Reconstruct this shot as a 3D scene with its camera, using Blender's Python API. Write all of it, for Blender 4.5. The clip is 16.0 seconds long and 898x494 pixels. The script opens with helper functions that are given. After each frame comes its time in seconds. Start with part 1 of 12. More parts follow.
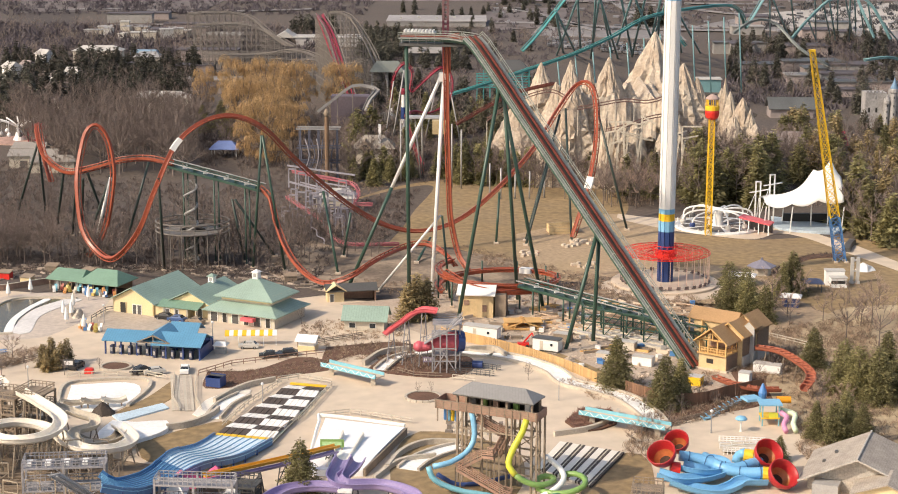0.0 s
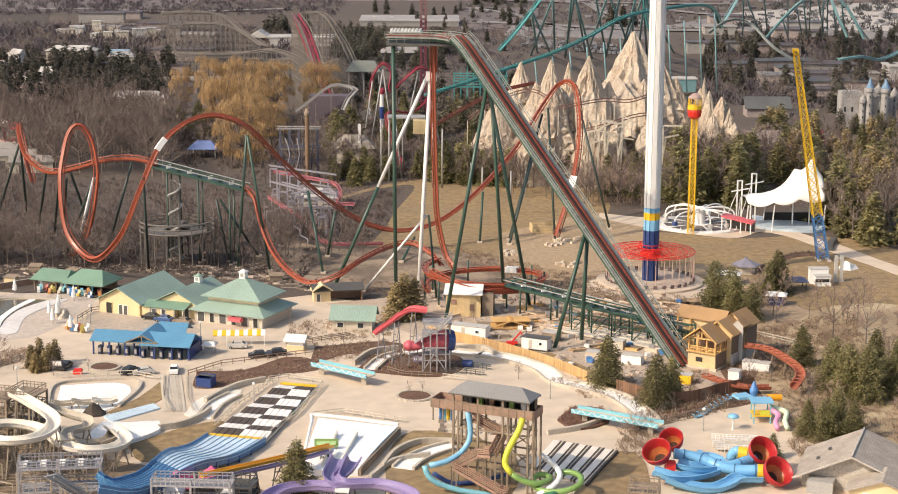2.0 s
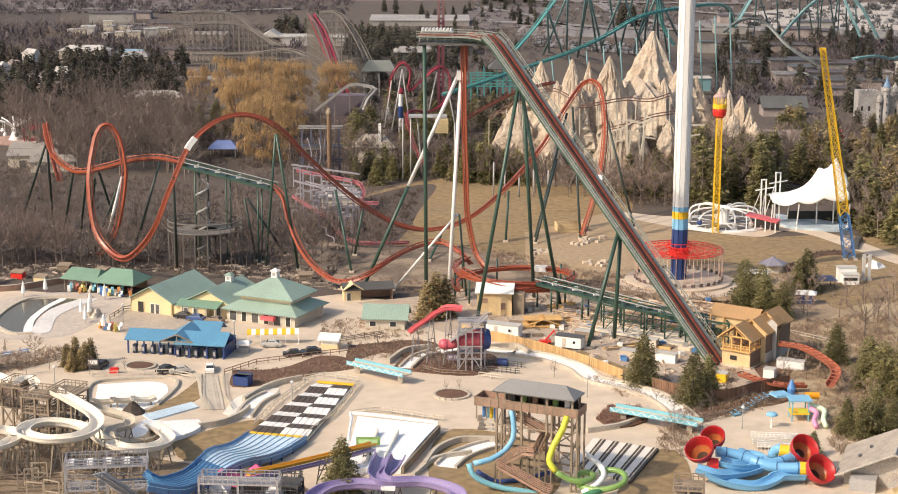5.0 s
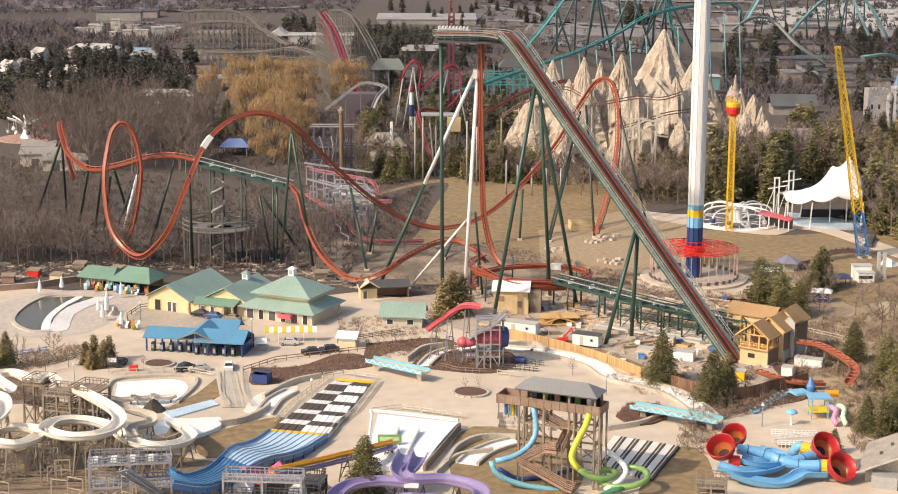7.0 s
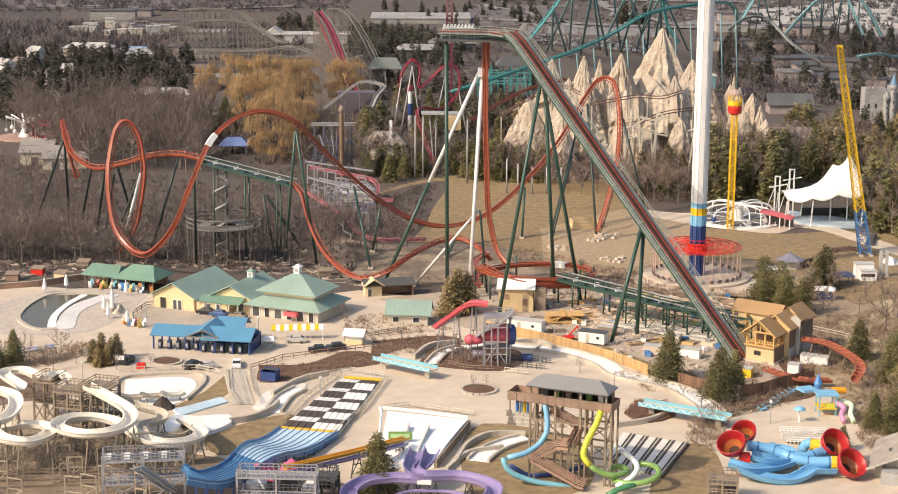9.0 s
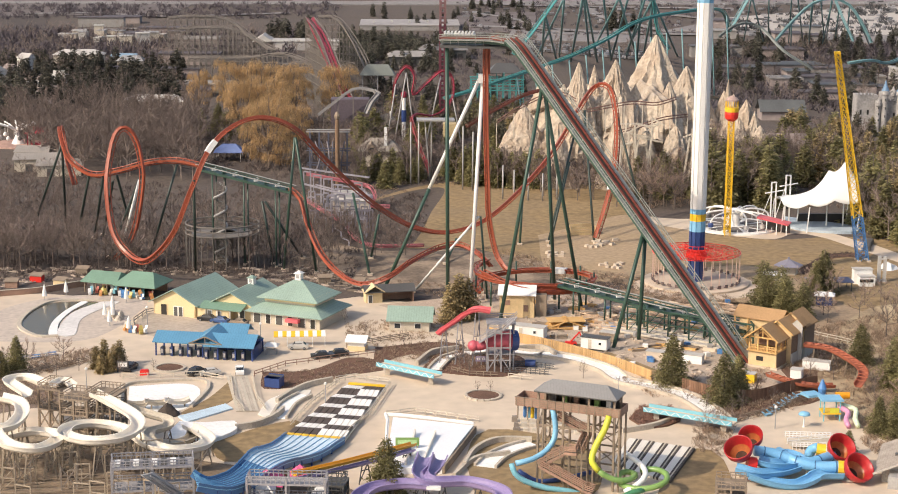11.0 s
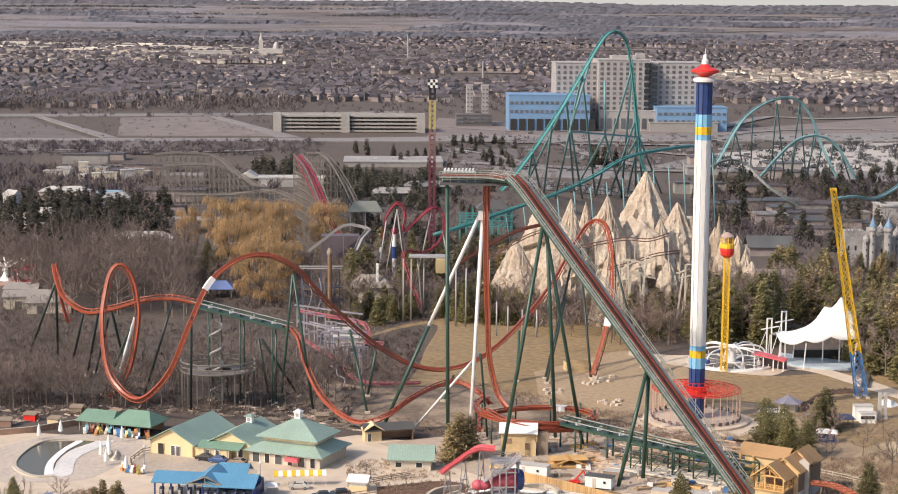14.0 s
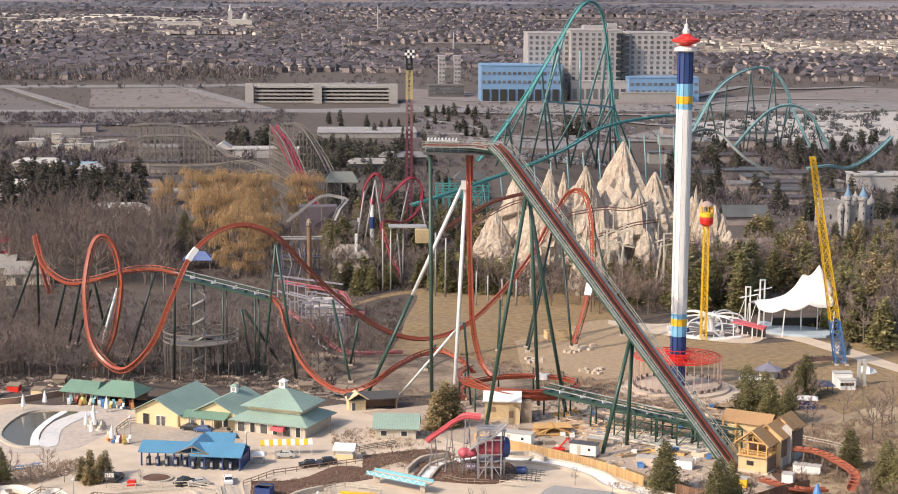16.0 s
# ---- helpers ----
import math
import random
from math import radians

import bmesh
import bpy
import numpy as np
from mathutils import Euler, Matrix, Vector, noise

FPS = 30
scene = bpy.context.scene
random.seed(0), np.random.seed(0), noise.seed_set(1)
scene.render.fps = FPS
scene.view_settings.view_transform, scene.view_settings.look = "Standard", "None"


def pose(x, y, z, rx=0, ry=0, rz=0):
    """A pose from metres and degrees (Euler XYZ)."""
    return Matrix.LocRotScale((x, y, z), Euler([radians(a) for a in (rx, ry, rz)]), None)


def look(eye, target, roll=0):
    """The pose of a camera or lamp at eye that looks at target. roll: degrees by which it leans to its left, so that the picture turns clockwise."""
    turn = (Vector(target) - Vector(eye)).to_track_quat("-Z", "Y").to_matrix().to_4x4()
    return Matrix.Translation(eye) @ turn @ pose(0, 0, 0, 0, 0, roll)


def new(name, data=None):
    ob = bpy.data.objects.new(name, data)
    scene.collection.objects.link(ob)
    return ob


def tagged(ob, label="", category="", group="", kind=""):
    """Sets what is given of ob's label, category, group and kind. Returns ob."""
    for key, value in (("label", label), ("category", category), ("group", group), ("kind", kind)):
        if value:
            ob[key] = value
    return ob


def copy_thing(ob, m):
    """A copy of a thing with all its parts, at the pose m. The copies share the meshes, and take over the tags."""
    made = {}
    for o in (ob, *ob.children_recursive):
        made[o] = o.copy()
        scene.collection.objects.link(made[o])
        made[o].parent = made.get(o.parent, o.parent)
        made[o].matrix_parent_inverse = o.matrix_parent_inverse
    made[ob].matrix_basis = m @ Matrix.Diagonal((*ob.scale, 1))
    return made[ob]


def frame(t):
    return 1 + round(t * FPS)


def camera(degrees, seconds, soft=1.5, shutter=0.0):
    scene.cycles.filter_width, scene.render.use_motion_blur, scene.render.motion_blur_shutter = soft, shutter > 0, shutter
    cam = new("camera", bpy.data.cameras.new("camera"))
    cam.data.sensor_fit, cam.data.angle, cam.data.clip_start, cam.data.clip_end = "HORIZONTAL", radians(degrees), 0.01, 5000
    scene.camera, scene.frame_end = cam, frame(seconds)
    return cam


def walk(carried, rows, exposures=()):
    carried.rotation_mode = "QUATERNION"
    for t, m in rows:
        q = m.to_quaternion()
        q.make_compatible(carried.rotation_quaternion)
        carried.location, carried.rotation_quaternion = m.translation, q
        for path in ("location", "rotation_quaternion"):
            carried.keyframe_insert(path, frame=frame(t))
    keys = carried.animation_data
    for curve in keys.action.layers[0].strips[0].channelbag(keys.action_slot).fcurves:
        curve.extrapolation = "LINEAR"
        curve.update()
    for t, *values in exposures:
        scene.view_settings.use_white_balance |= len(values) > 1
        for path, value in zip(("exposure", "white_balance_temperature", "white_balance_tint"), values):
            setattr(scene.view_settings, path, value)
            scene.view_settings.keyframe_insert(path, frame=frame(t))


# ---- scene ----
# ---- camera ----
EXPOSURES = [(0.0, 0.26, 6950, 10), (9.0, 0.26, 6950, 10), (12.5, 0.18, 6650, 11), (16.0, 0.24, 6520, 12)]
cam = camera(28.404, 16.0, 1.0)
# time, eye, turn to the left, tilt, lean
ROWS = [
    (0, 0.00, 0.00, 108.00, 0.637, -12.293, 0.180),
    (0.5, -1.04, -0.01, 107.90, 0.404, -12.296, 0.201),
    (1, -2.13, -0.02, 107.82, -0.089, -12.295, 0.248),
    (1.5, -3.74, -0.00, 107.75, -0.478, -12.285, 0.286),
    (2, -5.25, -0.09, 107.80, -0.504, -12.286, 0.285),
    (2.5, -6.55, -0.07, 107.93, -0.496, -12.292, 0.235),
    (3, -7.96, -0.13, 107.89, -0.517, -12.290, 0.252),
    (3.5, -9.38, -0.35, 107.89, -0.530, -12.286, 0.262),
    (4, -10.68, -0.44, 107.80, -0.541, -12.275, 0.265),
    (6.5, -16.14, -1.41, 107.70, -0.548, -12.332, 0.224),
    (7, -16.84, -1.40, 107.68, -0.505, -12.335, 0.242),
    (7.5, -17.72, -1.59, 107.61, -0.489, -12.337, 0.267),
    (8, -18.85, -1.90, 107.58, -0.539, -12.336, 0.290),
    (8.5, -20.05, -2.06, 107.50, -0.564, -12.329, 0.308),
    (9, -21.07, -2.33, 107.48, -0.909, -12.346, 0.336),
    (9.2, -21.47, -2.33, 107.48, -1.057, -12.361, 0.336),
    (11.3, -26.20, -2.62, 107.34, -1.478, -12.100, 0.359),
    (11.5, -26.65, -2.42, 107.34, -1.488, -12.035, 0.359),
    (12, -27.63, -1.52, 107.50, -1.868, -10.708, 0.383),
    (12.5, -28.74, -0.63, 107.66, -2.183, -9.351, 0.383),
    (13, -29.71, -0.12, 107.63, -2.260, -8.013, 0.345),
    (13.5, -30.92, -0.06, 107.48, -2.309, -7.711, 0.370),
    (14, -31.82, -0.16, 107.35, -2.295, -7.746, 0.401),
    (14.5, -32.74, -0.29, 107.25, -2.431, -7.758, 0.418),
    (15, -33.60, -0.51, 107.13, -3.065, -7.780, 0.384),
    (15.5, -34.46, -1.09, 107.22, -3.298, -8.185, 0.308),
    (16, -35.48, -1.54, 107.12, -3.320, -8.670, 0.337),
]
walk(cam, [(t, pose(x, y, z, 90 + tilt, 0, turn) @ pose(0, 0, 0, 0, 0, lean)) for t, x, y, z, turn, tilt, lean in ROWS], EXPOSURES)

# ---- light ----
SUN_TO = Vector((-0.80, -0.46, 0.72)).normalized()
world = bpy.data.worlds.new("sky")
scene.world = world
world.use_nodes = True
wn = world.node_tree.nodes
sky = wn.new("ShaderNodeTexSky")
sky.sky_type, sky.sun_disc = "NISHITA", False
sky.sun_elevation = math.asin(SUN_TO.z)
sky.sun_rotation = math.atan2(SUN_TO.x, SUN_TO.y)
sky.air_density, sky.dust_density, sky.ozone_density = 1.0, 3.0, 1.0
wn["Background"].inputs[1].default_value = 0.15
world.node_tree.links.new(sky.outputs[0], wn["Background"].inputs[0])
sun = new("sun", bpy.data.lights.new("sun", "SUN"))
sun.data.energy, sun.data.angle, sun.data.color = 3.05, radians(0.6), (1.0, 0.88, 0.745)
sun.matrix_world = look(SUN_TO * 300, (0, 0, 0))


# ---- materials ----
MATS = {}


def mat(name, color, rough=0.75, metal=0.0, var=0.25, s1=0.15, s2=2.5, bump=0.0, tint=None, island=0.0, obj=0.0, lines=None, thin=0.0):
    """A painted or natural surface: colour, two scales of unevenness, relief; tint: a second colour in large stains; lines: (axis, spacing, depth) of seams; thin: share of light let through, for needles and twigs."""
    if name in MATS:
        return MATS[name]
    m = bpy.data.materials.new(name)
    m.use_nodes = True
    n, l = m.node_tree.nodes, m.node_tree.links
    b = n["Principled BSDF"]
    b.inputs["Roughness"].default_value, b.inputs["Metallic"].default_value = rough, metal
    tc = n.new("ShaderNodeTexCoord")
    big, fine = n.new("ShaderNodeTexNoise"), n.new("ShaderNodeTexNoise")
    for node, sc, det in ((big, s1, 4.0), (fine, s2, 5.0)):
        node.inputs["Scale"].default_value, node.inputs["Detail"].default_value = sc, det
        l.new(tc.outputs["Object"], node.inputs["Vector"])
    add = n.new("ShaderNodeMath")
    add.operation = "ADD"
    l.new(big.outputs["Fac"], add.inputs[0])
    l.new(fine.outputs["Fac"], add.inputs[1])
    rng = n.new("ShaderNodeMapRange")
    rng.inputs["From Min"].default_value, rng.inputs["From Max"].default_value = 0.7, 1.3
    rng.inputs["To Min"].default_value, rng.inputs["To Max"].default_value = 1 - var, 1 + var
    l.new(add.outputs[0], rng.inputs["Value"])
    last = rng.outputs["Result"]
    for amount, kind, sock in ((island, "ShaderNodeNewGeometry", "Random Per Island"), (obj, "ShaderNodeObjectInfo", "Random")):
        if amount:
            src, r2, mul = n.new(kind), n.new("ShaderNodeMapRange"), n.new("ShaderNodeMath")
            r2.inputs["To Min"].default_value, r2.inputs["To Max"].default_value = 1 - amount, 1 + amount
            mul.operation = "MULTIPLY"
            l.new(src.outputs[sock], r2.inputs["Value"])
            l.new(last, mul.inputs[0])
            l.new(r2.outputs["Result"], mul.inputs[1])
            last = mul.outputs[0]
    if lines:
        sep, fr, less, r3, mul = n.new("ShaderNodeSeparateXYZ"), n.new("ShaderNodeMath"), n.new("ShaderNodeMath"), n.new("ShaderNodeMapRange"), n.new("ShaderNodeMath")
        l.new(tc.outputs["Object"], sep.inputs[0])
        fr.operation, fr.inputs[1].default_value = "FLOORED_MODULO", lines[1]
        less.operation, less.inputs[1].default_value = "LESS_THAN", lines[1] * 0.12
        l.new(sep.outputs[lines[0]], fr.inputs[0])
        l.new(fr.outputs[0], less.inputs[0])
        r3.inputs["To Min"].default_value, r3.inputs["To Max"].default_value = 1.0, 1 - lines[2]
        l.new(less.outputs[0], r3.inputs["Value"])
        mul.operation = "MULTIPLY"
        l.new(last, mul.inputs[0])
        l.new(r3.outputs["Result"], mul.inputs[1])
        last = mul.outputs[0]
    base = n.new("ShaderNodeMix")
    base.data_type = "RGBA"
    base.inputs["A"].default_value = (*color, 1)
    base.inputs["B"].default_value = (*(tint or color), 1)
    ramp = n.new("ShaderNodeMapRange")
    ramp.inputs["From Min"].default_value, ramp.inputs["From Max"].default_value = 0.42, 0.6
    l.new(big.outputs["Fac"], ramp.inputs["Value"])
    l.new(ramp.outputs["Result"], base.inputs["Factor"])
    sc = n.new("ShaderNodeVectorMath")
    sc.operation = "SCALE"
    l.new(base.outputs["Result"], sc.inputs[0])
    l.new(last, sc.inputs["Scale"])
    l.new(sc.outputs[0], b.inputs["Base Color"])
    if bump:
        bp = n.new("ShaderNodeBump")
        bp.inputs["Strength"].default_value, bp.inputs["Distance"].default_value = 0.8, bump
        l.new(fine.outputs["Fac"], bp.inputs["Height"])
        l.new(bp.outputs[0], b.inputs["Normal"])
    if thin:
        tr, mx = n.new("ShaderNodeBsdfTranslucent"), n.new("ShaderNodeMixShader")
        l.new(sc.outputs[0], tr.inputs["Color"])
        mx.inputs[0].default_value = thin
        l.new(b.outputs[0], mx.inputs[1])
        l.new(tr.outputs[0], mx.inputs[2])
        l.new(mx.outputs[0], n["Material Output"].inputs["Surface"])
    MATS[name] = m
    return m


M_EARTH = mat("leaf_litter", (0.118, 0.091, 0.073), 0.95, var=0.4, s1=0.03, s2=0.8, bump=0.2, tint=(0.085, 0.067, 0.057))
M_CONC = mat("pale_concrete", (0.63, 0.52, 0.40), 0.9, var=0.13, s1=0.03, s2=0.25, tint=(0.54, 0.445, 0.345))
M_GRAVEL = mat("construction_gravel", (0.50, 0.405, 0.315), 0.95, var=0.3, s1=0.12, s2=2.0, bump=0.1, tint=(0.38, 0.30, 0.235))
M_LAWN = mat("dry_lawn", (0.31, 0.215, 0.108), 0.95, var=0.36, s1=0.045, s2=0.5, bump=0.05, tint=(0.225, 0.16, 0.088))
M_MULCH = mat("brown_mulch", (0.16, 0.085, 0.055), 0.95, var=0.3, s1=0.2, s2=2.5, bump=0.1, tint=(0.11, 0.06, 0.04))
# Far field colours are pushed towards pink-blue as painted distance haze
M_FIELD = mat("fallow_field", (0.165, 0.137, 0.127), 0.95, var=0.3, s1=0.006, s2=0.08, tint=(0.125, 0.105, 0.10))
M_FIELD2 = mat("stubble_field", (0.225, 0.187, 0.172), 0.95, var=0.25, s1=0.005, s2=0.06, tint=(0.18, 0.15, 0.14))
M_LOT = mat("pale_parking_lot", (0.26, 0.24, 0.23), 0.9, var=0.25, s1=0.01, s2=0.2, tint=(0.19, 0.175, 0.17))
M_ORANGE = mat("orange_track_paint", (0.32, 0.073, 0.036), 0.38, var=0.12, s1=0.3, s2=4)
M_GREEN = mat("dark_green_steel_paint", (0.034, 0.076, 0.056), 0.4, var=0.15, s1=0.3, s2=4)
M_WHITE_ST = mat("white_paint_and_glint", (0.78, 0.78, 0.76), 0.4, var=0.06)
M_GREEN_D = mat("darker_green_steel_paint", (0.030, 0.047, 0.040), 0.45, var=0.15, s1=0.3, s2=4)
M_TEAL = mat("teal_steel_paint", (0.07, 0.27, 0.265), 0.45, var=0.12)
M_TEAL_S = mat("pale_teal_steel_paint", (0.165, 0.31, 0.325), 0.5, var=0.12)
M_RED = mat("red_paint", (0.70, 0.035, 0.025), 0.4, var=0.1)
M_CRIMSON = mat("crimson_track_paint", (0.29, 0.03, 0.052), 0.45, var=0.12)
M_YELLOW = mat("yellow_paint", (0.80, 0.50, 0.03), 0.45, var=0.1)
M_BLUE = mat("navy_paint", (0.030, 0.06, 0.19), 0.4, var=0.1)
M_LBLUE = mat("sky_blue_paint", (0.22, 0.48, 0.68), 0.4, var=0.1)
M_MBLUE = mat("mid_blue_paint", (0.08, 0.22, 0.47), 0.4, var=0.1)
M_ROCK = mat("painted_rockwork", (0.55, 0.465, 0.37), 0.9, var=0.32, s1=0.11, s2=0.9, bump=0.6, tint=(0.37, 0.295, 0.225))
M_BARK = mat("grey_bark", (0.17, 0.135, 0.115), 0.95, var=0.3, s1=0.4, s2=4, obj=0.25)
M_TWIG = mat("bare_twigs", (0.245, 0.19, 0.165), 0.95, var=0.3, s1=0.2, s2=2, island=0.3, obj=0.25)
M_NEEDLE = mat("spruce_needles", (0.285, 0.258, 0.125), 0.85, var=0.35, s1=0.5, s2=3, island=0.45, obj=0.25, thin=0.5)
M_NEEDLE_D = mat("dark_pine_needles", (0.155, 0.14, 0.095), 0.85, var=0.35, s1=0.5, s2=3, island=0.45, obj=0.35, thin=0.25)
M_WILLOW = mat("golden_willow_twigs", (0.47, 0.315, 0.16), 0.9, var=0.3, s1=0.15, s2=2, island=0.3, thin=0.3)
M_ROOF = mat("pale_green_metal_roof", (0.27, 0.37, 0.31), 0.5, var=0.14, lines=(0, 0.6, 0.18))
M_ROOF_D = mat("green_shingle_roof", (0.16, 0.27, 0.20), 0.7, var=0.15)
M_CREAM = mat("cream_stucco", (0.70, 0.56, 0.33), 0.85, var=0.08)
M_PALEW = mat("pale_stone_wall", (0.55, 0.49, 0.40), 0.85, var=0.12)
M_WHITEP = mat("white_paint", (0.80, 0.79, 0.76), 0.55, var=0.06)
M_FIBRE = mat("white_fibreglass", (0.80, 0.74, 0.64), 0.35, var=0.08, s1=0.2, s2=1.5)
M_TRIMD = mat("dark_opening", (0.03, 0.028, 0.026), 0.5, var=0.1)
M_DGREY = mat("dark_grey_steel", (0.09, 0.088, 0.085), 0.5, var=0.15)
M_GREY = mat("grey_steel", (0.36, 0.35, 0.34), 0.45, var=0.15)
M_LGREY = mat("light_grey_roof", (0.48, 0.46, 0.43), 0.7, var=0.12)
M_BLUEROOF = mat("blue_metal_roof", (0.10, 0.27, 0.42), 0.45, var=0.12, lines=(0, 0.6, 0.2))
M_WOOD = mat("weathered_timber", (0.265, 0.207, 0.152), 0.85, var=0.25, s1=0.4, s2=5)
M_REDWOOD = mat("stained_timber", (0.32, 0.20, 0.145), 0.8, var=0.25, s1=0.4, s2=5)
M_NEWWOOD = mat("fresh_timber", (0.62, 0.38, 0.15), 0.75, var=0.15, s1=0.4, s2=5)
M_PLY = mat("raw_plywood", (0.63, 0.47, 0.26), 0.8, var=0.12, s1=0.5, s2=3)
M_FENCEW = mat("cedar_fence", (0.52, 0.33, 0.15), 0.85, var=0.2, s1=0.5, s2=4, obj=0.15)
M_GLASS = mat("dark_window_glass", (0.035, 0.042, 0.05), 0.12, var=0.1)
M_PURPLE = mat("purple_fibreglass", (0.28, 0.225, 0.41), 0.35, var=0.1)
M_ORSLIDE = mat("orange_fibreglass", (0.80, 0.33, 0.02), 0.4, var=0.08)
M_PINK = mat("pink_fabric", (0.70, 0.12, 0.26), 0.7, var=0.1)
M_CORAL = mat("coral_fibreglass", (0.72, 0.13, 0.15), 0.4, var=0.1)
M_TURQ = mat("turquoise_paint", (0.20, 0.48, 0.57), 0.5, var=0.1)
M_LIME = mat("lime_fibreglass", (0.60, 0.60, 0.06), 0.35, var=0.08)
M_GTUBE = mat("green_fibreglass", (0.20, 0.34, 0.10), 0.35, var=0.1)
M_WATER = mat("murky_pool_water", (0.125, 0.10, 0.055), 0.12, var=0.2, s1=0.1)
M_TENT = mat("white_membrane", (0.82, 0.81, 0.77), 0.6, var=0.04)


# ---- mesh tools ----
def spline(points, step=1.5):
    """A smooth curve through the given points, as many short steps."""
    p = [Vector(q) for q in points]
    p = [2 * p[0] - p[1]] + p + [2 * p[-1] - p[-2]]
    out = []
    for a, b, c, d in zip(p, p[1:], p[2:], p[3:]):
        n = max(2, int((c - b).length / step))
        for k in range(n):
            t = k / n
            out.append(0.5 * (2 * b + (c - a) * t + (2 * a - 5 * b + 4 * c - d) * t * t + (3 * b - a - 3 * c + d) * t ** 3))
    return out + [p[-2]]


class Geo:
    def __init__(self):
        self.v, self.f = [], []

    def add(self, verts, faces):
        o = len(self.v)
        self.v += [tuple(q) for q in verts]
        self.f += [tuple(i + o for i in q) for q in faces]
        return self

    def box(self, x, y, z, sx, sy, sz, rz=0.0):
        """A block that stands on z, centred on x, y."""
        c, s = math.cos(radians(rz)), math.sin(radians(rz))
        pts = [(x + c * a * sx / 2 - s * b * sy / 2, y + s * a * sx / 2 + c * b * sy / 2, z + h * sz) for h in (0, 1) for a, b in ((-1, -1), (1, -1), (1, 1), (-1, 1))]
        return self.add(pts, [(3, 2, 1, 0), (4, 5, 6, 7), (0, 1, 5, 4), (1, 2, 6, 5), (2, 3, 7, 6), (3, 0, 4, 7)])

    def prism(self, poly, z0, z1):
        n = len(poly)
        area = sum(a[0] * b[1] - a[1] * b[0] for a, b in zip(poly, list(poly[1:]) + [poly[0]]))
        poly = list(poly) if area > 0 else list(poly)[::-1]
        v = [(q[0], q[1], z0) for q in poly] + [(q[0], q[1], z1) for q in poly]
        return self.add(v, [tuple(range(n))[::-1], tuple(range(n, 2 * n))] + [(i, (i + 1) % n, n + (i + 1) % n, n + i) for i in range(n)])

    def tube(self, pts, r, n=6, r1=None, cap=True):
        """A round bar along points; r1: its radius at the far end."""
        pts = [Vector(q) for q in pts]
        m, up, o = len(pts), None, len(self.v)
        for i, q in enumerate(pts):
            d = (pts[min(i + 1, m - 1)] - pts[max(i - 1, 0)]).normalized()
            if up is None:
                up = Vector((0, 0, 1)) if abs(d.z) < 0.9 else Vector((0, 1, 0))
            side = d.cross(up).normalized()
            up = side.cross(d).normalized()
            rr = r if r1 is None else r + (r1 - r) * i / (m - 1)
            for k in range(n):
                a = 2 * math.pi * (k + 0.5) / n
                self.v.append(tuple(q + side * (math.cos(a) * rr) + up * (math.sin(a) * rr)))
        for i in range(m - 1):
            for k in range(n):
                self.f.append((o + i * n + k, o + i * n + (k + 1) % n, o + (i + 1) * n + (k + 1) % n, o + (i + 1) * n + k))
        if cap:
            self.f += [tuple(range(o + n - 1, o - 1, -1)), tuple(range(o + (m - 1) * n, o + m * n))]
        return self

    def bar(self, a, b, w, h=None):
        """A square bar from a to b."""
        return self.tube([a, b], w * 0.707, 4)

    def sweep(self, pts, profile, ups=None, closed=True):
        """A closed outline (side, up) carried along points that stays level, or leans by ups."""
        pts = [Vector(q) for q in pts]
        m, n, o = len(pts), len(profile), len(self.v)
        for i, q in enumerate(pts):
            d = (pts[min(i + 1, m - 1)] - pts[max(i - 1, 0)]).normalized()
            up = Vector(ups[i]) if ups else Vector((0, 0, 1))
            side = d.cross(up).normalized()
            up = side.cross(d).normalized()
            self.v += [tuple(q + side * s + up * u) for s, u in profile]
        for i in range(m - 1):
            for k in range(n if closed else n - 1):
                self.f.append((o + i * n + k, o + i * n + (k + 1) % n, o + (i + 1) * n + (k + 1) % n, o + (i + 1) * n + k))
        if closed:
            self.f += [tuple(range(o + n - 1, o - 1, -1)), tuple(range(o + (m - 1) * n, o + m * n))]
        return self

    def lathe(self, x, y, profile, n=24):
        o, m = len(self.v), len(profile)
        for r, z in profile:
            self.v += [(x + r * math.cos(2 * math.pi * k / n), y + r * math.sin(2 * math.pi * k / n), z) for k in range(n)]
        for i in range(m - 1):
            for k in range(n):
                self.f.append((o + i * n + k, o + i * n + (k + 1) % n, o + (i + 1) * n + (k + 1) % n, o + (i + 1) * n + k))
        self.f += [tuple(range(o + n - 1, o - 1, -1)), tuple(range(o + (m - 1) * n, o + m * n))]
        return self


def part(name, geo, material, parent=None, label="", smooth=False, world=True):
    """One mesh object. Under a parent, world places are turned into the parent's own."""
    me = bpy.data.meshes.new(name)
    off = Vector((0, 0, 0))
    if parent is not None and world:
        p = parent
        while p is not None:
            off = off + p.location
            p = p.parent
    me.from_pydata([(a - off.x, b - off.y, c - off.z) for a, b, c in geo.v], [], geo.f)
    me.materials.append(material)
    if smooth:
        me.polygons.foreach_set("use_smooth", [True] * len(me.polygons))
    me.update()
    ob = new(name, me)
    if parent is not None:
        ob.parent = parent
    if label:
        ob["label"] = label
    return ob


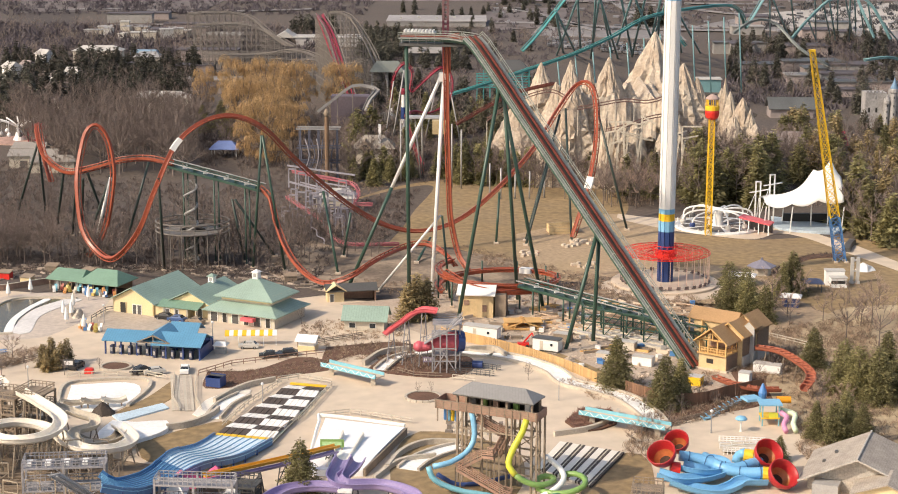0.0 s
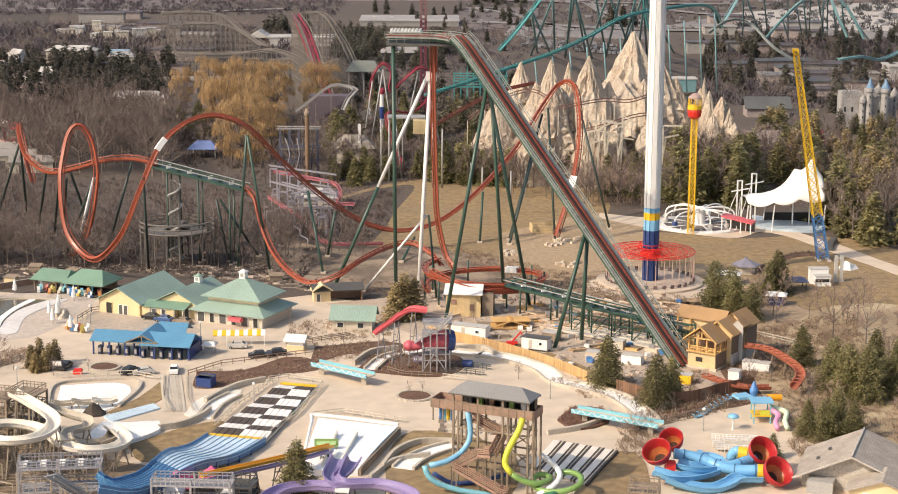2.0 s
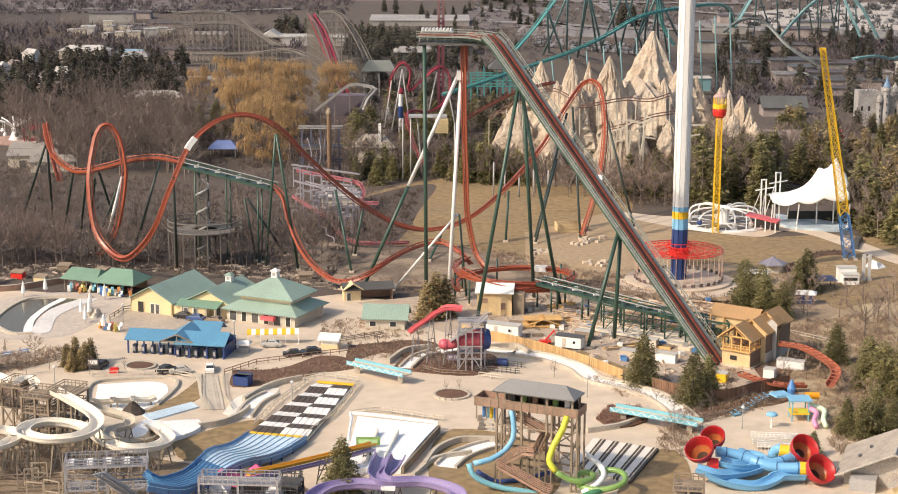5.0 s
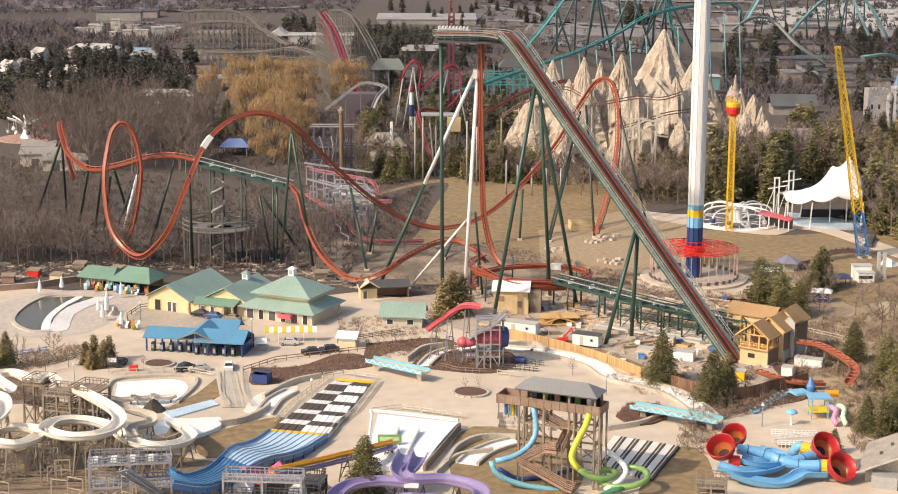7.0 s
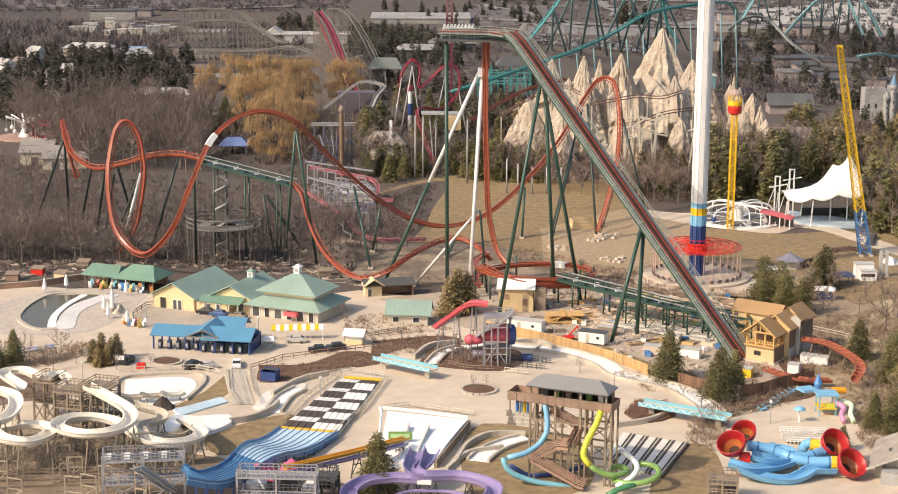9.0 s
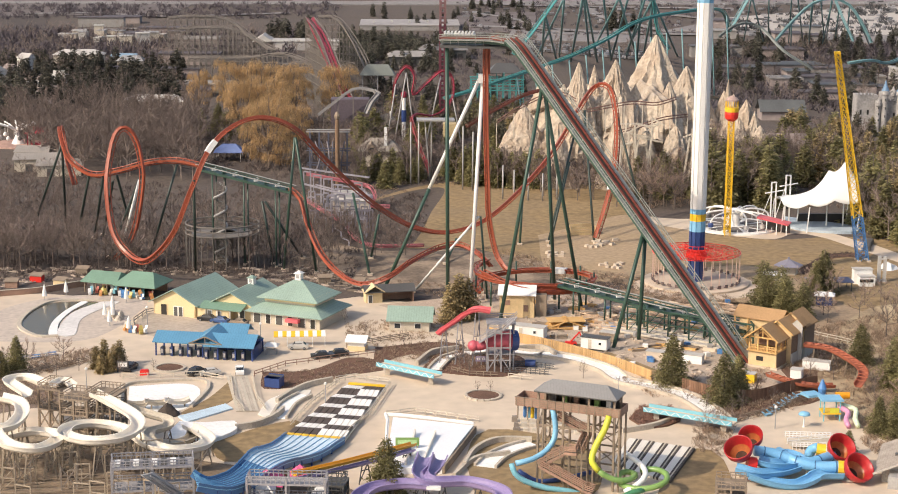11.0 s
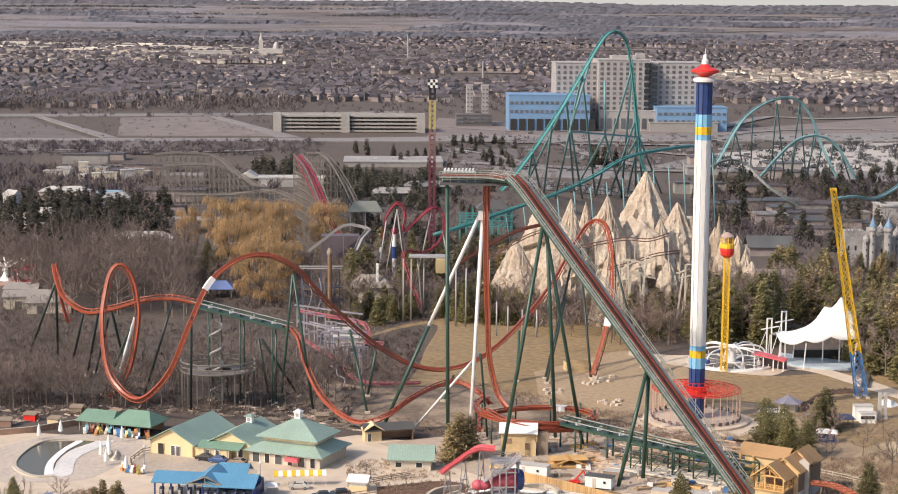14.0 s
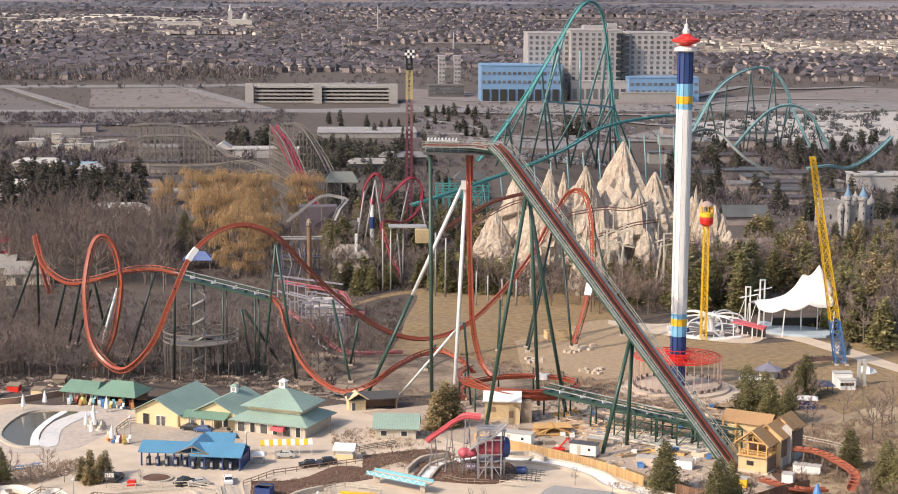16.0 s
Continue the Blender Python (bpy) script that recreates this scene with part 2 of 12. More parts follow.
def thing(name, label, category, x=0.0, y=0.0, z=0.0, group="", rz=0.0):
    ob = new(name)
    ob.location, ob.rotation_euler = (x, y, z), (0, 0, radians(rz))
    return tagged(ob, label, category, group)


def structure(name, geo, material, label, category):
    return tagged(part(name, geo, material), label, category, kind="structure")


def stuff(name, geo, material, label, category):
    return tagged(part(name, geo, material), label, category, kind="stuff")


# ---- ground ----
def land(x, y):
    """Height of the open land: level in the park, rising to a wooded ridge far off."""
    k = max(0.0, (y - 2500.0) / 2350.0)
    return (112.0 + 3.0 * math.sin(x * 0.0021 + 2.2) + 2.0 * math.sin(x * 0.0057)) * k ** 1.5


g = Geo()
ys = [-1500, -600, -100, 150, 250, 300, 400, 500, 700, 1000, 1500, 2000, 2500] + [2500 + 2350 * k / 16 for k in range(1, 17)] + [4990]
xs = [-2600 + 200 * k for k in range(27)]
for y in ys:
    g.v += [(x, y, land(x, y) - (14.0 if y > 4900 else 0.0)) for x in xs]
w = len(xs)
g.f = [(j * w + i, j * w + i + 1, (j + 1) * w + i + 1, (j + 1) * w + i) for j in range(len(ys) - 1) for i in range(w - 1)]
structure("ground", g, M_EARTH, "brown leaf-littered ground under bare trees", "ground")

sk = bpy.data.materials.new("hazy_sky_backdrop")
sk.use_nodes = True
skb = sk.node_tree.nodes["Principled BSDF"]
skb.inputs["Base Color"].default_value = (0, 0, 0, 1)
skb.inputs["Emission Color"].default_value = (0.64, 0.64, 0.60, 1)
skb.inputs["Emission Strength"].default_value = 0.85
structure("backdrop", Geo().add([(-2600, 4988, 60), (2600, 4988, 60), (2600, 4988, 420), (-2600, 4988, 420)], [(0, 1, 2, 3)]), sk, "pale hazy sky above the far ridge", "sky")


def slab(name, poly, z, material, label, category="pavement"):
    return structure(name, Geo().prism(poly, -0.3, z), material, label, category)


def curve_poly(points, step=3.0):
    return [tuple(p[:2]) for p in spline([(*q, 0) for q in list(points) + [points[0]]], step)[:-1]]


slab("pavement", [(-190, 240), (75, 240), (75, 330), (66, 352), (40, 366), (20, 388), (24.6, 408.8), (-25, 431), (-36.8, 436.9), (-60, 425), (-118, 440), (-190, 430)], 0.04, M_CONC, "pale beige concrete plaza of the water park")
slab("construction_yard", [(-6, 394), (10, 388), (42, 355), (56, 352), (70, 372), (62, 430), (30, 438), (-4, 440), (-32, 428)], 0.06, M_GRAVEL, "churned pale gravel of the building yard", "ground")
slab("lawn", curve_poly([(-51.3, 521.1), (-35.3, 572.1), (-11.7, 603.1), (22.6, 610), (45.9, 587.6), (51.1, 556.9), (38.6, 512.2), (15.4, 474.1), (-5.5, 495), (-26.7, 496.7)]), 0.05, M_LAWN, "dry tan winter lawn", "ground")
slab("dirt_5", curve_poly([(-51.3, 521.1), (-42.4, 553.4), (-25.8, 583.5), (-12.1, 592.1), (-17.2, 547.7), (-21.2, 512.6), (-26.8, 492.1), (-41.5, 498.3)]), 0.062, mat("leaf_litter", (0.25, 0.185, 0.13), 0.95, var=0.4, s1=0.10, s2=0.9, bump=0.1, tint=(0.36, 0.275, 0.18)), "brown leaf litter at the lawn's edge", "ground")
scrub_edge = [(-48.4, 512.8), (-35.2, 561.1), (-17.1, 585.6), (-18.8, 520.9), (-26.7, 498.2)]
slab("lawn_2", curve_poly([(44.8, 502.4), (60.6, 516.2), (82.9, 507.8), (107.8, 511.7), (126.4, 493.9), (123.5, 446), (93.7, 416.5), (80.6, 443.4), (69.9, 470), (51.7, 465.4)]), 0.05, M_LAWN, "dry tan grass hill round the swing tower", "ground")
slab("rough_grass", curve_poly([(27.9, 443.7), (49.4, 449), (70.4, 440.9), (87.5, 432), (110.7, 432.2), (91.1, 344.9), (68.6, 348.7), (54.6, 369.8), (58.9, 401.1), (51.7, 415.5), (31.9, 425.6)]), 0.045, mat("tan_rough_grass", (0.38, 0.28, 0.185), 0.95, var=0.3, s1=0.05, s2=0.9, bump=0.1, tint=(0.28, 0.205, 0.135)), "tan rough grass and bare soil", "ground")
slab("dirt", curve_poly([(14.2, 514), (27.6, 527.5), (45.8, 545.5), (61.1, 518.7), (55.6, 473.7), (70.3, 472.2), (81.7, 441.5), (59.4, 427.3), (34, 450.2), (14.3, 463.7)]), 0.06, mat("tan_dirt", (0.41, 0.30, 0.19), 0.95, var=0.3, s1=0.06, s2=0.8, bump=0.1, tint=(0.33, 0.24, 0.145)), "tan churned dirt below the coaster", "ground")
slab("dirt_2", curve_poly([(-57, 481.9), (-44.9, 503.1), (-26.8, 493.6), (-5.7, 491.9), (15.4, 474.1), (18.7, 447.2), (3.2, 439.9), (-25.8, 447.7), (-49.7, 455.7)]), 0.055, mat("brown_dirt", (0.185, 0.138, 0.10), 0.95, var=0.4, s1=0.10, s2=0.9, bump=0.1, tint=(0.27, 0.205, 0.145)), "brown rutted dirt under the coaster", "ground")
slab("parking_lot_3", [(194.4, 1278), (324, 1391.4), (458.3, 1434.4), (365.1, 1159.2), (216, 1162)], 0.6, mat("pale_lot", (0.43, 0.395, 0.36), 0.9, var=0.12, s1=0.01, s2=0.2), "wide empty pale parking lot", "parking lot")
slab("footpath", curve_poly([(46.8, 545.5), (60, 539), (75, 541), (90, 530), (100.5, 521.8), (108.5, 505.3), (111, 502.1), (118.1, 480.9), (126, 460), (121.5, 455), (115.3, 470.2), (107.8, 488.3), (98.5, 511.8), (91.8, 517), (84, 508.5), (75, 511.5), (62, 520), (47.2, 536.3)]), 0.08, M_CONC, "pale curving park footpath")
slab("plaza", [(51.5 + 17 * math.cos(a / 18 * math.pi), 448 + 15 * math.sin(a / 18 * math.pi)) for a in range(36)], 0.09, M_CONC, "pale round plaza under the swing tower")

# ---- far fields and roads ----
slab("field", [(-275.2, 1686.5), (-196.7, 1709.7), (-114.4, 1459.4), (-244.1, 1452)], 0.5, M_FIELD2, "bare pale field beside the highway", "field")
slab("field_2", [(-401.8, 1619.6), (-360.7, 1671.7), (-264, 1432), (-330.6, 1304.4)], 0.5, M_FIELD, "ploughed brown field by the road", "field")
slab("field_3", [(-323.8, 1274.5), (-194.4, 1310.8), (-191.8, 1399.6), (-350.2, 1391.2)], 0.4, M_FIELD, "fallow brown field behind the road", "field")
slab("field_4", [(10.4, 1320.6), (74.5, 1345.1), (62.2, 1189.8), (10.4, 1146.5)], 0.4, M_FIELD, "brown rough grass field", "field")
slab("road", [(-365.7, 1420.2), (-57.7, 1437.3), (84.9, 1477.4), (490, 1528.2), (458.3, 1434.4), (79.4, 1408.2), (-57.1, 1400.9), (-360.2, 1396.5)], 0.7, M_LOT, "pale far road along the fields", "road")
slab("road_2", [(-437, 1727.1), (-164.7, 1757.4), (-6, 1808.1), (-6.4, 1779.1), (-162, 1721.1), (-428.9, 1692.3)], 0.9, M_LOT, "pale far highway along the suburb", "road")
slab("road_3", [(-357.6, 1697.7), (-349.7, 1698.2), (-241.4, 1433.3), (-254, 1432.6)], 0.8, M_LOT, "pale lane across the fields", "road")
slab("road_4", [(-194, 1709.9), (-184.2, 1710.6), (-94.9, 1441.5), (-113.4, 1440.4)], 0.8, M_LOT, "pale straight road between fields", "road")
for pts_, w_ in (([(26.6, 1411.3), (78.5, 1396.3), (149.4, 1382.5), (229.4, 1375.1)], 5), ([(18.2, 1209.8), (62.9, 1198.4), (113.7, 1166.5), (187.5, 1152.9)], 6), ([(98.2, 1465.1), (113.2, 1380.6), (119.9, 1284.6), (152.1, 1167.9)], 4), ([(25.4, 1321.3), (48.6, 1281.4), (66.3, 1216.2), (81.5, 1149.1)], 3), ([(164, 1327.9), (187.6, 1287.7), (215.5, 1279)], 4), ([(33.2, 1572), (69.2, 1530.8), (117.8, 1519.8), (171.4, 1551.4)], 4), ([(274.7, 1587.5), (355.6, 1741.8), (393.3, 1709.1), (484.5, 1751.4)], 7), ([(-303.9, 1295.4), (-252.5, 1308.1), (-198.9, 1280.2), (-110.6, 1314.8)], 4), ([(-260.2, 1136.9), (-234.7, 1178.3), (-182.3, 1180.4)], 3), ([(255.4, 1487.2), (317.4, 1546.1), (399.1, 1565.6), (450.1, 1498.4)], 5)):
    structure("service_road", Geo().sweep(spline([(*q, 0.75) for q in pts_], 30), [(-w_, 0), (w_, 0), (w_, 0.3), (-w_, 0.3)]), M_LOT, "pale service road across rough grass", "road")
slab("parking_lot_4", [(46.7, 1189.2), (134.3, 1151), (133.8, 1097.3), (38.8, 1124.1)], 0.45, M_LOT, "staff car park behind the mountain", "parking lot")
slab("parking_lot", [(152.1, 1193.3), (208.9, 1288.6), (309.6, 1334.8), (434, 1362.7), (327.1, 1047.2), (257.9, 1116.2)], 0.4, M_LOT, "empty pale parking lot", "parking lot")
slab("parking_lot_2", [(25.7, 1708.6), (88, 1653.7), (255.9, 1542.3), (481.8, 1742.1), (543.2, 1685.3), (480.5, 1500.2), (7.8, 1460)], 0.4, M_FIELD2, "parking lots round the hospital", "parking lot")
rng = random.Random(5)
for k in range(120):
    y = rng.uniform(2700, 4800)
    x = rng.uniform(-0.30, 0.36) * y
    ww, dd = rng.uniform(120, 620), rng.uniform(25, 80)
    gg = Geo()
    gg.add([(x, y, land(x, y) + 1.2), (x + ww, y + rng.uniform(-9, 9), land(x + ww, y) + 1.2), (x + ww * 0.97, y + dd, land(x + ww, y + dd) + 1.6), (x + rng.uniform(-20, 30), y + dd, land(x, y + dd) + 1.6)], [(0, 1, 2, 3)])
    structure("field_far", gg, rng.choice([M_FIELD, M_FIELD2, M_FIELD2]), "far farm field under stubble", "field")


# ---- roller coaster ----
def frames_along(pts, up0=(0, 0, 1)):
    """Carries an up direction along a curve without twisting it."""
    ups, up = [], Vector(up0)
    for i in range(len(pts)):
        d = (pts[min(i + 1, len(pts) - 1)] - pts[max(i - 1, 0)]).normalized()
        up = (up - d * up.dot(d)).normalized()
        ups.append(up.copy())
    return ups


def track(parent, points, material, step=1.6, gauge=0.78, spine=0.34, rail=0.17, tie_mat=None, up0=(0, 0, 1), level=False):
    """Coaster track: a box spine under two tubular rails, with ties between."""
    pts = spline(points, step)
    ups = [Vector((0, 0, 1))] * len(pts) if level else frames_along(pts, up0)
    part("spine", Geo().sweep(pts, [(-spine, -1.0), (spine, -1.0), (spine, -0.3), (-spine, -0.3)], ups), material, parent)
    ties = Geo()
    for s in (-1, 1):
        rl = []
        for i, (p, u) in enumerate(zip(pts, ups)):
            d = (pts[min(i + 1, len(pts) - 1)] - pts[max(i - 1, 0)]).normalized()
            rl.append(p + d.cross(u).normalized() * gauge * s)
            if i % 1 == 0:
                ties.bar(p - u * 0.62, rl[-1] - u * 0.05, 0.2)
        part("rail", Geo().tube(rl, rail, 6), material, parent, smooth=True)
    ob = part("tie_run", ties, tie_mat or material, parent)
    ob["kind"] = "stuff"
    return pts, ups


def column(parent, a, b, r, material=None, label="", name="support_column", foot=True):
    r *= 0.8
    ob = part(name, Geo().tube([a, b], r, 10), material or M_GREEN, parent, label, smooth=True)
    if foot and b[2] < 2:
        part("footing", Geo().box(b[0], b[1], -0.2, r * 4, r * 4, 0.75), M_CONC, ob)
    return ob


striker = thing("roller_coaster", "orange steel dive roller coaster on tall dark green columns", "roller coaster", 5, 432, 0)
LOOP = [(-105.5, 480, 0.5), (-99.5, 474, 9), (-96.8, 474, 22.3), (-97.1, 475, 28.5), (-98.3, 476, 33.6), (-100.2, 476.3, 36.6), (-102.1, 476, 37.2), (-103.7, 475.3, 35.4), (-104.8, 474, 31.2), (-105.4, 470, 23.1), (-103.7, 466, 11.4), (-99.4, 462, 5.9), (-94.1, 456, 4.8), (-88.9, 450, 8.7), (-84, 446, 15.5), (-79.8, 446, 25.6), (-74.9, 449, 36.2), (-68.6, 453, 41.5), (-61.5, 457, 42.6), (-53.9, 460, 39), (-47, 466, 30.4), (-39.5, 474, 21.4), (-31.7, 481, 13.7), (-22.1, 486, 7.5), (-12.3, 490, 5.5), (-2.3, 496, 7.8), (8.2, 505, 14.7), (19.3, 518, 24.8), (27.3, 530, 35.2), (33, 538, 41.2), (36.8, 535, 41.6), (38.1, 528, 36.5), (37.7, 518, 28.2), (35.8, 508, 19.6), (32.9, 502, 10.6), (30.1, 500, 2.2)]
pts, ups = track(striker, LOOP, M_ORANGE)
# White boxes added on the track; the arch one imitates a sun glint
for goal in ((-75.8, 450, 35.5), (35.2, 507, 16)):
    k = min(range(1, len(pts) - 1), key=lambda q: (pts[q] - Vector(goal)).length)
    part("white_sleeve", Geo().sweep([pts[k - 1], pts[k], pts[k + 1]], [(-1.0, -1.1), (1.0, -1.1), (1.0, 0.25), (-1.0, 0.25)], ups[k - 1:k + 2]), M_WHITEP, striker, "white stretch of track")
CURL = [(-119.7, 500, 17.7), (-122.3, 503, 25.4), (-124.2, 506, 32.9), (-122.7, 500, 30.8), (-119.5, 494, 25.9), (-112.5, 488, 22.7), (-104.1, 484, 24.5), (-95.9, 482, 27), (-87.9, 480, 27.9), (-80.7, 478, 26.8)]
track(striker, CURL, M_ORANGE)
DIVE = [(-56.3, 470, 22.1), (-53.2, 468, 19.7), (-51, 463, 13.5), (-47.3, 456, 7.3), (-42, 446, 4.1), (-36.1, 438, 3.4), (-30, 436, 5.5), (-23.8, 441, 8.7), (-16.9, 450, 10.2), (-10.9, 452, 10.7), (-5.9, 448, 9), (-3.1, 442, 7.3)]
track(striker, DIVE, M_ORANGE)
HELIX = [(7.5 + 15 * math.cos(radians(a)), 434 + 13.5 * math.sin(radians(a)), 8.6 - 0.012 * (a - 140)) for a in range(140, 561, 20)]
hp, hu = track(striker, HELIX, M_ORANGE, level=True)
k = min(range(1, len(hp) - 1), key=lambda q: (hp[q] - Vector((15.2, 447, 6.8))).length)
part("white_sleeve", Geo().sweep(hp[k - 1:k + 2], [(-1.0, -1.1), (1.0, -1.1), (1.0, 0.25), (-1.0, 0.25)], hu[k - 1:k + 2]), M_WHITEP, striker, "white stretch of track")
track(striker, [(22.5, 434, 5.6), (18, 424, 5.4), (9, 419, 6), (0, 421, 7.5), (-6, 428, 9)], M_ORANGE, level=True)
DROP = [(-2.9, 430, 67.1), (-5, 431, 66.1), (-6, 431, 63.9), (-5.9, 431, 55.7), (-5.7, 431, 44.3), (-5.2, 431, 30), (-4.9, 431, 22.8), (-3.8, 431, 16.3), (-2.3, 430, 11.4), (-0.1, 428, 8.7)]
track(striker, DROP, M_ORANGE, up0=(0, 0, 1))

# block brake and brake run, green with walkways
for name, a, b in (("block_brake", (-81.9, 479, 26.5), (-55.5, 470, 21.5)), ("brake_run", (13, 420.5, 7.5), (53, 388, 4.5))):
    a, b = Vector(a), Vector(b)
    side = (b - a).cross((0, 0, 1)).normalized()
    brake = part(name, Geo().sweep([a, b], [(-1.6, -0.9), (1.6, -0.9), (1.6, -0.3), (-1.6, -0.3)]), M_GREEN, striker, "dark green brake deck")
    for s in (-2.1, -1.2, 0.9, 2.1):
        part("walkway_rail", Geo().tube([a + side * s + Vector((0, 0, 0.9)), b + side * s + Vector((0, 0, 0.9))], 0.14, 5), M_GREY if abs(s) > 2 else M_GREEN, brake)
    n = int((b - a).length / 3)
    for i in range(n):
        p = a.lerp(b, (i + 0.5) / n)
        part("fin", Geo().box(p.x, p.y, p.z - 0.2, 1.2, 0.5, 1.0, 20), M_WHITEP if i % 2 else M_GREEN, brake)
        if i % 3 == 1:
            for s in (-1.3, 1.3):
                q = p + side * s
                column(striker, q - Vector((0, 0, 0.8)), (q.x, q.y, 0), 0.28)

# lift hill, its walkways and the top platform
LT, LB = Vector((2.4, 421.5, 65.5)), Vector((49.8, 372.5, 0.6))
BEND = [Vector((-16.4, 430.8, 66.5)), Vector((-10, 429, 66.6)), Vector((-3.5, 427.2, 66.6)), Vector((0.3, 424.2, 66.3)), LT]
lift_pts = spline([*BEND, LT.lerp(LB, 0.3), LT.lerp(LB, 0.65), LB], 1.8)
lift = part("lift_spine", Geo().sweep(lift_pts, [(-1.5, -1.3), (1.5, -1.3), (1.5, -0.35), (-1.5, -0.35)]), M_GREEN, striker, "green lift hill beam")
M_RUST = mat("rust_red_rail", (0.19, 0.05, 0.035), 0.5, var=0.2)
M_GALV = mat("galvanised_grating", (0.34, 0.36, 0.32), 0.5, 0.3, var=0.25, s1=0.3, s2=3)
for i, s in enumerate((-0.85, 0.85)):
    part("lift_rail", Geo().sweep(lift_pts, [(s - 0.22, -0.3), (s + 0.22, -0.3), (s + 0.22, 0.2), (s - 0.22, 0.2)]), M_RUST, lift)
for s, wd in ((-2.35, 0.5), (2.35, 0.5)):
    part("lift_walkway", Geo().sweep(lift_pts, [(s - wd, -0.5), (s + wd, -0.5), (s + wd, -0.3), (s - wd, -0.3)]), M_GALV, lift)
    for h in (0.35, 0.9):
        gg = Geo()
        up = Vector((0, 0, h))
        o = 0.55 if s > 0 else -0.55
        gg.sweep(lift_pts, [(s + o - 0.07, h), (s + o + 0.07, h), (s + o + 0.07, h + 0.14), (s + o - 0.07, h + 0.14)])
        part("handrail", gg, M_GALV, lift)
    gg = Geo()
    for p, q in zip(lift_pts[::2], lift_pts[1::2]):
        d = (q - p).normalized()
        sd = d.cross((0, 0, 1)).normalized()
        u = sd.cross(d)
        b = p + sd * (s + (0.55 if s > 0 else -0.55))
        gg.bar(b - u * 0.5, b + u * 1.0, 0.12)
        gg.bar(p + sd * s * 0.3 - u * 0.9, p + sd * s - u * 0.4, 0.2)
    part("handrail_run", gg, M_GALV, lift)["kind"] = "stuff"
    part("lift_side_beam", Geo().sweep(lift_pts[8:], [(s - 0.2, -1.2), (s + 0.2, -1.2), (s + 0.2, -0.6), (s - 0.2, -0.6)]), M_GREEN, lift)
deck = part("top_platform", Geo().box(-8.1, 429.8, 64.2, 17.2, 5.2, 0.7, -8).box(-10.4, 433.3, 64.2, 11, 4, 0.6, -8), M_DGREY, striker, "dark steel service platform")
for k in range(9):
    part("platform_post", Geo().box(-16.4 + k * 2.0, 428.05 - k * 0.28, 64.9, 0.14, 0.14, 1.5), M_GREY, deck)
for h in (0.75, 1.5, 2.0):
    part("platform_rail", Geo().bar((-16.6, 428.1, 64.9 + h), (0, 425.8, 64.9 + h), 0.12), M_GREY, deck)
train = part("coaster_train", Geo().box(-12.2, 431.6, 66.7, 8.0, 1.5, 0.35, -8), M_GREY, striker, "coaster train of white seat rows on the platform")
for k in range(9):
    x, y = -15.6 + k * 0.86, 432.1 - k * 0.12
    part("bench_seat", Geo().box(x, y, 67.05, 0.3, 2.9, 0.9, -8).box(x + 0.2, y, 67.05, 0.5, 2.7, 0.35, -8), M_WHITEP, train)
part("deck_fascia", Geo().bar((-16.7, 427.8, 64.5), (0.2, 425.5, 64.5), 0.45), M_DGREY, deck, "dark edge beam")
for k in range(5):
    part("machinery", Geo().box(-6 + k * 1.6, 431 - k * 0.2, 65, 1.1, 1.4, 1.2 + 0.5 * (k % 2), -8), (M_DGREY, M_GREY, M_WHITEP)[k % 3], deck)

# columns: tall mast, white A-frame, lift trestles
column(striker, (-15.2, 428.5, 64.2), (-14.6, 428.5, 0), 0.62)
column(striker, (-6.2, 433.5, 56.5), (-9.2, 428.5, 0), 0.62, M_WHITE_ST, "white coloured steel column")
# Upper half coloured white to imitate a sun glint on green steel
column(striker, (-6.8, 433.5, 56.5), (-19.2, 437, 28), 0.58, M_WHITE_ST, "white coloured steel column", foot=False)
column(striker, (-19.2, 437, 28), (-31.2, 440, 0), 0.58)
part("column_head", Geo().box(-6, 432.6, 55.2, 2.6, 1.8, 2.2), M_WHITE_ST, striker)
part("column_head", Geo().box(-5.2, 431.6, 57.5, 1.4, 1.4, 7), M_ORANGE, striker)
column(striker, (-7, 431, 22), (-23.2, 441.5, 0), 0.4, M_WHITE_ST, "thin white strut")
column(striker, (-6.5, 431, 22), (-4.5, 433, 0), 0.35)
for a, b in (((7.2, 416, 56.6), (-2.4, 411.5, 0)), ((7.4, 416, 56.6), (18.6, 425, 0)), ((29.5, 393.6, 27.2), (22, 386, 0)), ((29.7, 393.6, 27.2), (28.7, 393, 0)), ((8.2, 417.5, 55), (12.5, 432, 0))):
    column(striker, a, b, 0.58)
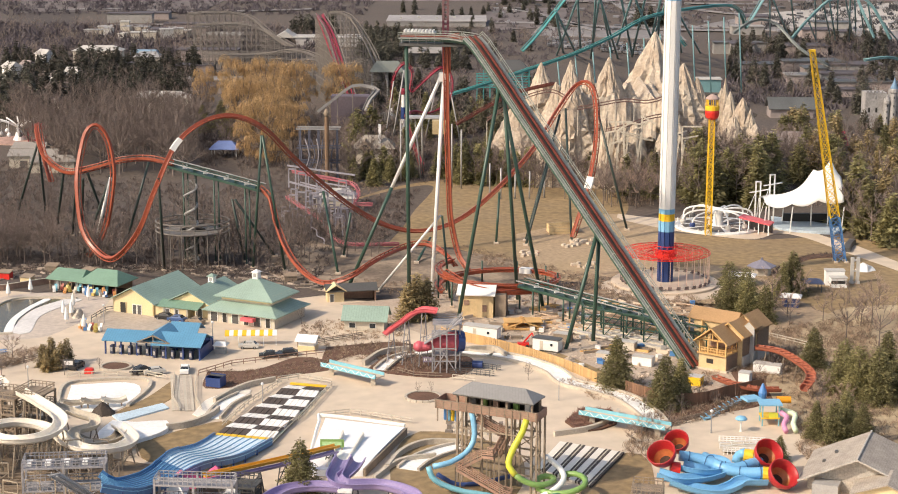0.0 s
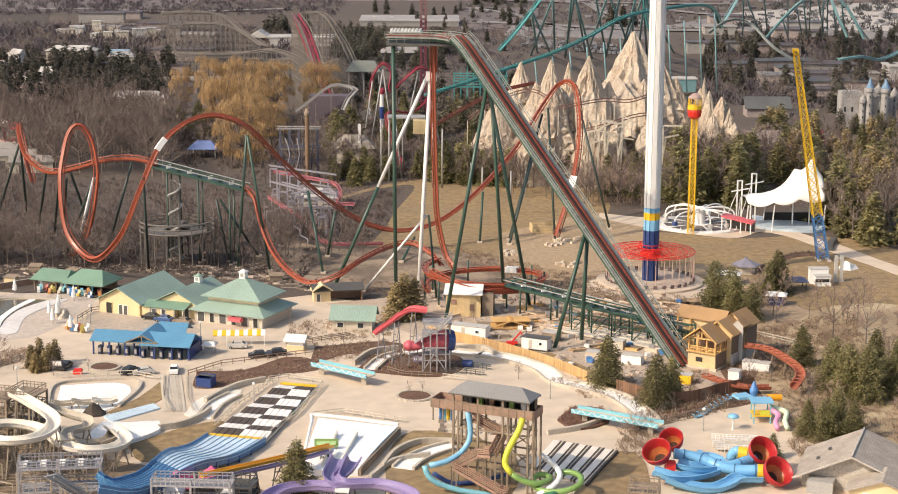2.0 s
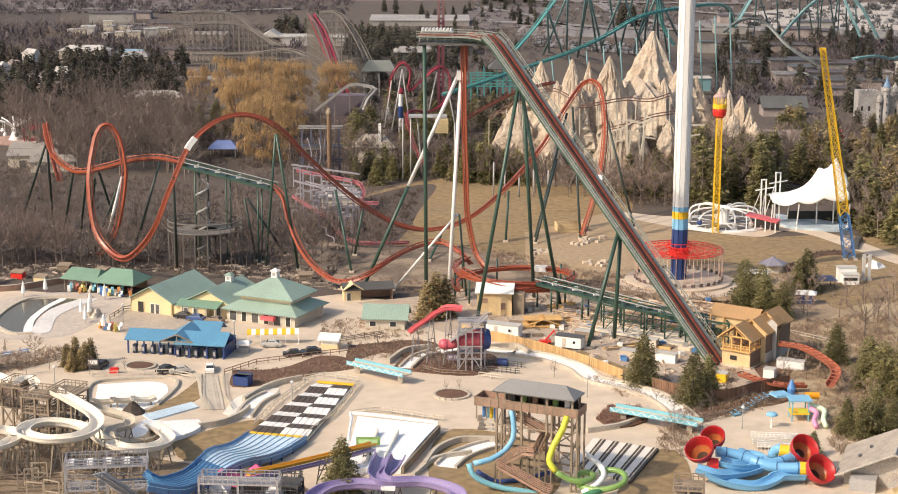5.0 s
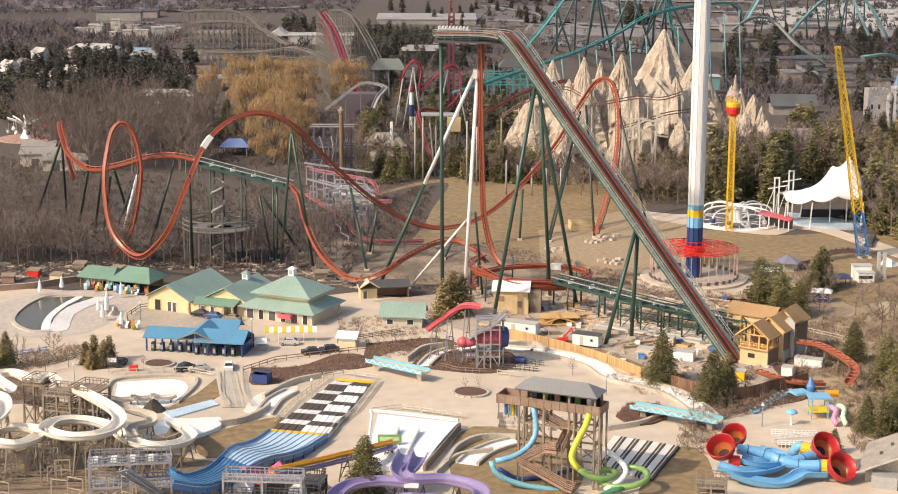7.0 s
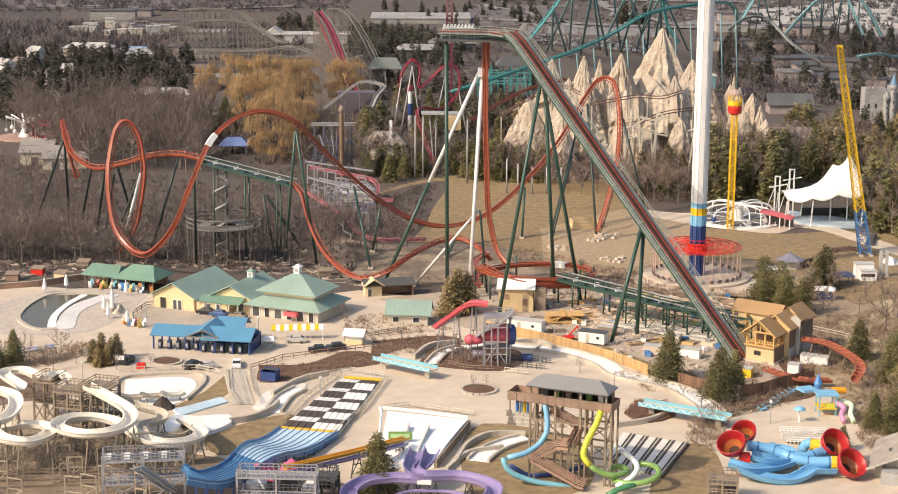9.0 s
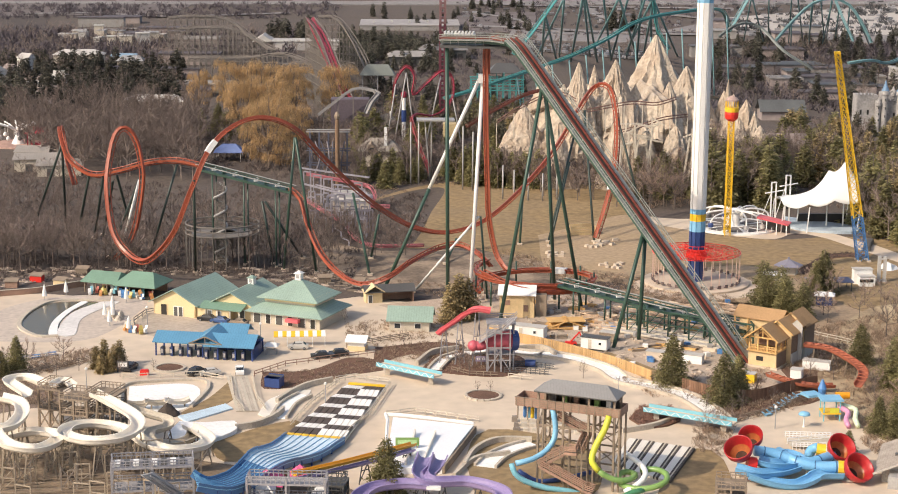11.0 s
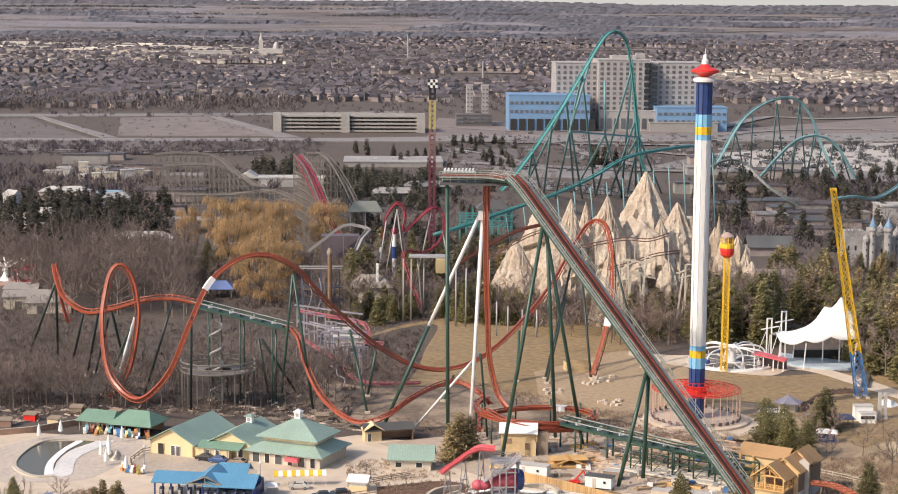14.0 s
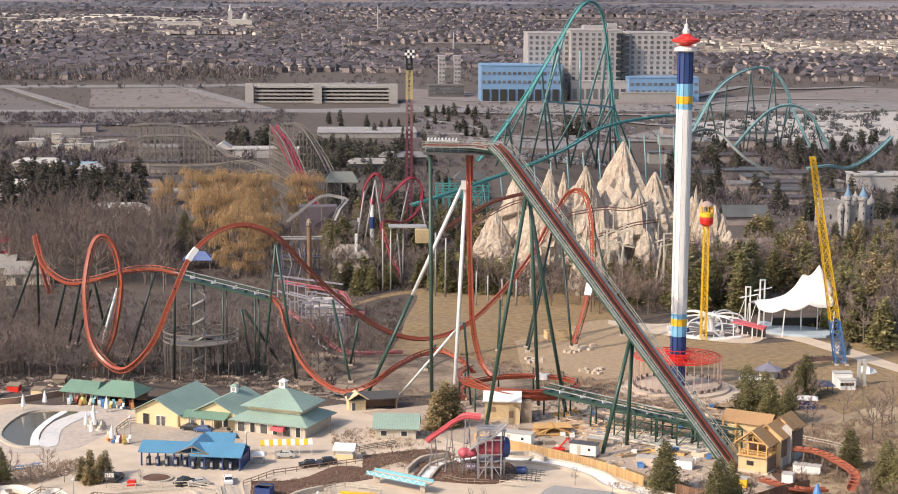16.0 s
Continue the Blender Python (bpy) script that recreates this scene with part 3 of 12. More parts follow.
# columns of the outer track
for a, b in (((-54.2, 459, 37.5), (-58.1, 466.5)), ((-54, 459, 37.5), (-49.1, 463.7)), ((-79.3, 446, 28.5), (-81.6, 464)), ((-97.4, 476, 24.3), (-107.7, 482.4)), ((-103.9, 470, 23.8), (-114.5, 513.2)), ((-103.1, 472, 25), (-103.9, 505.1)), ((-87.9, 480, 26.8), (-96.4, 482.3)), ((-123.4, 502, 28.9), (-136.9, 521.7)), ((-123.4, 502, 28.9), (-126.8, 521.6)), ((-109.1, 486, 22.6), (-116.4, 509.2)), ((-64.1, 472, 18), (-61.3, 474.8)), ((-63.3, 472, 18), (-53.8, 481.9)), ((-74.5, 476, 24.3), (-75.2, 482.1)),
             ((37.9, 529, 37.1), (47.5, 520.5)), ((27.3, 530, 33.4), (16.6, 504.2)), ((8.9, 504, 14.4), (8, 500.3)), ((29, 530, 35.2), (30, 504.1)), ((-10.7, 489, 4.1), (-14.2, 474.4)), ((-32.5, 480, 12.9), (-34.8, 481.7)), ((-39.5, 474, 20), (-34.7, 460.8)), ((23.8, 520, 21), (16.4, 497.9)), ((-113.8, 490, 21.9), (-122, 513.3))):
    # Outermost columns take a darker green than the rest
    column(striker, a, (*b, 0), 0.44, M_GREEN_D if a[0] < -62 or a[0] > 14 else M_GREEN)
# White on this leaning column is a painted sun glint
column(striker, (-97.7, 476, 23.2), (*(-104.9, 482.4), 0), 0.5, M_WHITE_ST, "white coloured steel column")
for a in range(150, 500, 35):
    x, y = 7.5 + 15 * math.cos(radians(a)), 434 + 13.5 * math.sin(radians(a))
    column(striker, (x, y, 7), (x, y, 0), 0.3)


# ---- swing tower ----
swing = thing("swing_tower", "white tapered swing ride tower with blue and yellow bands", "swing ride", 51.5, 452.5, 0)
for name, z0, z1, m, lab in (("base_band", 0, 10.5, M_BLUE, "navy base"), ("lower_band", 10.5, 14.0, M_BLUE, "navy band"), ("lower_band", 14.0, 16.8, M_LBLUE, "light blue band"), ("lower_band", 16.8, 18.7, M_YELLOW, "yellow band"), ("lower_band", 18.7, 20, M_LBLUE, "light blue band"),
                             ("shaft", 20, 73.6, M_WHITEP, ""), ("upper_band", 73.6, 75, M_LBLUE, ""), ("upper_band", 75, 77, M_YELLOW, ""), ("upper_band", 77, 80.2, M_LBLUE, ""), ("upper_band", 80.2, 88.2, M_BLUE, "")):
    core = part(name, Geo().lathe(51.5, 452.5, [(1.88, z0), (1.88, z1)], 20), m, swing, lab)
    for k in range(10):
        a0, a1 = radians(k * 36 + 4), radians(k * 36 + 32)
        part("flute", Geo().prism([(51.5 + rr * math.cos(a), 452.5 + rr * math.sin(a)) for rr, a in ((2.1, a0), (2.1, a1), (1.82, a1), (1.82, a0))], z0, z1), m, core)
part("crown_ring", Geo().lathe(51.5, 452.5, [(1.8, 88.2), (2.9, 88.6), (2.9, 89.3), (1.6, 89.8)], 20), M_WHITEP, swing)
part("cap", Geo().lathe(51.5, 452.5, [(1.0, 89.8), (1.8, 90.2), (3.6, 91.0), (3.6, 91.5), (1.8, 92.2), (0.9, 93)], 16), M_RED, swing, "red finned cap")
part("mast", Geo().lathe(51.5, 452.5, [(0.9, 93), (0.9, 94.0), (0.5, 94.3), (0.45, 95.4), (0.1, 95.6), (0.06, 97)], 8), M_WHITEP, swing)
M_SEAT = mat("dark_swing_seat", (0.16, 0.12, 0.11), 0.6)
M_HANG = mat("pale_salmon_steel", (0.62, 0.44, 0.35), 0.5, var=0.15)
hub = part("carriage_hub", Geo().lathe(51.5, 452.5, [(2.15, 6.7), (2.7, 6.9), (2.9, 8.2), (2.5, 8.5), (2.5, 9.0), (2.15, 9.1)], 24), M_RED, swing, "red swing carriage hub")
for z in (9.4, 10.3):
    part("hub_guard", Geo().tube([(51.5 + 3.1 * math.cos(radians(a)), 452.5 + 3.1 * math.sin(radians(a)), z) for a in range(0, 361, 20)], 0.1, 5), M_RED, hub)
for a in range(0, 360, 30):
    part("guard_post", Geo().box(51.5 + 3.1 * math.cos(radians(a)), 452.5 + 3.1 * math.sin(radians(a)), 8.4, 0.14, 0.14, 2.0), M_RED, hub)
for k in range(32):
    a = radians(k * 11.25)
    c, s = math.cos(a), math.sin(a)
    arm = part("swing_arm", Geo().bar((51.5 + 3 * c, 452.5 + 3 * s, 7.4), (51.5 + 11.6 * c, 452.5 + 11.6 * s, 8.4), 0.10).bar((51.5 + 3 * c, 452.5 + 3 * s, 9.4), (51.5 + 11.6 * c, 452.5 + 11.6 * s, 8.5), 0.08), M_RED, swing)
    x, y = 51.5 + 11.4 * c, 452.5 + 11.4 * s
    seat = part("swing_seat", Geo().box(x, y, 0.9, 0.6, 1.0, 0.18, k * 11.25).box(x + 0.25 * c, y + 0.25 * s, 1.0, 0.14, 1.0, 0.7, k * 11.25), M_SEAT, swing)
    part("hanger", Geo().bar((x, y, 1.6), (x, y, 8.3), 0.17), M_HANG, seat)
part("arm_ring", Geo().tube([(51.5 + 11.6 * math.cos(radians(a)), 452.5 + 11.6 * math.sin(radians(a)), 8.45) for a in range(0, 361, 10)], 0.12, 5), M_RED, swing)
part("arm_ring", Geo().tube([(51.5 + 9.6 * math.cos(radians(a)), 452.5 + 9.6 * math.sin(radians(a)), 8.35) for a in range(0, 361, 12)], 0.11, 5), M_RED, swing)
part("arm_ring", Geo().tube([(51.5 + 5 * math.cos(radians(a)), 452.5 + 5 * math.sin(radians(a)), 8.0) for a in range(0, 361, 18)], 0.11, 5), M_RED, swing)
part("arm_ring", Geo().tube([(51.5 + 7 * math.cos(radians(a)), 452.5 + 7 * math.sin(radians(a)), 8.2) for a in range(0, 361, 15)], 0.1, 5), M_RED, swing)
part("platform", Geo().lathe(51.5, 452.5, [(14, 0), (14, 0.6), (13.6, 0.7), (2, 0.7)], 40), M_CONC, swing)


# ---- lattice masts ----
def lattice(parent, a, b, w0, w1, material, name="lattice", n=14, r=0.11):
    a, b = Vector(a), Vector(b)
    d = (b - a).normalized()
    s = d.cross((0, 1, 0)).normalized()
    u = s.cross(d)
    gg = Geo()
    ring = lambda t: [a.lerp(b, t) + s * (i * (w0 + (w1 - w0) * t) / 2) + u * (j * (w0 + (w1 - w0) * t) / 2) for i, j in ((-1, -1), (1, -1), (1, 1), (-1, 1))]
    lo, hi = ring(0), ring(1)
    for p, q in zip(lo, hi):
        gg.bar(p, q, r * 1.9)
    for k in range(n):
        p, q = ring(k / n), ring((k + 1) / n)
        for i in range(4):
            gg.bar(p[i], q[(i + 1) % 4], r)
            gg.bar(p[(i + 1) % 4], q[i], r)
            gg.bar(q[i], q[(i + 1) % 4], r)
    return part(name, gg, material, parent)


mast = thing("skycoaster_mast", "leaning lattice mast painted yellow over blue", "ride tower", *(103.1, 480.5), 0)
B, T = Vector((*(102.7, 479), 0)), Vector((91.3, 474, 58.8))
lattice(mast, B, B.lerp(T, 0.22), 2.9, 2.5, M_MBLUE, "lower_lattice", 5, 0.13)
lattice(mast, B.lerp(T, 0.22), T, 2.5, 1.2, M_YELLOW, "upper_lattice", 17, 0.13)
part("mast_head", Geo().box(T.x, T.y, T.z - 0.4, 1.6, 1.3, 0.7), M_YELLOW, mast)
for dx in (-1.4, 1.4):
    for dy in (-1.4, 1.4):
        part("footing", Geo().box(B.x + dx, B.y + dy, -0.1, 1.0, 1.0, 0.6), M_CONC, mast)

drop_ride = thing("gondola_tower", "yellow lattice tower with a red and yellow balloon cabin", "ride tower", 70.8, 514, 0)
lattice(drop_ride, (70.8, 514, 0), (70.8, 514, 35), 1.7, 1.5, M_YELLOW, "lattice_shaft", 18, 0.12)
cab = part("cabin", Geo().lathe(70.8, 514, [(1.0, 34.4), (1.9, 35.2), (2.1, 36.6), (2.0, 37.2)], 14), M_RED, drop_ride, "red cabin bowl")
part("cabin_band", Geo().lathe(70.8, 514, [(2.05, 37.2), (2.1, 37.4), (2.1, 38.4), (1.9, 38.5)], 14), M_YELLOW, cab)
for k in range(8):
    a = radians(45 * k)
    part("cabin_post", Geo().bar((70.8 + 1.9 * math.cos(a), 514 + 1.9 * math.sin(a), 38.4), (70.8 + 1.8 * math.cos(a), 514 + 1.8 * math.sin(a), 40.6), 0.22), M_YELLOW, cab)
part("cabin_roof", Geo().lathe(70.8, 514, [(2.0, 40.4), (2.0, 40.8), (1.3, 41.4), (0.4, 41.9)], 14), mat("pale_red_grey_roof", (0.42, 0.30, 0.26), 0.6, var=0.2), cab, "faded pinkish grey roof")


# ---- artificial mountain ----
def crag(x, y, r, top, seed, n=26, rings=14, lean=(0, 0), steep=1.0, z0=-0.5, rough=0.26, jag=1.0):
    """A jagged, faceted rock spire."""
    gg = Geo()
    off = Vector((seed * 7.3, seed * 3.1, seed))
    rr_ = random.Random(int(seed * 100))
    for j in range(rings + 1):
        t = j / rings
        rr = r * ((1 - t) ** steep * 0.97 + 0.02)
        for k in range(n):
            a = 2 * math.pi * (k + 0.5 * (j % 2) + rr_.uniform(-0.25, 0.25)) / n
            p = Vector((math.cos(a), math.sin(a), t * top / r * 0.5))
            ridge = 1 - 2 * abs(noise.noise(Vector((p.x * 3.0, p.y * 3.0, p.z * 0.6)) + off))
            q = rr * (1.10 - rough + rough * ridge + jag * rr_.uniform(-0.07, 0.07))
            dz = (top - z0) / rings * jag * rr_.uniform(-0.35, 0.35) if 0 < j < rings else 0.0
            gg.v.append((x + q * p.x + lean[0] * t, y + q * p.y + lean[1] * t, z0 + (top - z0) * t + dz))
    for j in range(rings):
        for k in range(n):
            a, b, c, d = j * n + k, j * n + (k + 1) % n, (j + 1) * n + (k + 1) % n, (j + 1) * n + k
            gg.f += [(a, b, c), (a, c, d)] if (j + k) % 2 else [(a, b, d), (b, c, d)]
    gg.f.append(tuple(range(rings * n, rings * n + n)))
    return gg


mountain = thing("artificial_mountain", "pale tan fake rock mountain with jagged spires", "mountain", 60, 675, 0)
SPIRES = [((69.7, 668, 45.4), 17.5, 0.80, 2), ((48.7, 618, 41.3), 11, 0.74, 6), ((35.1, 612, 40.9), 8.5, 0.72, 6), ((42.7, 632, 37.7), 6, 0.8, 8), ((25.7, 634, 37.5), 10, 0.72, 4), ((77.2, 640, 36.7), 13, 0.62, 4), ((69.8, 632, 31.8), 8, 0.66, 8), ((56.3, 622, 32.1), 8, 0.7, 8), ((16.2, 614, 26.1), 10, 0.62, 2), ((30, 612, 33.3), 8, 0.66, 4), ((82.4, 640, 31.7), 9, 0.6, 2)]
for i, (p, r, st, z0) in enumerate(SPIRES):
    part("spire", crag(p[0], p[1], r * 1.35, p[2], i + 1.5, n=34, rings=16, steep=max(0.95, st * 1.3), z0=z0, rough=0.30, jag=0.42), M_ROCK, mountain)
FX0, FX1 = 15, 82.3
face = Geo()
rk = random.Random(4)
NU, NV = 84, 16
for j in range(NV + 1):
    v = j / NV
    for i in range(NU + 1):
        u = i / NU
        edge = min(1.0, 3.0 * u + 0.22, 3.6 * (1 - u) + 0.2)
        top = 28.0 * edge * (1.0 + 0.12 * noise.noise(Vector((u * 9, 2.0, 0))) + 0.08 * noise.noise(Vector((u * 26, 5.0, 0))))
        slabs = noise.cell(Vector((u * 16 + 0.4 * v, v * 2.2, 1.5)))
        fold = 2.6 * slabs + 3.0 * noise.noise(Vector((u * 8, v * 2.0, 1.5))) + 1.0 * noise.noise(Vector((u * 34, v * 6.0, 4.0))) + rk.uniform(-0.35, 0.35)
        # undercut hollows low in the face, where the trestles stand
        fold -= 9 * max(0.0, min(1.0, (0.40 - v) * 8)) * max(0.0, min(1.0, 0.4 + 4 * noise.noise(Vector((u * 7, 3.3, 2.0)))))
        if v < 0.75:
            y, z = 603 + 8 * (v / 0.75) ** 1.2 + 3.0 * (v > 0.42) - fold, -0.5 + top * (v / 0.75) ** 0.95
        else:
            w_ = (v - 0.75) / 0.25
            y, z = 614 - fold * (1 - w_) + 44 * w_, top - 0.5 + 2.5 * w_ * noise.noise(Vector((u * 16, w_ * 3, 9)))
        face.v.append((FX0 + (FX1 - FX0) * u, y, z))
W1 = NU + 1
face.f = [(j * W1 + i, j * W1 + i + 1, (j + 1) * W1 + i + 1, (j + 1) * W1 + i) for j in range(NV) for i in range(NU)]
part("rock_face", face, M_ROCK, mountain, "folded rockwork face")
MASSES = (((27, 596, 21.9), 7), ((46.3, 594, 23.3), 7), ((56.4, 596, 21.9), 8), ((67.6, 598, 21), 9), ((51.7, 590, 18.2), 6))
for i, (p, r) in enumerate(MASSES):
    part("rock_mass", crag(p[0], p[1], r, p[2], i + 21.5, n=22, rings=9, steep=0.7, rough=0.42, jag=0.7), M_ROCK, mountain)
for i, (p, r, st) in enumerate((((92.7, 640, 31.9), 2.6, 0.9), ((93.6, 634, 27.4), 4, 0.8), ((97.2, 628, 26.1), 4.5, 0.7), ((93.1, 620, 21), 4, 0.7), ((99.2, 622, 22.8), 3.5, 0.8), ((100.1, 616, 18.5), 4, 0.7), ((91.6, 642, 27.5), 4, 0.7))):
    part("spire", crag(p[0], p[1], r * 1.7, p[2], i + 61.5, n=24, rings=12, steep=st, rough=0.34, jag=0.5), M_ROCK, mountain)
M_MINE = mat("dull_brown_track", (0.16, 0.085, 0.07), 0.6)
for pts_ in ([(6.1, 600, 21.3), (13.5, 600, 26), (21.5, 602, 29.7), (28.4, 602, 30.9), (33.2, 600, 28.8)], [(36.9, 598, 25.5), (44.8, 598, 27.1), (52.9, 600, 28.1), (60.8, 600, 27.7), (68, 602, 29.4)], [(45.8, 590, 19.2), (53.3, 588, 21.5), (61.3, 590, 23.9), (70.7, 594, 24.6)]):
    path_ = spline([Vector(q) for q in pts_], 1.5)
    for dz in (0.0, 0.9):
        part("track_rail", Geo().tube([q + Vector((0, 0, dz)) for q in path_], 0.2, 5), M_MINE, mountain, "dull brown ride track on the rocks")
    for q in path_[::4]:
        part("track_post", Geo().bar((q.x, q.y, max(0, q.z - 9)), q, 0.3), M_PALEW, mountain)
rng = random.Random(8)
for k in range(16):
    p = Vector((46.7, 582, 20.4)) + Vector((rng.uniform(-3, 24), rng.uniform(-3, 8), rng.uniform(-5, 6)))
    part("trestle_leg", Geo().bar((p.x, p.y, 0), (p.x + rng.uniform(-3, 3), p.y, p.z), 0.5), M_PALEW, mountain)
    part("trestle_beam", Geo().bar((p.x, p.y, p.z), (p.x + rng.uniform(4, 9), p.y, p.z + rng.uniform(-3, 3)), 0.45), M_PALEW, mountain)
track(mountain, [(11.8, 630, 19.5), (30.1, 628, 24.9), (41.7, 640, 26.6), (59.5, 632, 25.5), (77.6, 640, 23.5), (91.8, 660, 23), (113.5, 700, 9.8)], M_WOOD, level=True)


# ---- giga coaster ----
lev = thing("giga_coaster", "huge teal steel roller coaster with a towering lift hill", "roller coaster", 90, 880, 0)
LIFT = [(24, 800, 24.7), (33.7, 815, 33.8), (49.9, 835, 53.2), (64.8, 850, 74.8), (74.6, 860, 89.6), (80.3, 866, 95.1), (85.9, 870, 95.3), (90.5, 874, 89.4), (93.6, 878, 76.7), (96.3, 882, 59.5), (99, 886, 42), (102.2, 890, 27.2), (108.3, 890, 17.9)]
track(lev, LIFT, M_TEAL, step=4, gauge=1.0, spine=0.5, rail=0.24, level=False)
RUN = [(-9, 724, 14.2), (3, 729, 17.2), (14.2, 735, 20.3), (31.8, 745, 25), (42, 750, 27.9), (52.3, 755, 31.6), (62.9, 762, 35.9), (73.9, 770, 41.3), (85.4, 780, 43.7), (99.3, 795, 44.4), (112.8, 812, 44.4), (123.2, 835, 42.1), (131.2, 862, 36.1), (137.7, 888, 27.5)]
track(lev, RUN, M_TEAL, step=4, gauge=1.0, spine=0.5, rail=0.24, level=True)
HILL2 = [(137.7, 888, 27.5), (145.5, 898, 37.8), (153.6, 906, 48.7), (163.4, 918, 55.1), (175.4, 928, 59.7), (185.7, 933, 60.7), (192.7, 935, 57.6), (198.5, 935, 49.8), (202.6, 935, 38.8), (205.9, 930, 29.5), (210.3, 925, 19)]
track(lev, HILL2, M_TEAL_S, step=4, gauge=1.1, spine=0.55, rail=0.2)
HILL3 = [(158.7, 880, 22.6), (167, 880, 32.7), (176.9, 880, 41.9), (186.9, 880, 44.6), (195.7, 880, 41.4), (201.8, 880, 33.7), (208.1, 880, 22.7)]
track(lev, HILL3, M_TEAL_S, step=4, gauge=1.0, spine=0.6, rail=0.25)
HILL4 = [(127.4, 860, 27.2), (132.9, 860, 31.5), (139.9, 860, 34), (148.4, 860, 31.5), (157.9, 850, 21.3), (171, 845, 13.5)]
track(lev, HILL4, mat("dull_teal_grey_steel", (0.15, 0.175, 0.175), 0.5, var=0.15), step=4, gauge=1.0, spine=0.6, rail=0.25)
track(lev, [(246.1, 900, 26.8), (228.7, 880, 18.4), (211.5, 860, 14.8), (200.2, 850, 17.2), (187.7, 845, 16.3)], M_TEAL_S, step=4, gauge=1.0, spine=0.6, rail=0.25)
for a, b in (((59.9, 846, 49.8), (69.6, 1008)), ((59.9, 846, 49.8), (83.1, 993.1)), ((79.3, 868, 45), (87.3, 1057.1)), ((79.3, 868, 45), (107.2, 1002.8)), ((98, 885, 42.7), (109.2, 1068)), ((95.2, 880, 68.1), (115.1, 1003)), ((78.8, 868, 71.4), (79.3, 868, 45)), ((70.6, 858, 82.8), (59.9, 846, 49.8)), ((49.9, 835, 52.4), (64.2, 1023.5)), ((57.6, 845, 62.7), (82, 1024)), ((57.6, 845, 62.7), (49.5, 1007.4)), ((65.4, 850, 74.8), (92.5, 1008.6)), ((65.4, 850, 74.8), (67.8, 992.7)), ((93.6, 878, 78.1), (91.7, 1002.4)), ((93.6, 878, 78.1), (105.3, 993.6)), ((97.3, 884, 53.6), (101.6, 1015)), ((99, 886, 43.5), (110.7, 1009)), ((99, 886, 42), (133.2, 1025.4)), ((95.3, 880, 65.3), (122.4, 1025.1)), ((39.5, 822, 40.7), (54.1, 1023.2)), ((39.5, 822, 40.7), (61.1, 1007.7))):
    column(lev, a, (*b, 0) if len(b) == 2 else b, 0.72, M_TEAL_S, foot=False)
for a, b in (((151.5, 905, 43.8), (186.8, 1106.4)), ((151.5, 905, 43.8), (197.7, 1095.7)), ((162.2, 915, 52.6), (202.6, 1106.9)), ((177.6, 928, 58), (215.4, 1107.3)), ((177.6, 928, 58), (224.6, 1107.6)), ((191.5, 935, 57.6), (231.8, 1123)), ((191.5, 935, 57.6), (240.1, 1115.6)), ((200.4, 935, 46.4), (245.9, 1135.1)), ((204, 935, 34.2), (251.6, 1135.3)), ((176.9, 880, 40.8), (223.2, 1085.6)), ((187, 880, 42.8), (231.5, 1085.9)), ((195.8, 880, 40), (246.7, 1086.4)), ((200.4, 880, 34.3), (264.1, 1097.8)), ((167.1, 880, 31.3), (210.7, 1078.1))):
    column(lev, a, (*b, 0), 0.5, M_TEAL_S, foot=False)
for k in range(14):
    p = Vector((21.7, 740, 23.1)).lerp(Vector((123.7, 820, 41.1)), k / 13)
    column(lev, (p.x, p.y, max(2, p.z - 1)), (p.x + 3, p.y + 2, 0), 0.4, M_TEAL_S, foot=False)
part("lift_tie", Geo().bar((59.6, 848, 48), (99, 886, 42.6), 0.9), M_TEAL_S, lev)


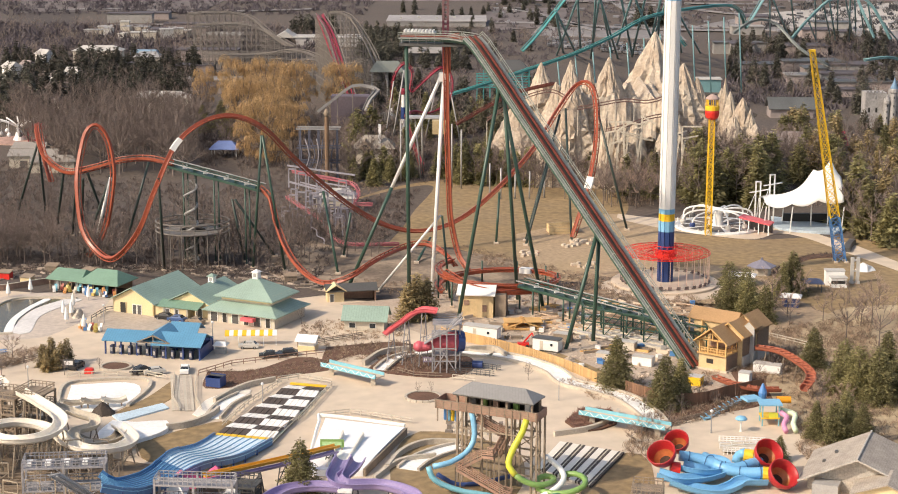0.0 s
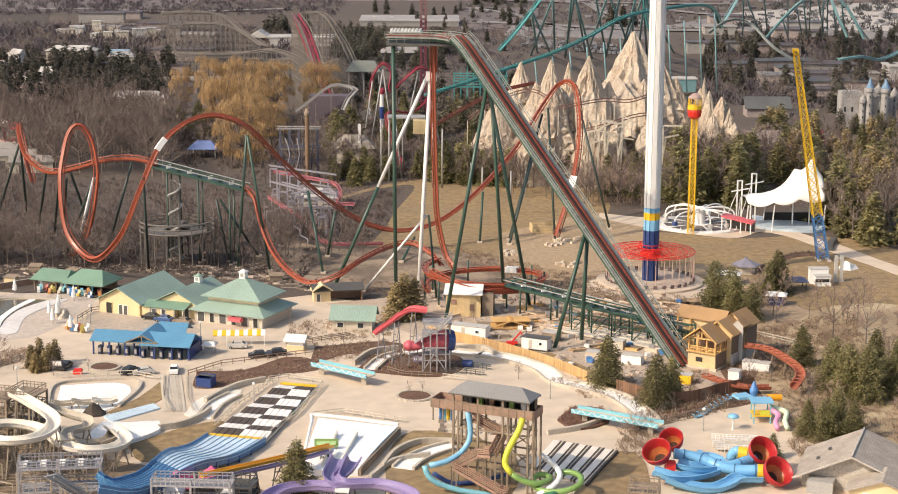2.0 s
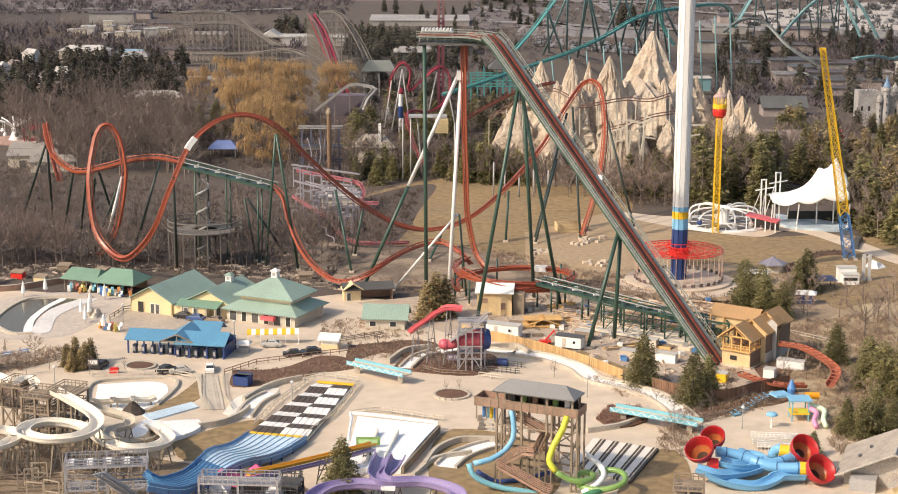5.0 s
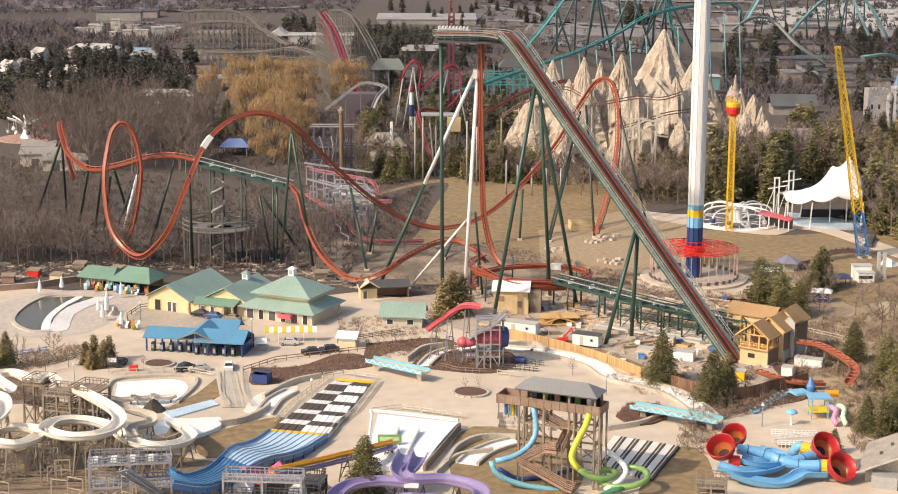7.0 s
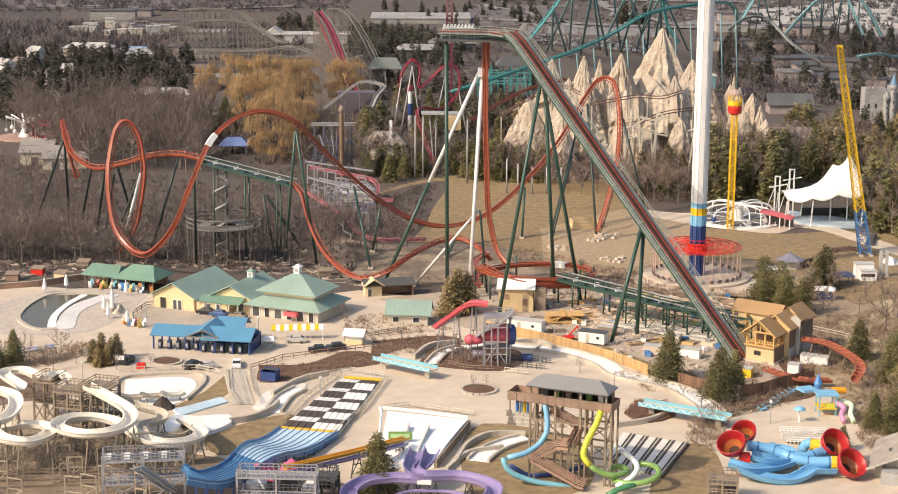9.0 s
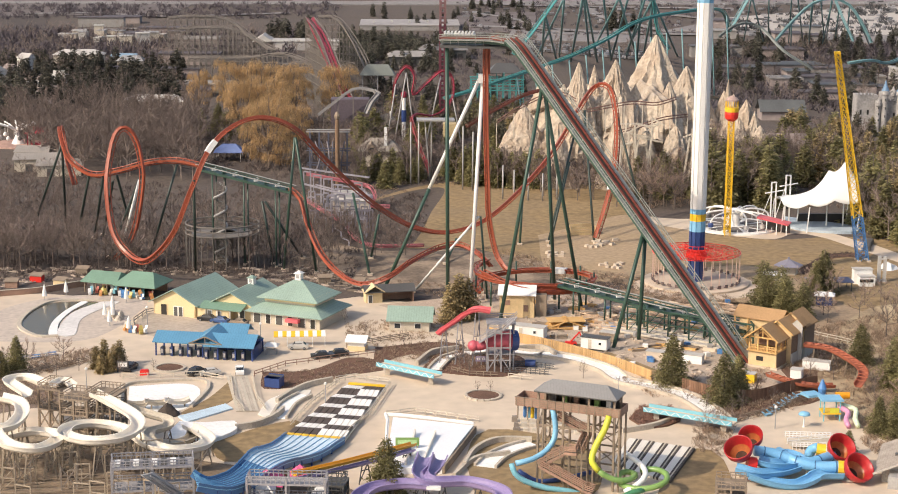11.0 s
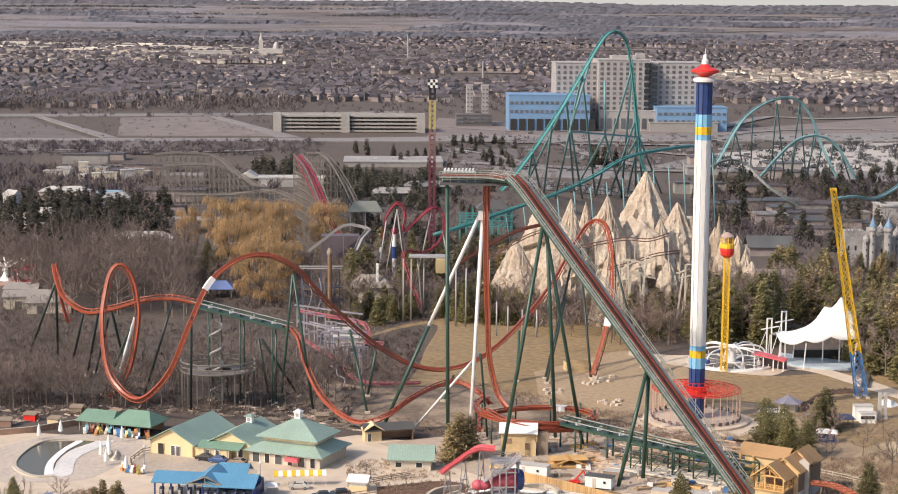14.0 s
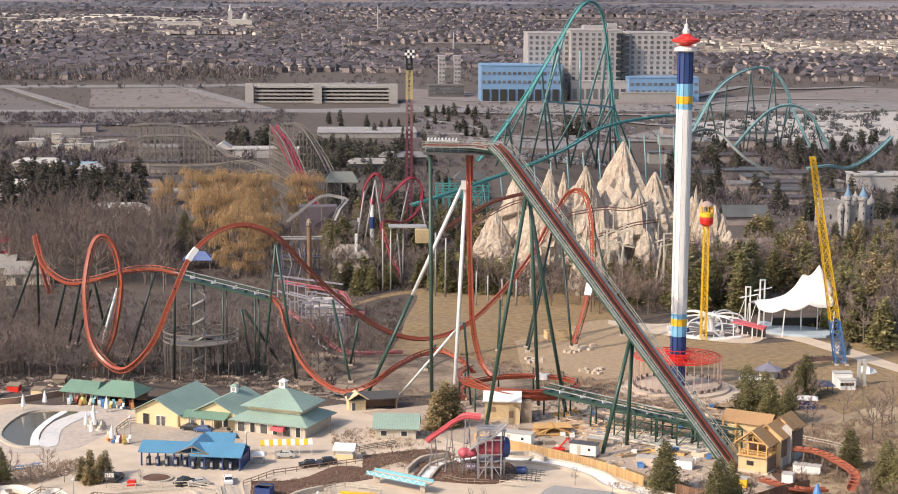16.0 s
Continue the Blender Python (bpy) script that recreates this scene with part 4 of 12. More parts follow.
# ---- trees ----
def bare_tree(seed, h=12.0, spread=0.36, twigs=900):
    """A forked trunk whose limbs rise to a rounded crown of fine bare twigs."""
    r = random.Random(seed)
    wood, crown = Geo(), Geo()
    R, fork = h * spread, h * r.uniform(0.24, 0.36)
    lean = Vector((r.uniform(-0.04, 0.04) * h, r.uniform(-0.04, 0.04) * h, 0))
    wood.tube([Vector((0, 0, -0.3)), lean * 0.4 + Vector((0, 0, fork)), lean + Vector((0, 0, h * 0.62))], h * 0.017, 5, h * 0.007, cap=False)
    limbs = []
    for k in range(10):
        a = k * 2.4 + r.uniform(-0.4, 0.4)
        e = math.asin(min(0.99, (k + 0.7) / 10.5))
        base = lean * 0.5 + Vector((0, 0, fork + (k / 10) * h * 0.22))
        end = lean + Vector((R * math.cos(e) * math.cos(a), R * math.cos(e) * math.sin(a), h * (0.40 + 0.56 * math.sin(e)))) * r.uniform(0.86, 1.04)
        mid = base.lerp(end, 0.5) + Vector((math.cos(a), math.sin(a), -0.3)) * R * 0.10
        wood.tube([base, mid, end], h * 0.0075, 4, h * 0.002, cap=False)
        limbs.append((mid, end))
        for q in range(3):
            b2 = mid.lerp(end, r.uniform(0.0, 0.7))
            e2 = b2 + (end - mid) * r.uniform(0.5, 0.8) + Vector((r.uniform(-1, 1), r.uniform(-1, 1), r.uniform(-0.2, 0.6))) * R * 0.34
            wood.tube([b2, e2], h * 0.0036, 3, h * 0.0012, cap=False)
            limbs.append((b2, e2))
    for k in range(twigs):
        m, e = r.choice(limbs)
        p = m.lerp(e, r.uniform(0.1, 1.0) ** 0.7)
        d = ((e - m).normalized() * 0.7 + Vector((r.uniform(-1, 1), r.uniform(-1, 1), r.uniform(-0.3, 1.0)))).normalized() * h * r.uniform(0.05, 0.13)
        s = Vector((r.uniform(-1, 1), r.uniform(-1, 1), r.uniform(-0.4, 0.4))).normalized() * h * 0.0025
        crown.add([p - s, p + s, p + d], [(0, 1, 2)])
    return wood, crown


def conifer(seed, h=12.0, wide=0.24, loose=0.0, fine=1.0):
    """A tapering, uneven crown of many small needle tufts on drooping branches."""
    r = random.Random(seed)
    wood, crown = Geo(), Geo()
    wood.tube([(0, 0, -0.3), (0, 0, h * 0.5), (0, 0, h * 0.97)], h * 0.02, 5, h * 0.003, cap=False)
    n, size = int(1700 * fine ** 1.5), h * 0.066 / fine ** 0.62
    off = Vector((seed * 1.7, seed * 0.9, 0))
    for k in range(n):
        t = 0.06 + 0.93 * (1 - math.sqrt(r.random()))
        a = r.uniform(0, 6.2832)
        lobe = noise.noise(Vector((math.cos(a) * 1.6, math.sin(a) * 1.6, t * (9 - 3 * loose))) + off)
        R = h * wide * ((1 - t) ** max(0.5, 0.86 - 0.3 * loose) * (1.0 + (0.62 + 0.2 * loose) * lobe) * (1.22 - 0.5 * ((t * 8.5 + seed * 0.37 + 0.35 * math.sin(a * 2 + seed)) % 1.0)) + 0.02)
        f = r.uniform(0.08, 1.0) ** 0.6
        d = Vector((math.cos(a), math.sin(a), 0))
        p = d * R * f + Vector((0, 0, h * t - (0.30 - 0.25 * t) * R * f + r.uniform(-0.01, 0.01) * h))
        ln = size * r.uniform(0.7, 1.5)
        side = Vector((-d.y, d.x, 0)) * size * r.uniform(0.28, 0.55) + Vector((0, 0, size * r.uniform(-0.35, 0.35)))
        tip = d * ln * r.uniform(0.4, 1.0) + Vector((r.uniform(-0.5, 0.5), r.uniform(-0.5, 0.5), r.uniform(-0.55, 0.45))) * ln
        crown.add([p - side, p + side, p + tip], [(0, 1, 2)])
    return wood, crown


def willow(seed, h=28.0, R=9.0, n=12500, low=0.32):
    """Rounded masses of fine hanging strands on a forked trunk."""
    r = random.Random(seed)
    wood, crown = Geo(), Geo()
    wood.tube([(0, 0, -0.3), (0.3, 0, h * 0.25), (0, 0.2, h * 0.5)], h * 0.028, 7, h * 0.012)
    lumps = [(Vector((0, 0, h * 0.70)), R * 0.62)]
    for k in range(22):
        t = (k + 0.5) / 22
        a, z = k * 2.4, h * (low + (0.90 - low) * t)
        rr = R * 0.74 * math.sqrt(max(0.0, 1 - ((t - 0.42) / 0.68) ** 2)) * r.uniform(0.75, 1.05)
        c = Vector((rr * math.cos(a), rr * math.sin(a), z * r.uniform(0.9, 1.06)))
        wood.tube([(0, 0, h * 0.22), c * 0.5 + Vector((0, 0, h * 0.12)), c + Vector((0, 0, R * 0.2))], h * 0.009, 5, h * 0.003, cap=False)
        lumps.append((c, R * r.uniform(0.20, 0.36)))
    for k in range(n):
        c, q = r.choice(lumps)
        a, u = r.uniform(0, 6.283), r.uniform(-0.15, 1.0)
        w = math.sqrt(max(0.0, 1 - u * u))
        d = Vector((w * math.cos(a), w * math.sin(a), u))
        p = c + d * q * r.uniform(0.72, 1.04)
        L = r.uniform(0.6, 1.9) * (1.2 - 0.6 * max(0.0, u))
        if k % 7 == 0:
            L *= 2.0
        s = Vector((r.uniform(-1, 1), r.uniform(-1, 1), 0.2)).normalized() * r.uniform(0.05, 0.11)
        tip = p + Vector((d.x + r.uniform(-0.4, 0.4), d.y + r.uniform(-0.4, 0.4), 0)) * L * (0.25 + 0.4 * max(0.0, u)) - Vector((0, 0, L * (0.9 - 1.1 * max(0.0, u))))
        crown.add([p - s, p + s, tip], [(0, 1, 2)])
    return wood, crown


def tree(name, geos, m_wood, m_crown, label):
    ob = thing(name, label, "tree")
    part("trunk", geos[0], m_wood, ob)
    part("crown", geos[1], m_crown, ob)["kind"] = "stuff"
    return ob


def inside(poly, x, y):
    c = False
    for (x0, y0), (x1, y1) in zip(poly, poly[1:] + poly[:1]):
        if (y0 > y) != (y1 > y) and x < (x1 - x0) * (y - y0) / (y1 - y0) + x0:
            c = not c
    return c


def plant(kinds, poly, count, lo, hi, seed, gap=2.5):
    """Copies of the given trees, scattered over a plot."""
    r, spots, tries = random.Random(seed), [], 0
    xs_, ys_ = [p[0] for p in poly], [p[1] for p in poly]
    while len(spots) < count and tries < count * 40:
        tries += 1
        x, y = r.uniform(min(xs_), max(xs_)), r.uniform(min(ys_), max(ys_))
        if inside(poly, x, y) and all((x - a) ** 2 + (y - b) ** 2 > gap * gap for a, b in spots):
            spots.append((x, y))
    for x, y in spots:
        s = r.uniform(lo, hi)
        copy_thing(r.choice(kinds), Matrix.Translation((x, y, 0)) @ Matrix.Rotation(r.uniform(0, 6.28), 4, "Z") @ Matrix.Diagonal((s * r.uniform(0.85, 1.15), s * r.uniform(0.85, 1.15), s, 1)))


def woods(name, label, kinds, poly, count, lo, hi, seed, gap=2.5):
    """A wood too dense to count: trunks and twigs each joined into one mesh."""
    r, spots, tries = random.Random(seed), [], 0
    xs_, ys_ = [p[0] for p in poly], [p[1] for p in poly]
    made = {}
    while len(spots) < count and tries < count * 40:
        tries += 1
        x, y = r.uniform(min(xs_), max(xs_)), r.uniform(min(ys_), max(ys_))
        if inside(poly, x, y) and all((x - a) ** 2 + (y - b) ** 2 > gap * gap for a, b in spots):
            spots.append((x, y))
            s, a = r.uniform(lo, hi), r.uniform(0, 6.28)
            for child in r.choice(kinds).children:
                co = np.empty(len(child.data.vertices) * 3)
                child.data.vertices.foreach_get("co", co)
                co = co.reshape(-1, 3) * s
                co = np.stack([co[:, 0] * math.cos(a) - co[:, 1] * math.sin(a) + x, co[:, 0] * math.sin(a) + co[:, 1] * math.cos(a) + y, co[:, 2]], 1)
                gg = made.setdefault(child.data.materials[0], Geo())
                o = len(gg.v)
                gg.v += [tuple(q) for q in co]
                gg.f += [tuple(i + o for i in q.vertices) for q in child.data.polygons]
    for m, gg in made.items():
        stuff(name, gg, m, label, "woods")


BARE = [tree("bare_tree", bare_tree(10 + k, spread=0.30 + 0.05 * (k % 3), twigs=950), M_BARK, M_TWIG, "leafless grey-brown deciduous tree") for k in range(5)]
SAPLING = [tree("sapling", bare_tree(30 + k, h=10, spread=0.24, twigs=330), M_BARK, M_TWIG, "slender leafless young tree") for k in range(3)]
SPRUCE = [tree("spruce", conifer(50 + k, wide=0.25 + 0.05 * k), M_BARK, M_NEEDLE, "olive-green spruce with drooping branches") for k in range(3)]
PINE = [tree("pine", conifer(60 + k, wide=0.27 + 0.03 * k, loose=0.8), M_BARK, M_NEEDLE_D, "dark green pine with a loose crown") for k in range(3)]
BUSHY = [tree("bushy_conifer", conifer(90 + k, wide=0.34 + 0.04 * k, loose=1.0, fine=2.4), M_BARK, M_NEEDLE, "full olive-green conifer with dense branches") for k in range(2)]
NEAR = [tree("spruce", conifer(95 + k, wide=0.33 + 0.04 * k, loose=0.25, fine=2.4), M_BARK, M_NEEDLE, "olive-green spruce with drooping branches") for k in range(3)]
M_OLIVE = mat("winter_cedar", (0.34, 0.265, 0.135), 0.9, var=0.35, s1=0.5, s2=3, island=0.45, obj=0.2, thin=0.3)
CEDAR = [tree("cedar", conifer(70 + k, wide=0.27, loose=1.0, fine=1.3), M_BARK, M_OLIVE, "brownish green cedar in winter colour") for k in range(2)]
M_TWIG_T = mat("tan_twigs", (0.42, 0.31, 0.245), 0.95, var=0.3, s1=0.2, s2=2, island=0.3, obj=0.2, thin=0.3)
TAN = [tree("bare_tree", bare_tree(80 + k, spread=0.40, twigs=1300), M_BARK, M_TWIG_T, "leafless tan-twigged tree in rough grass") for k in range(3)]
M_NEEDLE_F = mat("olive_dark_needles", (0.118, 0.112, 0.088), 0.9, var=0.35, s1=0.5, s2=3, island=0.45, obj=0.35, thin=0.4)
FARPINE = [tree("pine", conifer(160 + k, wide=0.22 + 0.03 * k, loose=0.3 * k, fine=0.6), M_BARK, M_NEEDLE_F, "dark green pine with a full crown") for k in range(3)]
FARBARE = [tree("bare_tree", bare_tree(110 + k, spread=0.34 + 0.04 * k, twigs=260), M_BARK, M_TWIG, "leafless grey-brown tree with a rounded crown") for k in range(3)]
for i, ob in enumerate(FARPINE + FARBARE + NEAR + BUSHY + TAN + BARE + SAPLING + SPRUCE + PINE + CEDAR):
    ob.location = (-150 + i * 6, 700 + 12 * (i % 3), 0)
# woods on the coaster's side of the park
woods("bare_woods", "dense grey-brown leafless woods", BARE, [(-150, 618), (-95.8, 598.8), (-112, 735), (-196, 740), (-178, 700)], 135, 1.25, 1.85, 1, 4.0)
woods("bare_woods", "dense leafless trees beside the coaster", BARE, [(-146, 467.3), (-111, 475.3), (-123.9, 562), (-166, 566)], 80, 0.62, 1.0, 2, 3.0)
plant(BARE, [(-145.4, 464.6), (-97.1, 464.1), (-99.7, 483.8), (-150, 484.2)], 34, 0.8, 1.2, 22, 2.6)
plant(SAPLING, [(-109.6, 467), (-40.8, 462.2), (-41.9, 521.1), (-107.9, 557.5)], 95, 0.80, 1.32, 3, 1.8)
woods("bare_woods", "leafless trees at the lawn's edge", BARE, [(-35.4, 478.1), (-23.5, 475.4), (-25.8, 515.6), (-37.1, 522.2)], 13, 0.5, 0.75, 105, 4)
plant(BARE, [(-76.2, 474.8), (-35.2, 472.4), (-35.1, 513.8), (-78.4, 521.7)], 20, 0.6, 0.9, 104, 4)
plant(BARE, [(-96, 640), (-86, 660), (-62, 668), (-56, 604), (-39.3, 598.7), (-35.9, 702.7), (-113.3, 702.2)], 30, 0.84, 1.20, 4, 5)
plant(SPRUCE + BARE, [(-43.2, 598.7), (-15.1, 621.8), (-16.7, 742.9), (-55.4, 742.6)], 34, 0.96, 1.44, 5, 4)
plant(SPRUCE + BARE, [(-12, 606), (-4, 598), (20, 584), (26, 592), (8, 604), (-8, 616)], 36, 0.85, 1.25, 6, 2.6)
plant(BARE, [(19.3, 571.9), (42.9, 564.8), (47.3, 598.6), (21.8, 600.9)], 14, 0.75, 1.05, 61, 4)
woods("bare_woods", "thin leafless trees below the mountain", BARE + TAN, [(40.1, 556.9), (66.8, 551.1), (75.9, 603.1), (45.9, 603.1)], 32, 0.9, 1.3, 7, 3)
plant(SPRUCE, [(50, 574.9), (69.9, 568.7), (75.9, 603.1), (53.9, 603.1)], 12, 0.95, 1.3, 8, 4)
plant(SPRUCE + SPRUCE + BARE, [(70, 556.8), (95.6, 556.7), (108.1, 612.3), (80, 612.3)], 62, 1.23, 1.8, 9, 2.6)
plant(SPRUCE + BARE + CEDAR, [(105, 598.5), (122.1, 587.5), (148.1, 688.7), (117.4, 674.1)], 34, 1.15, 1.6, 10, 4)
plant(SPRUCE + BARE + CEDAR, [(122.1, 587.5), (160.9, 556.5), (200.9, 674.4), (144.4, 674.2)], 62, 0.85, 1.25, 101, 4)
plant(SPRUCE + CEDAR + BARE, [(109.9, 503.5), (130.7, 497), (149.7, 556.5), (122.6, 556.6)], 26, 1.30, 1.89, 11, 3.5)
plant(TAN, [(57.3, 417), (97.7, 411), (112.5, 440), (88.6, 446)], 11, 0.5, 0.75, 12, 6)
# dark conifers and bare woods farther off
woods("conifer_woods", "dark conifers mixed with bare trees", FARPINE + FARPINE + FARPINE + FARBARE, [(-190, 775), (-122, 780), (-141, 935), (-258, 940)], 250, 0.8, 1.25, 14, 3.8)
plant(FARPINE, [(-53.2, 989.6), (1.4, 991), (4.4, 1078.8), (-55, 1077)], 36, 0.7, 1.05, 15, 5)
plant(FARPINE, [(-107, 1075.3), (-79.3, 1076.2), (-81.3, 1123.8), (-110.2, 1122.8)], 18, 1.03, 1.49, 16, 5)
woods("bare_woods", "leafless woods behind the dark conifers", FARBARE, [(-262, 965), (-70, 985), (-66, 1150), (-318, 1160)], 210, 0.6, 1.05, 114, 5)
woods("mixed_woods", "dark conifers and bare trees behind the mountain", FARPINE + FARBARE, [(112.9, 799.1), (179.4, 790.2), (250, 1045), (156.4, 1042.3)], 70, 0.77, 1.21, 17, 6)
woods("mixed_woods", "dark conifers and bare trees by the castle", FARPINE + FARBARE, [(166.7, 771.2), (218.3, 771.7), (285.8, 983.2), (220.1, 981.6)], 50, 0.92, 1.26, 18, 6)
plant(FARPINE, [(208.3, 1043.8), (306, 1046.6), (341.7, 1158.4), (233.5, 1154.5)], 34, 0.6, 0.95, 19, 6)
woods("mixed_woods", "bare trees and conifers behind the lawn", FARBARE + FARPINE, [(-40.6, 718.2), (20.4, 718.6), (29.9, 850.1), (-42, 849)], 40, 0.84, 1.20, 20, 6)
plant(FARPINE, [(6.7, 1146.4), (59, 1148.3), (75.8, 1361.7), (-72.6, 1316.6)], 30, 0.55, 0.85, 21, 7)
# single trees by the plaza
for kinds, x, y, s, z in ((NEAR, 66.6, 324.5, 0.66, 0), (BUSHY, 69.6, 322.5, 0.74, 1), (NEAR, 72.6, 326.5, 0.80, 2), (NEAR, 74.8, 322, 0.70, 1), (NEAR, 57.6, 312, 0.42, 2), (BUSHY, 78.1, 354.9, 1.0, 1), (BUSHY, 80.2, 350.5, 1.0, 0), (BUSHY, 83.5, 347.5, 1.05, 1), (NEAR, 88.5, 362, 1.0, 0), (NEAR, 75.2, 372.9, 0.82, 1), (NEAR, 91, 352, 1.1, 2), (NEAR, 99, 350, 1.2, 0), (TAN, *(-115.5, 368.7), 0.45, 0), (TAN, *(-112.1, 372.3), 0.42, 1), (TAN, *(-108.1, 374.1), 0.5, 2), (TAN, *(-102.9, 368.8), 0.4, 0), (TAN, *(-100.6, 376.9), 0.5, 1), (TAN, *(-95.8, 368.8), 0.42, 2), (TAN, *(-120.9, 380.1), 0.6, 1), (TAN, *(-117.5, 362.2), 0.5, 0), (NEAR, *(-111.4, 364.4), 0.5, 0), (TAN, 87.3, 396.7, 0.95, 0), (TAN, 96.7, 412.3, 0.9, 1), (TAN, 93.8, 391.7, 1.0, 2), (TAN, 76.7, 410, 0.6, 1), (TAN, 104, 396, 0.9, 0), (TAN, 102, 380, 0.8, 2), (TAN, 73, 352, 0.5, 2), (TAN, 70, 340, 0.5, 0), (TAN, 76, 344, 0.5, 1), (TAN, 88, 335, 0.6, 1), (TAN, 94, 372, 0.8, 0), (NEAR, (31.2, 357.5)[0], (31.2, 357.5)[1], 0.98, 1), (NEAR, *(39.8, 343.9), 0.95, 2), (NEAR, *(43.5, 348.6), 0.8, 0), (NEAR, *(-28.6, 288.6), 0.98, 1), (BUSHY, 64.6, 428, 1.0, 0), (BUSHY, 68.2, 424, 0.95, 1), (BUSHY, 67.5, 416, 0.9, 0), (BUSHY, 71.2, 413, 0.8, 1), (BUSHY, 63.5, 420, 0.85, 1), (NEAR, 82.6, 440, 1.0, 1), (NEAR, 79.5, 437, 0.8, 0),
                          (CEDAR, *(-12.3, 412.8), 1.0, 0), (CEDAR, *(-14.4, 410.6), 0.85, 1), (CEDAR, *(-10.2, 415), 0.9, 1), (CEDAR, *(-90.9, 372.4), 0.55, 0), (CEDAR, *(-88.2, 370.7), 0.5, 1), (CEDAR, *(-92.4, 370.6), 0.45, 0), (CEDAR, *(-88.9, 368), 0.42, 1), (CEDAR, *(-87.7, 373.4), 0.5, 0), (CEDAR, *(-90.7, 366.7), 0.4, 1), (NEAR, *(-108.9, 367.9), 0.7, 0), (BARE, *(93.4, 409.3), 0.7, 3)):
    copy_thing(kinds[z % len(kinds)], Matrix.Translation((x, y, 0)) @ Matrix.Rotation(x, 4, "Z") @ Matrix.Diagonal((s, s, s, 1)))
for x, y, s in ((*(12.9, 362.9), 0.45), (*(-25.5, 387.9), 0.5), (*(-39.6, 408.3), 0.45), (*(-10.3, 352.3), 0.3), (*(-7.5, 352.4), 0.3), (*(-86.3, 364.5), 0.5), (*(-99.8, 364.4), 0.5), (*(-13.3, 369.4), 0.75), (*(-11.5, 365), 0.65), (*(35, 329.6), 0.4), (*(37, 327.8), 0.45), (*(35, 337), 0.5), (*(39.8, 335.1), 0.45), (*(34.1, 319.1), 0.35), (*(50.1, 344.7), 0.4), (*(-79.7, 368.9), 0.3), (*(65.9, 369.8), 0.5), (*(66.5, 361.1), 0.5), (*(62.5, 365.4), 0.5), (*(-34.5, 400.4), 0.35), (*(47.3, 348.6), 0.5), (*(42.7, 338.9), 0.5)):
    copy_thing(SAPLING[int(x) % 3], Matrix.Translation((x, y, 0)) @ Matrix.Rotation(x, 4, "Z") @ Matrix.Diagonal((s, s, s, 1)))
wil = tree("willow", willow(3), M_BARK, M_WILLOW, "golden-twigged weeping willow in early spring")
wil.location = (-76.4, 690, 0)
front = tree("willow", willow(7, 28, 11.5, 18000, 0.08), M_BARK, M_WILLOW, "golden-twigged weeping willow hanging to the ground")
front.location = (-74.5, 634, 0)
for x, y, h, R in ((-89.2, 690, 28.2, 8.4), (-99.2, 750, 28.6, 8.2), (-85.4, 745, 29.4, 9.4), (-72.2, 740, 28.6, 8.8), (-53.7, 745, 27.7, 9.4), (-113.7, 760, 22.6, 6.0), (-66.5, 660, 22, 7.0)):
    copy_thing(wil, Matrix.Translation((x, y, 0)) @ Matrix.Rotation(x, 4, "Z") @ Matrix.Diagonal((R / 9, R / 9, h / 28, 1)))


# ---- low shrubs and far scrub, uncounted ----
def scrub(name, poly, count, h, material, label, seed, blades=9):
    """A thicket of fine upright twigs."""
    r, gg, made = random.Random(seed), Geo(), 0
    fine = h < 3.5
    n_ = blades * 2
    thick = 0.05 if fine else 0.075
    xs_, ys_ = [p[0] for p in poly], [p[1] for p in poly]
    while made < count:
        x, y = r.uniform(min(xs_), max(xs_)), r.uniform(min(ys_), max(ys_))
        if not inside(poly, x, y):
            continue
        made += 1
        s = h * r.uniform(0.5, 1.2)
        z = land(x, y)
        for k in range(n_):
            a = r.uniform(0, 6.28)
            o = Vector((x + r.uniform(-0.45, 0.45) * s, y + r.uniform(-0.45, 0.45) * s, z + r.uniform(0, 0.45) * s))
            wv = Vector((math.cos(a), math.sin(a), 0)) * min(s * thick, 0.32 if fine else (0.35 if y < 1000 else 0.9))
            gg.add([o - wv, o + wv, o + Vector((r.uniform(-0.45, 0.45) * s, r.uniform(-0.45, 0.45) * s, s * r.uniform(0.25, 0.6)))], [(0, 1, 2)])
    return stuff(name, gg, material, label, "shrubs")


M_SCRUB = mat("brown_scrub", (0.34, 0.25, 0.18), 0.95, var=0.3, island=0.4, thin=0.3)
# A much darker copy of the brown scrub colour
M_SCRUB_D = mat("dark_undergrowth", (0.115, 0.088, 0.077), 0.95, var=0.3, island=0.4)
# The violet-blue lean of these tree colours paints in aerial haze
M_FARTREE = mat("haze_tinted_bare_woods", (0.108, 0.091, 0.100), 0.95, var=0.3, s1=0.01, s2=0.2, island=0.35)
M_FARPINE = mat("haze_tinted_conifers", (0.07, 0.071, 0.075), 0.95, var=0.3, s1=0.01, s2=0.2, island=0.35)
scrub("undergrowth", [(-78, 566), (-58, 578), (-34, 586), (-20, 606), (-30, 640), (-60, 628), (-86, 600)], 620, 1.3, M_SCRUB_D, "low dark brush between the rides", 231, 8)
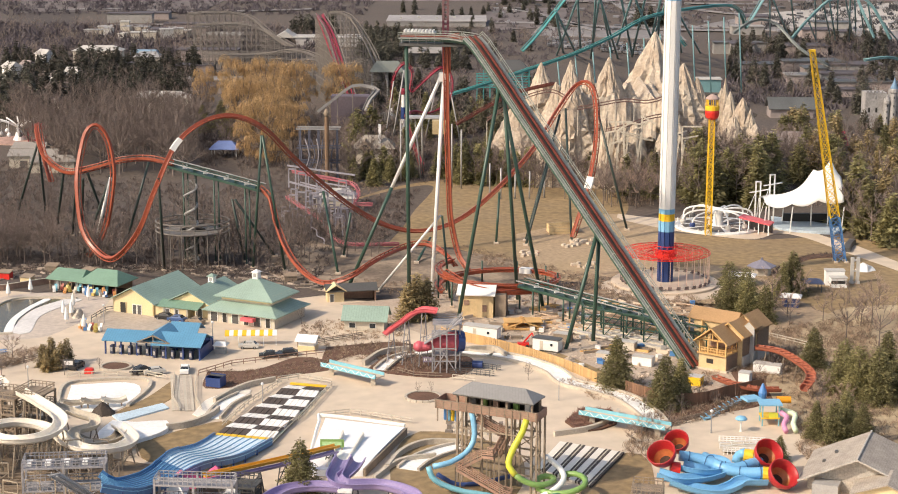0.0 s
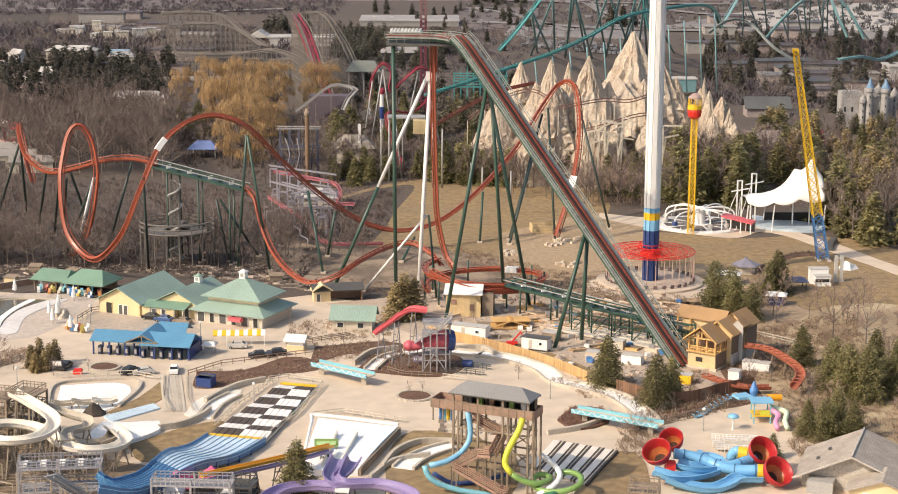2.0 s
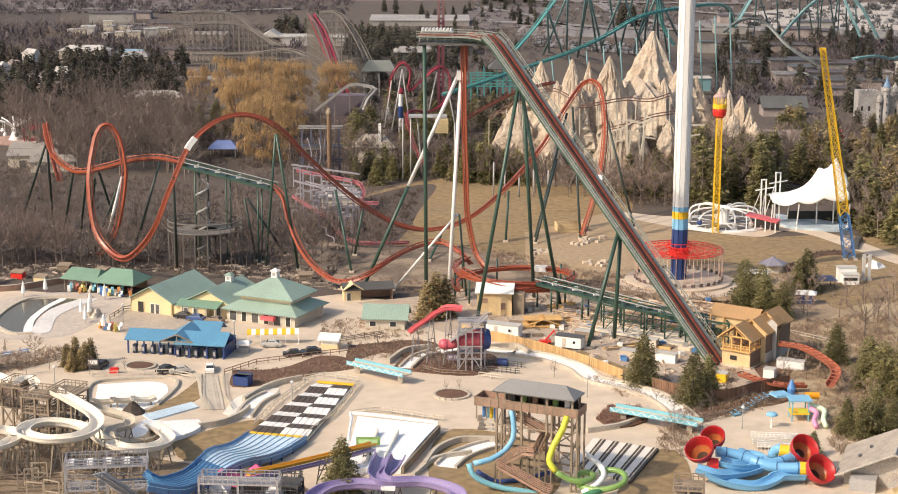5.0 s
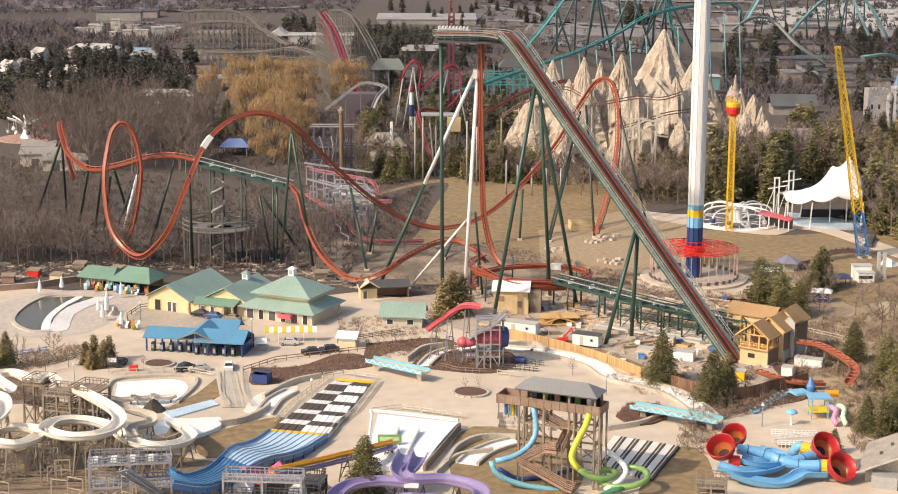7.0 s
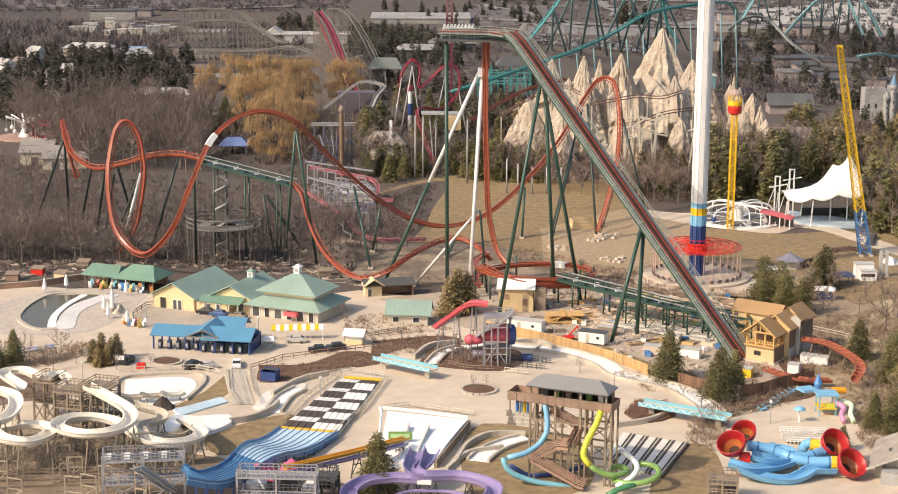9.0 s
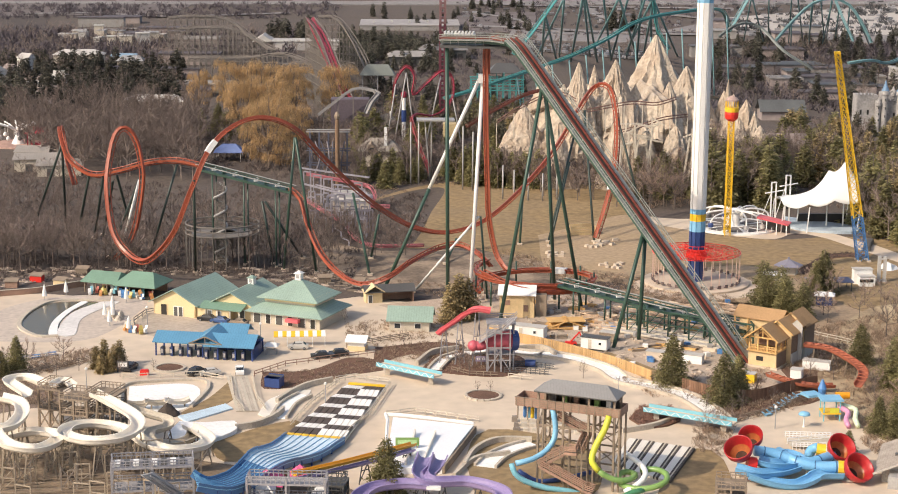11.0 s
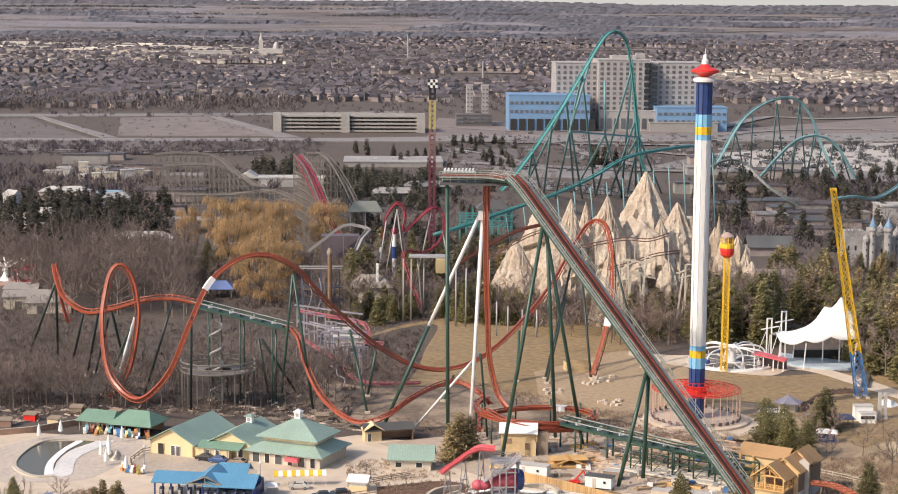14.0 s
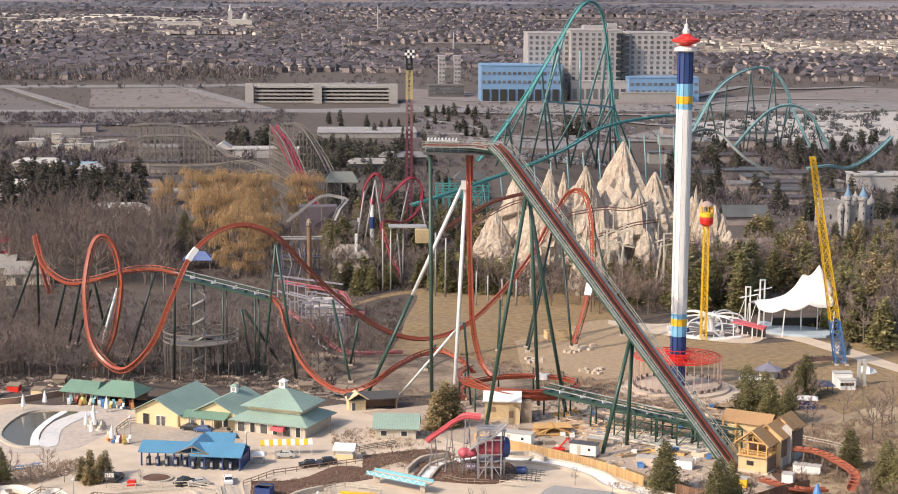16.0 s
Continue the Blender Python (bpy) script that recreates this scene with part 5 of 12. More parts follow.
scrub("undergrowth", [(-58, 560), (-34, 562), (-22, 590), (-40, 600), (-62, 585)], 260, 1.0, M_SCRUB, "dry tan weeds between the rides", 232, 8)
plant(SAPLING, [(-76, 575), (-36, 584), (-30, 630), (-80, 622)], 16, 0.7, 1.1, 233, 4)
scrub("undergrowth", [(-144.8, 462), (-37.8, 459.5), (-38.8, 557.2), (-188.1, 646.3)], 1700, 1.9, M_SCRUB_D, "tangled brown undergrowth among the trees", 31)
scrub("undergrowth", [(45.6, 556.9), (123.5, 556.6), (163.1, 598.5), (196.8, 704), (61.6, 673.9)], 1800, 2.2, M_SCRUB, "tangled brown undergrowth among the trees", 32)
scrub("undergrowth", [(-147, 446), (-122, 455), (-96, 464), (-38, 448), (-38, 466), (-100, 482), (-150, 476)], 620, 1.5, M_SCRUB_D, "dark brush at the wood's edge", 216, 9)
scrub("shrubs", [(-4.8, 499.6), (61.5, 431.7), (74.1, 409.1), (59.5, 420.1), (18.6, 437.4)], 800, 1.2, M_SCRUB, "brown leafless shrubs in rough grass", 33)
scrub("undergrowth", [(57.1, 369.8), (83.6, 361.2), (99, 420.4), (74.1, 409.1)], 900, 1.3, M_SCRUB, "brown leafless shrubs on the slope", 34)
scrub("far_woods", [(-461.3, 1672.8), (594.3, 1750.4), (1361, 3909.6), (-912.2, 3447.8)], 4200, 6.5, M_FARTREE, "bare street trees among far houses", 36, 8)
scrub("far_woods", [(-354.9, 1253.8), (-71.1, 1266.3), (-75.3, 1405.9), (-383.5, 1366.4)], 500, 5, M_FARTREE, "scrubby hedge along the road", 38, 9)
scrub("far_woods", [(187.5, 1152.9), (365.1, 1159.2), (449.9, 1409.7), (228.3, 1369.4)], 160, 6, M_FARPINE, "dark trees by the parking lot", 39, 14)
scrub("far_woods", [(-286.3, 983.7), (-88.3, 988.7), (-96.9, 1142.7), (-334.7, 1174.5)], 700, 7, M_FARTREE, "bare woods behind the park", 40, 10)
ridge = [(-1500, 3300), (1700, 3300), (1900, 4840), (-1700, 4840)]
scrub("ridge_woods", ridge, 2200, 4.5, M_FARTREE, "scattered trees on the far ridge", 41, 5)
r = random.Random(77)
for k in range(52):
    y = r.uniform(2800, 4840) if k > 20 else r.uniform(4300, 4840)
    x = r.uniform(-0.33, 0.30) * y
    L, D = r.uniform(120, 700), r.uniform(14, 34)
    scrub("woodlot", [(x, y), (x + L, y), (x + L, y + D), (x, y + D)], int(L * 0.45), 8, M_FARPINE if k % 3 else M_FARTREE, "far dark woodlot among the fields", 50 + k, 4)

# ---- far suburb ----
M_HOUSE = mat("house_brick", (0.285, 0.238, 0.222), 0.9, var=0.2, s1=0.02, s2=0.3, island=0.6)
# Roof colour shifted to mauve, a painted haze tint
M_SHINGLE = mat("haze_tinted_shingles", (0.088, 0.077, 0.086), 0.9, var=0.2, s1=0.02, s2=0.3, island=0.55)
walls, roofs, trees_ = Geo(), Geo(), Geo()
r = random.Random(12)


def house(x, y, z, wd, dp, h, pk, ins, a):
    """Walls under a gabled or hipped roof, turned by a."""
    c, s = math.cos(a), math.sin(a)
    put = lambda u, v, k: (x + c * u - s * v, y + s * u + c * v, z + k)
    walls.box(x, y, z, wd, dp, h, math.degrees(a))
    e, f = wd / 2 + 0.5, dp / 2 + 0.5
    roofs.add([put(-e, -f, h), put(e, -f, h), put(e, f, h), put(-e, f, h), put(-e + ins * e, 0, pk), put(e - ins * e, 0, pk)], [(0, 1, 5, 4), (2, 3, 4, 5), (3, 2, 1, 0)] + ([(1, 2, 5), (3, 0, 4)] if ins > 0.15 else []))
    if ins <= 0.15:
        walls.add([put(-wd / 2, -dp / 2, h), put(-wd / 2, dp / 2, h), put(-wd / 2, 0, pk - 0.3)], [(1, 0, 2)])
        walls.add([put(wd / 2, -dp / 2, h), put(wd / 2, dp / 2, h), put(wd / 2, 0, pk - 0.3)], [(0, 1, 2)])


def far_tree(x, y, z, h, w, n=5):
    """A small tree: a slim stem under ragged clumps of twigs."""
    trees_.add([(x - 0.3, y, z), (x + 0.3, y, z), (x, y, z + h * 0.7)], [(0, 1, 2)])
    for k in range(n):
        q = w * r.uniform(0.28, 0.5) if n > 2 else w * 0.5
        c = Vector((x + r.uniform(-0.45, 0.45) * w, y + r.uniform(-0.3, 0.3) * w, z + h * (0.38 + 0.5 * (k + r.random()) / n)))
        a = r.uniform(-0.9, 0.9)
        d = Vector((math.cos(a), math.sin(a), 0))
        trees_.add([c + d * (q * math.cos(t * 1.0472) * r.uniform(0.6, 1.15)) + Vector((0, 0, q * math.sin(t * 1.0472) * r.uniform(0.6, 1.2))) for t in range(6)], [(0, 1, 2, 3, 4, 5)])


for j in range(50):
    y = 1850 + j * 36 + r.uniform(-6, 6)
    x = -0.33 * y
    while x < 0.36 * y:
        x += r.uniform(12, 19)
        if noise.noise(Vector((x * 0.004, y * 0.004, 3))) > 0.33 or (2400 < y < 2820 and x > 0.13 * y) or (y < 2080 and -0.14 * y < x < 0.24 * y and y < 1960):
            continue
        yy = y + r.uniform(-8, 8)
        turn = 1.6 * noise.noise(Vector((x * 0.003, yy * 0.003, 7))) + r.choice((0, 0, 1.57))
        h = r.uniform(4.6, 6.6)
        if r.random() < 0.92:
            house(x, yy, land(x, yy), r.uniform(9, 13.5), r.uniform(8, 12), h, h + r.uniform(2.0, 4.2), r.choice((0.0, 0.0, 0.45, 0.8)), turn)
        if r.random() < 0.62:
            far_tree(x + r.uniform(-9, 9), yy - r.uniform(5, 12), land(x, yy), r.uniform(5, 12), r.uniform(1.5, 4.0), 3)
stuff("suburb_houses", walls, M_HOUSE, "rows of far brick suburban houses", "houses")
stuff("suburb_roofs", roofs, M_SHINGLE, "haze-tinted shingled roofs of far houses", "roofs")
stuff("suburb_trees", trees_, M_FARPINE, "dark garden trees among far houses", "trees")
walls, roofs, trees_ = Geo(), Geo(), Geo()
for j in range(900):
    y = r.uniform(2950, 3250)
    x = r.uniform(-0.30, -0.06) * y
    if j % 2:
        y = r.uniform(2420, 2800)
        x = r.uniform(0.13, 0.34) * y
    h = r.uniform(4, 6.5)
    house(x, y, land(x, y), r.uniform(8, 13), 10, h, h + r.uniform(1.2, 2.6), r.choice((0, 0.5)), r.uniform(-0.6, 0.6))
for k in range(26):
    y = r.uniform(3180, 3420)
    x = (-0.225 + 0.16 * (k + r.random()) / 26) * y
    walls.box(x, y, land(x, y), r.uniform(25, 80), 14, r.uniform(5, 9))
M_PALEH = mat("pale_house_walls", (0.68, 0.62, 0.54), 0.9, var=0.2, s1=0.02, s2=0.3, island=0.35)
stuff("bright_houses", walls, M_PALEH, "sunlit pale houses far off", "houses")
stuff("bright_roofs", roofs, mat("tan_far_roofs", (0.26, 0.215, 0.18), 0.9, var=0.2, island=0.45), "tan roofs of far houses", "roofs")
# belt of tall bare trees before the first streets
M_FARTAN = mat("far_tan_trees", (0.15, 0.125, 0.12), 0.95, var=0.3, s1=0.01, s2=0.2, island=0.25)
belt = Geo()
for k in range(520):
    y = r.uniform(1800, 1990)
    x = r.uniform(-0.285, -0.06) * y
    h, w_ = r.uniform(7, 15), r.uniform(3, 6)
    for i in range(26):
        a, u = r.uniform(0, 6.283), r.random()
        c = Vector((x + w_ * 0.5 * math.cos(a) * (1 - abs(u - 0.45)), y + w_ * 0.5 * math.sin(a), h * (0.12 + 0.6 * u)))
        q = Vector((math.cos(a * 3), math.sin(a * 3), 0)) * r.uniform(0.35, 0.8)
        belt.add([c - q, c + q, c + Vector((r.uniform(-1.2, 1.2), r.uniform(-1, 1), h * r.uniform(0.14, 0.32)))], [(0, 1, 2)])
stuff("tree_belt", belt, M_FARTAN, "belt of tall bare trees before the suburb", "trees")
# woods of the ridge: lumpy canopies broken by fields
canopy = Geo()
NX, ridge_rows = 330, [3480 + 16 * k for k in range(86)]
for j, y in enumerate(ridge_rows):
    for k in range(NX + 1):
        x = (-0.35 + 0.72 * k / NX) * y
        edge = noise.noise(Vector((x * 0.0013, y * 0.0068, 5))) + 0.35 * noise.noise(Vector((x * 0.006, y * 0.02, 9)))
        limit = (0.16 if x < 0.02 * y else 0.0) - 0.12 * (y > 4350) - 0.9 * (y > 4720)
        grown = min(1.0, max(0.0, (edge - limit) * 7))
        canopy.v.append((x + r.uniform(-3, 3), y + r.uniform(-5, 5), land(x, y) - 1.5 + grown * (7.0 + r.uniform(-2.6, 3.2))))
for j in range(len(ridge_rows) - 1):
    for k in range(NX):
        a = j * (NX + 1) + k
        canopy.f.append((a, a + 1, a + NX + 2, a + NX + 1))
# Lightened bluish canopy colour paints in haze over the ridge
stuff("ridge_woods", canopy, mat("hazed_ridge_woods", (0.122, 0.117, 0.133), 0.95, var=0.35, s1=0.003, s2=0.03, tint=(0.092, 0.09, 0.106)), "dense dark woods along the far ridge", "woods")
# Mauve field colour carries the same painted haze
M_RIDGEF = mat("hazed_ridge_fields", (0.205, 0.187, 0.195), 0.95, var=0.35, s1=0.002, s2=0.02, tint=(0.185, 0.17, 0.185))
fields = Geo()
for j in range(34):
    ya, yb = 3440 + 41 * j, 3440 + 41 * (j + 1)
    for k in range(40):
        xa, xb = -0.36 + 0.74 * k / 40, -0.36 + 0.74 * (k + 1) / 40
        o = len(fields.v)
        fields.v += [(q * v, v, land(q * v, v) + 0.5) for q, v in ((xa, ya), (xb, ya), (xb, yb), (xa, yb))]
        fields.f.append((o, o + 1, o + 2, o + 3))
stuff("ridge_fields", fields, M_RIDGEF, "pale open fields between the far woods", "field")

# ---- hospital and far buildings ----
M_HOSP = mat("grey_hospital_cladding", (0.37, 0.345, 0.335), 0.8, var=0.1, s1=0.05, s2=0.5)
M_HOSPB = mat("pale_blue_cladding", (0.165, 0.29, 0.46), 0.6, var=0.08)
M_PANE = mat("grey_far_glazing", (0.125, 0.13, 0.14), 0.3, var=0.2, obj=0.35)
M_CONCRETE = mat("grey_concrete", (0.29, 0.275, 0.26), 0.85, var=0.12, s1=0.05, s2=0.5)


def block(parent, name, x0, x1, y0, depth, h, material, rows=0, cols=0, ww=2.2, wh=1.8, first=4.0, label="", z0=0.0):
    """A far building block with recessed-looking window panes, each its own object."""
    ob = part(name, Geo().box((x0 + x1) / 2, y0 + depth / 2, z0, x1 - x0, depth, h), material, parent, label)
    part("parapet", Geo().box((x0 + x1) / 2, y0 + depth / 2, z0 + h, x1 - x0 + 0.8, depth + 0.8, 0.8), material, ob)
    me = None
    for i in range(rows):
        for j in range(cols):
            x, z = x0 + (j + 0.5) * (x1 - x0) / cols, z0 + first + i * (h - first) / rows
            if me is None:
                w0 = part("window", Geo().box(0, 0, 0, ww, 0.5, wh), M_PANE, ob, world=False)
                me = w0.data
            else:
                w0 = new("window", me)
                w0.parent = ob
            w0.location = Vector((x, y0 - 0.15, z)) - parent.location
    return ob


def far_x(px, y):
    """East of the axis at depth y, placed to meet image column px of the camera."""
    return -32.74 + (y + 0.29) * ((px - 784) / 3098.0 + 0.0424)


hosp = thing("hospital", "large grey hospital with pale blue lower wings", "hospital", 180, 1545, 0)
block(hosp, "blue_wing", far_x(882, 1530), far_x(1024, 1530), 1530, 40, 31, M_HOSPB, 2, 16, 2.6, 2.6, 16, "pale blue clad wing")
for k in range(10):
    x = far_x(884 + k * 15.3, 1529)
    part("arcade_bay", Geo().box(x + 3, 1529.6, 0, 5.4, 1, 11), M_TRIMD, hosp)
block(hosp, "tower", far_x(963, 1560), far_x(1036, 1560), 1560, 40, 58, M_HOSP, 9, 7, 2.4, 2.6, 16, "grey patient tower")
block(hosp, "tower", far_x(1038, 1550), far_x(1128, 1550), 1550, 46, 61, M_HOSP, 11, 8, 2.6, 2.4, 14, "grey patient tower")
block(hosp, "stair_core", far_x(1130, 1556), far_x(1142, 1556), 1556, 30, 58, M_HOSP, 0, 0)
for k in range(9):
    part("dark_glazing", Geo().box(far_x(1123, 1549), 1549.6, 10 + k * 5.6, 4.5, 0.8, 4), M_GLASS, hosp)
    part("dark_glazing", Geo().box(far_x(1134, 1549), 1549.6, 8 + k * 5.6, 7.5, 0.8, 4), M_GLASS, hosp)
block(hosp, "tower", far_x(1142, 1558), far_x(1220, 1558), 1558, 44, 58.5, M_HOSP, 10, 7, 2.6, 2.4, 14, "grey patient tower")
block(hosp, "podium", far_x(1040, 1540), far_x(1150, 1540), 1540, 12, 17, M_HOSP, 1, 9, 4, 9, 2)
block(hosp, "blue_wing", far_x(1142, 1530), far_x(1266, 1530), 1530, 26, 21, M_HOSPB, 2, 12, 3, 2.4, 8, "pale blue clad wing")
block(hosp, "podium", far_x(1130, 1525), far_x(1250, 1525), 1525, 5, 8, M_CONCRETE, 0, 0)
part("roof_plant", Geo().box(far_x(1080, 1570), 1570, 61, 22, 14, 4).box(far_x(1110, 1575), 1575, 61, 8, 8, 6), M_HOSP, hosp)

M_GARAGE = mat("pale_precast_concrete", (0.34, 0.32, 0.30), 0.85, var=0.12, s1=0.05, s2=0.5)
garage = thing("parking_garage", "long grey concrete parking garage of five decks", "garage", -60, 1510, 0)
X0, X1 = far_x(473, 1510), far_x(736, 1510)
for k in range(5):
    part("deck", Geo().box((X0 + X1) / 2, 1530, k * 3.1, X1 - X0, 40, 0.5), M_GARAGE, garage)
    part("parapet", Geo().box((X0 + X1) / 2, 1510.2, k * 3.1, X1 - X0, 0.4, 2.0).box((X0 + X1) / 2, 1549.8, k * 3.1, X1 - X0, 0.4, 2.0), M_GARAGE, garage)
for k in range(24):
    part("column", Geo().box(X0 + (X1 - X0) * (k + 0.5) / 24, 1510.9, 0, 0.8, 0.8, 12.4), M_GARAGE, garage)
# Added inner wall that shuts out light behind the deck openings
part("ramp_wall", Geo().box((X0 + X1) / 2, 1530, 0, X1 - X0 - 8, 0.6, 12.4), M_GARAGE, garage)
for k in (0.02, 0.47, 0.97):
    part("stair_tower", Geo().box(X0 + (X1 - X0) * k, 1512, 0, 7, 9, 16.5), M_GARAGE, garage)
for px, w_, h_ in ((813, 6, 27), (840, 6, 27)):
    tw = thing("apartment_tower", "slim grey far apartment tower", "tower block", far_x(px, 1620), 1620, 0)
    block(tw, "body", far_x(px, 1620) - w_ / 2, far_x(px, 1620) + w_ / 2, 1620, 12, h_ + 8, M_HOSP, 8, 2, 1.4, 1.4, 4)
lowb = thing("office_block", "low grey office block with dark windows", "office", far_x(830, 1580), 1580, 0)
block(lowb, "body", far_x(790, 1590), far_x(852, 1590), 1590, 20, 10, mat("dark_brown_cladding", (0.13, 0.115, 0.11), 0.7, var=0.15), 2, 10, 2.6, 2, 3)
M_PALEFAR = mat("pale_far_render", (0.47, 0.44, 0.41), 0.8, var=0.15)
church = thing("far_church", "pale far church with a tall spire", "church", far_x(450, 3150), 3150, land(-300, 3150))
zc = land(-300, 3150)
part("nave", Geo().box(far_x(468, 3150), 3150, zc, 40, 20, 14), M_PALEFAR, church)
part("tower", Geo().box(far_x(450, 3150), 3148, zc, 7, 7, 30), M_PALEFAR, church)
part("spire", Geo().lathe(far_x(450, 3150), 3148, [(3.5, zc + 30), (0.3, zc + 42)], 8), M_PALEFAR, church)
part("dome", Geo().lathe(far_x(476, 3150), 3150, [(5, zc + 14), (5, zc + 20), (3, zc + 24), (0.4, zc + 26)], 12), M_PALEFAR, church)
longb = thing("far_school", "long pale far building", "building", far_x(360, 3100), 3100, 0)
block(longb, "body", far_x(318, 3100), far_x(400, 3100), 3100, 20, land(-350, 3100) + 12, M_PALEFAR, 1, 14, 3, 3, 8)
for px, y, h in ((704, 3000, 46), (835, 2500, 30)):
    st = thing("chimney_mast", "thin pale far mast", "mast", far_x(px, y), y, 0)
    part("shaft", Geo().lathe(far_x(px, y), y, [(1.6, 0), (1.0, h + land(0, y))], 8), M_GREY, st)
r = random.Random(91)
for k in range(40):
    y = r.uniform(820, 1250)
    px = r.choice([r.uniform(60, 330), r.uniform(1200, 1568), r.uniform(1200, 1568)])
    if 1380 < px and y > 1020:
        continue
    x, w_, d_, h_ = far_x(px, y), r.uniform(9, 34), r.uniform(8, 18), r.uniform(3, 6.5)
    ob = thing("park_building", "low flat-roofed park building with pale walls", "building", x, y, 0)
    part("wall", Geo().box(x, y, 0, w_, d_, h_), r.choice([M_CONCRETE, M_HOUSE, M_HOUSE]), ob)
    part("roof", Geo().box(x, y, h_, w_ + 1, d_ + 1, 0.6), r.choice([M_CONCRETE, M_DGREY, M_SHINGLE, M_SHINGLE]), ob)
# long pale sheds behind the woods
for x0, x1, y, h in ((430, 560, 1060, 5), (1540, 1660, 883, 9)):
    ob = thing("warehouse", "long low white warehouse", "warehouse", far_x(x0, y), y, 0)
    part("wall", Geo().box((far_x(x0, y) + far_x(x1, y)) / 2, y, 0, far_x(x1, y) - far_x(x0, y), 16, h), mat("pale_grey_cladding", (0.40, 0.38, 0.365), 0.8, var=0.2), ob)
    part("roof", Geo().box((far_x(x0, y) + far_x(x1, y)) / 2, y, h, far_x(x1, y) - far_x(x0, y) + 1, 17, 0.7), M_LGREY, ob)


# ---- drop tower, wooden coaster, crimson coasters ----
M_MAROON = mat("maroon_paint", (0.13, 0.035, 0.05), 0.5, var=0.12)
dt = thing("drop_tower", "slim drop ride tower with a checkered crown", "ride tower", -10.3, 730, 0)
XD = far_x(750, 730)
for z0, z1, m, lab in ((0, 44, M_MAROON, "maroon lower shaft"), (44, 57, mat("dusky_red_paint", (0.22, 0.12, 0.12), 0.5), ""), (57, 69, mat("brass_yellow", (0.42, 0.34, 0.14), 0.5), "dull yellow shaft"), (69, 74, M_TRIMD, "dark head")):
    gg = Geo()
    for sx, sy in ((-1, -1), (1, -1), (1, 1), (-1, 1)):
        gg.box(XD + sx * 0.95, 730 + sy * 0.95, z0, 0.95, 0.95, z1 - z0)
    n = int((z1 - z0) / 2)
    for k in range(n):
        gg.box(XD, 730, z0 + k * 2, 2.2, 2.2, 0.8)
    part("shaft", gg, m, dt, lab)
for i in range(4):
    for j in range(3):
        part("checker", Geo().box(XD - 1.5 + i, 728.6, 74 + j * 1.1, 1.0, 3, 1.1), M_WHITEP if (i + j) % 2 else M_TRIMD, dt)


def trestle(parent, points, half, material, top_mat, step=2.9, levels=3.4):
    """Timber coaster trestle: bents of posts, ledgers and braces under a plank track."""
    pts = spline(points, step)
    gg = Geo()
    prev = None
    for i, p in enumerate(pts):
        d = (pts[min(i + 1, len(pts) - 1)] - pts[max(i - 1, 0)])
        sd = Vector((d.y, -d.x, 0)).normalized()
        lo = [Vector((q.x, q.y, 0)) for q in (p - sd * half, p + sd * half)]
        hi = [p - sd * half, p + sd * half]
        for a, b in zip(lo, hi):
            gg.bar(a, b, 0.3)
        k = levels
        while k < p.z:
            a, b = lo[0] + Vector((0, 0, k)), lo[1] + Vector((0, 0, k))
            gg.bar(a, b, 0.2)
            gg.bar(lo[0] + Vector((0, 0, k - levels)), b, 0.16)
            if prev:
                for s in (0, 1):
                    if prev[1][s].z > k:
                        gg.bar(prev[0][s] + Vector((0, 0, k)), lo[s] + Vector((0, 0, k)), 0.2)
            k += levels
        prev = (lo, hi)
    part("trestle", gg, material, parent)["kind"] = "stuff"
    for s in (-1, 1):
        part("track_plank", Geo().sweep(pts, [(s * 1.0 - 0.35, 0), (s * 1.0 + 0.35, 0), (s * 1.0 + 0.35, 0.5), (s * 1.0 - 0.35, 0.5)]), top_mat, parent)
        part("guard_rail", Geo().sweep(pts, [(s * 2.0 - 0.15, 0.9), (s * 2.0 + 0.15, 0.9), (s * 2.0 + 0.15, 1.2), (s * 2.0 - 0.15, 1.2)]), material, parent)


M_GWOOD = mat("silvered_timber", (0.215, 0.19, 0.168), 0.9, var=0.2)
wc = thing("wooden_coaster", "silver-grey timber roller coaster with a crimson lift", "roller coaster", -90, 900, 0)
trestle(wc, [(-69.5, 826, 37.5), (-62, 795, 32), (-54, 755, 20), (-48, 728, 10)], 2.0, M_GWOOD, M_CRIMSON)
for s in (-1.6, 1.6):
    part("crimson_side", Geo().bar((-69.5 + s, 826, 38.3), (-48 + s, 728, 10.8), 0.5), M_CRIMSON, wc)
trestle(wc, [(-66, 840, 37), (-57, 838, 36), (-48, 832, 24), (-40, 820, 9)], 2.2, M_GWOOD, M_GWOOD)
trestle(wc, [(far_x(265, 985), 985, 24), (far_x(310, 985), 985, 25), (far_x(370, 985), 985, 23), (far_x(410, 980), 980, 14), (far_x(450, 975), 970, 8)], 3, M_GWOOD, M_GWOOD)
trestle(wc, [(far_x(280, 960), 960, 20), (far_x(340, 960), 960, 21), (far_x(390, 960), 960, 19), (far_x(440, 955), 955, 10)], 3, M_GWOOD, M_GWOOD)
trestle(wc, [(far_x(300, 900), 900, 11), (far_x(400, 900), 900, 11), (far_x(470, 890), 890, 14), (far_x(540, 880), 880, 8), (far_x(590, 870), 870, 12)], 3, M_GWOOD, M_GWOOD)
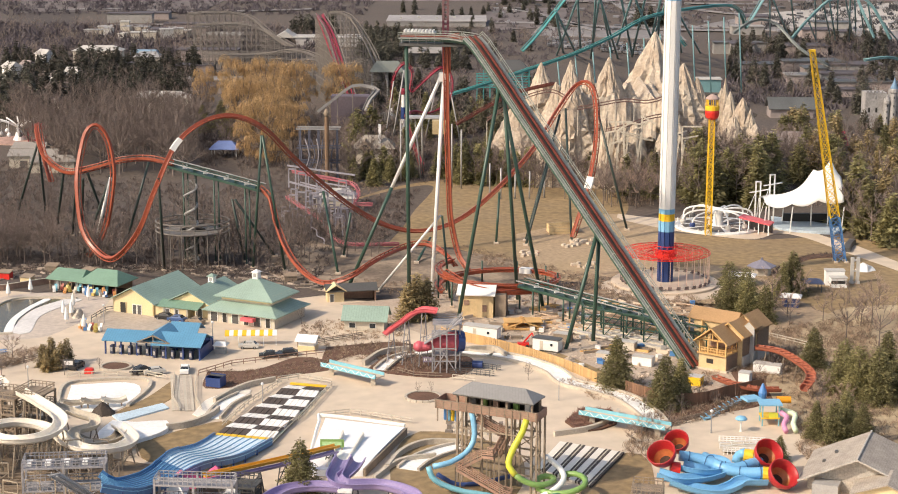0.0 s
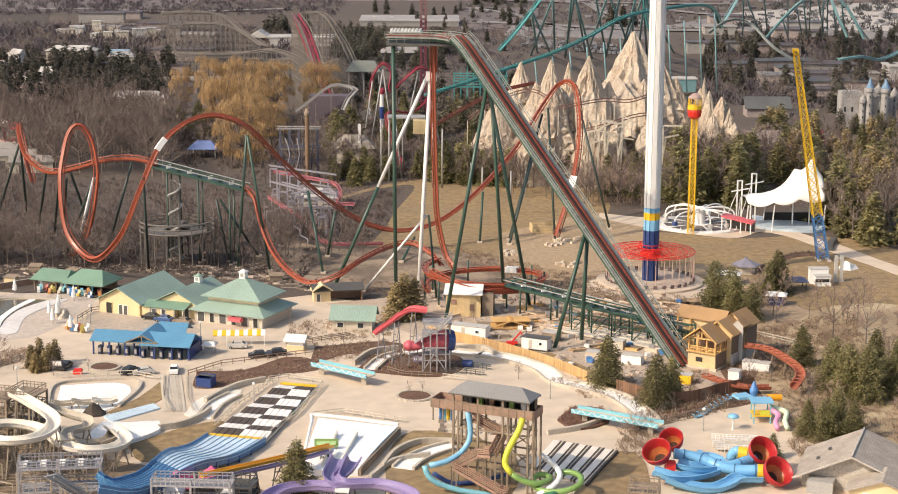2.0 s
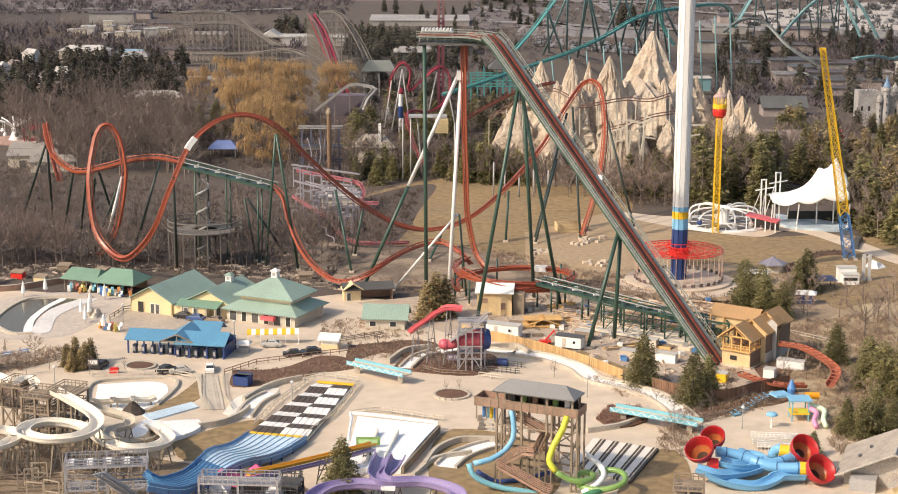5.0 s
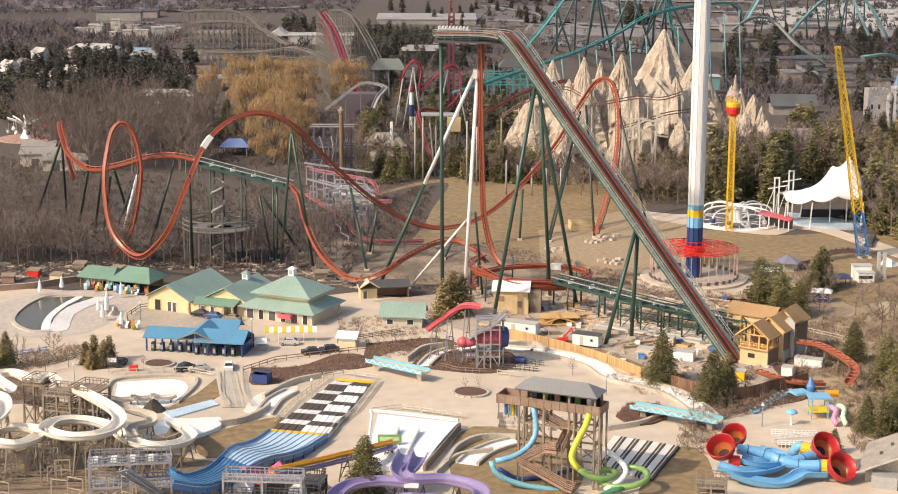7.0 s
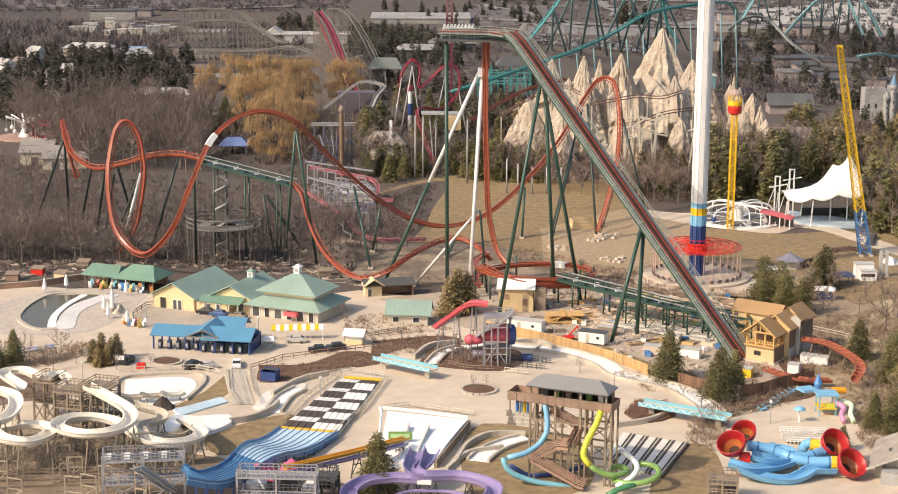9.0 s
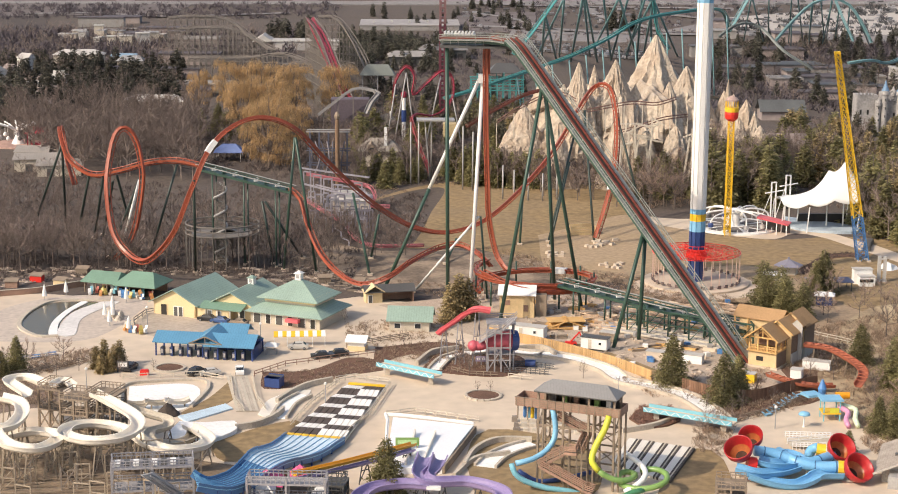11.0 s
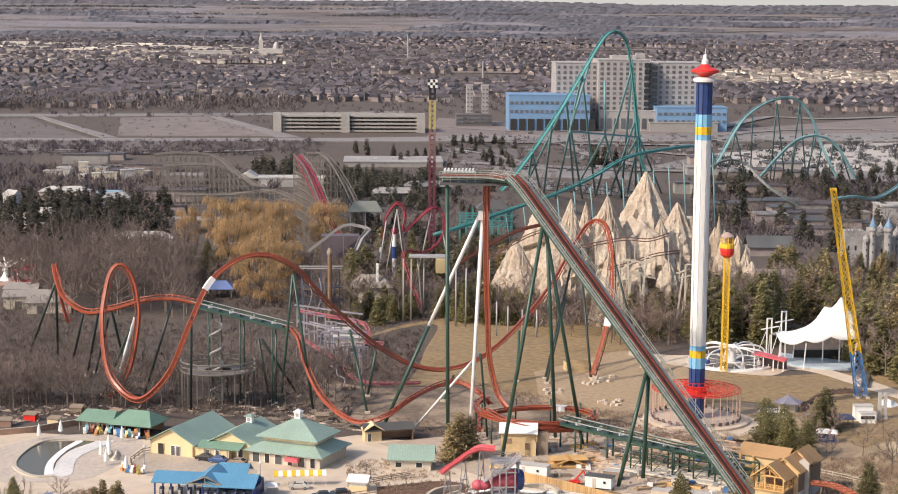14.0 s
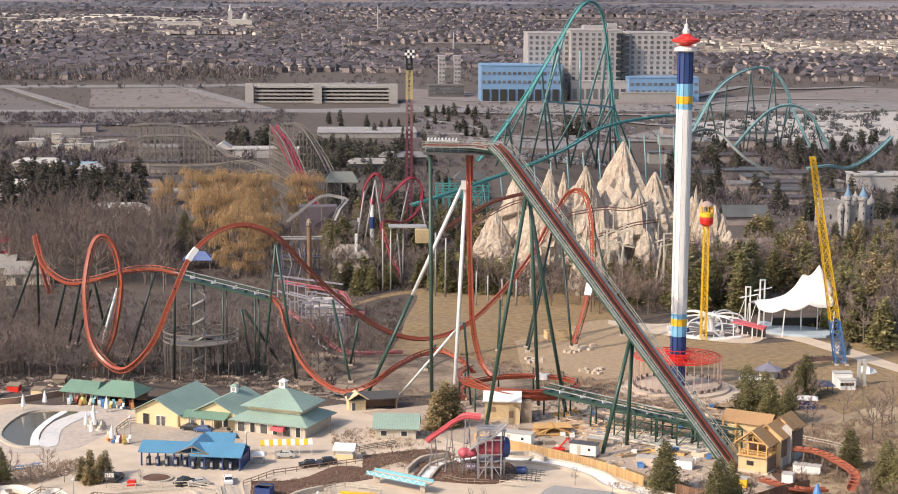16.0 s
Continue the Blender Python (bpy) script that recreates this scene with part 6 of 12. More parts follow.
trestle(wc, [(far_x(440, 845), 845, 11), (far_x(500, 840), 840, 15), (far_x(560, 845), 845, 9)], 3, M_GWOOD, M_GWOOD)

fly = thing("inverted_coaster", "crimson inverted roller coaster on slim grey columns", "roller coaster", -20, 620, 0)
FLY = [(-30, 680, 18), (-28.7, 676, 27.4), (-24.8, 674, 32.7), (-21.5, 674, 29.2), (-22.2, 674, 22.1), (-18.2, 676, 25.2), (-11.5, 680, 30.3), (-7.4, 682, 27.9), (-6.6, 680, 21.4), (-9.3, 676, 16.4), (-15, 670, 13.8), (-21.7, 660, 15.7), (-22.9, 650, 13.4), (-20.5, 640, 6.4), (-16.6, 630, 0.7)]
track(fly, FLY, M_CRIMSON, step=1.4, gauge=0.5, spine=0.2, rail=0.11)
FLY2 = [(-23.1, 640, 18), (-20.7, 632, 10.8), (-17.9, 625, 3.6), (-15.7, 615, -1.3), (-17.5, 606, -3.7), (-23.6, 600, -4.2), (-31.5, 596, -5.1)]
track(fly, FLY2, mat("dull_red_track", (0.27, 0.06, 0.05), 0.5), step=1.6, gauge=0.5, spine=0.18, rail=0.11, level=True)
FLY3 = [(-4.1, 600, 20.6), (6.4, 612, 25), (17.2, 622, 28.8), (30.4, 632, 30.7)]
track(fly, FLY3, M_RUST, step=2.5, gauge=0.6, spine=0.26, rail=0.15, level=True)
for p, b in (((-20.6, 600, 23.6), (0, 0)), ((-18.5, 602, 23.3), (2, 4)), ((-16.1, 604, 23), (0, 6)), ((-23.3, 600, 22.6), (0, 0)), ((-5.7, 590, 22.7), (0, 0)), ((-2.5, 585, 21.5), (0, 3)), ((6.9, 572, 12.4), (0, 0)), ((10.5, 570, 11.2), (0, 0)), ((15.2, 570, 10.1), (0, 0)), ((19.9, 570, 10.1), (0, 0)), ((24.8, 572, 9.7), (0, 0)), ((-24.8, 674, 31), (-5, 0)), ((-24.8, 674, 31), (4, 3)), ((-11.5, 680, 29.2), (-6, 0)), ((-7, 680, 21.4), (4, 0)), ((-28.7, 676, 27.4), (-4, 0))):
    column(fly, (p[0], p[1], p[2] - 1), (p[0] + b[0], p[1] + b[1], 0), 0.35, M_GREY, foot=False)
part("loading_roof", Geo().box(*(-14.8, 602, 22.3)[:2], 22, 13, 6, 0.5), M_GREY, fly)
part("painted_house", Geo().box(*(-10.1, 596, 19.2)[:2], 17.5, 4.5, 4, 4.5), mat("ochre_wall", (0.46, 0.36, 0.20), 0.8, var=0.3), fly)
# suspended coaster with a maze of grey frames
sus = thing("mine_coaster", "tangled crimson coaster inside grey steel frames", "roller coaster", -40, 560, 0)
r = random.Random(17)
M_LILAC = mat("lilac_grey_steel", (0.30, 0.285, 0.315), 0.5, var=0.25)
M_LILAC_D = mat("dull_violet_steel", (0.17, 0.155, 0.18), 0.55, var=0.25)
M_ROSE = mat("faded_rose_track_paint", (0.42, 0.13, 0.15), 0.5, var=0.15)


def portal(x, y, w, h, t=0.4, material=None):
    """One bent steel support: a post with an arm and a shorter second leg."""
    part("steel_frame", Geo().bar((x, y, 0), (x, y, h), t).bar((x + t / 2, y, h), (x - w, y, h + 0.1), t).bar((x - w, y, h + 0.1), (x - w, y, h * 0.45), t * 0.8), material or M_LILAC, sus)


for x, y, h, w in ((-55.7, 562, 10.8, 2.2), (-52.4, 562, 9.5, 2.4), (-48.8, 560, 8.8, 2.6), (-45.5, 556, 6.3, 2.2), (-39.1, 558, 7.8, 2.4), (-37.9, 552, 6.2, 2.0), (-50.7, 542, 7.0, 2.6), (-46.1, 542, 5.8, 2.4), (-41.4, 540, 5.7, 2.2), (-37.8, 540, 4.8, 1.6), (-53.1, 540, 6.5, 2.4), (-48.9, 522, 3.6, 2.6), (-44.2, 548, 5.2, 2.0), (-36.4, 546, 5.6, 1.4)):
    portal(x, y, w, h, 0.46)
for k in range(28):
    x, y = -54.5 + 19.5 * r.random(), r.uniform(507, 556)
    portal(x, y, r.uniform(1.4, 2.8), r.uniform(4.2, 6.6) + (y - 507) * 0.03, 0.38, M_LILAC_D if k % 3 == 0 else M_LILAC)
for x, y in ((-43.0, 521), (-39.0, 520)):
    part("steel_frame", Geo().bar((x, y, 0), (x, y, 6.4), 0.5).bar((x - 0.3, y, 6.3), (x + 4.2, y, 6.5), 0.45).bar((x, y, 3.8), (x + 4.2, y, 3.9), 0.35).bar((x + 4.0, y, 0), (x + 4.0, y, 6.4), 0.5), M_LILAC_D, sus)
for a, b, th in (((-59.1, 570, 10.7), (-47.6, 568, 9.4), 0.5), ((-47.6, 568, 9.4), (-36.8, 566, 8.3), 0.5), ((-57.4, 555, 8.1), (-45.6, 552, 5.6), 0.55), ((-45.6, 552, 5.6), (-35.7, 550, 5.3), 0.5), ((-54.0, 560, 7.0), (-44.0, 556, 5.2), 0.4), ((-49.0, 563, 6.6), (-38.0, 559, 5.6), 0.4), ((-52.0, 538, 3.4), (-41.0, 534, 2.6), 0.4), ((-46.5, 530, 2.2), (-36.5, 527, 2.6), 0.35), ((-51.0, 548, 4.6), (-39.0, 545, 3.6), 0.35)):
    part("steel_beam", Geo().bar(a, b, th), M_LILAC, sus)
track(sus, [(-57.1, 566, 9.9), (-50.9, 564, 9.0), (-39.8, 560, 7.7), (-36.0, 556, 6.9), (-34.8, 552, 4.3), (-36.1, 548, 2.9), (-30.2, 546, 3.0)], M_ROSE, step=2, gauge=0.5, spine=0.16, rail=0.12, level=True)
track(sus, [(-56.4, 540, 6.3), (-49.4, 532, 3.6), (-43.7, 525, 1.6), (-41.1, 510, 1.2), (-37.2, 500, 0.9), (-33.1, 496, 0.9), (-26.7, 496, 0.9), (-19.9, 497, 0.9)], M_ROSE, step=2, gauge=0.45, spine=0.12, rail=0.11, level=True)
part("wave_pipe", Geo().tube(spline([(-45.6, 503, 4.2), (-43.9, 502, 3.4), (-43.6, 500, 2.2), (-41.6, 499, 1.4), (-41.4, 498, 0.2)], 0.6), 0.2, 6), M_LILAC, sus, "wavy lilac grey pipe")

# ---- middle distance ----
def roof_hip(x0, x1, y0, y1, ze, zr, inset=3.0, th=0.25):
    """A hipped roof with its ridge along x."""
    ym = (y0 + y1) / 2
    top = [(x0, y0, ze), (x1, y0, ze), (x1, y1, ze), (x0, y1, ze), (x0 + inset, ym, zr), (x1 - inset, ym, zr)]
    v = top + [(a, b, c - th) for a, b, c in top[:4]]
    return Geo().add(v, [(0, 1, 5, 4), (2, 3, 4, 5), (1, 2, 5), (3, 0, 4), (0, 6, 7, 1), (1, 7, 8, 2), (2, 8, 9, 3), (3, 9, 6, 0), (9, 8, 7, 6)])


cot = thing("stone_cottage", "pale stone grotto cottage with a low hipped roof", "house", *(-34.5, 640, 5.3)[:2], 0)
cx, cy, _ = (-34.5, 640, 5.3)
part("wall", Geo().box(cx, cy, 0, 13, 9, 6.4), M_PALEW, cot)
part("roof", Geo().add([(cx - 8, cy - 6, 6.0), (cx + 8, cy - 6, 6.0), (cx + 8, cy + 6, 6.0), (cx - 8, cy + 6, 6.0), (cx - 3.5, cy, 10.2), (cx + 3.5, cy, 10.2)], [(0, 1, 5, 4), (2, 3, 4, 5), (1, 2, 5), (3, 0, 4), (3, 2, 1, 0)]), mat("pale_thatch", (0.32, 0.285, 0.24), 0.9, var=0.25), cot)
part("dormer", Geo().add([(cx - 5.5, cy - 6.4, 6.0), (cx - 0.5, cy - 6.4, 6.0), (cx - 3, cy - 6.4, 9.0), (cx - 3, cy, 9.6)], [(0, 1, 2), (1, 3, 2), (0, 2, 3), (0, 3, 1)]), M_WOOD, cot)
part("dormer_window", Geo().box(cx - 3, cy - 6.5, 6.5, 2.0, 0.1, 1.0), M_TRIMD, cot)
part("chimney", Geo().box(cx + 2.2, cy - 3, 0, 1.0, 1.0, 14.5), M_WHITEP, cot)
plant(SPRUCE, [(-43.2, 598.7), (-20, 585.6), (-20.3, 615.8), (-43.6, 621.7)], 11, 0.7, 1.0, 131, 3.5)
plant(SPRUCE, [(-44.5, 646.6), (-35.6, 646.6), (-35.7, 666.6), (-44.8, 666.5)], 4, 1.3, 1.6, 132, 4)
plant(SPRUCE, [(-25.2, 634), (-22.1, 634), (-21.8, 653.2), (-25, 653.2)], 2, 1.0, 1.2, 133, 3)
M_SLATEB = mat("slate_blue_steel", (0.09, 0.095, 0.13), 0.5, var=0.2)
pt = thing("play_tower", "blue climbing frame beside a brown totem pole", "playground", *(-52, 600, 17.6)[:2], 0)
cx, cy, _ = (-51, 600, 17.6)
part("totem", Geo().lathe(cx + 2.6, cy - 2, [(0.75, 0), (0.75, 22), (0.5, 23)], 10), mat("totem_brown", (0.20, 0.125, 0.075), 0.7), pt)
part("totem_cap", Geo().lathe(cx + 2.6, cy - 2, [(0.9, 23), (1.1, 24), (0.4, 25.4)], 8), M_WOOD, pt)
for k in range(5):
    for j in range(2):
        part("frame_post", Geo().box(cx - 7 + k * 3.2, cy + j * 5, 0, 0.36, 0.36, 18), M_SLATEB, pt)
for k in range(7):
    a = 0.9 * k
    part("net_rope", Geo().tube(spline([(cx - 7 + k * 1.8, cy - 0.4, 4), (cx - 6 + k * 1.8 + math.sin(a), cy - 1.5, 9.5), (cx - 7 + k * 2.0, cy - 0.6, 15)], 2), 0.2, 5), M_LILAC if k % 2 else M_SLATEB, pt)
part("deck", Geo().box(cx - 1.5, cy + 2.4, 10.8, 11, 4.6, 0.4), M_WOOD, pt)
for z in (8, 13, 19.5):
    part("frame_beam", Geo().box(cx - 0.6, cy, z - 1.5, 15, 0.4, 0.4).box(cx - 0.6, cy + 5, z - 1.5, 15, 0.4, 0.4), M_SLATEB if z < 15 else M_GREY, pt)
# far log ride with a sloping chute
chute = thing("chute_ride", "grey sloping chute of a far log ride", "ride", -45, 690, 0)
run = spline([(-59, 690, 11.3), (-53.4, 690, 15.6), (-45.6, 690, 21.3), (-40, 690, 21.3), (-35.8, 688, 20), (-38.2, 684, 17.2), (-40, 682, 13.2)], 2.0)
part("channel", Geo().sweep(run, [(-1.1, 0), (1.1, 0), (1.1, 0.9), (0.85, 0.9), (0.85, 0.25), (-0.85, 0.25), (-0.85, 0.9), (-1.1, 0.9)]), mat("grey_chute", (0.25, 0.24, 0.235), 0.7, var=0.2), chute)
for q in run[1::3]:
    part("trestle_leg", Geo().bar((q.x, q.y, 0), q, 0.35), M_GWOOD, chute)
part("shed_wall", Geo().box(-47, 699, 0, 15, 8, 17), mat("plum_cladding", (0.13, 0.105, 0.125), 0.8, var=0.2), chute, "dark plum cladding")
# white pylon with a red cap, and the teal station of the far coaster
py_ = thing("pylon", "slim white pylon with a red cap", "pylon", -25.7, 690, 0)
part("shaft", Geo().lathe(-25.7, 690, [(0.9, 0), (0.9, 12), (0.75, 18.5)], 10), M_WHITEP, py_)
part("band", Geo().lathe(-25.7, 690, [(1.0, 9), (1.0, 13.5), (0.9, 13.6)], 10), M_BLUE, py_, "blue lower band")
part("cap", Geo().lathe(-25.7, 690, [(0.8, 18.5), (1.2, 19), (1.1, 20.4), (0.4, 21)], 10), M_CRIMSON, py_)
tst = thing("teal_station", "open teal steel station with a dark roof", "station", 14, 762, 0)
for k in range(9):
    for y in (760, 769):
        part("post", Geo().box(3.4 + k * 2.8, y, 0, 0.4, 0.4, 17.5 + 1.5 * (k % 3)), M_TEAL, tst)
for z in (12.5, 15.0, 17.3):
    for y in (760, 769):
        part("beam", Geo().box(14.6, y, z, 23.4, 0.42, 0.5), M_TEAL, tst)
for k in range(8):
    part("brace", Geo().bar((3.4 + k * 2.8, 759.8, 12.6 + 2.4 * (k % 2)), (6.2 + k * 2.8, 759.8, 15.0 + 2.4 * (k % 2)), 0.3), M_TEAL, tst)
part("roof", roof_hip(11, 25.5, 764, 776, 19.8, 23.5, 3.5), M_DGREY, tst)
plant(SPRUCE + BARE, [(-1, 736), (28, 734), (29, 754), (0, 756)], 16, 0.85, 1.15, 196, 3.4)
# open shelter with a grey-green hipped roof
sl = thing("open_shelter", "open shelter with a dull grey-green hipped roof", "shelter", -38, 823, 0)
part("roof", roof_hip(-46, -30, 817, 829, 12.5, 17.0), mat("grey_green_roof", (0.17, 0.185, 0.165), 0.7, var=0.15), sl)
for x in (-45, -38, -31):
    for y in (818, 828):
        part("post", Geo().box(x, y, 0, 0.5, 0.5, 12.6), M_GREY, sl)
# beige round-roofed house by the crimson track
bh = thing("round_house", "beige storybook house with a rounded thatched roof", "house", -32.7, 704, 0)
part("wall", Geo().lathe(-32.7, 704, [(3.4, 0), (3.2, 5.5)], 14), mat("beige_plaster", (0.50, 0.41, 0.30), 0.85, var=0.2), bh)
part("roof", Geo().lathe(-32.7, 704, [(4.6, 4.8), (4.2, 7.0), (2.8, 9.0), (0.8, 10.2)], 14), mat("straw_thatch", (0.42, 0.345, 0.25), 0.9, var=0.3, s1=0.3, s2=2), bh, smooth=True)
part("chimney", Geo().box(-31, 702, 6, 0.9, 0.9, 5.5), M_WHITEP, bh)
# blue canopy behind the first drop
bc = thing("blue_canopy", "blue pitched canopy on slim posts", "canopy", -90.4, 650, 0)
part("roof", roof_hip(-96, -85, 646, 655, 3.6, 6.2), mat("blue_canvas", (0.15, 0.21, 0.42), 0.7, var=0.15), bc)
for x in (-95, -86):
    for y in (647, 654):
        part("post", Geo().box(x, y, 0, 0.3, 0.3, 3.7), M_GREY, bc)
# swinging ride, red booth and sheds among the trees
sr = thing("spider_ride", "white spider ride with raised arms over a pink deck", "ride", -176, 686, 0)
part("deck", Geo().lathe(-176, 686, [(11, 0), (11, 0.5), (10.8, 0.6), (1, 0.6)], 28), mat("pinkish_paving", (0.42, 0.27, 0.22), 0.8, var=0.25, s1=0.3), sr)
part("cone", Geo().lathe(-176, 686, [(2.6, 0.6), (1.6, 2.4), (0.7, 4.4), (0.7, 6.2)], 12), M_WHITEP, sr)
for k in range(10):
    c, q = math.cos(radians(36 * k)), math.sin(radians(36 * k))
    arm = part("arm", Geo().tube([(-176 + 0.5 * c, 686 + 0.5 * q, 5.6), (-176 + 4 * c, 686 + 4 * q, 7.6), (-176 + 7.2 * c, 686 + 7.2 * q, 8.6)], 0.3, 5), M_WHITEP, sr)
    part("pod", Geo().lathe(-176 + 7.2 * c, 686 + 7.2 * q, [(0.08, 8.5), (0.08, 4.6), (0.6, 4.2), (0.9, 3.4), (0.5, 2.8)], 8), (M_GREY, M_WHITEP, M_DGREY)[k % 3], arm)
rb_ = thing("red_booth", "red-roofed ride booth on posts", "booth", -168, 684, 0)
part("roof", roof_hip(-172, -163.5, 680, 687, 5.6, 8.2), mat("crimson_roof", (0.36, 0.05, 0.07), 0.7, var=0.15), rb_)
for x in (-171.2, -164.3):
    for y in (680.8, 686.2):
        part("post", Geo().box(x, y, 0, 0.4, 0.4, 5.7), M_CRIMSON, rb_)
part("counter", Geo().box(-167.7, 684, 0, 5, 3, 1.4), M_CRIMSON, rb_)
for x, y, w_, d_, h_, a in ((-156, 628, 17, 8, 4.6, 6), (-147, 618, 15, 7, 4.0, 8), (-162, 648, 12, 7, 4, -4)):
    ob = thing("storage_shed", "long pale-roofed storage shed among bare trees", "shed", x, y, 0, "sheds", a)
    part("wall", Geo().box(0, 0, 0, w_, d_, h_), M_PALEW, ob, world=False)
    part("roof", roof_hip(-w_ / 2 - 0.6, w_ / 2 + 0.6, -d_ / 2 - 0.6, d_ / 2 + 0.6, h_, h_ + 1.8, 0.4), mat("pale_sheet_roof", (0.29, 0.265, 0.24), 0.7, var=0.2, lines=(0, 0.8, 0.15)), ob, world=False)
    part("door", Geo().box(-w_ * 0.2, -d_ / 2 - 0.05, 0, 2.4, 0.1, 2.8), M_DGREY, ob, world=False)
for x, y, w_, h_ in ((-226, 873, 9, 8), (-224, 897, 8, 6), (-221, 922, 9, 9), (-203, 855, 8, 6), (-189, 817, 12, 5), (-191, 851, 7, 8), (-206, 771, 10, 5), (-185, 778, 9, 4.5), (-214, 820, 7, 6), (-200, 800, 8, 5)):
    ob = thing("white_cottage", "small white park cottage with a grey roof", "house", x, y, 0, "white cottages", x)
    part("wall", Geo().box(0, 0, 0, w_, 6, h_), M_WHITEP if h_ > 5 else M_PALEW, ob, world=False)
    part("roof", roof_hip(-w_ / 2 - 0.5, w_ / 2 + 0.5, -3.5, 3.5, h_, h_ + 2.4, 1.0), M_HOUSE if h_ < 8 else M_LGREY, ob, world=False)
    part("window", Geo().box(-w_ * 0.2, -3.03, h_ * 0.4, 1.2, 0.1, 1.4), M_TRIMD, ob, world=False)
    part("window", Geo().box(w_ * 0.2, -3.03, h_ * 0.4, 1.2, 0.1, 1.4), M_TRIMD, ob, world=False)
plant(FARPINE, [(-196, 735), (-176, 712), (-172, 730), (-190, 770), (-232, 850), (-236, 810)], 26, 0.95, 1.6, 191, 4)
plant(BARE, [(-158, 640), (-148, 640), (-158, 700), (-172, 712), (-200, 740), (-190, 706), (-163, 699)], 16, 0.7, 1.05, 192, 4)
plant(BARE, [(-168, 590), (-140, 596), (-138, 614), (-172, 620)], 12, 0.55, 0.8, 193, 4)
for px, row, Y, w_, d_, h_, m in ((200, 335, 930, 13, 9, 7, M_GREY), (110, 330, 960, 26, 10, 7, M_LGREY), (245, 420, 760, 26, 8, 8, M_LGREY), (600, 545, 555, 12, 8, 3.5, M_LGREY)):
    x, y, z = far_x(px, Y), Y, 0
    ob = thing("park_stall", "small park stall with a pitched roof", "stall", x, y, 0)
    part("wall", Geo().box(x, y, 0, w_, d_, h_), M_PALEW, ob)
    gg = Geo()
    a, b = w_ / 2 + 0.8, d_ / 2 + 0.8
    gg.add([(x - a, y - b, h_), (x + a, y - b, h_), (x + a, y + b, h_), (x - a, y + b, h_), (x - a * 0.6, y, h_ + 2.6), (x + a * 0.6, y, h_ + 2.6)], [(0, 1, 5, 4), (2, 3, 4, 5), (1, 2, 5), (3, 0, 4), (3, 2, 1, 0)])
    part("roof", gg, m, ob)
bh_ = thing("blue_roof_hall", "low hall with a pale blue arched roof among conifers", "hall", -181, 975, 0)
part("wall", Geo().box(-179, 975, 0, 13, 9, 3), M_PALEW, bh_)
part("roof", Geo().sweep([(-186, 975, 3), (-172, 975, 3)], [(-5.4, 0), (5.4, 0), (4.6, 1.4), (2.4, 2.5), (0, 2.9), (-2.4, 2.5), (-4.6, 1.4)]), mat("pale_blue_sheet_roof", (0.22, 0.34, 0.44), 0.6, var=0.2), bh_)
wr_ = thing("warehouse", "long low white-roofed warehouse", "warehouse", -22, 1200, 0)
part("wall", Geo().box(-22, 1206, 0, 66, 44, 3.2), M_CONCRETE, wr_)
part("roof", Geo().box(-22, 1206, 3.2, 67, 45, 0.6), mat("weathered_white_roof", (0.33, 0.31, 0.30), 0.8, var=0.2, s1=0.03, s2=0.3), wr_)
for k in range(5):
    part("roof_vent", Geo().box(-46 + k * 12, 1200 + 5 * (k % 2), 3.8, 1.6, 1.6, 1.2), M_LGREY, wr_)
for x0, x1, y, h, lab in ((-16.5, 9.5, 1004, 5.5, "long grey-roofed ride hall with dark walls"), (-34, -12, 972, 5.0, "pale-roofed ride hall between dark conifers")):
    ob = thing("ride_hall", lab, "building", x0, y, 0, "ride halls")
    part("wall", Geo().box((x0 + x1) / 2, y + 8, 0, x1 - x0, 16, h), M_DGREY, ob)
    part("roof", roof_hip(x0 - 1, x1 + 1, y - 1, y + 17, h, h + 2.4, 4.0), mat("grey_sheet_roof", (0.20, 0.19, 0.185), 0.7, var=0.2, s1=0.1, s2=1) if y > 1000 else M_CONCRETE, ob)
    for k in range(4):
        part("bay_door", Geo().box(x0 + (x1 - x0) * (k + 0.5) / 4, y - 0.06, 0, 2.6, 0.14, 3.4), M_TRIMD, ob)
# broken row of pale service buildings behind the wooden coaster
r = random.Random(61)
for k in range(15):
    x, y = -236 + 62 * (k + r.random() * 0.6) / 15, r.uniform(1070, 1130)
    w_, h_ = r.uniform(4, 9), r.uniform(3, 7.5)
    ob = thing("service_block", "pale flat-roofed service block behind the rides", "building", x, y, 0, "service blocks", r.uniform(-20, 20))
    part("wall", Geo().box(0, 0, 0, w_, 6, h_), M_PALEW if k % 3 else M_LGREY, ob, world=False)
    part("roof", Geo().box(0, 0, h_, w_ + 0.6, 6.6, 0.4), M_GREY if k % 2 else M_LGREY, ob, world=False)
    part("door", Geo().box(w_ * 0.15, -3.05, 0, 1.6, 0.12, 2.4), M_DGREY, ob, world=False)
slab("field_5", [(-290, 1105), (-250, 1105), (-286, 1313), (-336, 1313)], 0.3, mat("dark_ploughed_field", (0.075, 0.058, 0.05), 0.95, var=0.3, s1=0.02, s2=0.2), "dark ploughed field behind the conifers", "field")
woods("conifer_woods", "dense dark conifers behind the red coaster", FARPINE, [(-62, 965), (-6, 928), (-6, 1060), (-33, 1100), (-66, 1130)], 95, 0.6, 0.9, 181, 4)
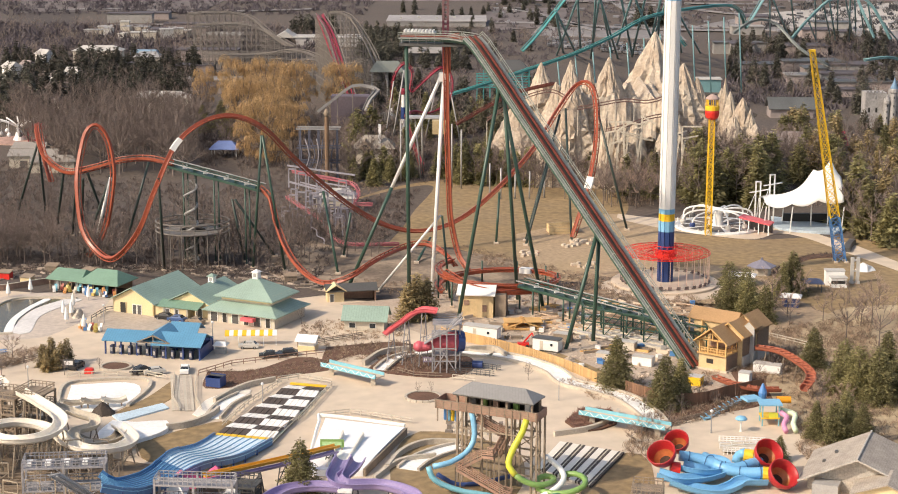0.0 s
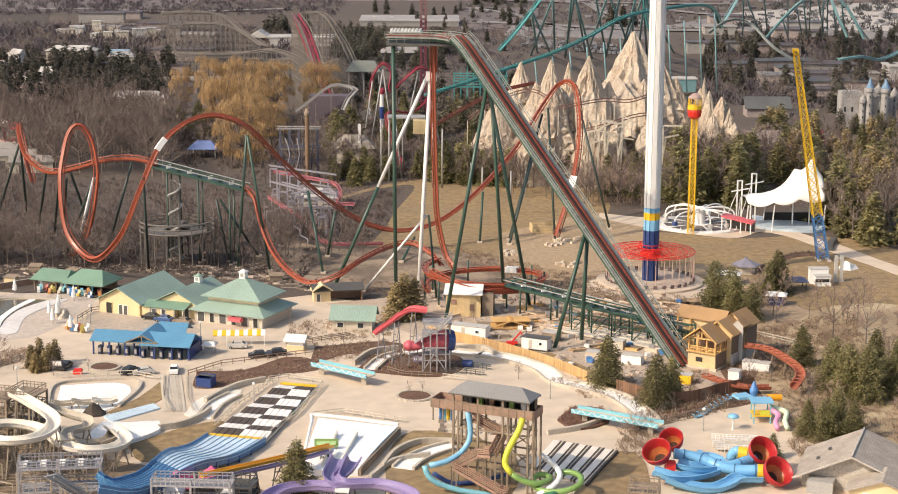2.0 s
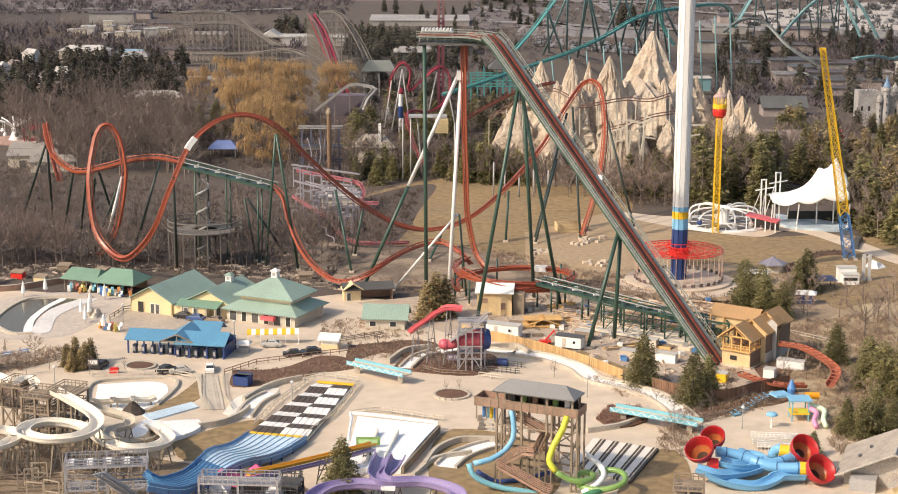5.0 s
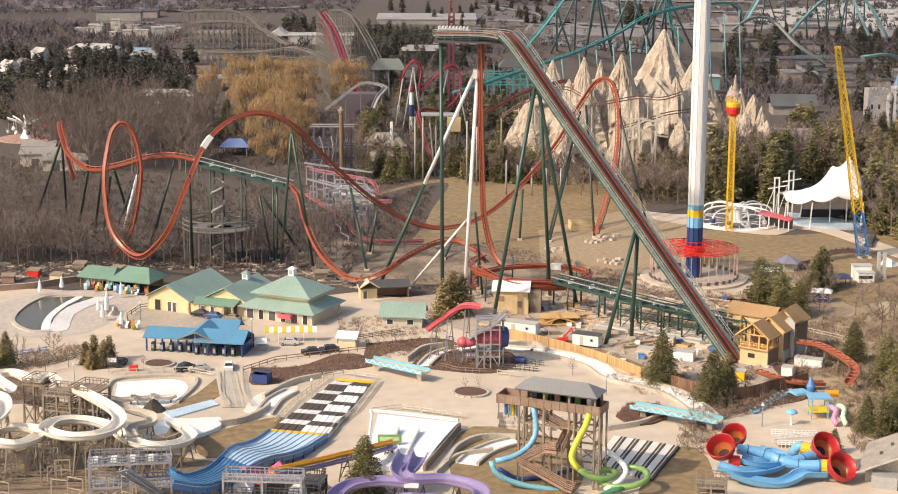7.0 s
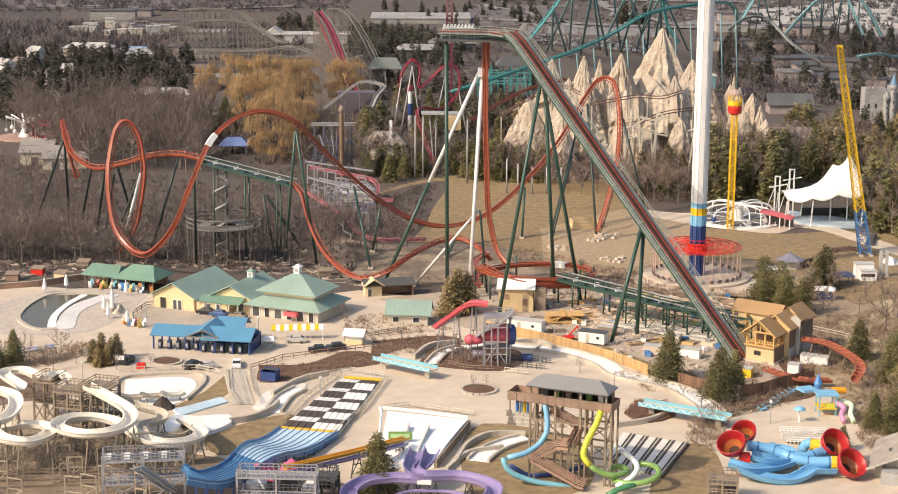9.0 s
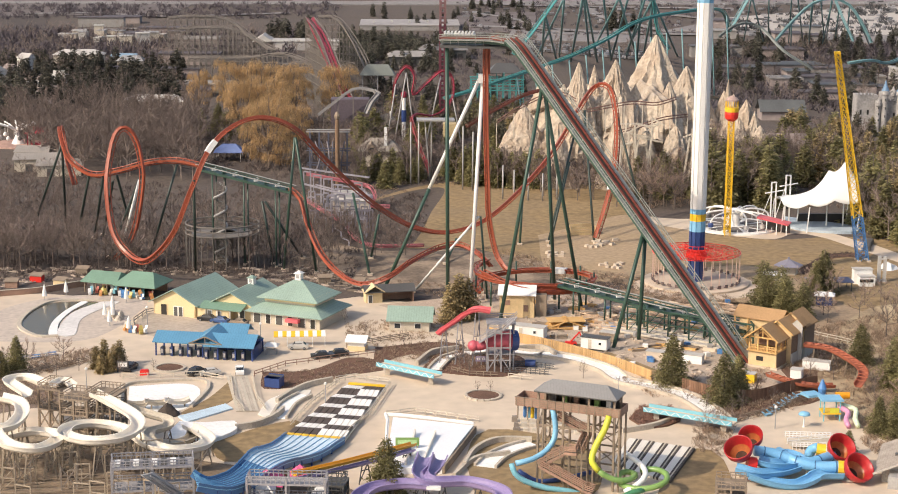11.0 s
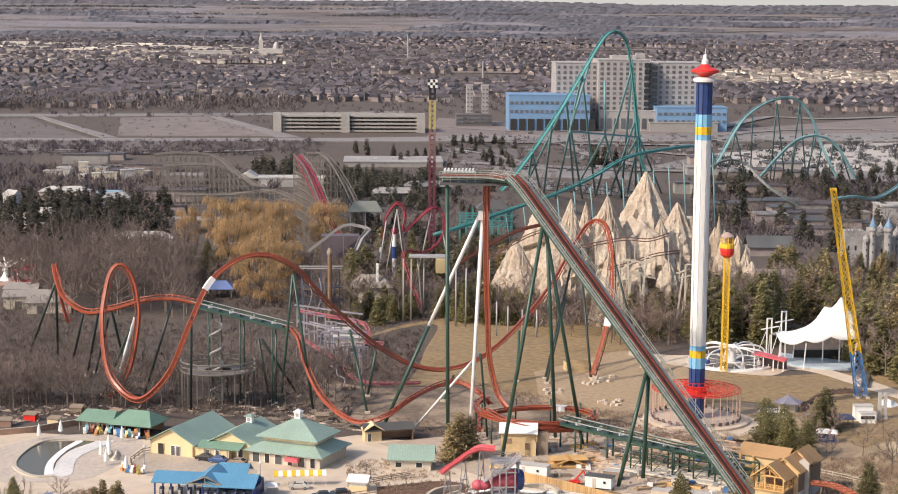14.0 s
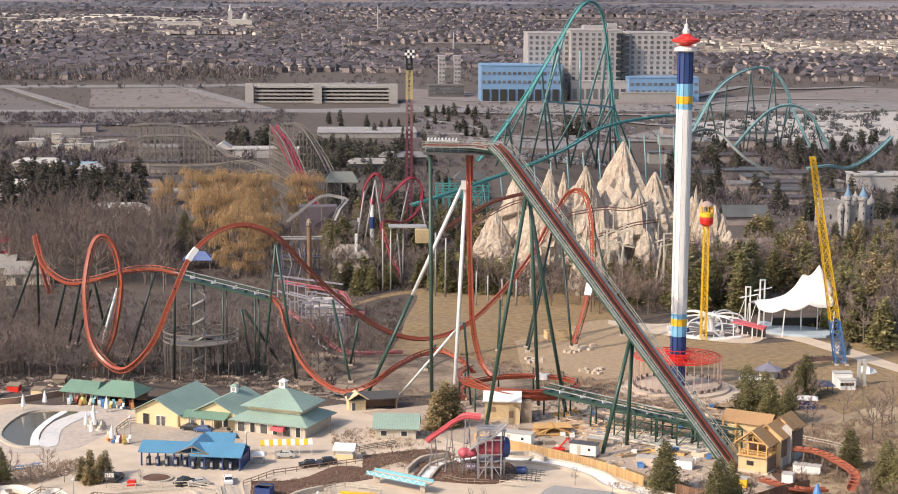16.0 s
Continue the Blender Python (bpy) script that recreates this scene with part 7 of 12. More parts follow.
plant(SPRUCE + PINE + BARE, [(0.8, 608), (21, 606), (24, 640), (3, 650)], 20, 0.75, 1.1, 182, 3.2)
plant(BARE + BARE + SPRUCE, [(4, 600), (46, 598), (47, 612), (5, 613)], 28, 0.75, 1.1, 183, 2.6)
scrub("far_woods", [(6.7, 1146.4), (187.5, 1152.9), (250.5, 1486.9), (16.8, 1447.7)], 420, 3.5, M_FARTREE, "low bare trees in the hospital grounds", 141, 8)
scrub("far_woods", [(183.7, 1152.7), (379.6, 1202), (561.4, 1738.9), (288.6, 1719)], 40, 3.0, M_FARTREE, "low bare trees among the lots", 142, 8)
scrub("far_woods", [(-346.9, 1303.6), (-72.6, 1316.6), (-83.9, 1691.9), (-433.4, 1666.4)], 260, 3.0, M_FARTREE, "thin bare bushes along the road", 143, 7)
scrub("far_woods", [(-46.8, 807), (32.2, 808), (59, 1148.3), (-52.7, 1144.3)], 700, 3.4, M_FARTREE, "bare woods behind the rides", 144, 9)
woods("mixed_woods", "bare trees and dark pines behind the rides", FARBARE + FARPINE, [(-46.8, 807), (32.2, 808), (59, 1148.3), (-52.7, 1144.3)], 60, 0.5, 0.85, 24, 6)
scrub("far_woods", [(111.2, 789.4), (218.3, 771.7), (329, 1118.6), (162.6, 1076.7)], 800, 5.5, M_FARTREE, "bare woods round the far rides", 145, 10)
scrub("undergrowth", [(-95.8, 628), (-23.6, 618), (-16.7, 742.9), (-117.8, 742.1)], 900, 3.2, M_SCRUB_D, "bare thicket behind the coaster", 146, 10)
plant(FARPINE, [(24.2, 1353.6), (66.5, 1355.7), (69.8, 1401.7), (26.1, 1399.4)], 10, 0.6, 0.9, 161, 7)
plant(FARPINE, [(109.9, 1183.1), (129.4, 1183.8), (134.1, 1219), (114.1, 1218.2)], 5, 1.0, 1.3, 162, 6)
plant(FARPINE, [(143, 994.6), (187.1, 986.7), (211.1, 1096.1), (162.3, 1105.6)], 26, 0.6, 1.0, 163, 5)
woods("bare_woods", "low leafless trees behind the mountain", BARE, [(29, 1147.2), (153.1, 1083.5), (140.6, 1009.8), (22.4, 1022.4)], 26, 0.5, 0.8, 164, 6)
sh = thing("teal_shed", "long teal maintenance shed behind the mountain", "shed", *(150.7, 1059), 0)
part("body", Geo().box(*(114.8, 850, 22.6)[:2], 0, 11, 8, 6), M_TEAL_S, sh)
part("roof", Geo().box(*(114.8, 850, 22.6)[:2], 6, 12, 9, 0.5), M_LGREY, sh)
ws_ = thing("white_shed", "white gabled shed with a dark end wall", "shed", *(-109.2, 1060, 11.1)[:2], 0)
x_, y_, _ = (-109.2, 1060, 11.1)
part("wall", Geo().box(x_, y_, 0, 12, 16, 5), M_TRIMD, ws_)
part("roof", Geo().add([(x_ - 6.5, y_ - 8.6, 5), (x_ + 6.5, y_ - 8.6, 5), (x_ + 6.5, y_ + 8.6, 5), (x_ - 6.5, y_ + 8.6, 5), (x_, y_ - 8.6, 9), (x_, y_ + 8.6, 9)], [(0, 1, 4), (3, 5, 2), (0, 4, 5, 3), (1, 2, 5, 4), (3, 2, 1, 0)]), M_LGREY, ws_)
woods("bare_woods", "leafless trees and dark spruces between the rides", BARE + BARE + SPRUCE, [(-25.4, 612.3), (6.1, 603.1), (17.9, 751.8), (-21.1, 769.2)], 34, 0.5, 0.8, 173, 5)
woods("bare_woods", "leafless trees among the frames of the rides", BARE, [(-51, 598.7), (-25.5, 603.2), (-24.2, 718.3), (-54.6, 718.1)], 22, 0.6, 0.9, 174, 5)
scrub("undergrowth", [(-25.6, 598.7), (7.7, 596.4), (17.9, 751.8), (-23.6, 769.2)], 700, 2.4, M_SCRUB_D, "brown undergrowth between the rides", 175, 9)
scrub("undergrowth", scrub_edge, 420, 1.8, M_SCRUB_D, "brown saplings at the lawn's edge", 176, 9)
r = random.Random(44)
cars = Geo()
for k in range(150):
    x, y, _ = Vector((46.5, 1080, 7.8)).lerp(Vector((115.4, 1020, 10.2)), r.random())
    cars.box(x, y + r.choice((-24, -12, 0, 12, 24)), 0.5, 4.4, 1.8, 1.4, 90)
for k in range(330):
    y = r.uniform(1150, 1500)
    x = far_x(r.uniform(1240, 1600), y) if k % 3 else far_x(r.uniform(770, 1240), y)
    cars.box(x, y, 0.4, 4.4, 1.8, 1.4, r.choice((0, 90)))
stuff("far_cars", cars, mat("far_car_paint", (0.20, 0.195, 0.20), 0.4, island=0.7), "scattered parked cars far off", "cars")


# ---- park buildings ----
def roof_x(gg, x0, x1, y0, y1, ze, zr, th=0.22, inset=0.0):
    """A pitched roof with its ridge along x; inset: how far its ends slope in."""
    ym = (y0 + y1) / 2
    top = [(x0, y0, ze), (x1, y0, ze), (x1, y1, ze), (x0, y1, ze), (x0 + inset, ym, zr), (x1 - inset, ym, zr)]
    v = top + [(a, b, c - th) for a, b, c in top]
    ends = [(1, 2, 5), (3, 0, 4), (7, 11, 8), (9, 10, 6)] if inset > 0.3 else [(1, 7, 11, 5), (5, 11, 8, 2), (3, 9, 10, 4), (4, 10, 6, 0)]
    sides = [(0, 6, 7, 1), (2, 8, 9, 3)] + ([(1, 7, 8, 2), (3, 9, 6, 0)] if inset > 0.3 else [])
    return gg.add(v, [(0, 1, 5, 4), (2, 3, 4, 5), (6, 10, 11, 7), (8, 11, 10, 9)] + ends + sides)


def roof_y(gg, x0, x1, y0, y1, ze, zr, th=0.22, inset=0.0):
    o = len(gg.v)
    h = Geo()
    roof_x(h, y0, y1, x0, x1, ze, zr, th, inset)
    return gg.add([(b, a, c) for a, b, c in h.v], [f[::-1] for f in h.f])


def gable_wall(gg, x0, x1, y, ze, zr, th=0.2):
    xm = (x0 + x1) / 2
    v = [(x0, y, 0), (x1, y, 0), (x1, y, ze), (xm, y, zr), (x0, y, ze)]
    return gg.add(v + [(a, b + th, c) for a, b, c in v], [(0, 1, 2, 3, 4), (9, 8, 7, 6, 5), (0, 5, 6, 1), (1, 6, 7, 2), (4, 9, 5, 0)])


def pane(parent, x, y, z, w, h, name="window", m=None, frame_m=None):
    f = part(name, Geo().box(x, y - 0.04, z, w, 0.12, h), m or M_GLASS, parent, world=False)
    part("frame", Geo().box(x, y - 0.06, z + h, w + 0.24, 0.16, 0.12).box(x - w / 2 - 0.06, y - 0.06, z, 0.12, 0.16, h).box(x + w / 2 + 0.06, y - 0.06, z, 0.12, 0.16, h), frame_m or M_WHITEP, f, world=False)


def cupola(parent, x, y, z):
    c = part("cupola", Geo().box(x, y, z, 1.5, 1.5, 1.7), M_WHITEP, parent, "white cupola", world=False)
    part("louvre", Geo().box(x, y - 0.76, z + 0.5, 0.8, 0.06, 0.8), M_GREY, c, world=False)
    part("cupola_roof", roof_x(Geo(), x - 1.0, x + 1.0, y - 1.0, y + 1.0, z + 1.7, z + 2.35, 0.1, 0.95), M_ROOF if parent is b2 else M_WHITEP, c, world=False)


def railing(name, pts, h=1.1, gap=2.0, material=None, label="pale steel railing", rails=(0.5, 1.0), post=0.12):
    ob = thing(name, label, "fence", pts[0][0], pts[0][1], 0, "fences")
    m = material or M_PALEW
    P3 = [Vector((*p[:2], p[2] if len(p) > 2 else 0)) for p in pts]
    for a, b in zip(P3, P3[1:]):
        n = max(1, int((b - a).length / gap))
        for k in range(n):
            q = a.lerp(b, k / n)
            part("post", Geo().box(q.x, q.y, q.z, post, post, h), m, ob)
        for r_ in rails:
            part("rail", Geo().bar(a + Vector((0, 0, h * r_)), b + Vector((0, 0, h * r_)), post * 0.9), m, ob)
    return ob


b1 = thing("gable_building", "cream park building with a pale green metal gable roof", "building", -86.6, 419.5, 0, rz=-24)
gg = Geo()
gable_wall(gg, 0, 11.6, 0, 3.4, 6.4)
gg.box(0.1, 9, 0, 0.25, 18, 3.6).box(11.5, 9, 0, 0.25, 18, 3.6).box(5.8, 18, 0, 11.6, 0.25, 3.6)
part("wall", gg, M_CREAM, b1, world=False)
part("roof", roof_y(Geo(), -1.0, 12.6, -0.9, 20, 3.2, 6.8), M_ROOF, b1, world=False)
pane(b1, 2.9, 0, 0.1, 1.6, 2.6, "door", M_TRIMD, M_CREAM)
for x in (6.2, 7.6):
    pane(b1, x, 0, 0.1, 1.0, 2.3, "door", M_DGREY)
part("awning_wing", Geo().box(13.2, 4, 0, 3, 7, 3), M_CREAM, b1, world=False)
b2 = thing("gable_building", "cream park building with a green porch roof and cupola", "building", -73.6, 416, 0, rz=-22)
gg = Geo()
gable_wall(gg, 0.8, 12.2, 1.2, 3.4, 6.1)
gg.box(0.9, 9, 0, 0.25, 16, 3.8).box(12.1, 9, 0, 0.25, 16, 3.8).box(6.5, 17, 0, 11.4, 0.25, 3.8)
part("wall", gg, M_CREAM, b2, world=False)
part("roof", roof_y(Geo(), -0.2, 13.2, 0.4, 18, 3.3, 6.6), M_ROOF, b2, world=False)
part("porch_roof", Geo().add([(-1.0, -2.2, 2.9), (10.6, -2.2, 2.9), (10.6, 1.2, 3.9), (-1.0, 1.2, 3.9), (-1.0, -2.2, 2.7), (10.6, -2.2, 2.7), (10.6, 1.2, 3.7), (-1.0, 1.2, 3.7)], [(0, 1, 2, 3), (7, 6, 5, 4), (0, 4, 5, 1), (1, 5, 6, 2), (3, 2, 6, 7), (0, 3, 7, 4)]), M_ROOF_D, b2, world=False)
part("porch_wall", Geo().box(3.4, -0.4, 0, 7.4, 2.6, 2.7), M_CREAM, b2, world=False)
for x in (1.0, 4.2, 7.6, 10):
    part("porch_post", Geo().box(x, -1.9, 0, 0.3, 0.3, 2.8), M_PALEW, b2, world=False)
for x in (2.0, 4.5, 9.3):
    pane(b2, x, -1.72 if x < 7 else 1.2, 0.2, 1.1, 2.1, "door", M_DGREY)
cupola(b2, 6.5, 12, 6.2)
b3 = thing("hip_building", "large hall with a two-tiered pale green hip roof", "building", -62.3, 411.2, 0, rz=-25)
part("wall", Geo().box(9.3, 7, 0, 18.6, 14, 3.3).box(9.3, 7.3, 3.3, 13.6, 9.6, 3.6), M_PALEW, b3, world=False)
part("clerestory", Geo().box(9.3, 7.3, 5.2, 13.7, 9.7, 1.7), M_CREAM, b3, world=False)
part("lower_roof", roof_x(Geo(), -1.1, 19.7, -1.1, 15.1, 3.0, 7.1, 0.2, 8.0), M_ROOF, b3, world=False)
part("upper_roof", roof_x(Geo(), 1.1, 17.5, 1.0, 13.6, 6.2, 10.2, 0.25, 7.8), M_ROOF, b3, world=False)
part("eave", Geo().box(9.3, 7.3, 5.95, 16.2, 12.4, 0.2), M_WHITEP, b3, world=False)
cupola(b3, 9.3, 7.3, 9.8)
for k in range(6):
    pane(b3, 1.8 + k * 3.0, 0, 0.2, 1.2 if k % 2 else 1.8, 2.2, "door" if k % 2 else "window", M_TRIMD if k % 2 else M_DGREY)
part("kiosk_awning", Geo().box(12, -1.2, 1.5, 3.4, 1.4, 0.8), M_CORAL, b3, "red striped stall awning", world=False)

# far green pavilion, yellow hut, green shed, white hut
pv = thing("lounger_pavilion", "dark open pavilion with a two-part green roof", "pavilion", -107.2, 442.4, 0, rz=-20)
part("roof", roof_x(Geo(), -1, 9.5, -1, 8, 2.9, 5.0, 0.2, 1.0), M_ROOF_D, pv, world=False)
part("roof", roof_x(Geo(), 8.5, 20.5, -1.4, 9, 2.8, 5.6, 0.2, 3.0), M_ROOF_D, pv, world=False)
part("back_wall", Geo().box(10, 7.5, 0, 19, 0.3, 3), M_REDWOOD, pv, world=False)
for x in (0, 3.2, 6.4, 9.6, 12.8, 16, 19.4):
    part("post", Geo().box(x, -0.4, 0, 0.25, 0.25, 2.9), M_WOOD, pv, world=False)
yh = thing("yellow_hut", "small cream hut with a dark shed roof", "hut", -35.0, 429.8, 0, rz=12)
part("wall", Geo().box(2, 1.6, 0, 4.2, 3.4, 3.2), M_CREAM, yh, world=False)
part("open_bay", Geo().box(8, 3, 0, 8, 0.25, 2.6).box(12, 1.4, 0, 0.25, 3.4, 2.6), M_REDWOOD, yh, world=False)
part("roof", roof_x(Geo(), -0.6, 12.6, -0.9, 4.6, 2.9, 4.3), M_DGREY, yh, world=False)
part("gable", roof_y(Geo(), -0.6, 4.6, -1.2, 3, 3.0, 4.6), M_CREAM, yh, world=False)
pane(yh, 1.0, -0.1, 0.1, 0.9, 1.9, "door", M_DGREY)
sh = thing("green_shed", "pale shed with a pale green pitched roof", "shed", -29.3, 402.3, 0, rz=-6)
gg = Geo().box(5, 3, 0, 9.4, 5.6, 2.9)
part("wall", gg, M_PALEW, sh, world=False)
part("roof", roof_x(Geo(), -0.4, 10.6, -0.7, 6.7, 2.8, 5.6), M_ROOF, sh, world=False)
for x in (2.2, 7):
    pane(sh, x, 0.2, 0.9, 1.4, 1.1)
hu = thing("ticket_hut", "small white hut with a cream counter", "hut", -38.3, 384.9, 0, rz=-14)
part("wall", Geo().box(2, 1.5, 0, 4.0, 2.8, 1.2), M_CREAM, hu, world=False)
part("window_band", Geo().box(2, 1.5, 1.2, 3.7, 2.5, 1.2), M_WHITEP, hu, world=False)
part("roof", roof_x(Geo(), -0.5, 4.5, -0.6, 3.6, 2.4, 3.6, 0.2), M_WHITEP, hu, world=False)

# blue entrance pavilion
M_GATE = mat("dark_navy_gate", (0.045, 0.055, 0.10), 0.45, var=0.1)
bp = thing("entrance_pavilion", "open navy entrance pavilion with blue metal roofs", "pavilion", -80.9, 381.6, 0, rz=-10.5)
part("roof", roof_x(Geo(), -0.6, 11.2, -0.8, 6.6, 3.4, 5.1), M_BLUEROOF, bp, world=False)
part("roof", roof_x(Geo(), 11.4, 23.0, -2.0, 6.6, 3.3, 5.3), M_BLUEROOF, bp, world=False)
part("roof", roof_y(Geo(), 8.2, 15.4, -1.4, 9, 3.5, 5.6), M_BLUEROOF, bp, world=False)
part("roof", roof_x(Geo(), 12, 19, 7, 13, 3.7, 5.6), M_BLUEROOF, bp, world=False)
for x in (0, 3.7, 7.4, 10.8, 14.6, 18.6, 22.4):
    for y in (0, 5.8):
        part("post", Geo().box(x, y - (1.2 if x > 11 and y == 0 else 0), 0, 0.32, 0.32, 3.5), M_BLUE, bp, world=False)
part("truss", Geo().bar((8, -1.5, 3.6), (11.8, -1.5, 5.2), 0.2).bar((15.6, -1.5, 3.6), (11.8, -1.5, 5.2), 0.2).bar((8, -1.5, 3.6), (15.6, -1.5, 3.6), 0.2).bar((11.8, -1.5, 3.6), (11.8, -1.5, 5.2), 0.15), M_WOOD, bp, world=False)
part("back_wall", Geo().box(17.5, 7.4, 0, 10.4, 0.25, 3.3).box(22.4, 3.4, 0, 0.25, 8, 2.6), M_BLUE, bp, world=False)
for k in range(10):
    x = 1.4 + k * 2.1
    t_ = part("turnstile", Geo().box(x, 0.6 - (1.2 if x > 11 else 0), 0.1, 0.75, 1.3, 1.9), M_GATE, bp, "navy ticket gate", world=False)
    part("gate_panel", Geo().box(x, -0.12 - (1.2 if x > 11 else 0), 0.7, 0.5, 0.1, 0.9), M_GREY, t_, world=False)
kk = thing("snack_kiosk", "small white kiosk with a rounded awning", "kiosk", *(-56.7, 381.9), 0, rz=-8)
part("counter", Geo().box(1.3, 1, 0, 2.4, 1.8, 1.1), M_GREY, kk, world=False)
part("awning", roof_x(Geo(), -0.2, 2.9, -0.4, 2.4, 2.1, 2.7, 0.2, 0.5), M_WHITEP, kk, world=False)
for x in (0.1, 2.5):
    part("post", Geo().box(x, 0.2, 1.1, 0.12, 0.12, 1.1), M_WHITEP, kk, world=False)
cn = thing("striped_awning", "long yellow and white striped fabric awning on posts", "awning", -55.2, 389.0, 0, rz=4)
for k in range(12):
    part("stripe", Geo().add([(k * 0.98, -0.6, 2.5), ((k + 1) * 0.98, -0.6, 2.5), ((k + 1) * 0.98, 1.2, 3.3), (k * 0.98, 1.2, 3.3), (k * 0.98, -0.6, 2.3), ((k + 1) * 0.98, -0.6, 2.3), ((k + 1) * 0.98, 1.2, 3.2), (k * 0.98, 1.2, 3.2)], [(0, 1, 2, 3), (7, 6, 5, 4), (0, 4, 5, 1), (3, 2, 6, 7), (0, 3, 7, 4), (1, 5, 6, 2)]), M_YELLOW if k % 2 == 0 else M_WHITEP, cn, world=False)
for k in range(5):
    part("post", Geo().box(0.2 + k * 2.85, -0.7, 0, 0.12, 0.12, 2.2), M_WHITEP, cn, world=False)

# building yard: trailers, plywood house, timber stack, cedar fence
for x, y, rz, w_, lab in ((-1.2, 397, -24, 8.6, "white site trailer with a flat roof"), (14.6, 386.2, -26, 6.2, "white site trailer with a dark roof")):
    tr = thing("site_trailer", lab, "trailer", x, y, 0, "site trailers", rz)
    part("body", Geo().box(w_ / 2, 1.3, 0.5, w_, 2.6, 2.5), M_WHITEP, tr, world=False)
    part("roof", Geo().box(w_ / 2, 1.3, 3.0, w_ + 0.3, 2.9, 0.16), M_LGREY if w_ > 7 else M_DGREY, tr, world=False)
    part("wheel_base", Geo().box(w_ / 2, 1.3, 0, w_ * 0.8, 2.0, 0.5), M_DGREY, tr, world=False)
    pane(tr, w_ * 0.75, 0, 1.6, 0.6, 0.6, "window")
    part("door", Geo().box(w_ * 0.35, -0.03, 0.6, 0.8, 0.08, 2.0), M_PALEW, tr, world=False)
ph = thing("plywood_house", "unfinished plywood house with a pale membrane roof", "house", -2.4, 416.5, 0, rz=-6)
gg = Geo().box(4.3, 4, 0, 8.4, 7.6, 5.7)
gable_wall(gg, 4.6, 8.6, -0.6, 3.4, 5.2)
part("wall", gg, M_PLY, ph, world=False)
part("roof", roof_x(Geo(), -0.4, 9, -0.5, 8.4, 5.6, 7.2), M_WHITEP, ph, world=False)
part("window_opening", Geo().box(2.0, 0.15, 2.9, 1.3, 0.14, 1.2), M_REDWOOD, ph, world=False)
part("door_opening", Geo().box(6.5, -0.66, 1.6, 1.1, 0.14, 1.6), M_REDWOOD, ph, world=False)
# Darker timber colour on this side stands in for shaded plywood
part("side_wall", Geo().box(10.2, 4, 0, 2.6, 6, 5.4), M_WOOD, ph, world=False)
ls = thing("lumber_stack", "stack of fresh timber roof trusses", "lumber", 8.2, 403, 0, rz=4)
for k in range(11):
    part("truss", Geo().bar((0.3, k * 0.5, 0.5), (9.6, k * 0.5, 0.5), 0.2).bar((0.3, k * 0.5, 0.5), (4.9, k * 0.5, 2.2), 0.18).bar((9.6, k * 0.5, 0.5), (4.9, k * 0.5, 2.2), 0.18).bar((2.6, k * 0.5, 0.5), (3.4, k * 0.5, 1.7), 0.14).bar((7, k * 0.5, 0.5), (6.2, k * 0.5, 1.7), 0.14), M_NEWWOOD, ls, world=False)
part("sheathing", Geo().box(4.9, 2.6, 1.9, 9, 4.6, 0.12), M_NEWWOOD, ls, world=False)
PLANK = Geo().box(0, 0, 0, 0.52, 0.08, 2.3)
fen = thing("cedar_fence", "long fence of fresh orange-brown cedar boards", "fence", -0.6, 393, 0)
me = None
run = spline([(-6, 398, 0), (-0.6, 393.5, 0), (9.4, 385, 0), (21, 371.5, 0), (27.5, 361, 0)], 0.55)
for k in range(0, len(run) - 1):
    d = run[k + 1] - run[k]
    if me is None:
        b = part("board", PLANK, M_FENCEW, fen, world=False)
        me = b.data
    else:
        b = new("board", me)
        b.parent = fen
    b.location = run[k] - fen.location
    b.rotation_euler = (0, 0, math.atan2(d.y, d.x))
fen2 = thing("board_fence", "dark brown tall board fence along the flume", "fence", 37, 348.5, 0)
run = spline([(33, 354, 0), (38, 349, 0), (46, 345.5, 0), (55, 352, 0), (62, 356, 0)], 0.6)
for k in range(0, len(run) - 1):
    d = run[k + 1] - run[k]
    if k == 0:
        b = part("board", Geo().box(0, 0, 0, 0.58, 0.08, 2.7), mat("dark_brown_boards", (0.21, 0.115, 0.07), 0.85, var=0.25, obj=0.2), fen2, world=False)
        me = b.data
    else:
        b = new("board", me)
        b.parent = fen2
    b.location = run[k] - fen2.location
    b.rotation_euler = (0, 0, math.atan2(d.y, d.x))

# timber chalet at the lift's foot
ch = thing("timber_chalet", "unfinished timber chalet with plywood walls and brown roofs", "house", 50.3, 372.9, 0, rz=-35)
ch.scale = (0.94, 0.94, 0.89)
M_BROWNROOF = mat("brown_felt_roof", (0.37, 0.225, 0.11), 0.85, var=0.15)
part("plinth", Geo().box(3.5, 2.8, 0, 8.0, 6.6, 0.5), M_CONC, ch, world=False)
part("lower_wall", Geo().box(3.5, 3, 0.5, 7.0, 6, 3.6), M_PLY, ch, world=False)
part("window", Geo().box(2.9, -0.04, 1.8, 1.7, 0.1, 1.1), M_TRIMD, ch, world=False)
part("balcony_floor", Geo().box(3.5, 2.6, 4.1, 7.4, 6.4, 0.3), M_NEWWOOD, ch, world=False)
for x in (0.15, 2.3, 4.7, 6.85):
    part("post", Geo().box(x, 0.1, 4.2, 0.32, 0.32, 3.5), M_NEWWOOD, ch, world=False)
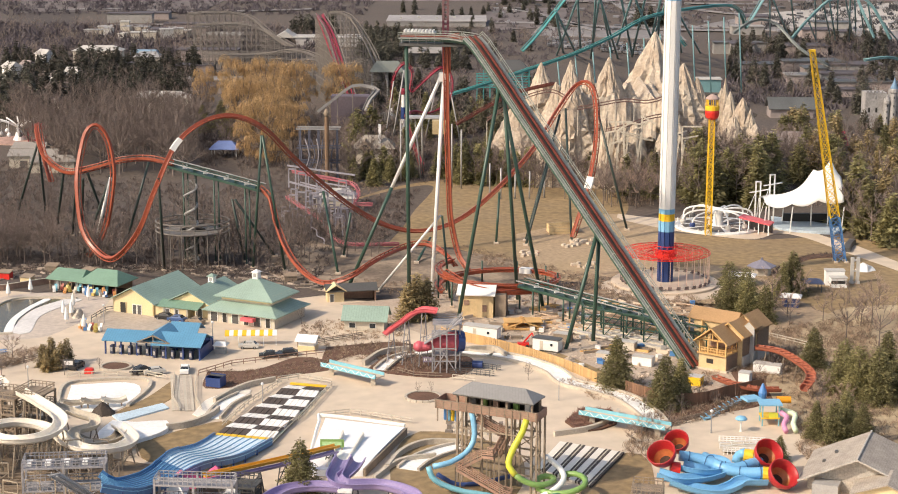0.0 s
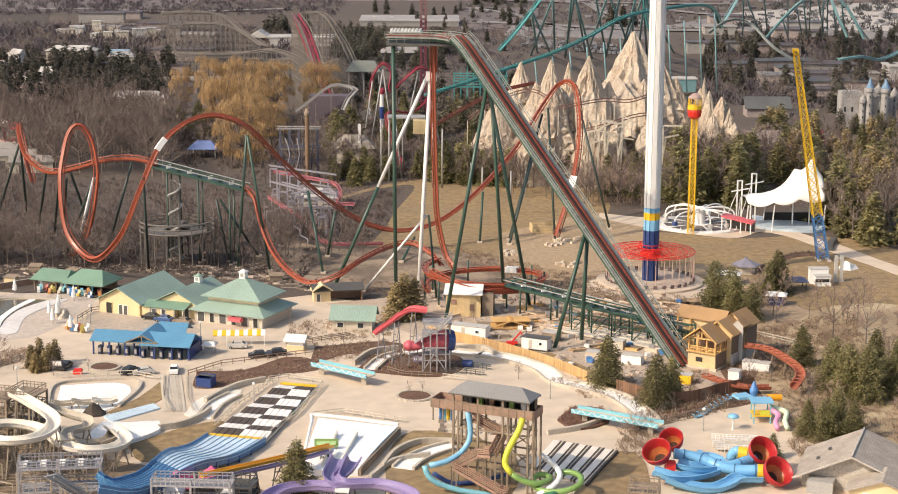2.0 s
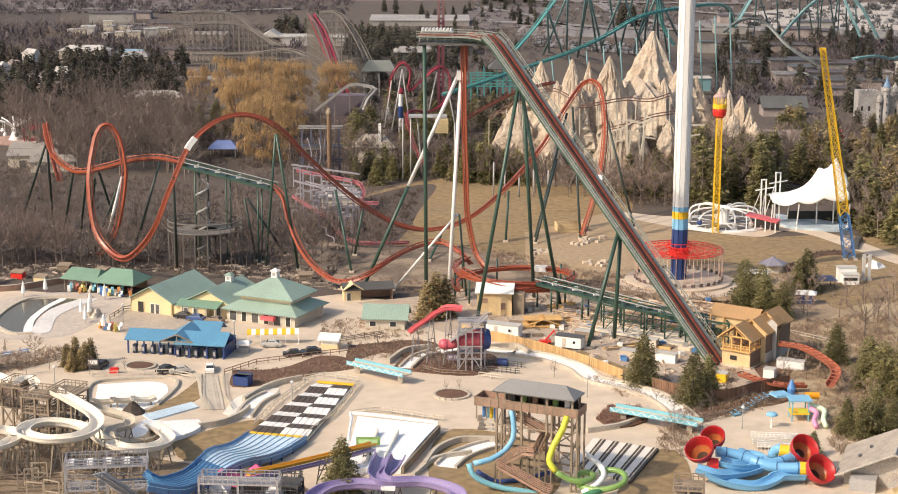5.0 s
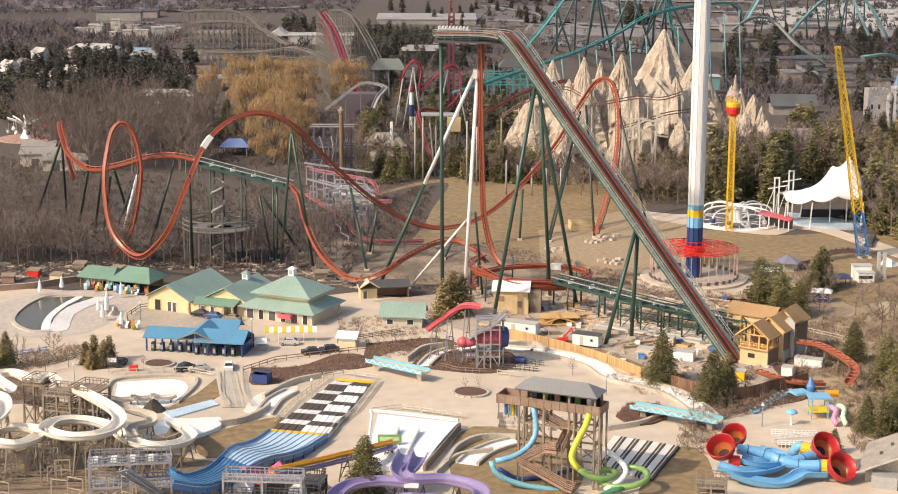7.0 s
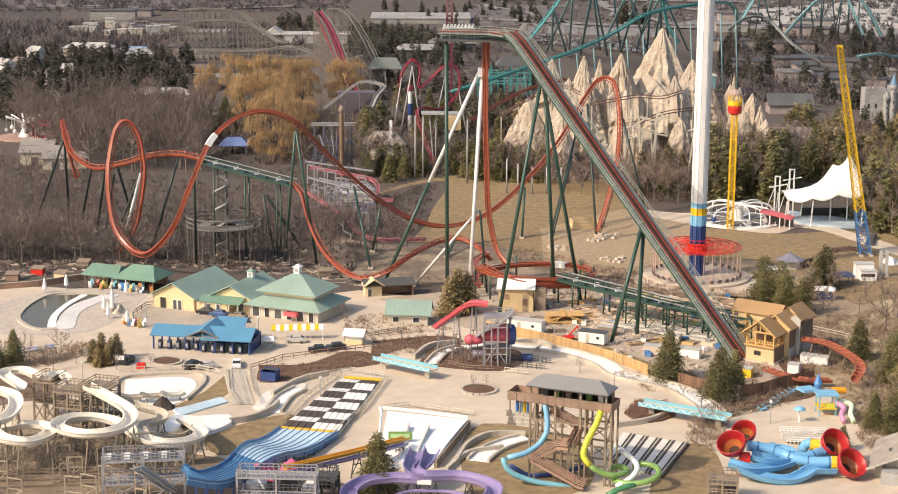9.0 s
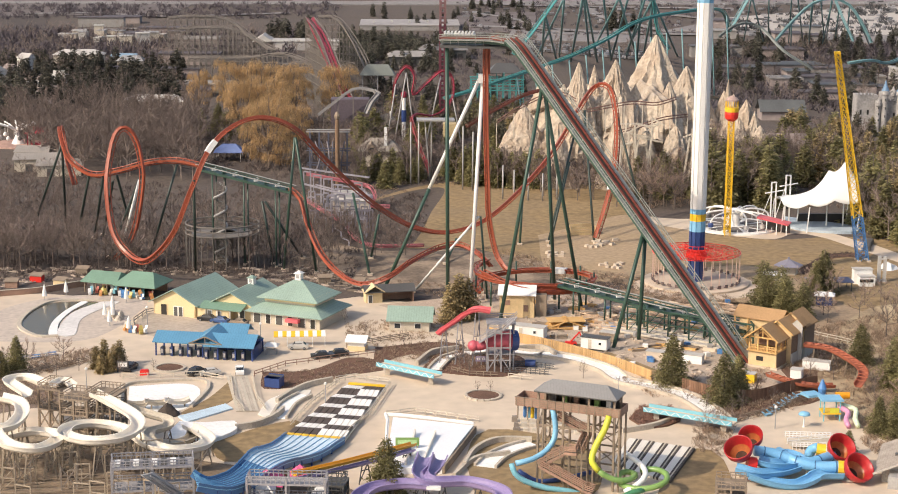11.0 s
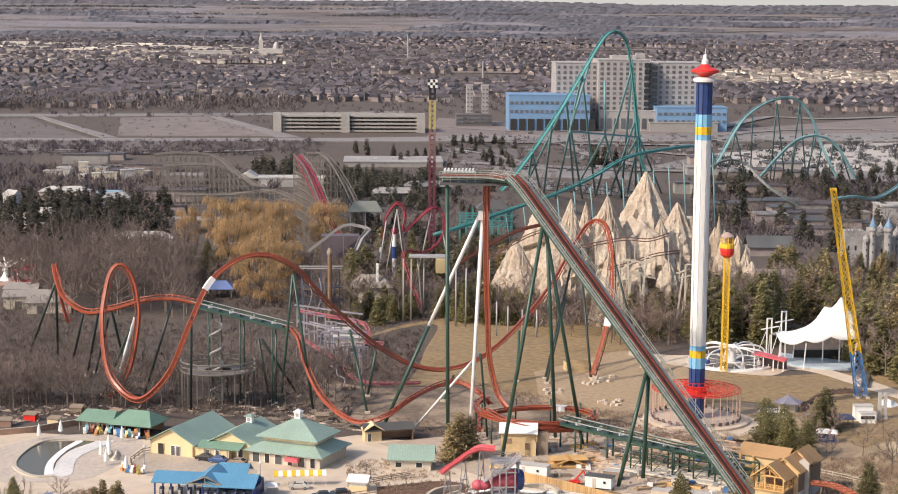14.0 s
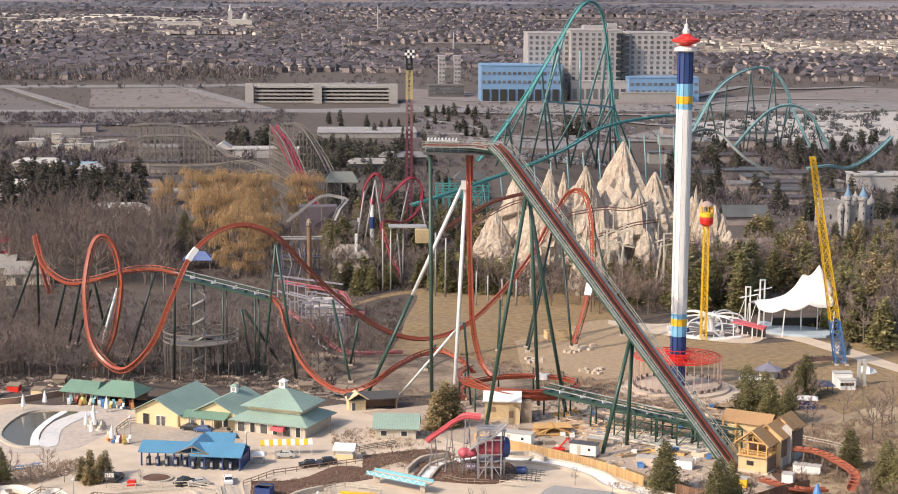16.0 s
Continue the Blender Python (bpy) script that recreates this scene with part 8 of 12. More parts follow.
for y in (3.0, 5.6):
    part("post", Geo().box(6.85, y, 4.2, 0.32, 0.32, 3.5), M_NEWWOOD, ch, world=False)
for h in (4.9, 5.5):
    part("balcony_rail", Geo().box(3.5, 0.05, h, 7.0, 0.12, 0.16).box(6.95, 2.8, h, 0.12, 5.4, 0.16), M_NEWWOOD, ch, world=False)
for k in range(18):
    part("baluster", Geo().box(0.2 + k * 0.39, 0.05, 4.4, 0.1, 0.1, 1.1), M_NEWWOOD, ch, world=False)
# Back wall coloured dark to paint in the dim balcony interior
part("back_wall", Geo().box(3.3, 5.6, 4.2, 6.4, 0.3, 3.6), M_REDWOOD, ch, world=False)
part("roof", roof_y(Geo(), -0.9, 7.9, -1.3, 6.2, 7.2, 10.9), M_BROWNROOF, ch, world=False)
part("gable_truss", Geo().bar((-0.8, -1.2, 7.3), (3.5, -1.2, 10.8), 0.3).bar((7.8, -1.2, 7.3), (3.5, -1.2, 10.8), 0.3), M_NEWWOOD, ch, world=False)
part("tie_beam", Geo().bar((-0.2, -0.1, 7.7), (7.2, -0.1, 7.7), 0.34).bar((3.5, -0.1, 7.7), (3.5, -0.1, 10.4), 0.26).bar((1.4, -0.1, 7.7), (3.5, -0.1, 9.4), 0.2).bar((5.6, -0.1, 7.7), (3.5, -0.1, 9.4), 0.2), M_NEWWOOD, ch, world=False)
mid = part("middle_wall", gable_wall(Geo(), 1.6, 8.2, 5.6, 8.2, 11.0).box(4.9, 9, 0, 6.6, 6.6, 8.0), M_PLY, ch, world=False)
part("window", Geo().box(6.6, 5.52, 4.9, 1.0, 0.12, 1.5), M_TRIMD, mid, world=False)
part("middle_roof", roof_y(Geo(), 0.8, 9.0, 4.8, 12.6, 7.9, 11.2), M_BROWNROOF, ch, world=False)
part("middle_gable", Geo().bar((0.9, 4.85, 8.0), (4.9, 4.85, 11.1), 0.3).bar((8.9, 4.85, 8.0), (4.9, 4.85, 11.1), 0.3), M_NEWWOOD, ch, world=False)
part("tall_wall", gable_wall(Geo(), 2.2, 8.6, 12.2, 8.9, 11.6).box(5.4, 15.4, 0, 6.4, 6.0, 8.8), M_PLY, ch, world=False)
part("tall_roof", roof_y(Geo(), 1.4, 9.4, 11.6, 18.9, 8.7, 11.9), M_BROWNROOF, ch, world=False)
part("dormer", gable_wall(Geo(), 6.6, 9.4, 9.2, 9.6, 11.0), M_LGREY, ch, world=False)
part("dormer_roof", roof_y(Geo(), 6.2, 9.8, 9.0, 12.4, 9.6, 11.2), M_BROWNROOF, ch, world=False)
# Right-hand walls: brown timber, darkened further to paint in their shade
part("felt_wall", Geo().box(7.06, 3.2, 0.5, 0.1, 5.8, 3.6).box(8.28, 9, 3.0, 0.12, 6.6, 5.0).box(8.68, 15.4, 3.0, 0.12, 6.0, 5.8), mat("brown_shade_wall", (0.25, 0.17, 0.115), 0.85), ch, "brown timber side wall with painted shade", world=False)
part("stone_base", Geo().box(8.4, 9, 0, 0.4, 6.8, 3.0).box(8.8, 15.4, 0, 0.4, 6.2, 3.0), M_LGREY, ch, world=False)
part("wing_wall", Geo().box(-3.6, 16.8, 0, 10.4, 5.4, 8.4), M_PLY, ch, world=False)
part("wing_roof", roof_x(Geo(), -10.4, 2.2, 13.5, 20.1, 8.3, 10.7), M_BROWNROOF, ch, world=False)
for x in (-9.8, -6.4):
    part("post", Geo().box(x, 13.6, 0, 0.3, 0.3, 8.3), M_NEWWOOD, ch, world=False)
part("window", Geo().box(-1.0, 14.05, 5.2, 1.4, 0.12, 1.2), M_TRIMD, ch, world=False)

# shingled house near the pool
gh = thing("shingled_house", "large weathered shingle-roofed house with a white gable", "house", 56.5, 290.4, 0, rz=-20)
M_SHING2 = mat("weathered_shingles", (0.37, 0.32, 0.27), 0.9, var=0.25, s1=0.4, s2=3, lines=(0, 0.45, 0.18))
M_WEATH = mat("weathered_white_boards", (0.52, 0.48, 0.43), 0.85, var=0.3, s1=0.5, s2=3, lines=(0, 0.3, 0.15), tint=(0.38, 0.34, 0.30))


def slope(gg, a, b, c, d, th=0.25):
    """One roof plane of four corners with thickness."""
    v = [Vector(q) for q in (a, b, c, d)]
    return gg.add(v + [q - Vector((0, 0, th)) for q in v], [(0, 1, 2, 3), (7, 6, 5, 4), (0, 4, 5, 1), (1, 5, 6, 2), (2, 6, 7, 3), (3, 7, 4, 0)])


part("roof", slope(Geo(), (-0.5, 5.2, 2.2), (9.5, 5.6, 7.0), (9.7, 22.8, 7.0), (-0.5, 22.8, 2.2)), M_SHING2, gh, "grey cedar shingle slope", world=False)
part("roof", slope(Geo(), (9.5, 5.6, 7.0), (19.5, 5.2, 3.2), (19.5, 22.8, 3.2), (9.7, 22.8, 7.0)), M_SHING2, gh, "grey cedar shingle slope", world=False)
part("gable_wall", Geo().add([(1.0, 7.6, 0), (18, 7.6, 0), (18, 7.6, 3.5), (9.5, 7.6, 6.7), (1.0, 7.6, 2.7), (1.0, 8.0, 0), (18, 8.0, 0), (18, 8.0, 3.5), (9.5, 8.0, 6.7), (1.0, 8.0, 2.7)], [(0, 1, 2, 3, 4), (9, 8, 7, 6, 5), (0, 5, 6, 1), (1, 6, 7, 2), (4, 9, 5, 0)]), M_WEATH, gh, world=False)
part("side_wall", Geo().box(1.0, 15, 0, 0.3, 14.5, 2.4).box(17.9, 15, 0, 0.3, 14.5, 3.2).box(9.5, 22, 0, 17, 0.3, 2.6), M_WEATH, gh, world=False)
part("verge_board", Geo().bar((-0.5, 5.2, 2.15), (9.5, 5.55, 6.95), 0.28).bar((19.5, 5.2, 3.15), (9.5, 5.55, 6.95), 0.28), M_WEATH, gh, world=False)
part("ridge_cap", Geo().bar((9.5, 5.6, 7.05), (9.7, 22.8, 7.05), 0.3), M_WEATH, gh, world=False)
for x, y in ((3.0, 12), (4.6, 15.5)):
    part("roof_vent", Geo().box(x, y, 2.2 + (x + 0.5) * 0.47, 0.5, 0.7, 0.4), M_DGREY, gh, world=False)
part("wing_wall", gable_wall(Geo(), 10.0, 21.0, 0.6, 2.9, 4.8).box(10.1, 4, 0, 0.25, 7, 2.8).box(20.9, 4, 0, 0.25, 7, 2.8), M_CREAM, gh, world=False)
part("wing_roof", roof_y(Geo(), 9.2, 21.8, -0.2, 8.2, 2.8, 5.2), M_SHING2, gh, world=False)
pane(gh, 14.0, 0.6, 0.7, 3.2, 1.7, "window", M_WHITEP)
part("lean_to", Geo().box(4.5, 5.8, 0, 4.5, 3.4, 2.3), M_GREY, gh, world=False)


# ---- cars, bins, small fittings ----
def car(x, y, rz, material, label, kind="car"):
    ob = thing("pickup_truck" if kind == "truck" else "car", label, "truck" if kind == "truck" else "car", x, y, 0, "parked cars", rz)
    L = 5.4 if kind == "truck" else 4.5
    prof = [(-L / 2, 0.35), (-L / 2, 0.95), (-L / 2 + 0.9, 1.05), (-L / 2 + 1.6, 1.62), (L / 2 - (2.2 if kind == "truck" else 1.2), 1.66), (L / 2 - (2.0 if kind == "truck" else 0.4), 1.1), (L / 2, 1.05), (L / 2, 0.35)]
    gg = Geo()
    n = len(prof)
    v = [(a, s * (0.92 if z < 1.2 else 0.72), z) for s in (-1, 1) for a, z in prof]
    gg.add(v, [tuple(range(n)), tuple(range(2 * n - 1, n - 1, -1))] + [(i, n + i, n + (i + 1) % n, (i + 1) % n) for i in range(n)])
    body = part("body", gg, material, ob, world=False)
    part("glass", Geo().box(-0.1, 0, 1.12, 1.9, 1.62, 0.42), M_GLASS, body, world=False)
    for (xa, za), (xb, zb) in ((prof[2], prof[3]), (prof[5], prof[4])):
        k0, k1 = 0.12, 0.9
        lift = 0.02 if xa < xb else -0.02
        q = [(xa + (xb - xa) * k - lift, e * (0.86 - 0.16 * k), za + (zb - za) * k + 0.02) for k, e in ((k0, -1), (k0, 1), (k1, 1), (k1, -1))]
        part("windscreen", Geo().add(q + [(a + lift * 3, e, z - 0.06) for a, e, z in q], [(0, 1, 2, 3), (7, 6, 5, 4), (0, 4, 5, 1), (1, 5, 6, 2), (2, 6, 7, 3), (3, 7, 4, 0)]), M_GLASS, body, world=False)
    for a in (-L / 2 + 0.85, L / 2 - 0.9):
        for s in (-0.86, 0.86):
            w = Geo().tube([(a, s - 0.12, 0.34), (a, s + 0.12, 0.34)], 0.34, 12)
            wh = part("wheel", w, M_TRIMD, ob, world=False)
            part("rim", Geo().tube([(a, s - 0.13, 0.34), (a, s + 0.13, 0.34)], 0.18, 8), M_GREY, wh, world=False)
    return ob


M_CARK = mat("black_car_paint", (0.03, 0.03, 0.032), 0.25, var=0.05)
M_CARW = mat("silver_car_paint", (0.5, 0.48, 0.44), 0.3, var=0.05)
M_CARB = mat("blue_car_paint", (0.05, 0.10, 0.24), 0.3, var=0.05)
car(*(-70.5, 366.3), 60, M_CARK, "black car parked on the plaza")
car(*(-67.2, 365.5), 20, M_CARW, "silver car parked on the plaza")
car(*(-61.0, 367.5), 96, M_WHITEP, "white pickup truck on the plaza", "truck")
car(*(-43.6, 379.2), 8, M_CARK, "black pickup truck by the planting bed", "truck")
car(*(-40.1, 381.1), 8, M_CARK, "black van by the planting bed")
for x, y, m in ((*(-72.9, 412.3), M_CARK), (*(-69.6, 410.2), M_CARB), (*(-64.9, 408.1), M_WOOD)):
    car(x, y, -20, m, "car parked before the green-roofed building")
car(*(-49.5, 386.8), 0, M_CARW, "utility cart under the awning")
rc = thing("cart", "small red covered service cart", "cart", -81.2, 365.4, 0)
part("body", Geo().box(-81.2, 365.4, 0.2, 1.9, 1.3, 0.9), M_RED, rc)
part("lid", Geo().box(-81.2, 365.4, 1.1, 1.6, 1.1, 0.25), M_RED, rc)
dm = thing("dumpster", "navy steel dumpster with an open lid", "dumpster", *(-52.8, 357), 0, rz=-20)
part("body", Geo().box(0, 0, 0.2, 3.4, 2.6, 0.2).box(0, -1.25, 0.2, 3.4, 0.12, 1.9).box(0, 1.25, 0.2, 3.4, 0.12, 2.3).box(-1.65, 0, 0.2, 0.12, 2.5, 2.1).box(1.65, 0, 0.2, 0.12, 2.5, 2.1), M_BLUE, dm, world=False)
part("lid", Geo().box(0, 0.8, 2.2, 3.3, 1.2, 0.1), M_DGREY, dm, world=False)
# round planters and beds
M_STONE = mat("pale_stone", (0.50, 0.44, 0.36), 0.9, var=0.2)
for x, y, r_ in ((*(-76.5, 370.7), 3.2), (*(-9.1, 349.9), 3.6)):
    pl = thing("planter", "round stone-edged planting bed with brown mulch", "planter", x, y, 0, "planters")
    for k in range(18):
        a = radians(20 * k)
        part("edge_stone", Geo().box(x + r_ * math.cos(a), y + r_ * math.sin(a), 0, 1.1, 0.55, 0.45, 20 * k + 90), M_STONE, pl)
    part("soil", Geo().lathe(x, y, [(r_, 0.05), (r_ - 0.3, 0.3), (0.3, 0.55)], 18), M_MULCH, pl)
slab("planting_bed", curve_poly([(-56.1, 368.2), (-46.2, 369.1), (-38.1, 379.2), (-31.7, 377.4), (-30.1, 369.2), (-37.4, 365.7), (-45.4, 358.3), (-54.8, 355.4)]), 0.12, M_MULCH, "brown mulch planting bed", "planting bed")
slab("planting_bed", curve_poly([(-32.1, 387.9), (-16.4, 392.9), (-11.2, 387), (-15.8, 378.4), (-24.1, 382.1), (-31.6, 374.6)]), 0.10, M_MULCH, "brown rough bank below the shed", "planting bed")
slab("planting_bed", curve_poly([(19.2, 333.9), (22.9, 341.4), (28.7, 341.5), (29.2, 332.5), (22.5, 327.8)]), 0.4, M_MULCH, "mulch mound in the plaza", "planting bed")
slab("planting_bed", curve_poly([(38.4, 344.6), (51.5, 352.7), (61.9, 350.7), (58.3, 344.7), (49.3, 340.1), (37.8, 333.3)]), 0.1, M_MULCH, "brown planting strip by the fence", "planting bed")
slab("planting_bed", curve_poly([(6, 394.1), (18.3, 382.4), (26.4, 363), (35.4, 348.6), (34.3, 357.6), (26.5, 375), (15, 390.6)]), 0.1, M_LAWN, "dry grass strip below the cedar fence", "planting bed")
slab("grass_bank", curve_poly([(-62.2, 362.5), (-60.5, 348), (-65.8, 339.5), (-70.2, 338.3), (-65.8, 348)]), 0.15, M_LAWN, "dry brown grass bank", "ground")
slab("grass_bank", curve_poly([(-62.5, 318.7), (-54.3, 328.5), (-47, 333.6), (-45.3, 327.4), (-50.4, 312.1), (-58.5, 308.9)]), 0.15, M_LAWN, "dry brown grass bank", "ground")
slab("grass_bank", curve_poly([(-14.4, 309.1), (-11.5, 324.1), (-5.3, 327.6), (9.3, 315.7), (7.5, 291), (-10.6, 285.4)]), 0.12, M_LAWN, "dry brown grass bank", "ground")
slab("grass_bank", curve_poly([(21.8, 302.9), (29.8, 315.8), (33.7, 309.3), (30.6, 285.5), (18.8, 285.4)]), 0.12, M_LAWN, "dry brown grass bank", "ground")
slab("grass_bank", curve_poly([(66, 322), (72, 316), (90, 318), (112, 340), (114, 420), (96, 428), (82, 412), (76, 395), (72, 378), (64, 366), (63, 345)]), 0.11, mat("needle_litter", (0.34, 0.255, 0.16), 0.95, var=0.3, s1=0.06, s2=1.2, bump=0.1, tint=(0.42, 0.335, 0.215)), "brown needle litter and rough grass", "ground")
# Brown soil, partly darkened to paint in the shade below the slides
slab("grass_bank", curve_poly([(-102.5, 308.7), (-84.3, 316.9), (-61.7, 308.9), (-36.7, 296.7), (-35.4, 274.6), (-93.7, 274.5)]), 0.1, mat("brown_soil_and_shade", (0.27, 0.20, 0.135), 0.95, var=0.35, s1=0.15, s2=1.2, bump=0.1, tint=(0.17, 0.125, 0.085)), "brown soil and painted shade under the slides", "ground")
slab("grass_bank", curve_poly([(56.3, 378.9), (73.7, 388.6), (83.4, 370), (81.7, 344.9), (70.9, 348.8), (59.1, 348.7)]), 0.1, M_MULCH, "brown bank by the log flume", "ground")
slab("planting_bed", curve_poly([(-22, 369.3), (-18, 381.2), (-11.3, 384.6), (-1, 382.3), (1.7, 372.1), (-4.2, 364.1), (-14, 365.8)]), 0.16, M_MULCH, "brown mulch mound by the river", "planting bed")
# wave pool
slab("pool_water", curve_poly([(-116.4, 406.6), (-116.9, 418.6), (-114.3, 429), (-108.4, 431.4), (-101.7, 430.3), (-106.4, 421.6), (-107.6, 410.4), (-106.1, 398.8), (-111.1, 398.8)], 1.5), 0.10, M_WATER, "murky green shallow pool", "water")
slab("pool_beach", curve_poly([(-101.4, 430.9), (-96.8, 431), (-100.4, 423.3), (-103.3, 413.2), (-102.2, 398.9), (-106.1, 398.8), (-107.2, 409.9), (-106.1, 421.6)], 1.5), 0.16, mat("pale_pool_edge", (0.66, 0.635, 0.61), 0.7, var=0.15, s1=0.15, s2=1.2), "pale grey shallow pool beach", "pavement")
slab("pool_kerb", curve_poly([(-106.4, 430.9), (-104.6, 430.6), (-107.0, 421.6), (-107.9, 410.2), (-106.4, 398.8), (-108.2, 398.8), (-109.6, 410.2), (-108.6, 421.8)], 1.5), 0.22, mat("white_kerb_paint", (0.82, 0.81, 0.79), 0.6, var=0.1), "white painted kerb at the water's edge", "pavement")
slab("pool_terrace", curve_poly([(-126, 398), (-124, 424), (-112, 437), (-97, 437), (-90, 431), (-91, 418), (-94, 404), (-100, 394), (-116, 393)], 2), 0.055, mat("grey_pool_terrace", (0.50, 0.425, 0.36), 0.85, var=0.2, s1=0.08, s2=0.8), "worn grey terrace round the pool", "pavement")
pool = thing("pool_edge", "pale raised rim round the pool", "pool", *(-116.4, 406.6), 0)
part("coping", Geo().sweep(spline([(*q, 0.0) for q in ((-105.8, 397.8), (-110.9, 397.8), (-116.6, 406.6), (-117.3, 419.2), (-114.5, 430.2), (-108.6, 432.6), (-98.4, 432.1))], 1.5), [(-0.5, 0), (0.5, 0), (0.5, 0.45), (-0.5, 0.45)]), M_STONE, pool)
# folded parasols and stacked loungers
for x, y in ((-115.9, 433.2), (-111.3, 437.5), (-95, 430.4), (-97, 421.6), (-95.5, 407.8), (-90, 401.5), (-97.7, 414.3), (-95.8, 414.3)):
    um = thing("folded_parasol", "folded white parasol on a pole", "parasol", x, y, 0, "parasols")
    part("canopy", Geo().lathe(x, y, [(0.12, 0.9), (0.62, 1.1), (0.5, 2.2), (0.28, 3.3), (0.05, 4.1)], 8), M_TENT, um)
    part("pole", Geo().lathe(x, y, [(0.3, 0), (0.3, 0.12), (0.06, 0.15), (0.06, 4.2)], 6), M_GREY, um)
r = random.Random(23)
# Chair colours muted to paint in the shade under the pavilion roof
PAL = [mat("muted_red_plastic", (0.45, 0.12, 0.09), 0.5), M_MBLUE, mat("muted_yellow_plastic", (0.55, 0.42, 0.12), 0.5), M_WHITEP, M_TURQ, M_PALEW, mat("muted_orange_plastic", (0.55, 0.26, 0.09), 0.5)]
for k in range(46):
    a, b = Vector((*(-105.9, 437.5), 0)), Vector((*(-88.4, 430.4), 0))
    if k > 32:
        a, b = Vector((*(-92.8, 404.7), 0)), Vector((*(-85.9, 399.5), 0))
    p = a.lerp(b, r.random()) + Vector((0, r.uniform(0.5, 5.5) if k <= 32 else r.uniform(-2, 2), 0))
    lo = thing("stacked_chair", "stack of bright plastic sun chairs", "chair", p.x, p.y, 0, "stacked chairs", r.uniform(-40, 40))
    m = PAL[k % 7]
    h = r.uniform(0.7, 1.4)
    part("seat", Geo().box(0, 0, 0.25, 0.75, 0.7, h - 0.25), m, lo, world=False)
    part("back", Geo().add([(-0.37, 0.25, h), (0.37, 0.25, h), (0.37, 0.62, h + 0.75), (-0.37, 0.62, h + 0.75), (-0.37, 0.35, h), (0.37, 0.35, h), (0.37, 0.7, h + 0.72), (-0.37, 0.7, h + 0.72)], [(0, 1, 2, 3), (7, 6, 5, 4), (0, 4, 5, 1), (1, 5, 6, 2), (2, 6, 7, 3), (3, 7, 4, 0)]), m, lo, world=False)
# fences and railings
for pts_, m, lab in (([(-127.4, 439.2), (-119.1, 441.1), (-108.1, 448.8)], M_WOOD, "brown timber boundary fence"), ([(-88, 400), (-90.2, 410.6), (-88.4, 418.9), (-86.8, 420)], M_DGREY, "low dark iron park fence"), ([(-57.6, 364.7), (-51.5, 372.7), (-41.8, 377.3), (-31.8, 382.1)], M_REDWOOD, "brown timber railing round the bed"), ([(-85.3, 362.4), (-77.6, 363.7), (-69.2, 364.6), (-63.9, 361.2)], M_PALEW, "pale railing round the pool"), ([(-40.1, 360.5), (-36, 362.7), (-28.5, 358.9)], M_PALEW, "pale railing at the slide's end"),
                     ([(-28.5, 357.2), (-32.4, 336.6), (-35.8, 326.4), (-39.3, 312.2)], M_PALEW, "pale railing beside the mat slide"), ([(-39.2, 359.6), (-44.4, 344.2), (-47.7, 329.2)], M_PALEW, "pale railing beside the mat slide"), ([(-29, 335.9), (-23.3, 338.2), (-10.8, 332.3)], M_PALEW, "white railing above the wide slide"), ([(39.2, 331.4), (49, 338.9), (59.1, 348.7)], M_WOOD, "brown post-and-rail fence by the playground"), ([(47.5, 318.5), (56.7, 320.9), (59.1, 319.2)], M_WHITEP, "white picket railing beside the playground"), ([(-3.2, 362.9), (1.8, 360.7)], M_PALEW, "pale railing on the plaza"),
                     ([(-109.5, 364.4), (-101.9, 368.8), (-95.9, 375.6), (-92.6, 381.7)], M_WOOD, "brown timber fence along the path"), ([(69.9, 398.6), (74.8, 393.6), (79, 388.6)], M_PALEW, "pale timber fence on the bank"), ([(-38.6, 387.8), (-30.9, 392.8), (-24.4, 396.9)], M_WOOD, "grey timber fence by the shed")):
    railing("railing", pts_, 1.2, 2.2, m, lab, (0.35, 0.7, 1.0) if m is M_WOOD else (0.5, 1.0), 0.16)
for x, y in ((-91.8, 355.2), (18.7, 348.5), (-86.6, 407.9), (-58.5, 392.6), (-41.5, 344.2), (47.1, 327.9)):
    lp = thing("street_lamp", "slim pale lamp post with a round head", "street lamp", x, y, 0, "lamp posts")
    part("pole", Geo().lathe(x, y, [(0.14, 0), (0.08, 4.2)], 6), M_GREY, lp)
    part("lamp_head", Geo().lathe(x, y, [(0.1, 4.2), (0.32, 4.35), (0.32, 4.6), (0.08, 4.8)], 8), M_WHITEP, lp)


# ---- tent, carousel plaza, castle ----
tent = thing("tensile_tent", "white tensile membrane canopy with two peaks", "tent", 100, 523, 0)
gg = Geo()
A = Vector((88.3, 520, 8.5))
W_, D_ = 23.0, 13.0
nx, ny = 36, 18
